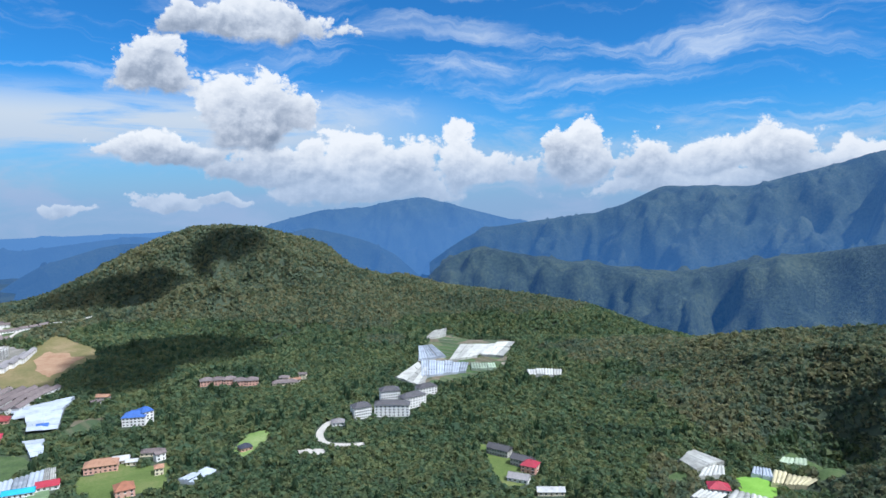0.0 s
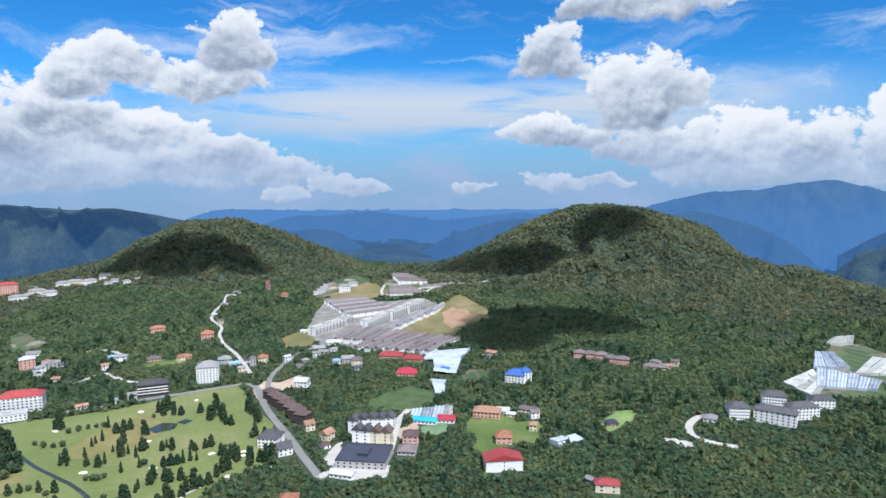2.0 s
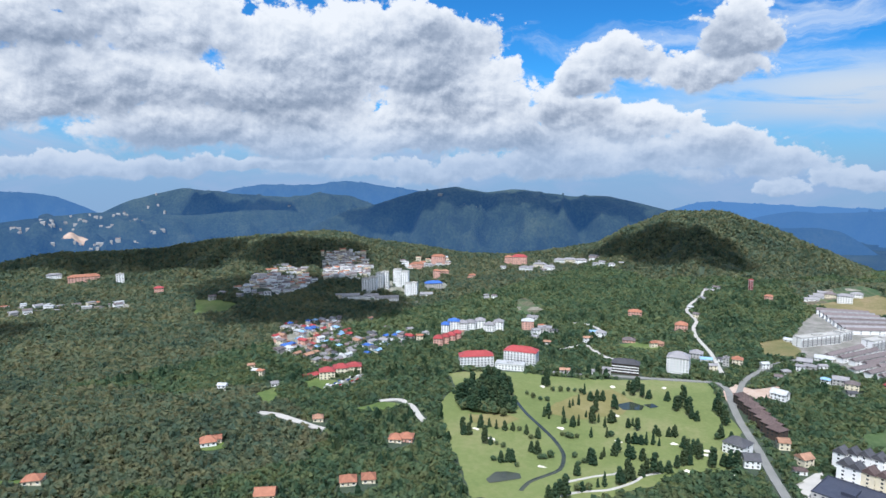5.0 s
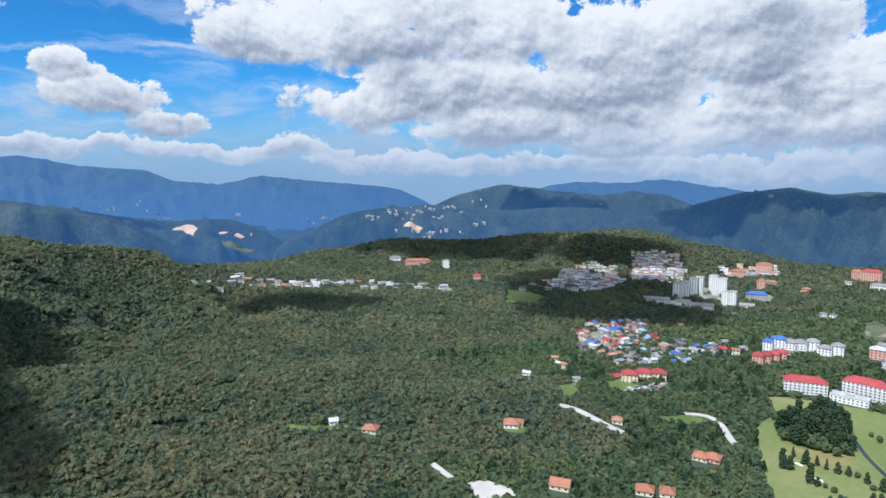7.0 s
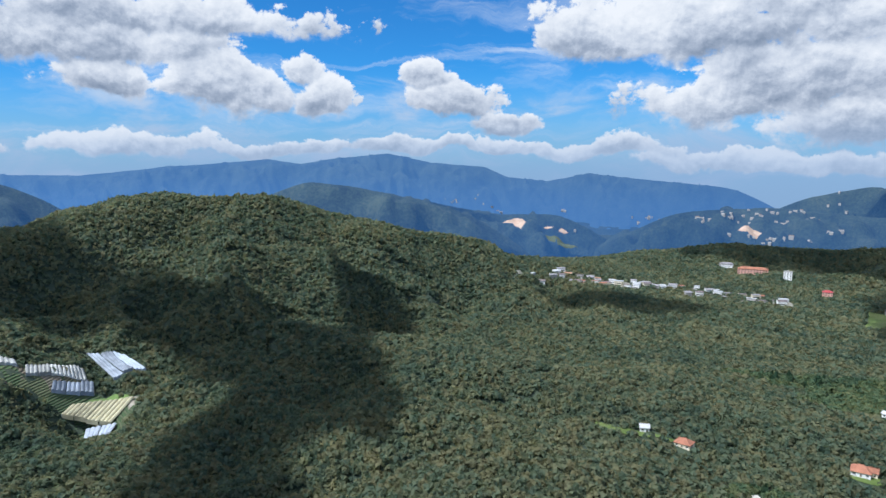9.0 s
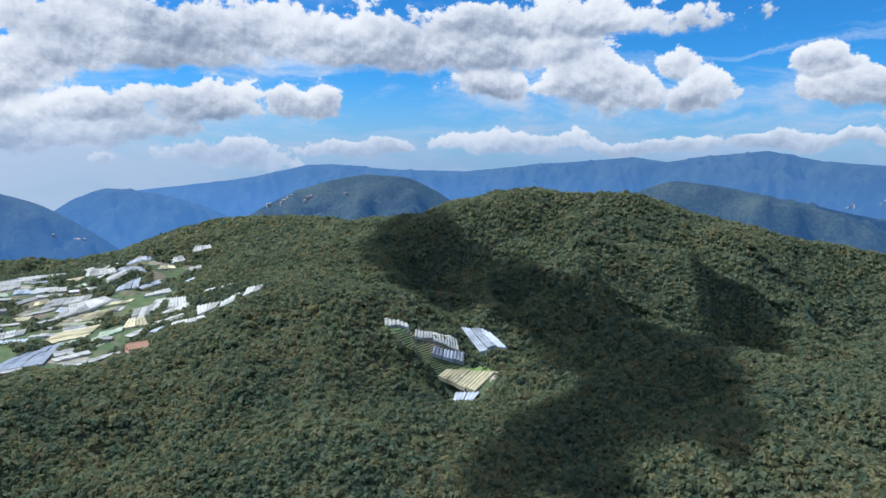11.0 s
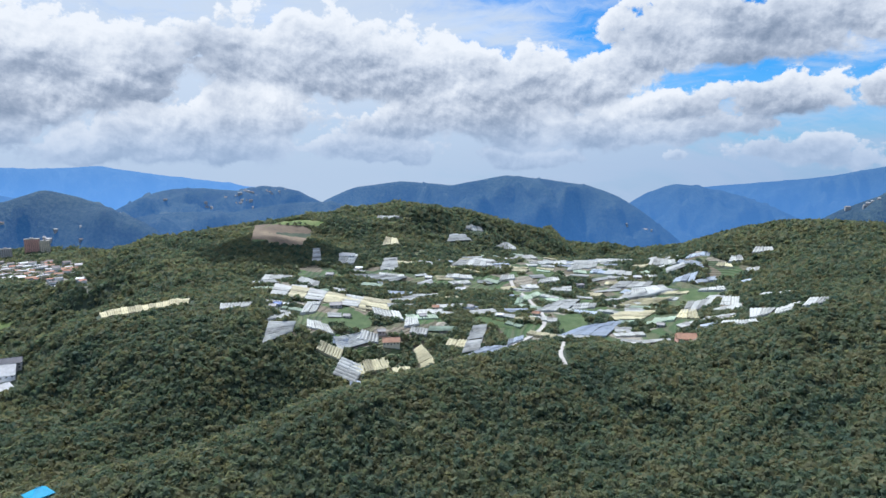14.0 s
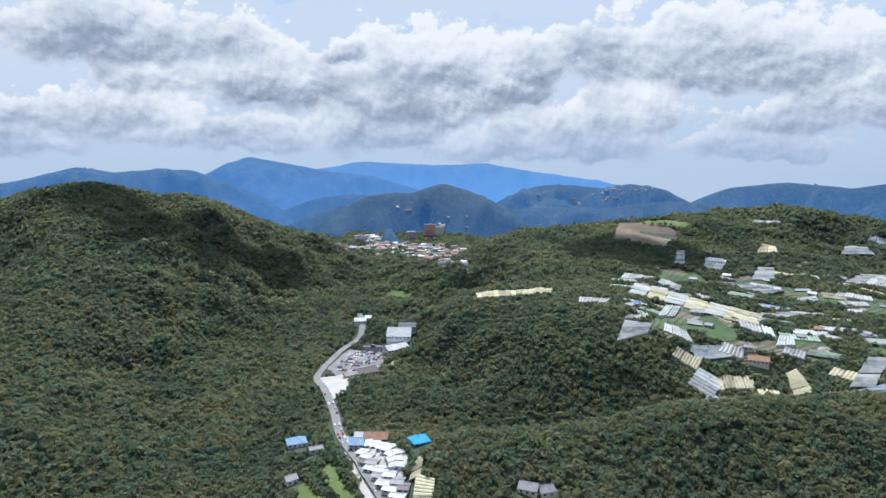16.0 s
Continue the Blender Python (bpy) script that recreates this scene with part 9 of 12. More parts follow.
# ---- blue and red flats ----
building("flats", -765, 477, 52, 11, 12, 4, WHITE, BLUEROOF, "hip", "pale flats with a blue roof", "flats", "hillside flats")
building("flats", -765, 491, 51, 16, 12, 5, WHITE, BLUEROOF, "hip", "pale flats with a blue roof", "flats", "hillside flats")
building("flats", -760, 502, 50, 15, 12, 4, WHITE, GREYROOF, "hip", "white flats with a grey roof", "flats", "hillside flats")
building("flats", -757, 515, 49, 15, 12, 4, WHITE, GREYROOF, "hip", "white flats with a grey roof", "flats", "hillside flats")
building("flats", -759, 533, 48, 14, 12, 4, WHITE, GREYROOF, "hip", "white flats with a grey roof", "flats", "hillside flats")
building("flats", -741, 537, 48, 15, 12, 3, WHITE, GREYROOF, "hip", "white flats with a grey roof", "flats", "hillside flats")
building("flats", -738, 551, 47, 14, 12, 4, WHITE, GREYROOF, "hip", "white flats with a grey roof", "flats", "hillside flats")
building("flats", -717, 436, 52, 12, 12, 3, PINK, RED, "hip", "pink flats with a red roof", "flats", "hillside flats")
building("flats", -719, 448, 52, 11, 12, 3, PINK, RED, "hip", "pink flats with a red roof", "flats", "hillside flats")
building("flats", -722, 459, 51, 12, 12, 3, PINK, RED, "hip", "pink flats with a red roof", "flats", "hillside flats")
building("flats", -727, 472, 50, 11, 12, 3, PINK, RED, "hip", "pink flats with a red roof", "flats", "hillside flats")
building("block", -719, 589, 50, 17, 12, 4, PINK, WHITEROOF, "hip", "pinkish white block on a graded terrace", "block", "")
building("building", -694, 600, 49, 20, 12, 2, GREY, GREYROOF, "flat", "grey low building on a terrace", "building", "")
building("hotel", -1182, 909, 52, 18, 12, 5, PINK, TERRA, "hip", "pink block with a terracotta roof", "hotel", "")
building("hotel", -1165, 927, 45, 34, 16, 6, PINK, RED, "hip", "large pink hotel with a red roof on a rise", "hotel", "", bays=8)
building("flats", -1150, 1035, 48, 24, 12, 3, WHITE, GREYROOF, "hip", "white hillside apartments with grey roofs", "flats", "flats on the rise")
building("flats", -1146, 1064, 47, 30, 12, 3, CREAM, GREYROOF, "hip", "white hillside apartments with grey roofs", "flats", "flats on the rise")
building("flats", -1113, 1069, 46, 27, 12, 3, WHITE, GREYROOF, "hip", "white hillside apartments with grey roofs", "flats", "flats on the rise")
building("flats", -1116, 946, 49, 28, 12, 3, CREAM, GREYROOF, "hip", "white hillside apartments with grey roofs", "flats", "flats on the rise")
building("flats", -1083, 945, 48, 25, 12, 3, WHITE, GREYROOF, "hip", "white hillside apartments with grey roofs", "flats", "flats on the rise")
building("flats", -1097, 891, 50, 30, 12, 3, WHITE, GREYROOF, "hip", "white hillside apartments with grey roofs", "flats", "flats on the rise")
building("house", -1103, 1101, 45, 25, 10, 2, CREAM, SLATE, "hip", "cream house on the rise", "house", "")
building("house", -695, 786, 41, 20, 12, 2, PINK, TERRA, "hip", "house with an orange tiled roof among trees", "house", "")
building("house", -594, 769, 37, 17, 14, 3, PINK, TERRA, "hip", "pink house with an orange roof by the hill road", "house", "")
building("house", -593, 661, 41, 16, 10, 1, PINK, TAUPE, "hip", "low pink house above a lawn", "house", "")
building("house", -561, 679, 39, 17, 10, 1, PINK, RUST, "hip", "low reddish house above a lawn", "house", "")
building("house", -499, 677, 36, 15, 12, 2, GREY, GREYROOF, "hip", "grey house with a sheet roof", "house", "")
building("house", -457, 698, 33, 12, 10, 2, CREAM, TERRA, "hip", "cream house with an orange roof", "house", "")
building("house", -460, 680, 34, 7, 8, 3, GREY, GREYROOF, "flat", "narrow grey tower-like house among trees", "house", "")
building("house", -352, 725, 25, 15, 10, 2, GREY, GREYROOF, "gable", "grey shed with a sheet roof", "house", "")
building("house", -338, 721, 25, 13, 10, 2, CREAM, TAUPE, "hip", "cream house with a taupe roof", "house", "")
building("house", -646, 1065, 31, 13, 9, 2, PINK, TERRA, "hip", "pink house at the edge of the forest", "house", "")
building("house", -415, 767, 28, 16, 10, 1, GREY, GREYROOF, "gable", "grey sheet-roofed shed by the road", "house", "")
building("house", -409, 798, 27, 19, 10, 1, WHITE, WHITEROOF, "gable", "white sheet-roofed shed by the road", "house", "")
building("house", -1098, 750, 55, 14, 8, 2, PINK, TERRA, "hip", "small pink house among dark trees", "house", "")
building("house", -1149, 714, 58, 19, 10, 2, PINK, RUST, "hip", "small reddish house among dark trees", "house", "")
building("apartment_block", -1126, 681, 58, 14, 10, 5, PINK, TERRA, "hip", "pink tower block with a tiled roof", "apartment block", "")
building("flats", -1217, 687, 60, 27, 12, 4, PINK, TERRA, "hip", "pink apartments with terracotta roofs", "flats", "")
building("apartment_block", -1241, 755, 48, 31, 14, 6, PINK, TERRA, "hip", "pink stepped apartment block", "apartment block", "", bays=7)

# ---- white tower blocks and town ----
drape("town_ground", [(-1009, 423), (-1035, 469), (-1093, 505), (-1178, 614), (-1120, 620), (-1076, 674), (-983, 616), (-945, 540), (-952, 480)], TOWN, "paved ground round the tower blocks", "pavement", 0.40, 10.0, 0.0)
building("apartment_tower", -1043, 484, 55, 14, 13, 8, WHITE, GREY, "flat", "tall white apartment tower with rows of windows", "apartment tower", "white towers")
building("apartment_tower", -1038, 495, 54, 14, 13, 9, WHITE, GREY, "flat", "tall white apartment tower with rows of windows", "apartment tower", "white towers")
building("apartment_tower", -1074, 526, 53, 13, 13, 10, WHITE, GREY, "flat", "tall white apartment tower with rows of windows", "apartment tower", "white towers")
building("apartment_tower", -1082, 541, 53, 13, 13, 10, WHITE, GREY, "flat", "tall white apartment tower with rows of windows", "apartment tower", "white towers")
building("apartment_tower", -1089, 571, 52, 15, 13, 11, WHITE, GREY, "flat", "tall white apartment tower with rows of windows", "apartment tower", "white towers")
building("apartment_tower", -1081, 583, 51, 15, 13, 10, WHITE, GREY, "flat", "tall white apartment tower with rows of windows", "apartment tower", "white towers")
building("apartment_tower", -1009, 551, 51, 12, 13, 8, WHITE, GREY, "flat", "tall white apartment tower with rows of windows", "apartment tower", "white towers")
building("apartment_tower", -1006, 561, 50, 12, 13, 8, WHITE, GREY, "flat", "tall white apartment tower with rows of windows", "apartment tower", "white towers")
building("flats", -1030, 616, 69, 32, 14, 5, GREY, BLUEROOF, "hip", "long grey block with a bluish roof", "flats", "")
building("shop_row", -987, 575, 59, 22, 10, 2, WHITE, GREYROOF, "gable", "low white shop row below the towers", "shop row", "shop rows")
building("shop_row", -995, 471, 64, 23, 10, 2, WHITE, GREYROOF, "gable", "low white shop row below the towers", "shop row", "shop rows")
building("shop_row", -981, 486, 63, 25, 10, 2, WHITE, GREYROOF, "gable", "low white shop row below the towers", "shop row", "shop rows")
building("shop_row", -991, 510, 62, 20, 10, 2, WHITE, GREYROOF, "gable", "low white shop row below the towers", "shop row", "shop rows")
building("shop_row", -1011, 440, 66, 29, 10, 2, WHITE, GREYROOF, "gable", "low white shop row below the towers", "shop row", "shop rows")
drape("town_ground", [(-1389, 535), (-1366, 581), (-1320, 620), (-1250, 594), (-1114, 502), (-1131, 441)], TOWN, "paved ground of the upper town", "pavement", 0.40, 10.0, 0.0)
drape("town_ground", [(-1215, 320), (-1342, 386), (-1348, 459), (-1177, 426), (-1123, 394), (-1126, 312)], TOWN, "paved ground of the old town", "pavement", 0.40, 10.0, 0.0)
drape("town_ground", [(-843, 253), (-929, 293), (-946, 343), (-915, 351), (-900, 403), (-826, 436), (-810, 465), (-754, 421), (-712, 364), (-700, 316), (-636, 283), (-636, 239), (-692, 245), (-740, 228)], TOWN, "paved ground of the market town", "pavement", 0.40, 10.0, 0.0)
drape("town_ground", [(-1046, -322), (-1208, -281), (-1204, -229), (-1201, -178), (-1278, -79), (-1244, 10), (-1169, 113), (-1137, 110), (-1178, -1), (-1192, -95), (-1156, -191), (-1129, -282), (-1022, -315)], TOWN, "paved ground of a valley village", "pavement", 0.40, 10.0, 0.0)
TOWNS = []
TOWNS.append(([(-842, 254), (-923, 293), (-940, 341), (-909, 349), (-894, 401), (-821, 433), (-808, 461), (-760, 423), (-718, 367), (-707, 319), (-704, 264), (-696, 246), (-745, 230)], 13.0, 6, 12, "market town", 3))
TOWNS.append(([(-1384, 535), (-1360, 579), (-1319, 617), (-1251, 592), (-1124, 504), (-1134, 444)], 19.0, 10, 20, "upper town", 5))
TOWNS.append(([(-1214, 322), (-1330, 382), (-1344, 458), (-1178, 424), (-1129, 394), (-1131, 316)], 22.0, 11, 22, "old town", 7))
TOWNS.append(([(-1044, -320), (-1202, -280), (-1202, -229), (-1197, -177), (-1264, -78), (-1238, 10), (-1165, 110), (-1145, 105), (-1188, -1), (-1202, -95), (-1162, -192), (-1131, -283), (-1031, -316)], 24.0, 12, 22, "valley village", 9))
building("shop_house", -663, 258, 68, 17, 13, 3, CREAM, RED, "hip", "cream shop houses with a red roof beside a car park", "shop house", "red-roofed shop houses")
building("shop_house", -667, 276, 67, 17, 13, 3, CREAM, RED, "hip", "cream shop houses with a red roof beside a car park", "shop house", "red-roofed shop houses")
building("shop_house", -665, 291, 66, 17, 13, 3, CREAM, RED, "hip", "cream shop houses with a red roof beside a car park", "shop house", "red-roofed shop houses")
building("shed", -673, 242, 100, 17, 8, 1, WHITE, RED, "gable", "long shed with a bright red roof", "shed", "")
drape("car_park", [(-635, 242), (-656, 297), (-637, 295), (-619, 263), (-619, 236)], ROADTOP, "asphalt car park by the shop houses", "car park", 0.60, 8.0, 0.0)
building("apartment_block", -1419, 61, 87, 55, 14, 4, PINK, TERRA, "hip", "long pink block with terracotta roofs on a knoll", "apartment block", "", bays=10)
building("apartment_tower", -1333, 116, 84, 14, 10, 5, WHITE, GREY, "flat", "white tower on the slope", "apartment tower", "")
building("house", -1219, 166, 82, 15, 10, 2, PINK, RED, "hip", "white house with a red hipped roof", "house", "")
building("house", -1460, 12, 89, 26, 10, 2, WHITE, GREYROOF, "hip", "white house on a knoll", "house", "")

# ---- houses in the woods ----
building("bungalow", -516, -18, 72, 12, 10, 1, CREAM, TERRA, "hip", "cream bungalow with an orange tiled roof in a clearing", "bungalow", "")
building("shed", -525, -49, 100, 7, 7, 1, WHITE, WHITEROOF, "gable", "small white sheet-roofed shed in a clearing", "shed", "")
drape("lawn", [(-517, -85), (-522, -63), (-521, -26), (-511, -25), (-514, -62), (-509, -85)], MEADOW, "narrow grassy clearing in the forest", "grass", 0.50, 7.0, 2.0)
building("bungalow", -528, 102, 79, 12, 12, 1, WHITE, TERRA, "hip", "white bungalow with an orange roof on a lawn", "bungalow", "")
building("house", -529, 109, 78, 7, 9, 1, CREAM, TERRA, "gable", "pink house with an orange roof", "house", "")
drape("lawn", [(-524, 89), (-528, 105), (-523, 116), (-514, 112), (-518, 93)], MEADOW, "small lawn round a bungalow", "grass", 0.50, 7.0, 1.0)
building("house", -542, 201, 69, 9, 9, 1, CREAM, RUST, "hip", "reddish house beside a bend in the road", "house", "")
building("bungalow", -477, 247, 52, 11, 11, 1, CREAM, TERRA, "hip", "bungalow with an orange roof", "bungalow", "")
building("bungalow", -474, 256, 51, 11, 11, 1, PINK, TERRA, "hip", "bungalow wing with an orange roof", "bungalow", "")
building("house", -439, 122, 64, 14, 12, 1, CREAM, TERRA, "gable", "house with a bright terracotta roof", "house", "")
building("bungalow", -428, 181, 67, 12, 11, 1, CREAM, TERRA, "hip", "bungalow with an orange roof", "bungalow", "")
building("bungalow", -424, 196, 65, 10, 11, 1, CREAM, TERRA, "hip", "bungalow with an orange roof", "bungalow", "")
drape("yard", [(-445, 54), (-449, 68), (-438, 85), (-427, 87), (-420, 56)], PAVED, "round pale concrete forecourt in the forest", "yard", 0.60, 7.0, 0.0)
road("road", [(-574, 154), (-561, 169), (-542, 182), (-528, 192), (-518, 201)], 6.0, PAVED, "pale lane through the woods", "road", 0.70, True)
road("road", [(-567, 275), (-562, 294), (-543, 298), (-517, 292), (-499, 288)], 5.0, PAVED, "pale lane through the woods", "road", 0.70, True)
road("road", [(-471, 30), (-461, 36), (-450, 43)], 4.0, PAVED, "earthen lane through the woods", "road", 0.70, True)
drape("lawn", [(-634, 169), (-653, 190), (-650, 198), (-607, 183), (-593, 167)], GRASS, "bright green playing field", "grass", 0.50, 7.0, 1.0)
drape("lawn", [(-553, 244), (-567, 275), (-549, 293), (-540, 267)], MEADOW, "grassy clearing", "grass", 0.50, 7.0, 1.0)
drape("brown_slope", [(-886, 695), (-872, 722), (-800, 683), (-806, 639)], PLOT, "graded brown clearing", "slope", 0.60, 8.0, 1.0)

# ---- small houses scattered through the valley woods: place, width, wall and roof ----
PAINTS = {"w": (WHITE, "white"), "c": (CREAM, "cream"), "p": (PINK, "pink"), "g": (GREY, "grey")}
SHEETS = {"g": (GREYROOF, "grey sheet"), "t": (TAUPE, "taupe tiled"), "r": (RED, "red"), "o": (TERRA, "orange tiled"), "u": (RUST, "rusty sheet"), "l": (BLUE2, "pale blue sheet"), "w": (WHITEROOF, "white sheet"), "s": (SLATE, "dark slate"), "n": (BROWNROOF, "brown shingle")}
HOUSES = "-717,980,12,wg -750,1047,14,wg -753,1070,12,wt -680,901,9,ww -633,854,9,ct -482,673,13,wl -474,689,8,ws -456,650,9,cg -478,842,12,ww -475,858,9,wg -399,753,12,gg -393,766,9,wg -361,712,9,wl -328,700,9,gs -401,734,9,wg -405,712,9,gg -399,687,8,wt -429,708,9,ww -1175,990,14,wg -1119,961,12,ww -1122,933,12,cg -1134,993,12,wt -1098,1092,16,wt -1046,1070,14,wg -1011,1063,14,wg -1004,1088,12,cg -1143,1115,12,wt -633,649,14,wg -649,651,12,wl -751,625,16,wg -703,611,14,ws -684,607,12,gs -691,581,12,wg -643,560,10,gu -557,667,9,co -541,499,11,gu -518,523,11,wg -511,535,9,gg -32,489,10,gg -21,481,18,cr -186,811,14,gu -190,793,10,gt 18,819,12,ct 31,815,12,gu 41,827,9,ct -260,486,9,wn -119,605,9,cw -97,609,9,wt -1224,353,22,wg -1267,389,16,wt -1187,387,14,gg -1216,333,14,wg -1140,407,14,gt -1114,353,12,gg -1090,320,12,wg -1098,275,12,gg -915,654,12,wg -913,671,10,wt -1086,737,10,wu -1138,861,12,wg -1116,915,14,wg -1086,931,14,wt -1044,1048,14,wg -935,669,10,wg -781,499,9,wl -747,491,9,cu -770,447,9,wg -749,426,9,co -799,438,9,wg -777,409,8,wl -723,196,8,ww -748,197,8,cu -710,197,8,co -662,198,8,wg -668,146,9,ww -714,611,10,wo -672,564,9,cg -622,613,11,wu -1133,254,12,gg -1108,232,12,gt -1003,457,12,ww -1027,444,12,wg -1022,424,12,cg"
for k, row in enumerate(HOUSES.split()):
    hx, hy, wide, look_of = row.split(",")
    hx, hy, wide = int(hx), int(hy), int(wide)
    (paint, tone), (sheet, kind_of) = PAINTS[look_of[0]], SHEETS[look_of[1]]
    building("house", hx, hy, int(math.degrees(math.atan2(-hx, hy))) + (k * 37) % 70 - 35, wide, max(6, wide * 6 // 10), 1 + (k * 7) % 5 // 3, paint, sheet, "gable" if k % 3 else "hip",
             "small " + tone + " house with a " + kind_of + " roof among trees", "house", "houses in the valley woods", bays=2, sides=False)

# ---- east side: resort, greenhouses, farms ----
greenhouse([(153, 789), (177, 737), (201, 803), (196, 846)], FILM, "pale greenhouse on a forest terrace", 7.0, 3.2)
greenhouse([(184, 779), (245, 785), (262, 825), (202, 856)], FILM_BLUE, "broad bluish greenhouse on a forest terrace", 7.0, 3.2)
greenhouse([(199, 857), (241, 863), (236, 924), (214, 922)], FILM_BLUE, "bluish greenhouse on a forest terrace", 7.0, 3.2)
greenhouse([(238, 841), (282, 850), (331, 901), (280, 923)], FILM, "pale greenhouse on a forest terrace", 7.0, 3.2)
greenhouse([(288, 855), (313, 831), (360, 901), (336, 916)], FILM, "pale greenhouse on a forest terrace", 7.0, 3.2)
greenhouse([(255, 792), (287, 785), (294, 810), (263, 823)], FILM_GREEN, "greenish greenhouse on a forest terrace", 7.0, 3.2)
greenhouse([(233, 958), (289, 1036), (301, 1077), (268, 1048)], FILM, "pale greenhouse on a forest terrace", 7.0, 3.2)
greenhouse([(315, 746), (352, 727), (365, 752), (323, 769)], FILM, "white greenhouse in the forest", 7.0, 3.2)
drape("farm_soil", [(158, 796), (199, 857), (246, 980), (307, 1063), (362, 913), (304, 796), (241, 761), (177, 737)], PLOT, "pale earth between forest greenhouses", "field", 0.40, 9.0, 2.0)
building("resort_wing", 125, 664, -15, 37, 13, 4, WHITE, SLATE, "hip", "white resort wing with dark gabled roofs", "hotel", "resort wings", bays=8)
building("resort_wing", 151, 684, 22, 29, 13, 4, WHITE, SLATE, "hip", "white resort wing with dark gabled roofs", "hotel", "resort wings", bays=8)
building("resort_wing", 92, 667, 12, 19, 13, 4, WHITE, SLATE, "hip", "white resort wing with dark gabled roofs", "hotel", "resort wings", bays=8)
building("resort_wing", 131, 712, 0, 22, 13, 4, WHITE, SLATE, "hip", "white resort wing with dark gabled roofs", "hotel", "resort wings", bays=8)
building("resort_wing", 176, 721, 16, 23, 12, 3, WHITE, SLATE, "hip", "white resort wing with dark gabled roofs", "hotel", "resort wings")
building("villa", -75, 832, 5, 15, 11, 2, PINK, TAUPE, "hip", "villa with a taupe roof at the foot of the hill", "villa", "villas at the foot of the hill")
building("villa", -62, 831, 4, 15, 11, 2, PINK, TAUPE, "hip", "villa with a taupe roof at the foot of the hill", "villa", "villas at the foot of the hill")
building("villa", -48, 830, 3, 15, 11, 2, PINK, TAUPE, "hip", "villa with a taupe roof at the foot of the hill", "villa", "villas at the foot of the hill")
building("villa", -35, 820, 2, 15, 11, 2, PINK, TAUPE, "hip", "villa with a taupe roof at the foot of the hill", "villa", "villas at the foot of the hill")
building("villa", -21, 819, 1, 15, 11, 2, PINK, TAUPE, "hip", "villa with a taupe roof at the foot of the hill", "villa", "villas at the foot of the hill")
building("villa", 18, 808, -1, 29, 10, 1, CREAM, TAUPE, "hip", "low cream villa row below the forest", "villa", "villas at the foot of the hill")
building("house", -135, 713, -4, 22, 16, 3, WHITE, BLUEROOF, "hip", "large house with a deep blue roof among tall trees", "house", "")
building("house", -126, 717, 29, 12, 14, 4, WHITE, BLUEROOF, "hip", "wing of a large blue-roofed house", "house", "")
building("house", -142, 599, 5, 26, 13, 2, PINK, RUST, "hip", "reddish house with a rusty roof", "house", "")
building("shed", -129, 612, 3, 13, 9, 1, GREY, WHITEROOF, "gable", "pale low shed beside a house", "shed", "")
building("house", -105, 623, -5, 20, 8, 1, CREAM, TAUPE, "hip", "low cream house with a taupe roof", "house", "")
building("house", -93, 578, 9, 7, 8, 2, CREAM, RUST, "hip", "small cream house with a rusty roof", "house", "")
drape("lawn", [(-161, 586), (-135, 587), (-115, 595), (-88, 600), (-80, 542), (-121, 539), (-152, 553)], MEADOW, "grassy gardens with sheds", "grass", 0.50, 8.0, 3.0)
greenhouse([(-77, 553), (-59, 545), (-45, 566), (-53, 576)], FILM_BLUE, "grey-blue greenhouse among trees", 7.0, 3.0)
drape("lawn", [(-36, 609), (-22, 648), (-6, 654), (2, 640), (-16, 602), (-25, 593)], LIME2, "bright grassy terraces", "grass", 0.50, 8.0, 1.0)
building("house", -24, 609, 22, 11, 9, 1, PINK, NAVY, "hip", "small house with a purple-grey roof", "house", "")
drape("yard", [(22, 592), (32, 595), (50, 588), (43, 576), (24, 584)], PAVED, "pale walled terrace", "yard", 0.60, 7.0, 0.0)
road("road", [(68, 662), (56, 654), (46, 630), (48, 604), (66, 594), (87, 592)], 6.0, PAVED, "pale resort drive", "road", 0.70, True)
building("pavilion", 66, 651, -5, 13, 10, 1, WHITE, GREYROOF, "hip", "low white resort pavilion", "pavilion", "")
drape("lawn", [(187, 564), (198, 554), (206, 532), (214, 498), (197, 470), (180, 464), (180, 520)], MEADOW, "lawn in front of a long school building", "grass", 0.50, 8.0, 1.0)
building("school", 198, 534, -48, 21, 10, 2, GREY, SLATE, "gable", "long dark-roofed school building", "school", "", bays=8)
building("school", 209, 506, -50, 19, 10, 2, GREY, SLATE, "gable", "long dark-roofed school wing", "school", "", bays=7)
building("school", 211, 494, -43, 13, 12, 2, PINK, CRIMSON, "hip", "school hall with a red roof", "school", "")
building("annex", 195, 480, -37, 17, 10, 1, WHITE, GREYROOF, "gable", "low white school annex", "annex", "")
greenhouse([(329, 433), (377, 459), (361, 482), (330, 458)], FILM, "white ridged greenhouse on a farm terrace", 7.0, 3.2)
greenhouse([(320, 420), (345, 418), (372, 453), (354, 452)], FILM, "white greenhouse on a farm terrace", 7.0, 3.2)
drape("plots", [(303, 435), (318, 441), (321, 427), (306, 413), (296, 418)], CROPS, "striped tea and vegetable beds", "field", 0.50, 6.0, 1.0)
drape("lawn", [(352, 417), (377, 433), (381, 402), (372, 389), (345, 367), (337, 393)], LIME, "vivid green lawn beside greenhouses", "grass", 0.50, 7.0, 1.0)
greenhouse([(368, 417), (383, 409), (401, 432), (393, 443)], FILM_BLUE, "bluish greenhouse by a lawn", 7.0, 3.2)
greenhouse([(372, 400), (395, 388), (404, 387), (402, 430)], FILM_CREAM, "cream greenhouse by a lawn", 7.0, 3.2)
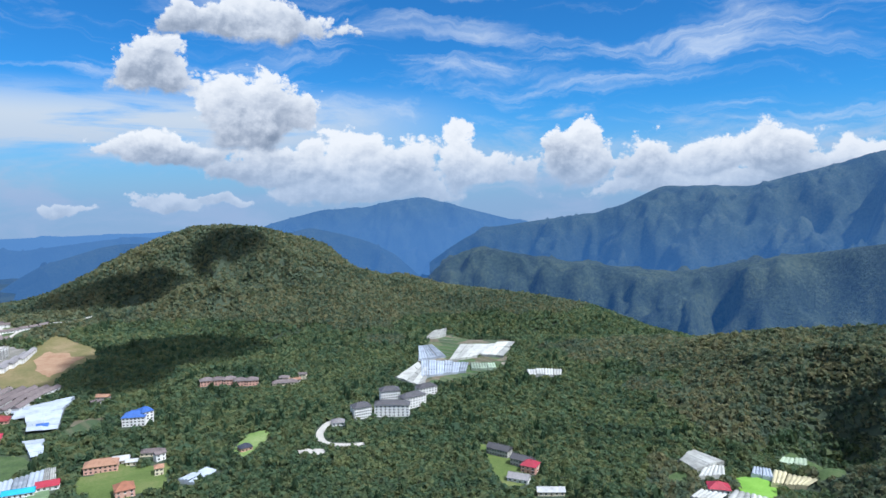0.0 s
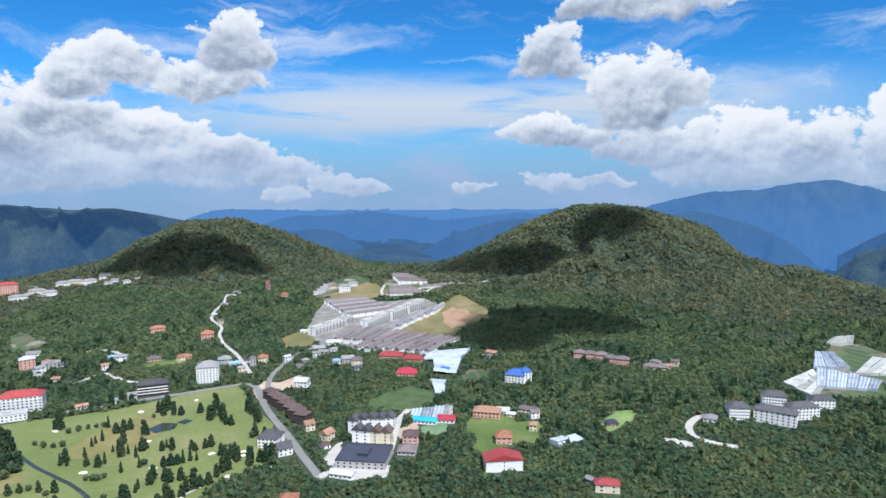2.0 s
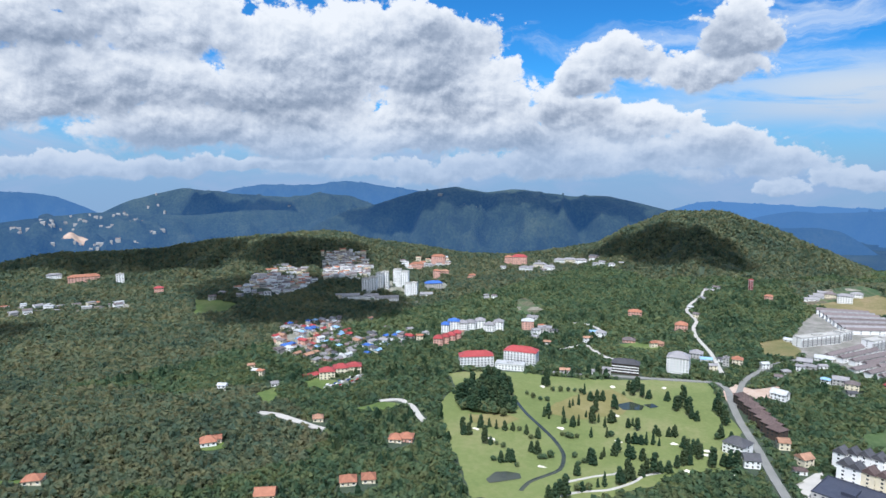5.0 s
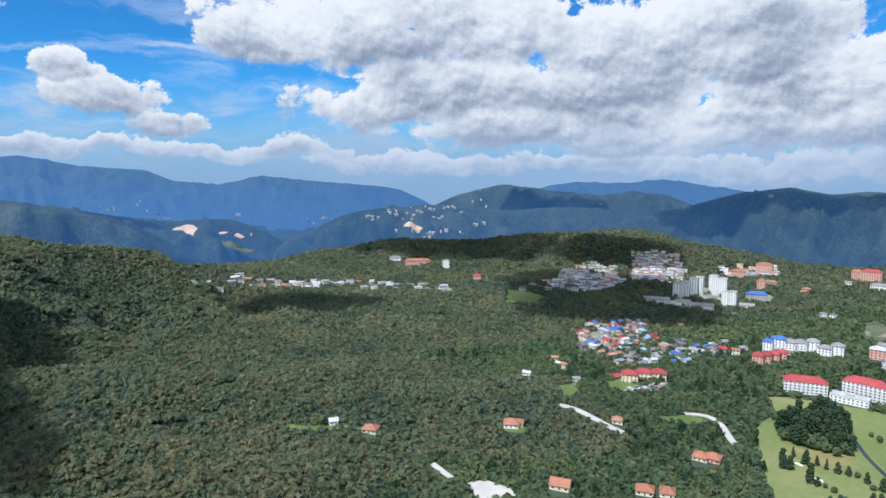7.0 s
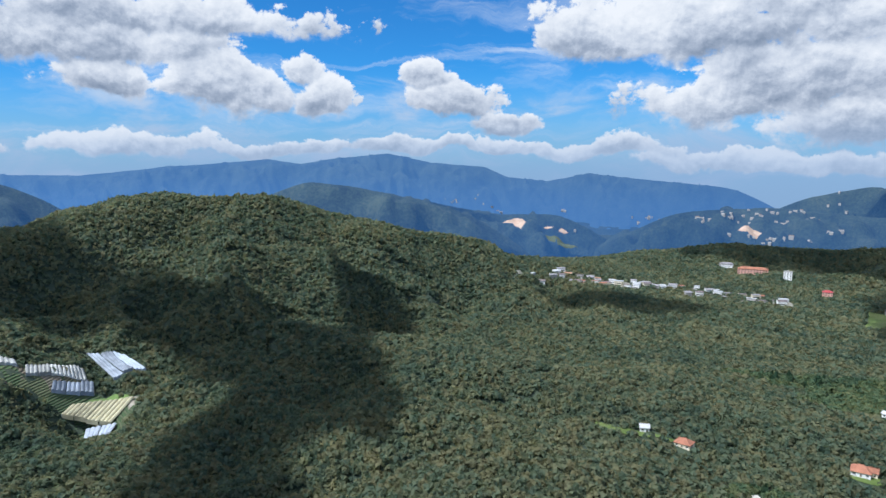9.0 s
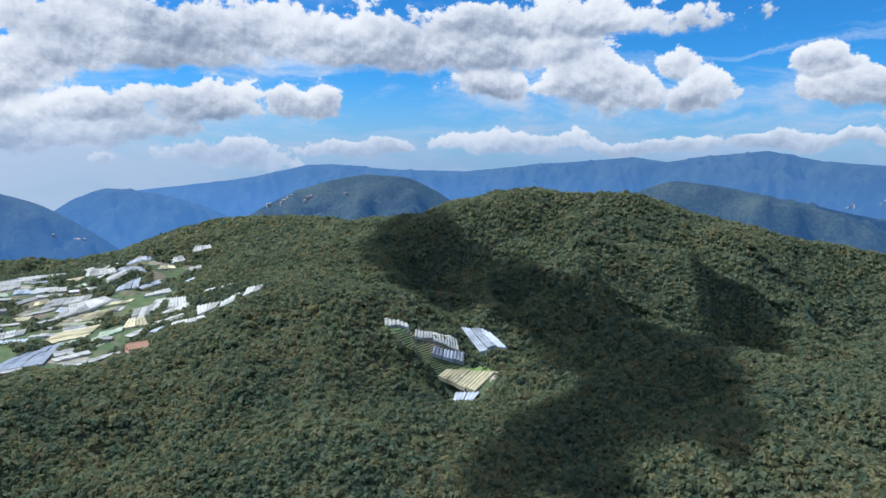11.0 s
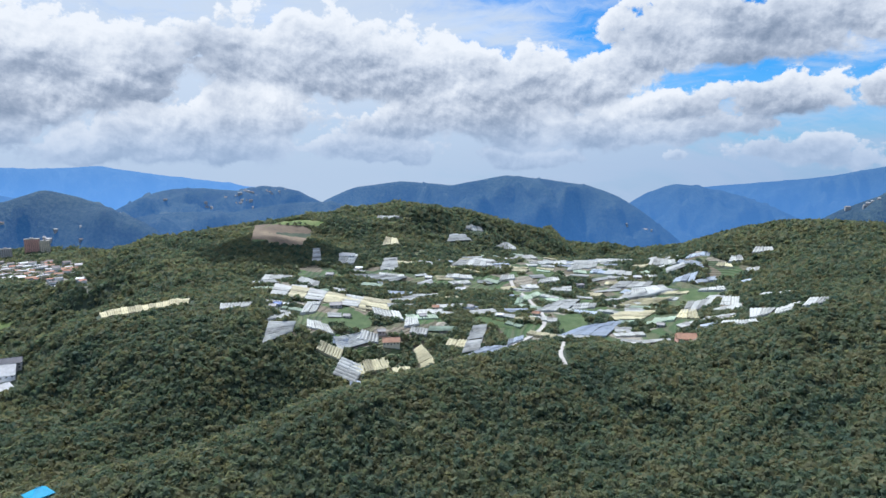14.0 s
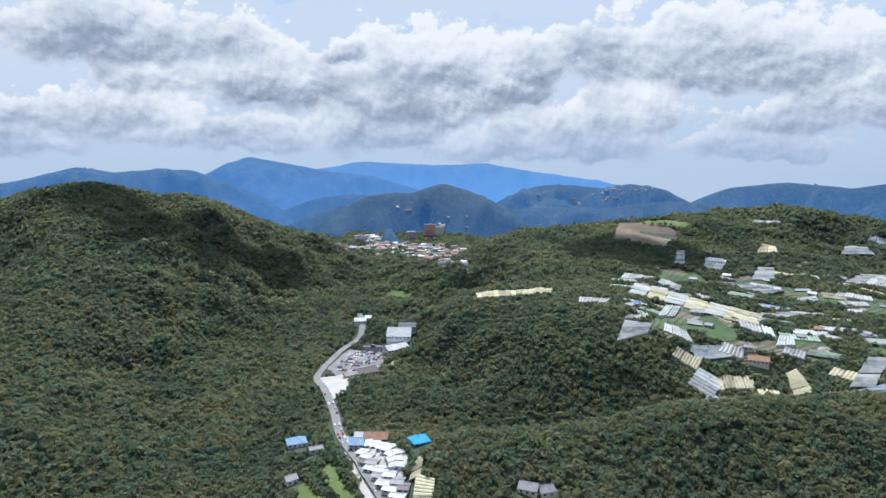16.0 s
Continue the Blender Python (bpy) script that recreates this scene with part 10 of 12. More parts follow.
drape("plots", [(423, 453), (453, 466), (469, 456), (488, 439), (421, 378), (404, 387), (452, 439)], CROPS, "green farm terraces with netting", "field", 0.50, 7.0, 1.0)
greenhouse([(423, 448), (449, 442), (461, 455), (435, 456)], FILM_GREEN, "greenish netting house on a farm terrace", 7.0, 3.0)
building("farm_house", 324, 400, -29, 15, 12, 1, WHITE, CRIMSON, "hip", "farm house with a bright red roof", "house", "")
greenhouse([(294, 394), (307, 379), (321, 386), (310, 402)], FILM, "white greenhouse on a farm terrace", 7.0, 3.2)
greenhouse([(310, 377), (333, 354), (345, 373), (332, 392)], FILM, "wide white greenhouse on a farm terrace", 7.0, 3.2)
greenhouse([(363, 347), (357, 311), (386, 337), (382, 350)], FILM_CREAM, "cream greenhouse at the forest edge", 7.0, 3.2)
building("shed", 210, 451, -16, 21, 8, 1, CREAM, WHITEROOF, "gable", "low cream building with a pale roof", "shed", "")

# ---- western clearing ----
greenhouse([(-328, -561), (-352, -551), (-355, -559), (-334, -572)], FILM, "white greenhouse in a forest clearing", 7.0, 3.2)
greenhouse([(-352, -542), (-403, -533), (-414, -552), (-359, -552)], FILM, "white greenhouse in a forest clearing", 7.0, 3.2)
greenhouse([(-365, -530), (-398, -519), (-407, -530), (-370, -534)], FILM_BLUE, "bluish greenhouse in a forest clearing", 7.0, 3.2)
greenhouse([(-363, -517), (-384, -484), (-415, -487), (-375, -519)], FILM_CREAM, "cream greenhouse in a forest clearing", 7.0, 3.2)
greenhouse([(-363, -493), (-370, -467), (-386, -477), (-374, -502)], FILM_BLUE, "bluish greenhouse in a forest clearing", 7.0, 3.2)
greenhouse([(-421, -521), (-451, -512), (-455, -545), (-436, -576)], FILM_BLUE, "grey-blue greenhouse in a forest clearing", 7.0, 3.2)
drape("farm_soil", [(-327, -566), (-343, -564), (-361, -550), (-410, -542), (-404, -519), (-418, -485), (-354, -446), (-367, -498), (-366, -516), (-351, -535), (-330, -544)], PLOT, "pale earth and grass between greenhouses", "field", 0.40, 8.0, 2.0)
drape("plots", [(-392, -518), (-412, -510), (-418, -490), (-399, -503)], LIME2, "green bed between greenhouses", "field", 0.70, 6.0, 1.0)

# ---- farm plateau of greenhouses ----
drape("farm_ground", [(374, -627), (378, -694), (428, -843), (388, -913), (330, -965), (263, -1095), (144, -1191), (-1, -1400), (-131, -1231), (-211, -1031), (-261, -974), (-246, -857), (-255, -705), (-233, -677), (-184, -682), (-135, -687), (-119, -663), (-90, -632), (-36, -689), (26, -712), (57, -629), (110, -620), (154, -623), (168, -595), (206, -585), (232, -588), (253, -618), (282, -626), (315, -632), (341, -623)], PLOT, "terraced farm land of soil and vegetable beds", "field", 0.35, 10.0, 2.0)
drape("crop_beds", [(275, -655), (276, -727), (251, -724), (217, -691), (231, -663)], CROPS, "green vegetable beds on the plateau", "field", 0.80, 9.0, 2.0)
drape("crop_beds", [(119, -850), (99, -939), (67, -952), (74, -835), (98, -790)], CROPS, "green vegetable beds on the plateau", "field", 0.80, 9.0, 2.0)
drape("crop_beds", [(26, -722), (14, -786), (-15, -848), (-45, -859), (-35, -789), (1, -716)], CROPS, "green vegetable beds on the plateau", "field", 0.80, 9.0, 2.0)
drape("crop_beds", [(80, -1083), (37, -1055), (9, -996), (51, -975)], CROPS, "green vegetable beds on the plateau", "field", 0.80, 9.0, 2.0)
drape("crop_beds", [(-140, -929), (-191, -929), (-176, -821), (-146, -860)], CROPS, "green vegetable beds on the plateau", "field", 0.80, 9.0, 2.0)
drape("crop_beds", [(-237, -881), (-256, -878), (-231, -816), (-217, -836)], CROPS, "green vegetable beds on the plateau", "field", 0.80, 9.0, 2.0)
drape("crop_beds", [(-48, -684), (-105, -688), (-124, -695), (-91, -638)], CROPS, "green vegetable beds on the plateau", "field", 0.80, 9.0, 2.0)
drape("crop_beds", [(130, -777), (98, -790), (42, -783), (64, -721), (103, -731)], CROPS, "green vegetable beds on the plateau", "field", 0.80, 9.0, 2.0)
drape("brown_field", [(531, -998), (575, -1096), (531, -1094), (477, -1103), (460, -1093), (444, -1006), (504, -1000)], BROWN, "ploughed brown field on a hill crest", "field", 0.60, 9.0, 1.0)
drape("crop_beds", [(530, -987), (495, -998), (511, -1015), (531, -1006)], CROPS, "green edge of a ploughed field", "field", 0.80, 9.0, 1.0)
drape("crop_beds", [(542, -1064), (532, -1118), (498, -1142), (449, -1136), (467, -1110), (531, -1094)], MEADOW, "green pasture on the hill crest", "field", 0.60, 9.0, 1.0)
greenhouse([(378, -634), (358, -661), (363, -681), (395, -664)], FILM, "white plastic-film greenhouse on the farm plateau", 7.0, 2.3)
greenhouse([(290, -626), (294, -649), (319, -630), (306, -587)], FILM, "white plastic-film greenhouse on the farm plateau", 7.0, 2.3)
greenhouse([(321, -631), (305, -661), (315, -678), (323, -646)], FILM, "white plastic-film greenhouse on the farm plateau", 7.0, 2.3)
greenhouse([(303, -675), (292, -697), (301, -737), (315, -725)], FILM, "white plastic-film greenhouse on the farm plateau", 7.0, 2.3)
greenhouse([(281, -643), (249, -644), (263, -660), (290, -666)], FILM, "white plastic-film greenhouse on the farm plateau", 7.0, 2.3)
greenhouse([(349, -742), (360, -785), (387, -788), (370, -736)], FILM, "white plastic-film greenhouse on the farm plateau", 6.0, 2.3)
greenhouse([(327, -743), (338, -791), (363, -788), (348, -738)], FILM_CREAM, "yellowed plastic greenhouse on the farm plateau", 6.0, 2.3)
greenhouse([(302, -741), (313, -790), (341, -794), (326, -739)], FILM, "white plastic-film greenhouse on the farm plateau", 6.0, 2.3)
greenhouse([(278, -739), (289, -791), (316, -793), (302, -737)], FILM_CREAM, "yellowed plastic greenhouse on the farm plateau", 6.0, 2.3)
greenhouse([(254, -737), (266, -797), (291, -794), (278, -735)], FILM, "white plastic-film greenhouse on the farm plateau", 6.0, 2.3)
greenhouse([(231, -737), (240, -795), (268, -800), (254, -733)], FILM_CREAM, "yellowed plastic greenhouse on the farm plateau", 6.0, 2.3)
greenhouse([(240, -727), (254, -792), (301, -778), (292, -745)], FILM_CREAM, "yellowed plastic greenhouse on the farm plateau", 6.0, 2.3)
greenhouse([(216, -741), (229, -798), (256, -798), (249, -746)], FILM_CREAM, "yellowed plastic greenhouse on the farm plateau", 6.0, 2.3)
greenhouse([(406, -785), (391, -822), (399, -840), (425, -836)], FILM, "white plastic-film greenhouse on the farm plateau", 7.0, 2.3)
greenhouse([(371, -822), (332, -800), (340, -829), (376, -849)], FILM, "white plastic-film greenhouse on the farm plateau", 7.0, 2.3)
greenhouse([(230, -724), (190, -713), (203, -741), (239, -743)], FILM, "white plastic-film greenhouse on the farm plateau", 7.0, 2.3)
greenhouse([(185, -692), (170, -706), (179, -732), (191, -723)], FILM, "white plastic-film greenhouse on the farm plateau", 7.0, 2.3)
greenhouse([(209, -594), (208, -622), (234, -622), (236, -597)], FILM, "white plastic-film greenhouse on the farm plateau", 7.0, 2.3)
greenhouse([(214, -588), (200, -587), (206, -600), (218, -602)], FILM_BLUE, "bluish plastic greenhouse on the farm plateau", 7.0, 2.3)
greenhouse([(191, -577), (182, -599), (179, -619), (191, -611)], FILM_BLUE, "bluish plastic greenhouse on the farm plateau", 7.0, 2.3)
greenhouse([(166, -660), (149, -622), (135, -636), (160, -671)], FILM_CREAM, "yellowed plastic greenhouse on the farm plateau", 7.0, 2.3)
greenhouse([(163, -606), (150, -618), (140, -631), (151, -622)], FILM_CREAM, "yellowed plastic greenhouse on the farm plateau", 7.0, 2.3)
greenhouse([(226, -648), (203, -653), (206, -665), (226, -665)], FILM, "white plastic-film greenhouse on the farm plateau", 7.0, 2.3)
greenhouse([(94, -657), (93, -728), (111, -717), (113, -650)], FILM, "white plastic-film greenhouse on the farm plateau", 5.0, 2.3)
greenhouse([(112, -630), (80, -639), (47, -652), (89, -668)], FILM_BLUE, "bluish plastic greenhouse on the farm plateau", 7.0, 2.3)
greenhouse([(65, -659), (50, -692), (51, -704), (66, -683)], FILM_BLUE, "bluish plastic greenhouse on the farm plateau", 7.0, 2.3)
greenhouse([(13, -714), (-38, -717), (-63, -790), (-13, -752)], FILM_BLUE, "bluish plastic greenhouse on the farm plateau", 7.0, 2.3)
greenhouse([(-84, -788), (-107, -829), (-55, -828), (-42, -789)], FILM_CREAM, "yellowed plastic greenhouse on the farm plateau", 5.0, 2.3)
greenhouse([(0, -832), (-30, -847), (-35, -879), (-3, -866)], FILM, "white plastic-film greenhouse on the farm plateau", 7.0, 2.3)
greenhouse([(48, -793), (8, -820), (-12, -892), (16, -880)], FILM, "white plastic-film greenhouse on the farm plateau", 6.0, 2.3)
greenhouse([(-63, -888), (-122, -914), (-148, -926), (-74, -933)], FILM, "white plastic-film greenhouse on the farm plateau", 7.0, 2.3)
greenhouse([(-57, -856), (-99, -860), (-134, -886), (-79, -889)], FILM_CREAM, "yellowed plastic greenhouse on the farm plateau", 6.0, 2.3)
greenhouse([(-80, -908), (-138, -914), (-127, -956), (-84, -950)], FILM, "white plastic-film greenhouse on the farm plateau", 7.0, 2.3)
greenhouse([(-51, -955), (-110, -958), (-117, -979), (-70, -990)], FILM, "white plastic-film greenhouse on the farm plateau", 7.0, 2.3)
greenhouse([(-127, -794), (-164, -816), (-179, -853), (-146, -860)], FILM, "white plastic-film greenhouse on the farm plateau", 7.0, 2.3)
greenhouse([(-119, -783), (-143, -759), (-148, -809), (-132, -820)], FILM_CREAM, "yellowed plastic greenhouse on the farm plateau", 7.0, 2.3)
greenhouse([(-173, -808), (-193, -783), (-201, -830), (-186, -850)], FILM, "white plastic-film greenhouse on the farm plateau", 7.0, 2.3)
greenhouse([(-179, -697), (-196, -691), (-217, -743), (-197, -769)], FILM, "white plastic-film greenhouse on the farm plateau", 7.0, 2.3)
greenhouse([(-198, -686), (-214, -687), (-237, -730), (-217, -743)], FILM, "white plastic-film greenhouse on the farm plateau", 7.0, 2.3)
greenhouse([(-224, -690), (-246, -685), (-262, -724), (-250, -745)], FILM, "white plastic-film greenhouse on the farm plateau", 7.0, 2.3)
greenhouse([(-140, -954), (-173, -973), (-183, -1003), (-151, -1001)], FILM_BLUE, "bluish plastic greenhouse on the farm plateau", 7.0, 2.3)
greenhouse([(9, -1054), (-38, -1081), (-48, -1207), (0, -1160)], FILM, "white plastic-film greenhouse on the farm plateau", 7.0, 2.3)
greenhouse([(-36, -1157), (-102, -1150), (-109, -1233), (-43, -1223)], FILM, "white plastic-film greenhouse on the farm plateau", 7.0, 2.3)
greenhouse([(57, -1087), (9, -1102), (10, -1166), (50, -1149)], FILM, "white plastic-film greenhouse on the farm plateau", 7.0, 2.3)
greenhouse([(-119, -1077), (-157, -1038), (-158, -1062), (-131, -1140)], FILM, "white plastic-film greenhouse on the farm plateau", 7.0, 2.3)
greenhouse([(-157, -1044), (-192, -1006), (-190, -1018), (-163, -1051)], FILM_BLUE, "bluish plastic greenhouse on the farm plateau", 7.0, 2.3)
greenhouse([(-46, -1033), (-91, -1030), (-93, -1054), (-57, -1068)], FILM, "white plastic-film greenhouse on the farm plateau", 7.0, 2.3)
greenhouse([(194, -1022), (126, -1036), (138, -1101), (188, -1090)], FILM, "white plastic-film greenhouse on the farm plateau", 7.0, 2.3)
greenhouse([(32, -911), (0, -948), (0, -974), (29, -950)], FILM, "white plastic-film greenhouse on the farm plateau", 7.0, 2.3)
greenhouse([(327, -888), (256, -898), (241, -931), (291, -915)], FILM, "white plastic-film greenhouse on the farm plateau", 7.0, 2.3)
greenhouse([(360, -948), (335, -955), (351, -1028), (376, -1015)], FILM, "white plastic-film greenhouse on the farm plateau", 7.0, 2.3)
greenhouse([(268, -976), (284, -1028), (304, -1015), (290, -940)], FILM, "white plastic-film greenhouse on the farm plateau", 7.0, 2.3)
greenhouse([(328, -1085), (301, -1104), (311, -1124), (334, -1130)], FILM_CREAM, "yellowed plastic greenhouse on the farm plateau", 7.0, 2.3)
greenhouse([(188, -1216), (206, -1235), (235, -1226), (235, -1195)], FILM, "white plastic-film greenhouse on the farm plateau", 5.0, 2.3)
greenhouse([(144, -1191), (104, -1206), (108, -1251), (140, -1202)], FILM, "white plastic-film greenhouse on the farm plateau", 7.0, 2.3)
greenhouse([(209, -1255), (172, -1260), (178, -1268), (207, -1265)], FILM, "white plastic-film greenhouse on the farm plateau", 7.0, 2.3)
greenhouse([(378, -1210), (330, -1218), (336, -1225), (377, -1225)], FILM, "white plastic-film greenhouse on the farm plateau", 7.0, 2.3)
greenhouse([(103, -1135), (60, -1150), (72, -1186), (101, -1168)], FILM, "white plastic-film greenhouse on the farm plateau", 7.0, 2.3)
greenhouse([(188, -941), (145, -953), (152, -974), (188, -966)], FILM, "white plastic-film greenhouse on the farm plateau", 7.0, 2.3)
greenhouse([(73, -821), (40, -895), (48, -907), (72, -857)], FILM_GREEN, "greenish netting house on the farm plateau", 7.0, 2.3)
greenhouse([(-225, -1011), (-246, -1004), (-245, -1021), (-233, -1026)], FILM, "white plastic-film greenhouse on the farm plateau", 7.0, 2.3)
greenhouse([(-259, -1020), (-286, -1002), (-287, -1020), (-268, -1036)], FILM, "white plastic-film greenhouse on the farm plateau", 7.0, 2.3)
greenhouse([(-206, -1007), (-230, -992), (-228, -1004), (-212, -1014)], FILM_CREAM, "yellowed plastic greenhouse on the farm plateau", 7.0, 2.3)
greenhouse([(-164, -897), (-198, -886), (-201, -916), (-173, -926)], FILM, "white plastic-film greenhouse on the farm plateau", 7.0, 2.3)
greenhouse([(-152, -708), (-182, -672), (-183, -688), (-160, -727)], FILM, "white plastic-film greenhouse on the farm plateau", 7.0, 2.3)
greenhouse([(109, -962), (85, -978), (88, -994), (108, -994)], FILM, "white plastic-film greenhouse on the farm plateau", 7.0, 2.3)
greenhouse([(51, -963), (17, -986), (22, -1002), (47, -983)], FILM, "white plastic-film greenhouse on the farm plateau", 7.0, 2.3)
greenhouse([(385, -947), (415, -1017), (426, -1010), (395, -930)], FILM, "white plastic-film greenhouse on the farm plateau", 5.0, 2.3)
greenhouse([(182, -742), (150, -757), (157, -774), (189, -759)], FILM, "white plastic-film greenhouse on the farm plateau", 5.0, 2.2)
greenhouse([(-3, -1146), (-5, -1162), (16, -1164), (17, -1148)], FILM_BLUE, "bluish plastic greenhouse on the farm plateau", 5.0, 2.2)
greenhouse([(-147, -712), (-155, -725), (-138, -735), (-130, -722)], FILM_BLUE, "bluish plastic greenhouse on the farm plateau", 4.0, 2.2)
greenhouse([(-87, -1082), (-125, -1071), (-130, -1088), (-92, -1099)], FILM_CREAM, "yellowed plastic greenhouse on the farm plateau", 6.0, 2.2)
greenhouse([(152, -1111), (158, -1121), (191, -1100), (185, -1091)], FILM, "white plastic-film greenhouse on the farm plateau", 5.0, 2.2)
greenhouse([(-54, -1005), (-90, -1005), (-90, -1020), (-54, -1020)], FILM, "white plastic-film greenhouse on the farm plateau", 5.0, 2.2)
greenhouse([(-26, -1022), (-27, -1033), (5, -1034), (5, -1024)], FILM, "white plastic-film greenhouse on the farm plateau", 4.0, 2.2)
greenhouse([(32, -867), (7, -876), (11, -888), (36, -879)], FILM_GREEN, "greenish netting house on the farm plateau", 4.0, 2.2)
greenhouse([(175, -616), (159, -626), (165, -636), (181, -626)], FILM_CREAM, "yellowed plastic greenhouse on the farm plateau", 5.0, 2.2)
greenhouse([(-70, -943), (-70, -954), (-31, -956), (-31, -945)], FILM, "white plastic-film greenhouse on the farm plateau", 5.0, 2.2)
greenhouse([(-53, -777), (-71, -772), (-75, -788), (-57, -792)], FILM_GREEN, "greenish netting house on the farm plateau", 4.0, 2.2)
greenhouse([(251, -1020), (223, -1016), (221, -1033), (249, -1036)], FILM, "white plastic-film greenhouse on the farm plateau", 4.0, 2.2)
greenhouse([(-107, -840), (-109, -853), (-74, -859), (-71, -846)], FILM_GREEN, "greenish netting house on the farm plateau", 4.0, 2.2)
greenhouse([(112, -1126), (110, -1139), (147, -1146), (149, -1133)], FILM, "white plastic-film greenhouse on the farm plateau", 5.0, 2.2)
greenhouse([(65, -760), (65, -772), (92, -771), (92, -759)], FILM, "white plastic-film greenhouse on the farm plateau", 6.0, 2.2)
greenhouse([(-171, -1046), (-204, -1036), (-209, -1053), (-176, -1063)], FILM_BLUE, "bluish plastic greenhouse on the farm plateau", 5.0, 2.2)
greenhouse([(200, -808), (205, -819), (236, -805), (231, -793)], FILM, "white plastic-film greenhouse on the farm plateau", 5.0, 2.2)
greenhouse([(275, -776), (254, -786), (263, -803), (283, -793)], FILM, "white plastic-film greenhouse on the farm plateau", 5.0, 2.2)
greenhouse([(131, -1050), (101, -1063), (106, -1075), (136, -1063)], FILM_BLUE, "bluish plastic greenhouse on the farm plateau", 5.0, 2.2)
greenhouse([(2, -813), (-31, -807), (-33, -825), (0, -830)], FILM_BLUE, "bluish plastic greenhouse on the farm plateau", 6.0, 2.2)
greenhouse([(39, -993), (44, -1002), (66, -991), (61, -982)], FILM, "white plastic-film greenhouse on the farm plateau", 5.0, 2.2)
greenhouse([(-44, -1162), (-76, -1164), (-75, -1177), (-43, -1175)], FILM_CREAM, "yellowed plastic greenhouse on the farm plateau", 6.0, 2.2)
greenhouse([(134, -672), (112, -670), (110, -688), (133, -690)], FILM_CREAM, "yellowed plastic greenhouse on the farm plateau", 6.0, 2.2)
greenhouse([(-121, -737), (-140, -742), (-136, -758), (-116, -752)], FILM, "white plastic-film greenhouse on the farm plateau", 4.0, 2.2)
greenhouse([(109, -950), (105, -965), (129, -971), (133, -956)], FILM_GREEN, "greenish netting house on the farm plateau", 5.0, 2.2)
greenhouse([(-237, -968), (-256, -955), (-263, -966), (-244, -979)], FILM, "white plastic-film greenhouse on the farm plateau", 4.0, 2.2)
greenhouse([(107, -1031), (114, -1043), (134, -1032), (127, -1020)], FILM, "white plastic-film greenhouse on the farm plateau", 4.0, 2.2)
greenhouse([(49, -712), (18, -703), (15, -716), (45, -724)], FILM_CREAM, "yellowed plastic greenhouse on the farm plateau", 5.0, 2.2)
greenhouse([(179, -999), (142, -993), (141, -1001), (178, -1008)], FILM_CREAM, "yellowed plastic greenhouse on the farm plateau", 6.0, 2.2)
greenhouse([(52, -1069), (29, -1068), (28, -1087), (51, -1088)], FILM, "white plastic-film greenhouse on the farm plateau", 6.0, 2.2)
greenhouse([(163, -755), (140, -750), (137, -761), (160, -767)], FILM, "white plastic-film greenhouse on the farm plateau", 5.0, 2.2)
greenhouse([(-246, -792), (-253, -801), (-223, -825), (-216, -817)], FILM, "white plastic-film greenhouse on the farm plateau", 4.0, 2.2)
greenhouse([(86, -867), (65, -861), (61, -874), (81, -881)], FILM_BLUE, "bluish plastic greenhouse on the farm plateau", 4.0, 2.2)
greenhouse([(133, -786), (114, -784), (112, -799), (131, -802)], FILM_BLUE, "bluish plastic greenhouse on the farm plateau", 5.0, 2.2)
greenhouse([(164, -774), (130, -793), (137, -807), (171, -788)], FILM, "white plastic-film greenhouse on the farm plateau", 5.0, 2.2)
greenhouse([(190, -774), (196, -787), (230, -769), (223, -757)], FILM, "white plastic-film greenhouse on the farm plateau", 6.0, 2.2)
greenhouse([(258, -853), (260, -866), (292, -862), (290, -848)], FILM_GREEN, "greenish netting house on the farm plateau", 6.0, 2.2)
greenhouse([(28, -1165), (24, -1179), (49, -1186), (53, -1173)], FILM_CREAM, "yellowed plastic greenhouse on the farm plateau", 6.0, 2.2)
greenhouse([(214, -947), (219, -956), (237, -946), (232, -937)], FILM, "white plastic-film greenhouse on the farm plateau", 4.0, 2.2)
greenhouse([(197, -915), (206, -928), (226, -914), (218, -901)], FILM, "white plastic-film greenhouse on the farm plateau", 4.0, 2.2)
greenhouse([(110, -1080), (114, -1090), (131, -1083), (126, -1073)], FILM, "white plastic-film greenhouse on the farm plateau", 4.0, 2.2)
greenhouse([(3, -1131), (4, -1144), (20, -1143), (19, -1130)], FILM_BLUE, "bluish plastic greenhouse on the farm plateau", 4.0, 2.2)
greenhouse([(76, -937), (83, -949), (105, -937), (99, -925)], FILM_CREAM, "yellowed plastic greenhouse on the farm plateau", 4.0, 2.2)
greenhouse([(-93, -779), (-117, -771), (-122, -787), (-98, -795)], FILM_GREEN, "greenish netting house on the farm plateau", 5.0, 2.2)
greenhouse([(-30, -830), (-65, -812), (-71, -823), (-36, -841)], FILM, "white plastic-film greenhouse on the farm plateau", 6.0, 2.2)
greenhouse([(-119, -1177), (-134, -1171), (-138, -1181), (-123, -1187)], FILM, "white plastic-film greenhouse on the farm plateau", 6.0, 2.2)
greenhouse([(-159, -1116), (-157, -1129), (-132, -1124), (-135, -1111)], FILM, "white plastic-film greenhouse on the farm plateau", 4.0, 2.2)
greenhouse([(-74, -1112), (-75, -1123), (-52, -1125), (-51, -1113)], FILM_BLUE, "bluish plastic greenhouse on the farm plateau", 5.0, 2.2)
greenhouse([(-47, -1178), (-43, -1191), (-27, -1186), (-31, -1173)], FILM_BLUE, "bluish plastic greenhouse on the farm plateau", 6.0, 2.2)
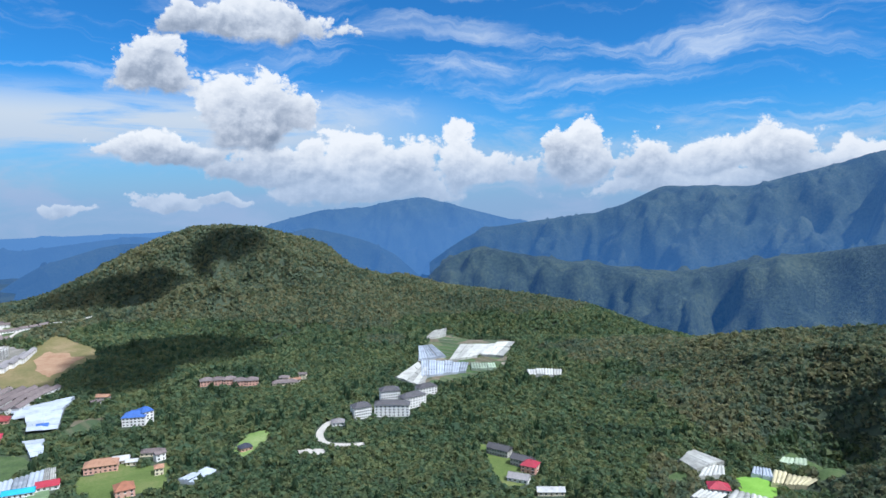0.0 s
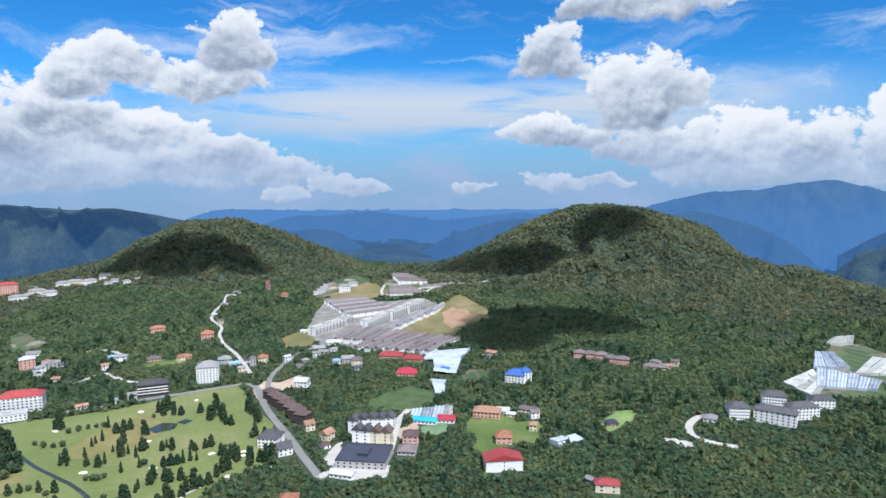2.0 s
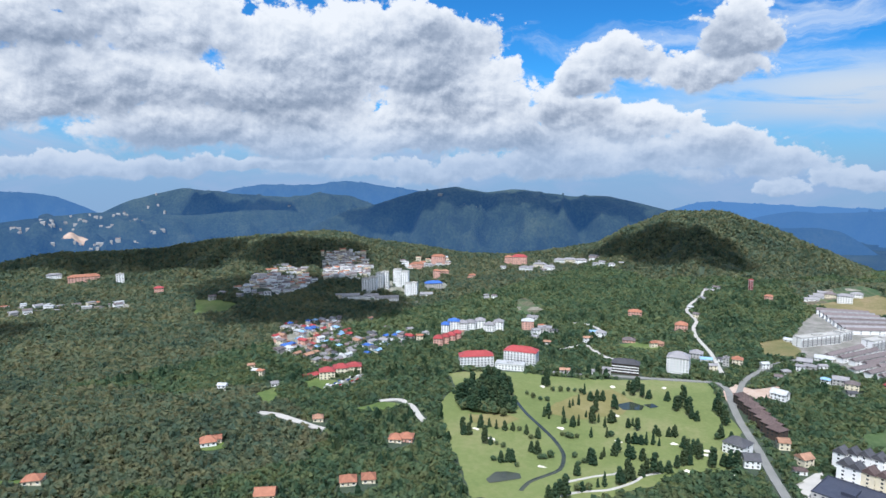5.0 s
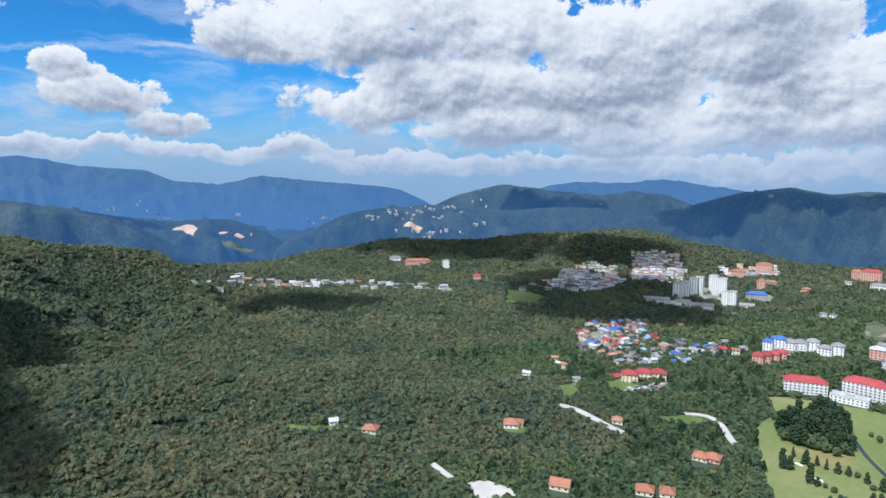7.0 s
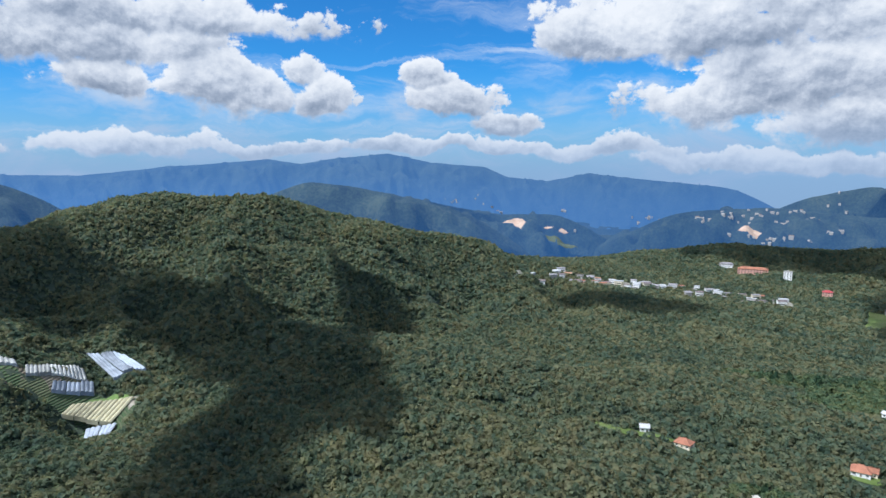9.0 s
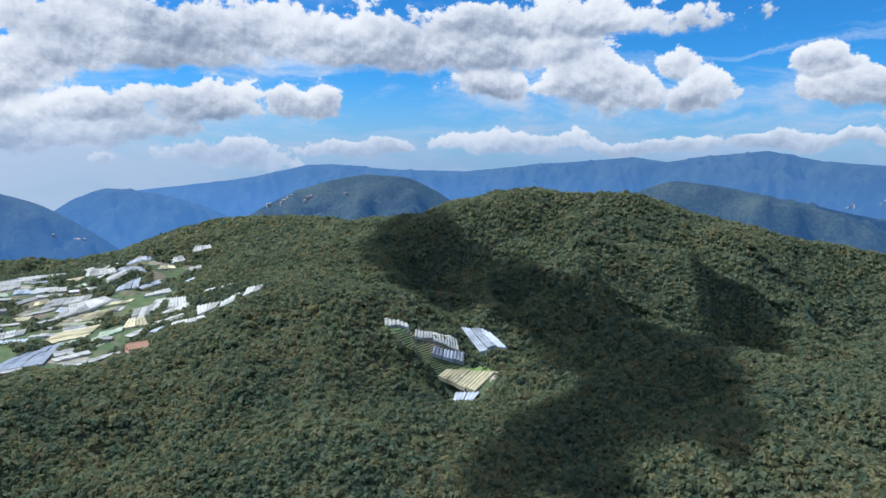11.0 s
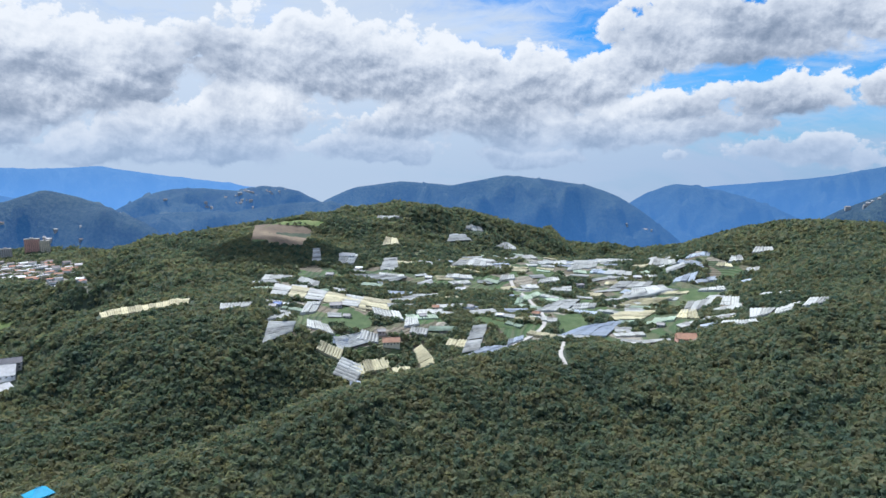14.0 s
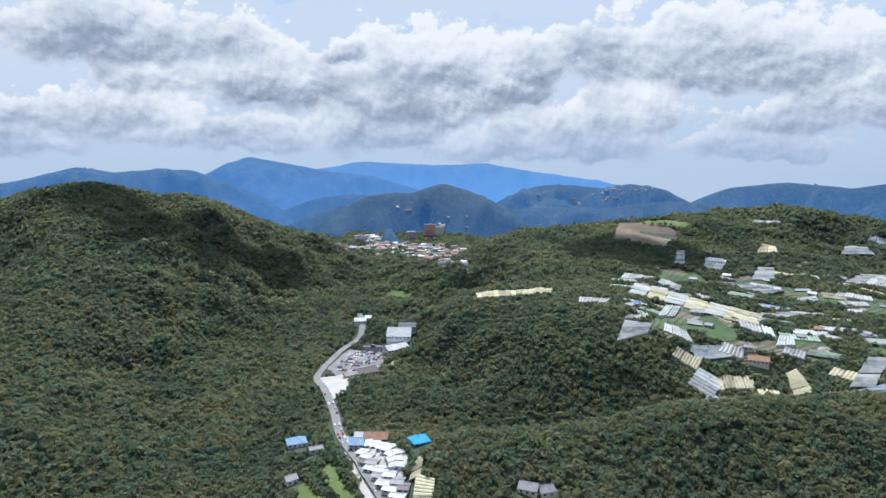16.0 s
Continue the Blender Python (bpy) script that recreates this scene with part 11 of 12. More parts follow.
greenhouse([(-17, -933), (-37, -923), (-45, -941), (-25, -950)], FILM_CREAM, "yellowed plastic greenhouse on the farm plateau", 4.0, 2.2)
greenhouse([(172, -835), (178, -850), (213, -835), (207, -820)], FILM, "white plastic-film greenhouse on the farm plateau", 5.0, 2.2)
greenhouse([(76, -735), (57, -728), (54, -739), (73, -745)], FILM_GREEN, "greenish netting house on the farm plateau", 5.0, 2.2)
greenhouse([(277, -953), (264, -964), (273, -975), (286, -964)], FILM, "white plastic-film greenhouse on the farm plateau", 4.0, 2.2)
greenhouse([(50, -793), (54, -806), (84, -796), (80, -783)], FILM_BLUE, "bluish plastic greenhouse on the farm plateau", 5.0, 2.2)
greenhouse([(70, -815), (34, -808), (30, -826), (66, -834)], FILM_GREEN, "greenish netting house on the farm plateau", 5.0, 2.2)
greenhouse([(107, -1126), (92, -1130), (96, -1146), (112, -1142)], FILM, "white plastic-film greenhouse on the farm plateau", 6.0, 2.2)
greenhouse([(-95, -1155), (-100, -1169), (-75, -1177), (-70, -1163)], FILM_GREEN, "greenish netting house on the farm plateau", 4.0, 2.2)
greenhouse([(-47, -982), (-65, -978), (-68, -991), (-50, -995)], FILM_CREAM, "yellowed plastic greenhouse on the farm plateau", 4.0, 2.2)
greenhouse([(257, -867), (256, -877), (273, -877), (273, -868)], FILM_BLUE, "bluish plastic greenhouse on the farm plateau", 5.0, 2.2)
greenhouse([(378, -835), (382, -848), (402, -841), (398, -829)], FILM, "white plastic-film greenhouse on the farm plateau", 4.0, 2.2)
greenhouse([(126, -704), (128, -714), (161, -706), (159, -696)], FILM_GREEN, "greenish netting house on the farm plateau", 4.0, 2.2)
greenhouse([(69, -936), (45, -947), (52, -962), (76, -951)], FILM, "white plastic-film greenhouse on the farm plateau", 6.0, 2.2)
greenhouse([(313, -797), (319, -803), (334, -789), (328, -782)], FILM_GREEN, "greenish netting house on the farm plateau", 5.0, 2.2)
greenhouse([(2, -1080), (3, -1091), (26, -1089), (25, -1078)], FILM_BLUE, "bluish plastic greenhouse on the farm plateau", 4.0, 2.2)
greenhouse([(-22, -715), (-17, -730), (16, -717), (10, -703)], FILM, "white plastic-film greenhouse on the farm plateau", 5.0, 2.2)
greenhouse([(-171, -963), (-205, -969), (-203, -981), (-169, -975)], FILM_BLUE, "bluish plastic greenhouse on the farm plateau", 5.0, 2.2)
greenhouse([(86, -924), (58, -919), (56, -929), (84, -934)], FILM, "white plastic-film greenhouse on the farm plateau", 6.0, 2.2)
greenhouse([(173, -823), (139, -835), (143, -843), (176, -831)], FILM_CREAM, "yellowed plastic greenhouse on the farm plateau", 5.0, 2.2)
greenhouse([(-102, -1032), (-119, -1032), (-119, -1049), (-102, -1049)], FILM_GREEN, "greenish netting house on the farm plateau", 5.0, 2.2)
greenhouse([(212, -607), (181, -628), (191, -641), (221, -620)], FILM_CREAM, "yellowed plastic greenhouse on the farm plateau", 6.0, 2.2)
greenhouse([(24, -1094), (-5, -1105), (1, -1122), (30, -1111)], FILM, "white plastic-film greenhouse on the farm plateau", 5.0, 2.2)
greenhouse([(-160, -788), (-188, -778), (-193, -794), (-166, -803)], FILM, "white plastic-film greenhouse on the farm plateau", 5.0, 2.2)
greenhouse([(-26, -1049), (-56, -1039), (-61, -1056), (-32, -1066)], FILM_BLUE, "bluish plastic greenhouse on the farm plateau", 4.0, 2.2)
greenhouse([(-86, -1168), (-115, -1175), (-111, -1192), (-82, -1184)], FILM, "white plastic-film greenhouse on the farm plateau", 4.0, 2.2)
greenhouse([(56, -887), (18, -881), (17, -893), (54, -899)], FILM, "white plastic-film greenhouse on the farm plateau", 4.0, 2.2)
greenhouse([(116, -949), (120, -958), (142, -949), (138, -940)], FILM, "white plastic-film greenhouse on the farm plateau", 4.0, 2.2)
greenhouse([(110, -1167), (89, -1166), (89, -1180), (110, -1180)], FILM_GREEN, "greenish netting house on the farm plateau", 6.0, 2.2)
greenhouse([(307, -917), (308, -928), (326, -928), (326, -917)], FILM, "white plastic-film greenhouse on the farm plateau", 5.0, 2.2)
greenhouse([(211, -652), (221, -664), (250, -637), (240, -626)], FILM, "white plastic-film greenhouse on the farm plateau", 4.0, 2.2)
greenhouse([(-111, -1006), (-131, -1012), (-125, -1029), (-106, -1023)], FILM, "white plastic-film greenhouse on the farm plateau", 5.0, 2.2)
greenhouse([(60, -1101), (25, -1095), (21, -1112), (57, -1119)], FILM, "white plastic-film greenhouse on the farm plateau", 4.0, 2.2)
greenhouse([(-89, -922), (-95, -934), (-73, -946), (-66, -933)], FILM_BLUE, "bluish plastic greenhouse on the farm plateau", 5.0, 2.2)
greenhouse([(51, -761), (16, -760), (16, -778), (51, -778)], FILM, "white plastic-film greenhouse on the farm plateau", 4.0, 2.2)
greenhouse([(-91, -954), (-113, -947), (-117, -960), (-95, -967)], FILM, "white plastic-film greenhouse on the farm plateau", 4.0, 2.2)
greenhouse([(71, -1011), (67, -1024), (93, -1032), (97, -1019)], FILM_CREAM, "yellowed plastic greenhouse on the farm plateau", 4.0, 2.2)
greenhouse([(197, -1000), (178, -1011), (184, -1022), (203, -1011)], FILM_CREAM, "yellowed plastic greenhouse on the farm plateau", 4.0, 2.2)
greenhouse([(-48, -1143), (-73, -1151), (-69, -1162), (-45, -1155)], FILM, "white plastic-film greenhouse on the farm plateau", 4.0, 2.2)
greenhouse([(-105, -769), (-103, -781), (-82, -778), (-84, -766)], FILM_GREEN, "greenish netting house on the farm plateau", 5.0, 2.2)
greenhouse([(331, -731), (332, -744), (361, -742), (360, -728)], FILM, "white plastic-film greenhouse on the farm plateau", 6.0, 2.2)
greenhouse([(86, -778), (95, -794), (128, -773), (118, -758)], FILM, "white plastic-film greenhouse on the farm plateau", 6.0, 2.2)
greenhouse([(36, -762), (42, -773), (68, -761), (62, -749)], FILM_CREAM, "yellowed plastic greenhouse on the farm plateau", 5.0, 2.2)
greenhouse([(-28, -905), (-28, -916), (0, -918), (1, -907)], FILM, "white plastic-film greenhouse on the farm plateau", 4.0, 2.2)
greenhouse([(-49, -723), (-82, -729), (-80, -741), (-46, -734)], FILM, "white plastic-film greenhouse on the farm plateau", 4.0, 2.2)
greenhouse([(-139, -1125), (-140, -1141), (-123, -1142), (-122, -1126)], FILM, "white plastic-film greenhouse on the farm plateau", 6.0, 2.2)
greenhouse([(129, -1142), (132, -1157), (164, -1149), (161, -1134)], FILM_GREEN, "greenish netting house on the farm plateau", 4.0, 2.2)
greenhouse([(194, -1045), (196, -1057), (222, -1053), (220, -1041)], FILM_BLUE, "bluish plastic greenhouse on the farm plateau", 5.0, 2.2)
greenhouse([(51, -1121), (56, -1132), (75, -1123), (70, -1112)], FILM, "white plastic-film greenhouse on the farm plateau", 4.0, 2.2)
greenhouse([(-26, -1163), (-24, -1178), (1, -1175), (0, -1160)], FILM, "white plastic-film greenhouse on the farm plateau", 5.0, 2.2)
greenhouse([(-116, -912), (-149, -891), (-155, -902), (-123, -922)], FILM_CREAM, "yellowed plastic greenhouse on the farm plateau", 5.0, 2.2)
greenhouse([(-111, -1060), (-116, -1073), (-97, -1080), (-92, -1066)], FILM_CREAM, "yellowed plastic greenhouse on the farm plateau", 4.0, 2.2)
greenhouse([(-68, -740), (-69, -757), (-48, -758), (-48, -741)], FILM, "white plastic-film greenhouse on the farm plateau", 6.0, 2.2)
greenhouse([(338, -661), (315, -668), (319, -680), (341, -673)], FILM, "white plastic-film greenhouse on the farm plateau", 4.0, 2.2)
greenhouse([(260, -617), (234, -617), (234, -630), (260, -630)], FILM_CREAM, "yellowed plastic greenhouse on the farm plateau", 6.0, 2.2)
greenhouse([(-169, -741), (-185, -730), (-193, -742), (-177, -752)], FILM_CREAM, "yellowed plastic greenhouse on the farm plateau", 5.0, 2.2)
greenhouse([(30, -1040), (29, -1059), (59, -1059), (59, -1040)], FILM_CREAM, "yellowed plastic greenhouse on the farm plateau", 4.0, 2.2)
greenhouse([(23, -814), (-12, -824), (-9, -836), (27, -826)], FILM, "white plastic-film greenhouse on the farm plateau", 5.0, 2.2)
greenhouse([(103, -1035), (69, -1037), (70, -1049), (104, -1047)], FILM_CREAM, "yellowed plastic greenhouse on the farm plateau", 4.0, 2.2)
greenhouse([(-142, -1093), (-170, -1078), (-178, -1092), (-149, -1108)], FILM, "white plastic-film greenhouse on the farm plateau", 4.0, 2.2)
greenhouse([(-152, -1158), (-149, -1173), (-123, -1168), (-125, -1153)], FILM_GREEN, "greenish netting house on the farm plateau", 5.0, 2.2)
greenhouse([(-167, -859), (-185, -847), (-192, -857), (-174, -869)], FILM, "white plastic-film greenhouse on the farm plateau", 4.0, 2.2)
greenhouse([(278, -998), (249, -1006), (252, -1021), (282, -1013)], FILM_CREAM, "yellowed plastic greenhouse on the farm plateau", 5.0, 2.2)
greenhouse([(-68, -889), (-66, -901), (-43, -897), (-45, -885)], FILM, "white plastic-film greenhouse on the farm plateau", 6.0, 2.2)
greenhouse([(-235, -904), (-241, -922), (-222, -928), (-216, -910)], FILM_BLUE, "bluish plastic greenhouse on the farm plateau", 6.0, 2.2)
greenhouse([(211, -836), (214, -847), (248, -838), (245, -827)], FILM_BLUE, "bluish plastic greenhouse on the farm plateau", 5.0, 2.2)
greenhouse([(260, -695), (265, -708), (281, -702), (276, -689)], FILM, "white plastic-film greenhouse on the farm plateau", 4.0, 2.2)
greenhouse([(-105, -697), (-105, -710), (-74, -710), (-74, -697)], FILM, "white plastic-film greenhouse on the farm plateau", 4.0, 2.2)
greenhouse([(11, -851), (-9, -853), (-9, -862), (12, -861)], FILM_BLUE, "bluish plastic greenhouse on the farm plateau", 5.0, 2.2)
greenhouse([(69, -1092), (50, -1100), (54, -1110), (73, -1102)], FILM, "white plastic-film greenhouse on the farm plateau", 5.0, 2.2)
greenhouse([(172, -915), (145, -931), (153, -944), (180, -928)], FILM, "white plastic-film greenhouse on the farm plateau", 4.0, 2.2)
greenhouse([(172, -939), (179, -957), (205, -946), (199, -929)], FILM_CREAM, "yellowed plastic greenhouse on the farm plateau", 5.0, 2.2)
greenhouse([(6, -1195), (10, -1206), (26, -1200), (22, -1190)], FILM_BLUE, "bluish plastic greenhouse on the farm plateau", 4.0, 2.2)
greenhouse([(361, -781), (341, -788), (346, -800), (365, -793)], FILM, "white plastic-film greenhouse on the farm plateau", 5.0, 2.2)
greenhouse([(-102, -890), (-134, -873), (-140, -884), (-108, -901)], FILM, "white plastic-film greenhouse on the farm plateau", 4.0, 2.2)
greenhouse([(397, -741), (373, -764), (382, -773), (406, -751)], FILM_GREEN, "greenish netting house on the farm plateau", 4.0, 2.2)
greenhouse([(-56, -852), (-91, -864), (-87, -875), (-52, -863)], FILM, "white plastic-film greenhouse on the farm plateau", 5.0, 2.2)
greenhouse([(-26, -1165), (-49, -1161), (-51, -1172), (-27, -1175)], FILM, "white plastic-film greenhouse on the farm plateau", 5.0, 2.2)
greenhouse([(187, -718), (153, -735), (161, -751), (195, -734)], FILM_GREEN, "greenish netting house on the farm plateau", 6.0, 2.2)
greenhouse([(357, -692), (328, -703), (332, -712), (360, -702)], FILM, "white plastic-film greenhouse on the farm plateau", 5.0, 2.2)
greenhouse([(383, -792), (394, -803), (420, -775), (409, -765)], FILM, "white plastic-film greenhouse on the farm plateau", 6.0, 2.2)
greenhouse([(109, -889), (93, -897), (99, -910), (115, -902)], FILM, "white plastic-film greenhouse on the farm plateau", 6.0, 2.2)
greenhouse([(231, -636), (233, -645), (251, -641), (249, -632)], FILM_BLUE, "bluish plastic greenhouse on the farm plateau", 5.0, 2.2)
greenhouse([(-169, -1022), (-168, -1037), (-139, -1036), (-139, -1021)], FILM, "white plastic-film greenhouse on the farm plateau", 5.0, 2.2)
greenhouse([(156, -1039), (157, -1048), (188, -1044), (187, -1035)], FILM, "white plastic-film greenhouse on the farm plateau", 6.0, 2.2)
greenhouse([(177, -685), (157, -686), (158, -700), (178, -698)], FILM, "white plastic-film greenhouse on the farm plateau", 5.0, 2.2)
greenhouse([(-175, -741), (-181, -754), (-150, -767), (-144, -755)], FILM, "white plastic-film greenhouse on the farm plateau", 4.0, 2.2)
greenhouse([(-90, -825), (-92, -840), (-66, -843), (-64, -828)], FILM, "white plastic-film greenhouse on the farm plateau", 4.0, 2.2)
greenhouse([(309, -798), (289, -807), (295, -820), (315, -811)], FILM, "white plastic-film greenhouse on the farm plateau", 6.0, 2.2)
greenhouse([(-60, -1008), (-56, -1018), (-27, -1008), (-31, -998)], FILM, "white plastic-film greenhouse on the farm plateau", 4.0, 2.2)
greenhouse([(-34, -1057), (-50, -1063), (-46, -1073), (-30, -1066)], FILM_BLUE, "bluish plastic greenhouse on the farm plateau", 5.0, 2.2)
greenhouse([(-128, -1045), (-145, -1046), (-145, -1057), (-127, -1056)], FILM, "white plastic-film greenhouse on the farm plateau", 5.0, 2.2)
greenhouse([(72, -1064), (55, -1069), (60, -1085), (77, -1080)], FILM, "white plastic-film greenhouse on the farm plateau", 5.0, 2.2)
greenhouse([(-2, -1043), (-23, -1044), (-22, -1062), (-1, -1060)], FILM_GREEN, "greenish netting house on the farm plateau", 4.0, 2.2)
greenhouse([(132, -1084), (129, -1098), (165, -1106), (169, -1092)], FILM, "white plastic-film greenhouse on the farm plateau", 6.0, 2.2)
greenhouse([(167, -1086), (171, -1095), (204, -1081), (200, -1072)], FILM_CREAM, "yellowed plastic greenhouse on the farm plateau", 6.0, 2.2)
greenhouse([(55, -1020), (33, -1022), (35, -1037), (57, -1035)], FILM_GREEN, "greenish netting house on the farm plateau", 4.0, 2.2)
greenhouse([(188, -823), (200, -838), (223, -819), (211, -805)], FILM, "white plastic-film greenhouse on the farm plateau", 6.0, 2.2)
greenhouse([(329, -681), (299, -686), (301, -698), (331, -693)], FILM_GREEN, "greenish netting house on the farm plateau", 4.0, 2.2)
greenhouse([(-72, -695), (-76, -710), (-54, -715), (-50, -700)], FILM, "white plastic-film greenhouse on the farm plateau", 4.0, 2.2)
greenhouse([(-67, -898), (-87, -901), (-85, -915), (-65, -911)], FILM, "white plastic-film greenhouse on the farm plateau", 5.0, 2.2)
greenhouse([(282, -915), (245, -928), (250, -941), (286, -928)], FILM, "white plastic-film greenhouse on the farm plateau", 6.0, 2.2)
building("shed", 153, -881, -160, 13, 9, 1, WHITE, WHITEROOF, "gable", "white farm shed on the plateau", "shed", "")
building("shed", 361, -998, -165, 24, 12, 1, WHITE, WHITEROOF, "gable", "large white farm shed on a terrace", "shed", "")
building("shed", -117, -688, 185, 19, 14, 1, PINK, RUST, "gable", "rusty red farm roof at the plateau edge", "shed", "")
building("shed", 191, -660, -163, 18, 12, 1, CREAM, RUST, "gable", "rusty-roofed farm shed among beds", "shed", "")
building("shed", 280, -730, -158, 14, 9, 1, GREY, GREYROOF, "gable", "grey sheet-roofed farm shed by the beds", "shed", "")
building("shed", 338, -693, -163, 8, 7, 1, GREY, BLUEROOF, "gable", "small sheet-roofed farm shed among the beds", "shed", "farm sheds")
building("shed", 338, -681, -173, 8, 7, 1, GREY, GREYROOF, "gable", "small sheet-roofed farm shed among the beds", "shed", "farm sheds")
building("shed", 173, -735, -156, 8, 7, 1, GREY, GREYROOF, "gable", "small sheet-roofed farm shed among the beds", "shed", "farm sheds")
building("shed", 166, -775, -172, 8, 7, 1, GREY, RUST, "gable", "small sheet-roofed farm shed among the beds", "shed", "farm sheds")
building("shed", 125, -793, -191, 9, 7, 1, GREY, GREYROOF, "gable", "small sheet-roofed farm shed among the beds", "shed", "farm sheds")
building("shed", 84, -762, -178, 8, 7, 1, GREY, WHITEROOF, "gable", "small sheet-roofed farm shed among the beds", "shed", "farm sheds")
building("shed", 205, -670, -152, 8, 7, 1, GREY, GREYROOF, "gable", "small sheet-roofed farm shed among the beds", "shed", "farm sheds")
building("shed", -12, -981, 194, 10, 7, 1, GREY, GREYROOF, "gable", "small sheet-roofed farm shed among the beds", "shed", "farm sheds")
building("shed", -98, -1014, 164, 11, 7, 1, GREY, WHITEROOF, "gable", "small sheet-roofed farm shed among the beds", "shed", "farm sheds")
building("shed", 42, -786, -196, 8, 7, 1, GREY, RUST, "gable", "small sheet-roofed farm shed among the beds", "shed", "farm sheds")
building("shed", -101, -758, 162, 8, 7, 1, GREY, GREYROOF, "gable", "small sheet-roofed farm shed among the beds", "shed", "farm sheds")
building("shed", 255, -700, -179, 8, 7, 1, GREY, GREYROOF, "gable", "small sheet-roofed farm shed among the beds", "shed", "farm sheds")
building("shed", 210, -933, -187, 10, 7, 1, GREY, WHITEROOF, "gable", "small sheet-roofed farm shed among the beds", "shed", "farm sheds")
building("shed", 319, -932, -161, 10, 7, 1, GREY, WHITEROOF, "gable", "small sheet-roofed farm shed among the beds", "shed", "farm sheds")
building("shed", 344, -877, -178, 10, 7, 1, GREY, GREYROOF, "gable", "small sheet-roofed farm shed among the beds", "shed", "farm sheds")
road("road", [(93, -593), (39, -721), (31, -761), (36, -795), (44, -823), (82, -938), (95, -991)], 4.0, PAVED, "pale farm track", "road", 0.70, True)
road("road", [(7, -696), (9, -610), (4, -578)], 3.0, PAVED, "earthen track down the ridge", "road", 0.70, True)

# ---- hillside houses and meadows beyond the golf course ----
TOWNS.append(([(-1394, 538), (-1355, 580), (-1333, 625), (-1254, 590), (-1167, 546), (-1138, 440)], 18.0, 9, 17, "hillside estate", 21))
TOWNS.append(([(-1165, 281), (-1222, 353), (-1181, 433), (-1125, 422), (-1082, 334), (-1087, 280)], 24.0, 10, 22, "shaded hamlet", 23))
TOWNS.append(([(-1273, 678), (-1285, 753), (-1273, 804), (-1209, 763), (-1220, 662)], 22.0, 10, 22, "upper estate", 25))
drape("lawn", [(-1121, 207), (-1097, 245), (-1057, 267), (-1029, 228), (-1043, 191)], MEADOW, "sunlit rough meadow among the valley woods", "grass", 0.60, 8.0, 2.0)
drape("lawn", [(-636, 168), (-655, 196), (-614, 188), (-594, 170)], MEADOW, "sunlit rough meadow among the valley woods", "grass", 0.60, 8.0, 2.0)
drape("lawn", [(-647, 216), (-672, 246), (-639, 271), (-645, 287), (-613, 244)], MEADOW, "sunlit rough meadow among the valley woods", "grass", 0.60, 8.0, 2.0)
drape("lawn", [(-561, 245), (-562, 275), (-546, 268), (-545, 246)], MEADOW, "sunlit rough meadow among the valley woods", "grass", 0.60, 8.0, 2.0)

# ---- road valley with market ----
road("road", [(290, -261), (321, -274), (344, -284), (392, -307), (422, -324), (452, -343), (481, -359), (508, -373), (541, -389), (561, -415), (587, -454), (614, -498), (633, -528), (688, -574), (710, -588)], 6.5, ROADTOP, "grey asphalt road with pale kerbs", "road", 0.70, True)
drape("car_park", [(554, -412), (593, -476), (577, -509), (538, -485), (527, -454), (525, -406)], ROADTOP, "crowded asphalt car park in the valley", "car park", 0.60, 7.0, 0.0)
drape("yard", [(541, -389), (529, -409), (530, -448), (532, -494), (522, -484), (509, -423), (498, -399), (473, -373), (477, -361), (501, -369)], PAVED, "pale concrete slip road", "yard", 0.65, 7.0, 0.0)
drape("yard", [(411, -316), (387, -326), (348, -321), (319, -306), (306, -290), (300, -271), (273, -270), (297, -253), (346, -275)], PAVED, "pale paved ground of a market", "yard", 0.40, 7.0, 0.0)
building("market_hall", 570, -536, -141, 29, 26, 1, WHITE, WHITEROOF, "gable", "white market hall with stepped sheet roofs", "hall", "", bays=6)
building("hall", 569, -549, -141, 21, 14, 2, GREY, NAVY, "gable", "grey hall with a dark roof", "hall", "")
building("hall", 582, -503, -135, 24, 12, 1, GREY, SLATE, "flat", "grey flat-roofed hall by the car park", "hall", "")
building("market_hall", 552, -512, -107, 27, 16, 1, CREAM, WHITEROOF, "gable", "cream sheet-roofed market hall", "hall", "")
building("shed", 511, -430, -108, 24, 14, 1, GREY, TAUPE, "gable", "long grey shed beside the car park", "shed", "")
building("shed", 513, -411, -108, 13, 8, 1, CREAM, GREYROOF, "gable", "low pale shed by the road", "shed", "")
building("shed", 656, -545, -129, 15, 12, 2, WHITE, WHITEROOF, "gable", "white sheet-roofed building at the roadside", "shed", "")
building("shed", 675, -575, -130, 8, 10, 2, WHITE, WHITEROOF, "gable", "white shed at the roadside", "shed", "")
building("market_building", 328, -327, -114, 13, 13, 1, CYANW, CYANROOF, "hip", "market building with a bright cyan roof in two tiers", "building", "")
building("building", 375, -305, -137, 11, 12, 2, GREY, BLUE2, "gable", "building with a light blue sheet roof", "building", "", storey=2.4)
building("shop", 387, -320, -139, 10, 10, 1, CREAM, WHITEROOF, "gable", "pale shop with a sheet roof", "shop", "")
building("shop_row", 377, -327, -140, 19, 12, 1, PINK, RUST, "gable", "long shop row with a rusty red roof", "shop row", "")
building("market_shed", 368, -311, -120, 7, 10, 1, WHITE, WHITEROOF, "gable", "white ribbed market roof of a curved row", "market", "curved market row", rise=0.9, storey=2.6)
building("market_shed", 360, -311, -134, 7, 10, 1, WHITE, WHITEROOF, "gable", "white ribbed market roof of a curved row", "market", "curved market row", rise=0.9, storey=2.6)
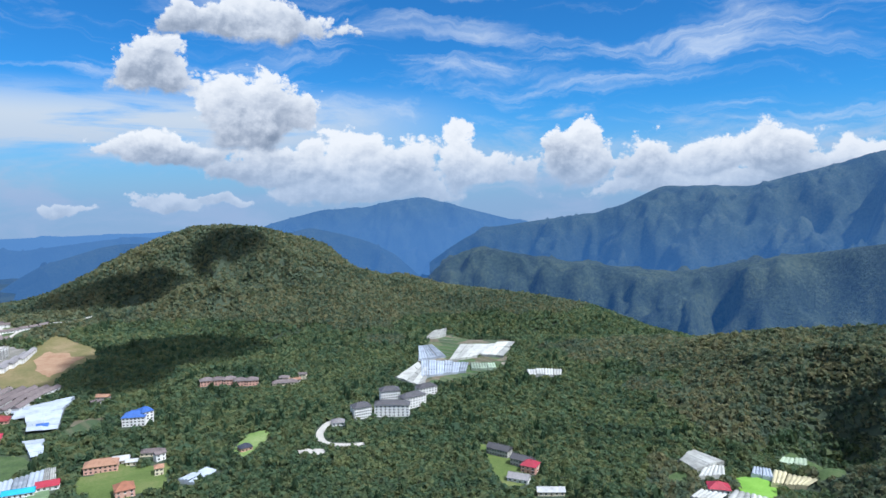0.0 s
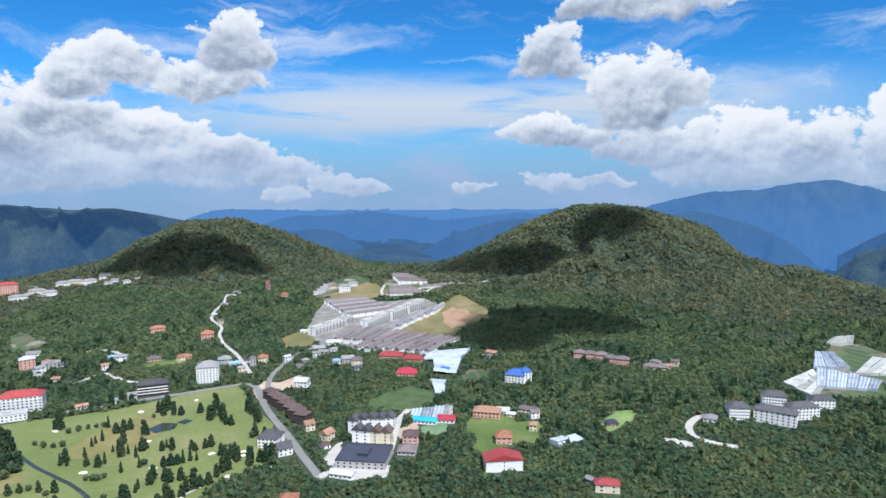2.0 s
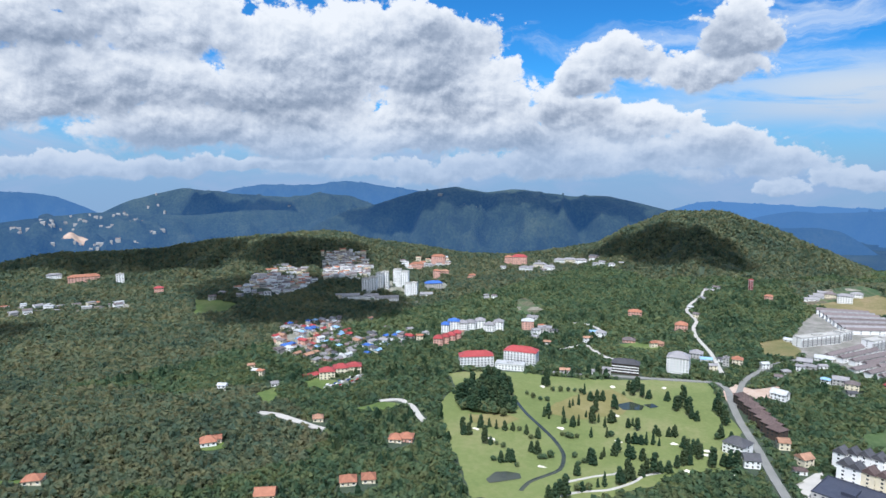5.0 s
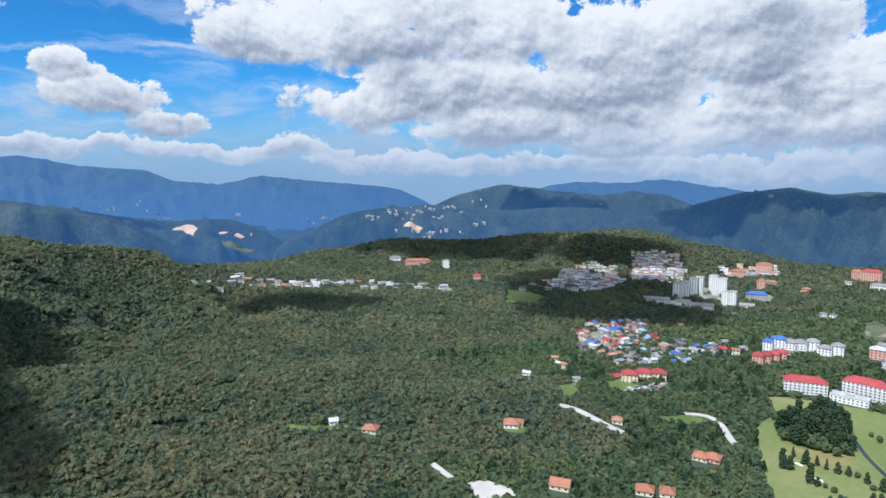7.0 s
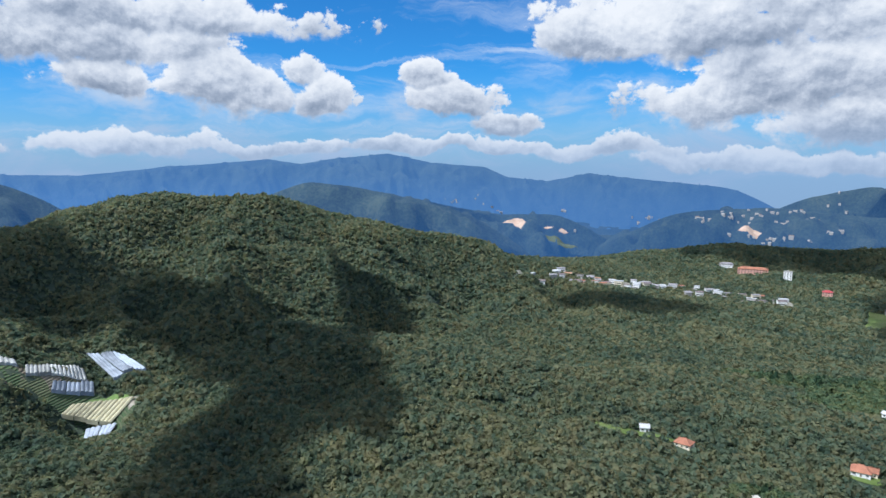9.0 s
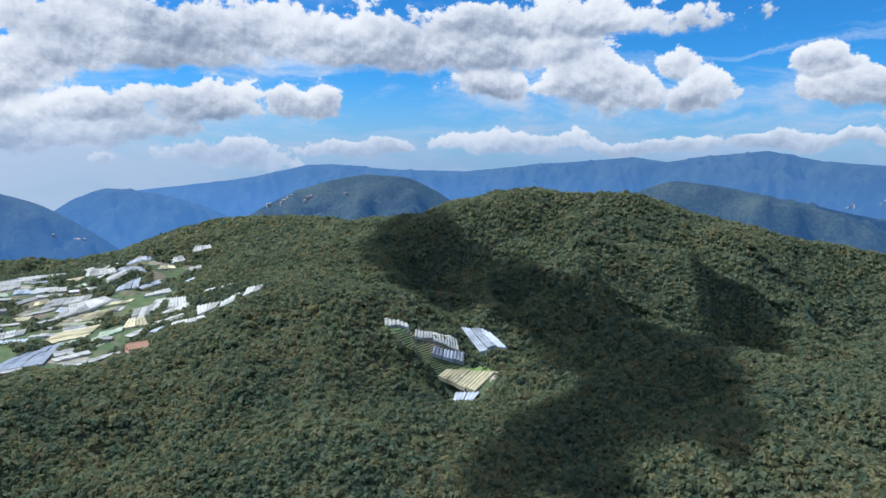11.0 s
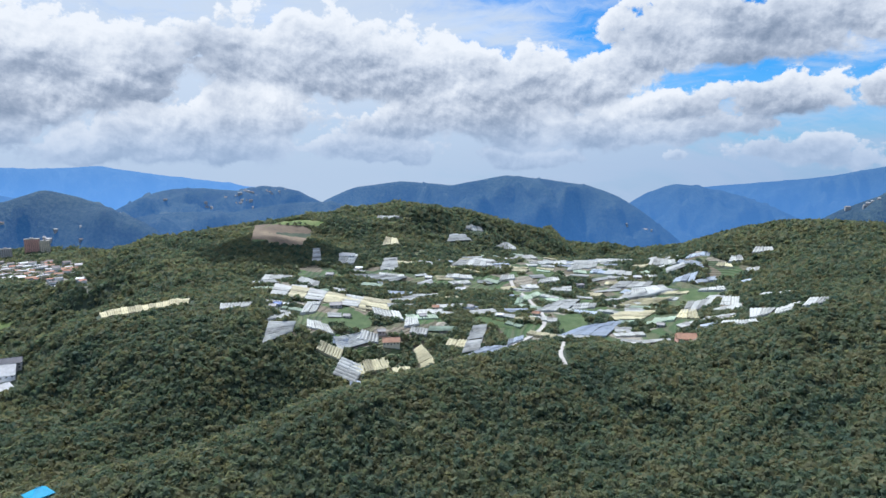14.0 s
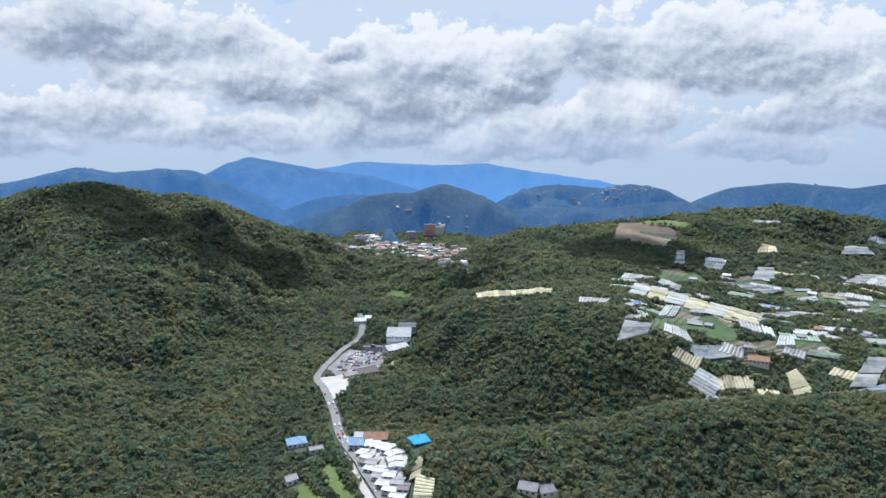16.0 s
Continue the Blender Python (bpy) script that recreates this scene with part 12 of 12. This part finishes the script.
building("market_shed", 349, -308, -147, 7, 10, 1, WHITE, WHITEROOF, "gable", "white ribbed market roof of a curved row", "market", "curved market row", rise=0.9, storey=2.6)
building("market_shed", 340, -306, -166, 7, 10, 1, WHITE, WHITEROOF, "gable", "white ribbed market roof of a curved row", "market", "curved market row", rise=0.9, storey=2.6)
building("market_shed", 330, -302, -190, 7, 10, 1, WHITE, WHITEROOF, "gable", "white ribbed market roof of a curved row", "market", "curved market row", rise=0.9, storey=2.6)
building("market_shed", 324, -298, -212, 7, 10, 1, WHITE, WHITEROOF, "gable", "white ribbed market roof of a curved row", "market", "curved market row", rise=0.9, storey=2.6)
building("market_shed", 317, -293, -224, 7, 10, 1, WHITE, WHITEROOF, "gable", "white ribbed market roof of a curved row", "market", "curved market row", rise=0.9, storey=2.6)
building("stall_row", 358, -297, -159, 7, 8, 1, CREAM, WHITEROOF, "gable", "low sheet-roofed market stall row by the road", "stall", "market stalls", rise=0.8, storey=2.4)
building("stall_row", 348, -293, -160, 8, 8, 1, GREY, WHITEROOF, "gable", "low sheet-roofed market stall row by the road", "stall", "market stalls", rise=0.8, storey=2.4)
building("stall_row", 344, -287, -161, 7, 7, 1, CREAM, TAUPE, "gable", "low sheet-roofed market stall row by the road", "stall", "market stalls", rise=0.8, storey=2.4)
building("stall_row", 338, -289, -158, 8, 8, 1, GREY, GREYROOF, "gable", "low sheet-roofed market stall row by the road", "stall", "market stalls", rise=0.8, storey=2.4)
building("stall_row", 334, -284, -158, 8, 8, 1, WHITE, WHITEROOF, "gable", "low sheet-roofed market stall row by the road", "stall", "market stalls", rise=0.8, storey=2.4)
building("stall_row", 326, -285, -151, 8, 8, 1, GREY, WHITEROOF, "gable", "low sheet-roofed market stall row by the road", "stall", "market stalls", rise=0.8, storey=2.4)
building("stall_row", 320, -280, -153, 10, 8, 1, WHITE, GREYROOF, "gable", "low sheet-roofed market stall row by the road", "stall", "market stalls", rise=0.8, storey=2.4)
building("stall_row", 314, -284, -147, 8, 9, 1, CREAM, WHITEROOF, "gable", "low sheet-roofed market stall row by the road", "stall", "market stalls", rise=0.8, storey=2.4)
building("stall_row", 310, -276, -153, 11, 9, 1, GREY, WHITEROOF, "gable", "low sheet-roofed market stall row by the road", "stall", "market stalls", rise=0.8, storey=2.4)
building("stall_row", 303, -281, -147, 8, 9, 1, WHITE, GREYROOF, "gable", "low sheet-roofed market stall row by the road", "stall", "market stalls", rise=0.8, storey=2.4)
building("stall_row", 302, -274, -152, 10, 9, 1, CREAM, WHITEROOF, "gable", "low sheet-roofed market stall row by the road", "stall", "market stalls", rise=0.8, storey=2.4)
building("stall_row", 295, -279, -145, 7, 9, 1, GREY, TAUPE, "gable", "low sheet-roofed market stall row by the road", "stall", "market stalls", rise=0.8, storey=2.4)
building("stall_row", 293, -272, -152, 10, 9, 1, WHITE, WHITEROOF, "gable", "low sheet-roofed market stall row by the road", "stall", "market stalls", rise=0.8, storey=2.4)
greenhouse([(273, -284), (283, -297), (298, -293), (284, -276)], FILM_CREAM, "terraced yellow greenhouse on a slope", 5.0, 3.0)
greenhouse([(294, -294), (309, -313), (311, -306), (296, -284)], FILM_CREAM, "terraced yellow greenhouse on a slope", 5.0, 3.0)
greenhouse([(264, -276), (271, -284), (284, -276), (277, -266)], FILM_CREAM, "terraced yellow greenhouse on a slope", 5.0, 3.0)
building("pavilion", 427, -285, -118, 15, 12, 1, WHITE, BLUE2, "hip", "pavilion with a light blue roof in the woods", "pavilion", "")
building("shed", 401, -285, -115, 10, 6, 1, CREAM, GREYROOF, "gable", "low pale shed by the road", "shed", "")
building("hut", 378, -246, -103, 8, 8, 1, WHITE, GREYROOF, "gable", "small white hut on a grassy slope", "hut", "")
building("shed", 230, -330, -160, 12, 10, 1, CREAM, GREYROOF, "gable", "farm sheds in a forest clearing", "shed", "")
building("shed", 222, -337, -121, 10, 9, 1, CREAM, GREYROOF, "gable", "farm sheds in a forest clearing", "shed", "")
drape("lawn", [(366, -241), (367, -251), (336, -245), (331, -234), (343, -229)], MEADOW, "grassy slope with a bare patch", "grass", 0.50, 7.0, 1.0)
drape("lawn", [(375, -267), (371, -279), (341, -266), (309, -254), (324, -248)], MEADOW, "steep grassy slope above the road", "grass", 0.50, 7.0, 2.0)
drape("farm_soil", [(237, -320), (227, -341), (215, -349), (209, -334), (227, -315)], PLOT, "bare yard in a forest clearing", "field", 0.50, 7.0, 1.0)
greenhouse([(511, -615), (432, -659), (443, -680), (539, -645)], FILM_CREAM, "long cream greenhouse on a forest ridge", 5.0, 3.0)
drape("lawn", [(782, -692), (770, -716), (735, -721), (729, -708), (755, -689)], MEADOW, "grassy clearing in the forest", "grass", 0.50, 8.0, 1.0)
drape("town_ground", [(991, -762), (1396, -1193), (1250, -1164), (1097, -1197), (739, -865), (644, -754), (771, -826), (953, -887), (1050, -880), (986, -771)], TOWN, "paved ground of a hill town", "pavement", 0.40, 12.0, 0.0)
building("apartment_tower", 1231, -1205, -134, 24, 14, 7, GREY, GREY, "flat", "tall block in the hill town", "apartment tower", "hill town blocks")
building("apartment_tower", 1224, -1271, -136, 31, 14, 11, PINK, GREY, "flat", "tall block in the hill town", "apartment tower", "hill town blocks")
building("apartment_tower", 1206, -1288, -136, 22, 14, 9, CREAM, GREY, "flat", "tall block in the hill town", "apartment tower", "hill town blocks")
building("apartment_tower", 1309, -1098, -130, 36, 14, 5, WHITE, GREY, "flat", "tall block in the hill town", "apartment tower", "hill town blocks")
building("apartment_tower", 1270, -1094, -130, 20, 14, 3, WHITE, GREY, "flat", "tall block in the hill town", "apartment tower", "hill town blocks")
TOWNS.append(([(990, -763), (1384, -1182), (1239, -1155), (1087, -1185), (743, -864), (649, -755), (774, -829), (1007, -938), (1057, -887), (988, -775)], 26.0, 12, 24, "hill town", 11))

LOTS = [([(550, -414), (589, -474), (579, -507), (543, -485), (535, -457), (533, -413)], 30, 90)]
LOTS.append(([(-640, 246), (-655, 295), (-642, 294), (-622, 264), (-622, 239)], 20, 24))
QUEUE = [(290, -261), (321, -274), (344, -284), (392, -307), (422, -324), (452, -343), (481, -359), (508, -373)]
GOLF_PINE = [(-568, 407), (-562, 413), (-560, 419), (-519, 448), (-514, 450), (-530, 462), (-415, 418), (-433, 440), (-430, 462), (-383, 442), (-360, 393), (-358, 360), (-465, 308), (-432, 309), (-333, 305), (-327, 305), (-321, 353), (-322, 363), (-322, 384), (-319, 389), (-316, 412), (-316, 420), (-326, 437), (-317, 441), (-302, 437), (-293, 446), (-291, 452), (-398, 518), (-393, 522), (-381, 511), (-406, 534), (-395, 510), (-447, 507), (-438, 511), (-453, 520), (-373, 539), (-364, 533), (-355, 527), (-380, 553), (-347, 518), (-513, 509), (-512, 522)]
GOLF_CONIFER = [(-459, 459), (-456, 465), (-452, 469), (-430, 397), (-453, 398), (-419, 398), (-407, 434), (-407, 437), (-391, 439), (-369, 415), (-365, 419), (-361, 422), (-364, 448), (-369, 450), (-359, 455), (-356, 459), (-358, 387), (-351, 396), (-346, 395), (-340, 400), (-355, 360), (-349, 337), (-399, 333), (-394, 335), (-429, 352), (-442, 347), (-446, 341), (-462, 326), (-457, 304), (-455, 308), (-429, 313), (-397, 300), (-395, 306), (-393, 308), (-417, 355), (-329, 297), (-335, 296), (-329, 323), (-322, 358), (-322, 368), (-322, 379), (-318, 395), (-315, 401), (-315, 426), (-327, 446), (-337, 447), (-328, 453), (-299, 447)]
GOLF_CONIFER += [(-333, 491), (-323, 491), (-374, 506), (-368, 505), (-418, 525), (-432, 514), (-458, 513), (-501, 524), (-537, 484)]
GOLF_CYPRESS = [(-475, 466), (-444, 409), (-451, 391), (-445, 392), (-418, 404), (-429, 424), (-414, 425), (-403, 422), (-458, 434), (-456, 440), (-456, 428), (-428, 464), (-392, 446), (-386, 407), (-393, 395), (-358, 425), (-355, 430), (-351, 433), (-359, 373), (-361, 378), (-452, 336), (-459, 333), (-474, 323), (-327, 337), (-325, 342), (-319, 433), (-530, 490), (-523, 494)]
GOLF_ROUND = [(-548, 352), (-500, 445), (-495, 451), (-491, 458), (-486, 463), (-480, 466), (-495, 414), (-487, 417), (-481, 421), (-507, 416), (-385, 411), (-409, 376), (-404, 378), (-401, 379), (-399, 384), (-361, 356), (-361, 350), (-372, 356), (-385, 330), (-383, 333), (-382, 339), (-438, 351), (-425, 316), (-418, 318), (-402, 296), (-384, 306), (-419, 349), (-327, 328), (-330, 320), (-332, 485), (-324, 485), (-452, 499)]
GROVE = [(-522, 338), (-554, 366), (-559, 383), (-556, 409), (-519, 405), (-473, 375), (-469, 362), (-498, 334)]

def far_town(outline, gap, lo, hi, where, rng):
    """The huddled houses of a town too far off to be picked apart: walls, pitched roofs and window strips in one mesh."""
    mats = [WHITE, CREAM, GREY, GREYROOF, TAUPE, RUST, WHITEROOF, TERRA, GLASS]
    px, py = zip(*outline)
    vs, fs, ms = [], [], []
    gap = gap * 0.75
    for gx in np.arange(min(px), max(px), gap):
        for gy in np.arange(min(py), max(py), gap * 0.8):
            x, y = gx + (rng.random() - 0.5) * gap * 0.6, gy + (rng.random() - 0.5) * gap * 0.5
            if not inside(np.array([x]), np.array([y]), outline)[0] or rng.random() < 0.1:
                continue
            w, d = (lo + (hi - lo) * rng.random()) * 0.7, 6 + 4 * rng.random()
            h = 3.0 * (1 + int(rng.random() * 2.3))
            z = z_at(x, y)
            turn = math.degrees(math.atan2(-x, y)) + rng.integers(-25, 26)
            m = pose(x, y, z, 0, 0, turn)
            wall, roof = int(rng.choice([0, 0, 0, 1, 2])), int(rng.choice([3, 3, 4, 4, 5, 6, 6, 7]))
            rise = d * 0.25 if rng.random() < 0.7 else 0.4
            pts = [(-w, -d, -5), (w, -d, -5), (w, d, -5), (-w, d, -5), (-w, -d, h), (w, -d, h), (w, d, h), (-w, d, h)]
            pts = [(a / 2, b / 2, c) for a, b, c in pts]
            e = 0.6
            pts += [(-w / 2 - e, -d / 2 - e, h), (w / 2 + e, -d / 2 - e, h), (w / 2 + e, d / 2 + e, h), (-w / 2 - e, d / 2 + e, h), (-w / 2 - e, 0, h + rise), (w / 2 + e, 0, h + rise)]
            quads = [(0, 1, 5, 4, wall), (1, 2, 6, 5, wall), (2, 3, 7, 6, wall), (3, 0, 4, 7, wall), (8, 9, 13, 12, roof), (10, 11, 12, 13, roof), (9, 10, 13, 13, wall), (11, 8, 12, 12, wall)]
            for s in range(int(h / 3.2)):
                k = len(pts)
                pts += [(-w * 0.42, -d / 2 - 0.06, s * 3.2 + 1.1), (w * 0.42, -d / 2 - 0.06, s * 3.2 + 1.1), (w * 0.42, -d / 2 - 0.06, s * 3.2 + 2.3), (-w * 0.42, -d / 2 - 0.06, s * 3.2 + 2.3)]
                quads.append((k, k + 1, k + 2, k + 3, 8))
            base = len(vs)
            vs += [tuple(m @ Vector(p)) for p in pts]
            for a, b, c, e2, mat in quads:
                fs.append((base + a, base + b, base + c)), ms.append(mat)
                if e2 != c:
                    fs.append((base + a, base + c, base + e2)), ms.append(mat)
    me = mesh_from("town_houses", vs, fs, mats, ms, False)
    return tagged(new("town_houses", me), "huddled pale houses and shop rows of the " + where, "houses", kind="stuff")


def populate():
    """Houses of the towns, cars and single trees."""
    rng = np.random.default_rng(12)
    roofs = [GREYROOF, WHITEROOF, GREYROOF, BLUEROOF, TAUPE, RUST, GREYROOF, TAUPE, RED, BLUE2, SLATE]
    words = ["grey", "white", "grey", "blue", "taupe", "rusty", "grey", "taupe", "red", "light blue", "dark grey"]
    walls = [WHITE, CREAM, GREY, WHITE, PINK]
    for outline, gap, lo, hi, where, seed in TOWNS[:1]:
        px, py = zip(*outline)
        base = rng.random() * 90
        for gx in np.arange(min(px), max(px), gap):
            for gy in np.arange(min(py), max(py), gap):
                x, y = gx + (rng.random() - 0.5) * gap * 0.5, gy + (rng.random() - 0.5) * gap * 0.5
                if not inside(np.array([x]), np.array([y]), outline)[0] or rng.random() < 0.2 or fbm(np.array([x / 55]), np.array([y / 55]), 3, 31)[0] > 0.11:
                    continue
                k = int(rng.integers(0, len(roofs)))
                w = int(rng.choice([lo, (lo + hi) // 2, hi]))
                tall = 1 + int(rng.random() < 0.5) + (1 if hi > 18 and rng.random() < 0.4 else 0)
                building("house", x, y, int(base + rng.choice([0, 90]) + rng.integers(-8, 9)), w, max(6, w * 6 // 10), tall, walls[int(rng.integers(0, 5))], roofs[k],
                         "gable" if rng.random() < 0.55 else "hip", words[k] + "-roofed low house of the " + where, "house", "houses of the " + where, bays=2, sides=False)
    for outline, gap, lo, hi, where, seed in TOWNS[1:]:
        far_town(outline, gap, lo, hi, where, rng)
    for outline, turn, most in LOTS:
        px, py = zip(*outline)
        c, s = math.cos(radians(turn)), math.sin(radians(turn))
        made = 0
        for i in range(-30, 30):
            for j in range(-12, 12):
                x, y = sum(px) / len(px) + c * i * 2.9 - s * j * 8.5, sum(py) / len(py) + s * i * 2.9 + c * j * 8.5
                if made < most and rng.random() < 0.8 and inside(np.array([x]), np.array([y]), outline)[0]:
                    made += 1
                    car(x, y, z_at(x, y) + 0.62, turn + 90, int(rng.choice([0, 0, 1, 1, 2, 3, 4])), "cars in the car park", "standing in the car park")
    line = smooth_line(QUEUE, 9.0)
    for i in range(2, len(line) - 2):
        t = (line[i + 1] - line[i - 1]).normalized()
        for side in (-2.0, 2.0):
            if rng.random() < 0.6:
                x, y = line[i].x - t.y * side, line[i].y + t.x * side
                car(x, y, max(z_at(x, y), z_at(line[i].x, line[i].y)) + 0.85, math.degrees(math.atan2(t.y, t.x)), int(rng.choice([0, 1, 1, 2, 3])), "cars on the road", "queueing on the road")
    for kind, places in (("pine", GOLF_PINE), ("conifer", GOLF_CONIFER), ("cypress", GOLF_CYPRESS), ("round", GOLF_ROUND)):
        for x, y in places:
            tree(kind, x, y, {"pine": 0.8, "conifer": 0.72, "cypress": 0.72, "round": 0.62}[kind] * (0.8 + 0.4 * rng.random()), rng, "trees of the golf course")
    px, py = zip(*GROVE)
    for gx in np.arange(min(px), max(px), 6.5):
        for gy in np.arange(min(py), max(py), 6.5):
            x, y = gx + (rng.random() - 0.5) * 5, gy + (rng.random() - 0.5) * 5
            if inside(np.array([x]), np.array([y]), GROVE)[0]:
                tree("round" if rng.random() < 0.6 else "pine", x, y, 0.8 + 0.35 * rng.random(), rng, "grove on the golf course")


populate()


# ======== settlements and clearings on the far slopes ========
# white walls and roofs, haze put into the base colour as a grey
FAR_WHITE = plain("haze_greyed_white_walls", (0.33, 0.335, 0.34), 0.8, 0.15, 0.05)
SURFACE = np.vstack(SLOPES)


def slope_points(x, y, z, reach):
    near = (np.abs(SURFACE[:, 0] - x) < reach) & (np.abs(SURFACE[:, 1] - y) < reach) & (np.abs(SURFACE[:, 2] - z) < 45)
    return SURFACE[near]


def slope_z(pts, x, y, z):
    if not len(pts):
        return z
    d = np.hypot(pts[:, 0] - x, pts[:, 1] - y)
    k = np.argsort(d)[:4]
    wgt = 1 / (d[k] + 1.0)
    return float((pts[k, 2] * wgt).sum() / wgt.sum())


def far_village(x, y, z, n):
    """White houses and greenhouse roofs strewn along a far slope."""
    rng = np.random.default_rng(int(abs(x * 3 + y)))
    pts = slope_points(x, y, z, 160)
    side = Vector((-y, x)).normalized()
    out = Vector((x, y)).normalized()
    vs, fs, ms = [], [], []
    for k in range(n):
        a, b = rng.normal() * (14 + n * 4.5), rng.normal() * 14
        px, py = x + side.x * a + out.x * b, y + side.y * a + out.y * b
        pz = slope_z(pts, px, py, z) + 1.0
        w, d, h = 6 + 12 * rng.random() ** 2, 6 + 4 * rng.random(), 2.5 + 3 * rng.random() ** 2
        m = pose(px, py, pz, 0, 0, math.degrees(math.atan2(side.y, side.x)) + rng.integers(-25, 26))
        base = len(vs)
        corners = [(-w / 2, -d / 2), (w / 2, -d / 2), (w / 2, d / 2), (-w / 2, d / 2)]
        vs += [tuple(m @ Vector((u, v, -8))) for u, v in corners] + [tuple(m @ Vector((u, v, h))) for u, v in corners]
        vs += [tuple(m @ Vector((-w / 2, 0, h + 2.0))), tuple(m @ Vector((w / 2, 0, h + 2.0)))]
        roof = int(rng.choice([1, 1, 2, 3]))
        for q, mat in (((0, 1, 5, 4), 0), ((1, 2, 6, 5), 0), ((2, 3, 7, 6), 0), ((3, 0, 4, 7), 0), ((4, 5, 9, 8), roof), ((6, 7, 8, 9), roof)):
            fs += [(base + q[0], base + q[1], base + q[2]), (base + q[0], base + q[2], base + q[3])]
            ms += [mat, mat]
        fs += [(base + 5, base + 6, base + 9), (base + 7, base + 4, base + 8)]
        ms += [0, 0]
    me = mesh_from("village", vs, fs, [FAR_WHITE, GREYROOF, FAR_WHITE, TAUPE], ms, False)
    return tagged(new("village", me), "scattered white houses and greenhouse roofs on a far slope", "village", "villages on the far slopes", "stuff")


def far_clearing(x, y, z, wide, deep, mat, label):
    """A patch of bare earth or meadow on a far slope, with a ragged edge."""
    pts = slope_points(x, y, z, 200)
    side, out = Vector((-y, x)).normalized(), Vector((x, y)).normalized()
    rings, spokes = 6, 28
    vs = [(x, y, slope_z(pts, x, y, z) + 5)]
    for i in range(1, rings + 1):
        for k in range(spokes):
            a = 6.2832 * k / spokes
            r = i / rings * (1 + 0.55 * float(fbm(np.array([math.cos(a) * 1.7 + x]), np.array([math.sin(a) * 1.7 + y]), 3, 8)[0]) * 2)
            px, py = x + side.x * r * wide * math.cos(a) + out.x * r * deep * math.sin(a), y + side.y * r * wide * math.cos(a) + out.y * r * deep * math.sin(a)
            vs.append((px, py, slope_z(pts, px, py, z) + (5 if i < rings else 1)))
    fs = [(0, 1 + k, 1 + (k + 1) % spokes) for k in range(spokes)]
    for i in range(rings - 1):
        for k in range(spokes):
            a, b = 1 + i * spokes + k, 1 + i * spokes + (k + 1) % spokes
            fs += [(a, a + spokes, b + spokes), (a, b + spokes, b)]
    me = mesh_from("clearing", vs, fs, [mat])
    return tagged(new("clearing", me), label, "clearing", kind="structure")


FAR_MEADOW = ground_material("far_meadow", (0.05, 0.075, 0.06), (0.07, 0.10, 0.08), (0.10, 0.13, 0.10), 0.02, 0.1)
VILLAGES = [(-3469, -1403, -8, 14), (-3485, -1213, -43, 7), (-3630, -1072, -97, 9), (-3676, -408, -105, 15), (-3905, -166, -92, 11), (-2460, 2, 30, 21), (-2490, 110, 30, 14), (-2539, 178, 48, 18), (-2450, -105, -28, 7), (-2394, 105, -10, 9), (-2295, 141, -30, 18), (-2351, 310, -14, 5), (-3873, -884, -43, 5), (-2904, 421, 69, 7), (-2781, -454, -128, 12), (-2577, -400, -128, 9), (-2460, -546, -62, 7), (-734, -1681, 97, 11), (-718, -1713, 91, 8), (-141, -2265, -14, 7)]
VILLAGES += [(-202, -2282, -56, 11), (2323, -3157, -59, 14), (1482, -2083, 33, 14), (1314, -2088, 31, 15), (1236, -2120, 57, 11), (1150, -2135, 58, 9), (1122, -2265, 70, 8), (2418, -3026, -98, 9), (2323, -3135, -72, 14), (1399, -2068, 32, 12), (1313, -2128, 48, 9), (1152, -2176, 74, 11), (1199, -1379, 35, 12), (1376, -1283, 51, 7), (1270, -2177, 79, 8), (1181, -2229, 92, 8), (-1963, 1278, 116, 7), (-2664, 910, 36, 9), (-3460, -1408, -11, 7), (-3632, -1019, -91, 7)]
for vx, vy, vz, count in VILLAGES:
    far_village(vx, vy, vz, max(4, count * 2 // 3))
for vx, vy, vz, wide, deep in ((-2325, -699, -19, 70, 40), (-2404, -594, -59, 55, 12), (-2418, 96, -10, 40, 18), (-2788, -502, -128, 50, 30)):
    far_clearing(vx, vy, vz, wide, deep, CLAY, "bare orange earth cut into a far hillside")
for vx, vy, vz, wide, deep in ((-2328, -560, -50, 90, 22),):
    far_clearing(vx, vy, vz, wide, deep, FAR_MEADOW, "pale green meadow on a far hillside")
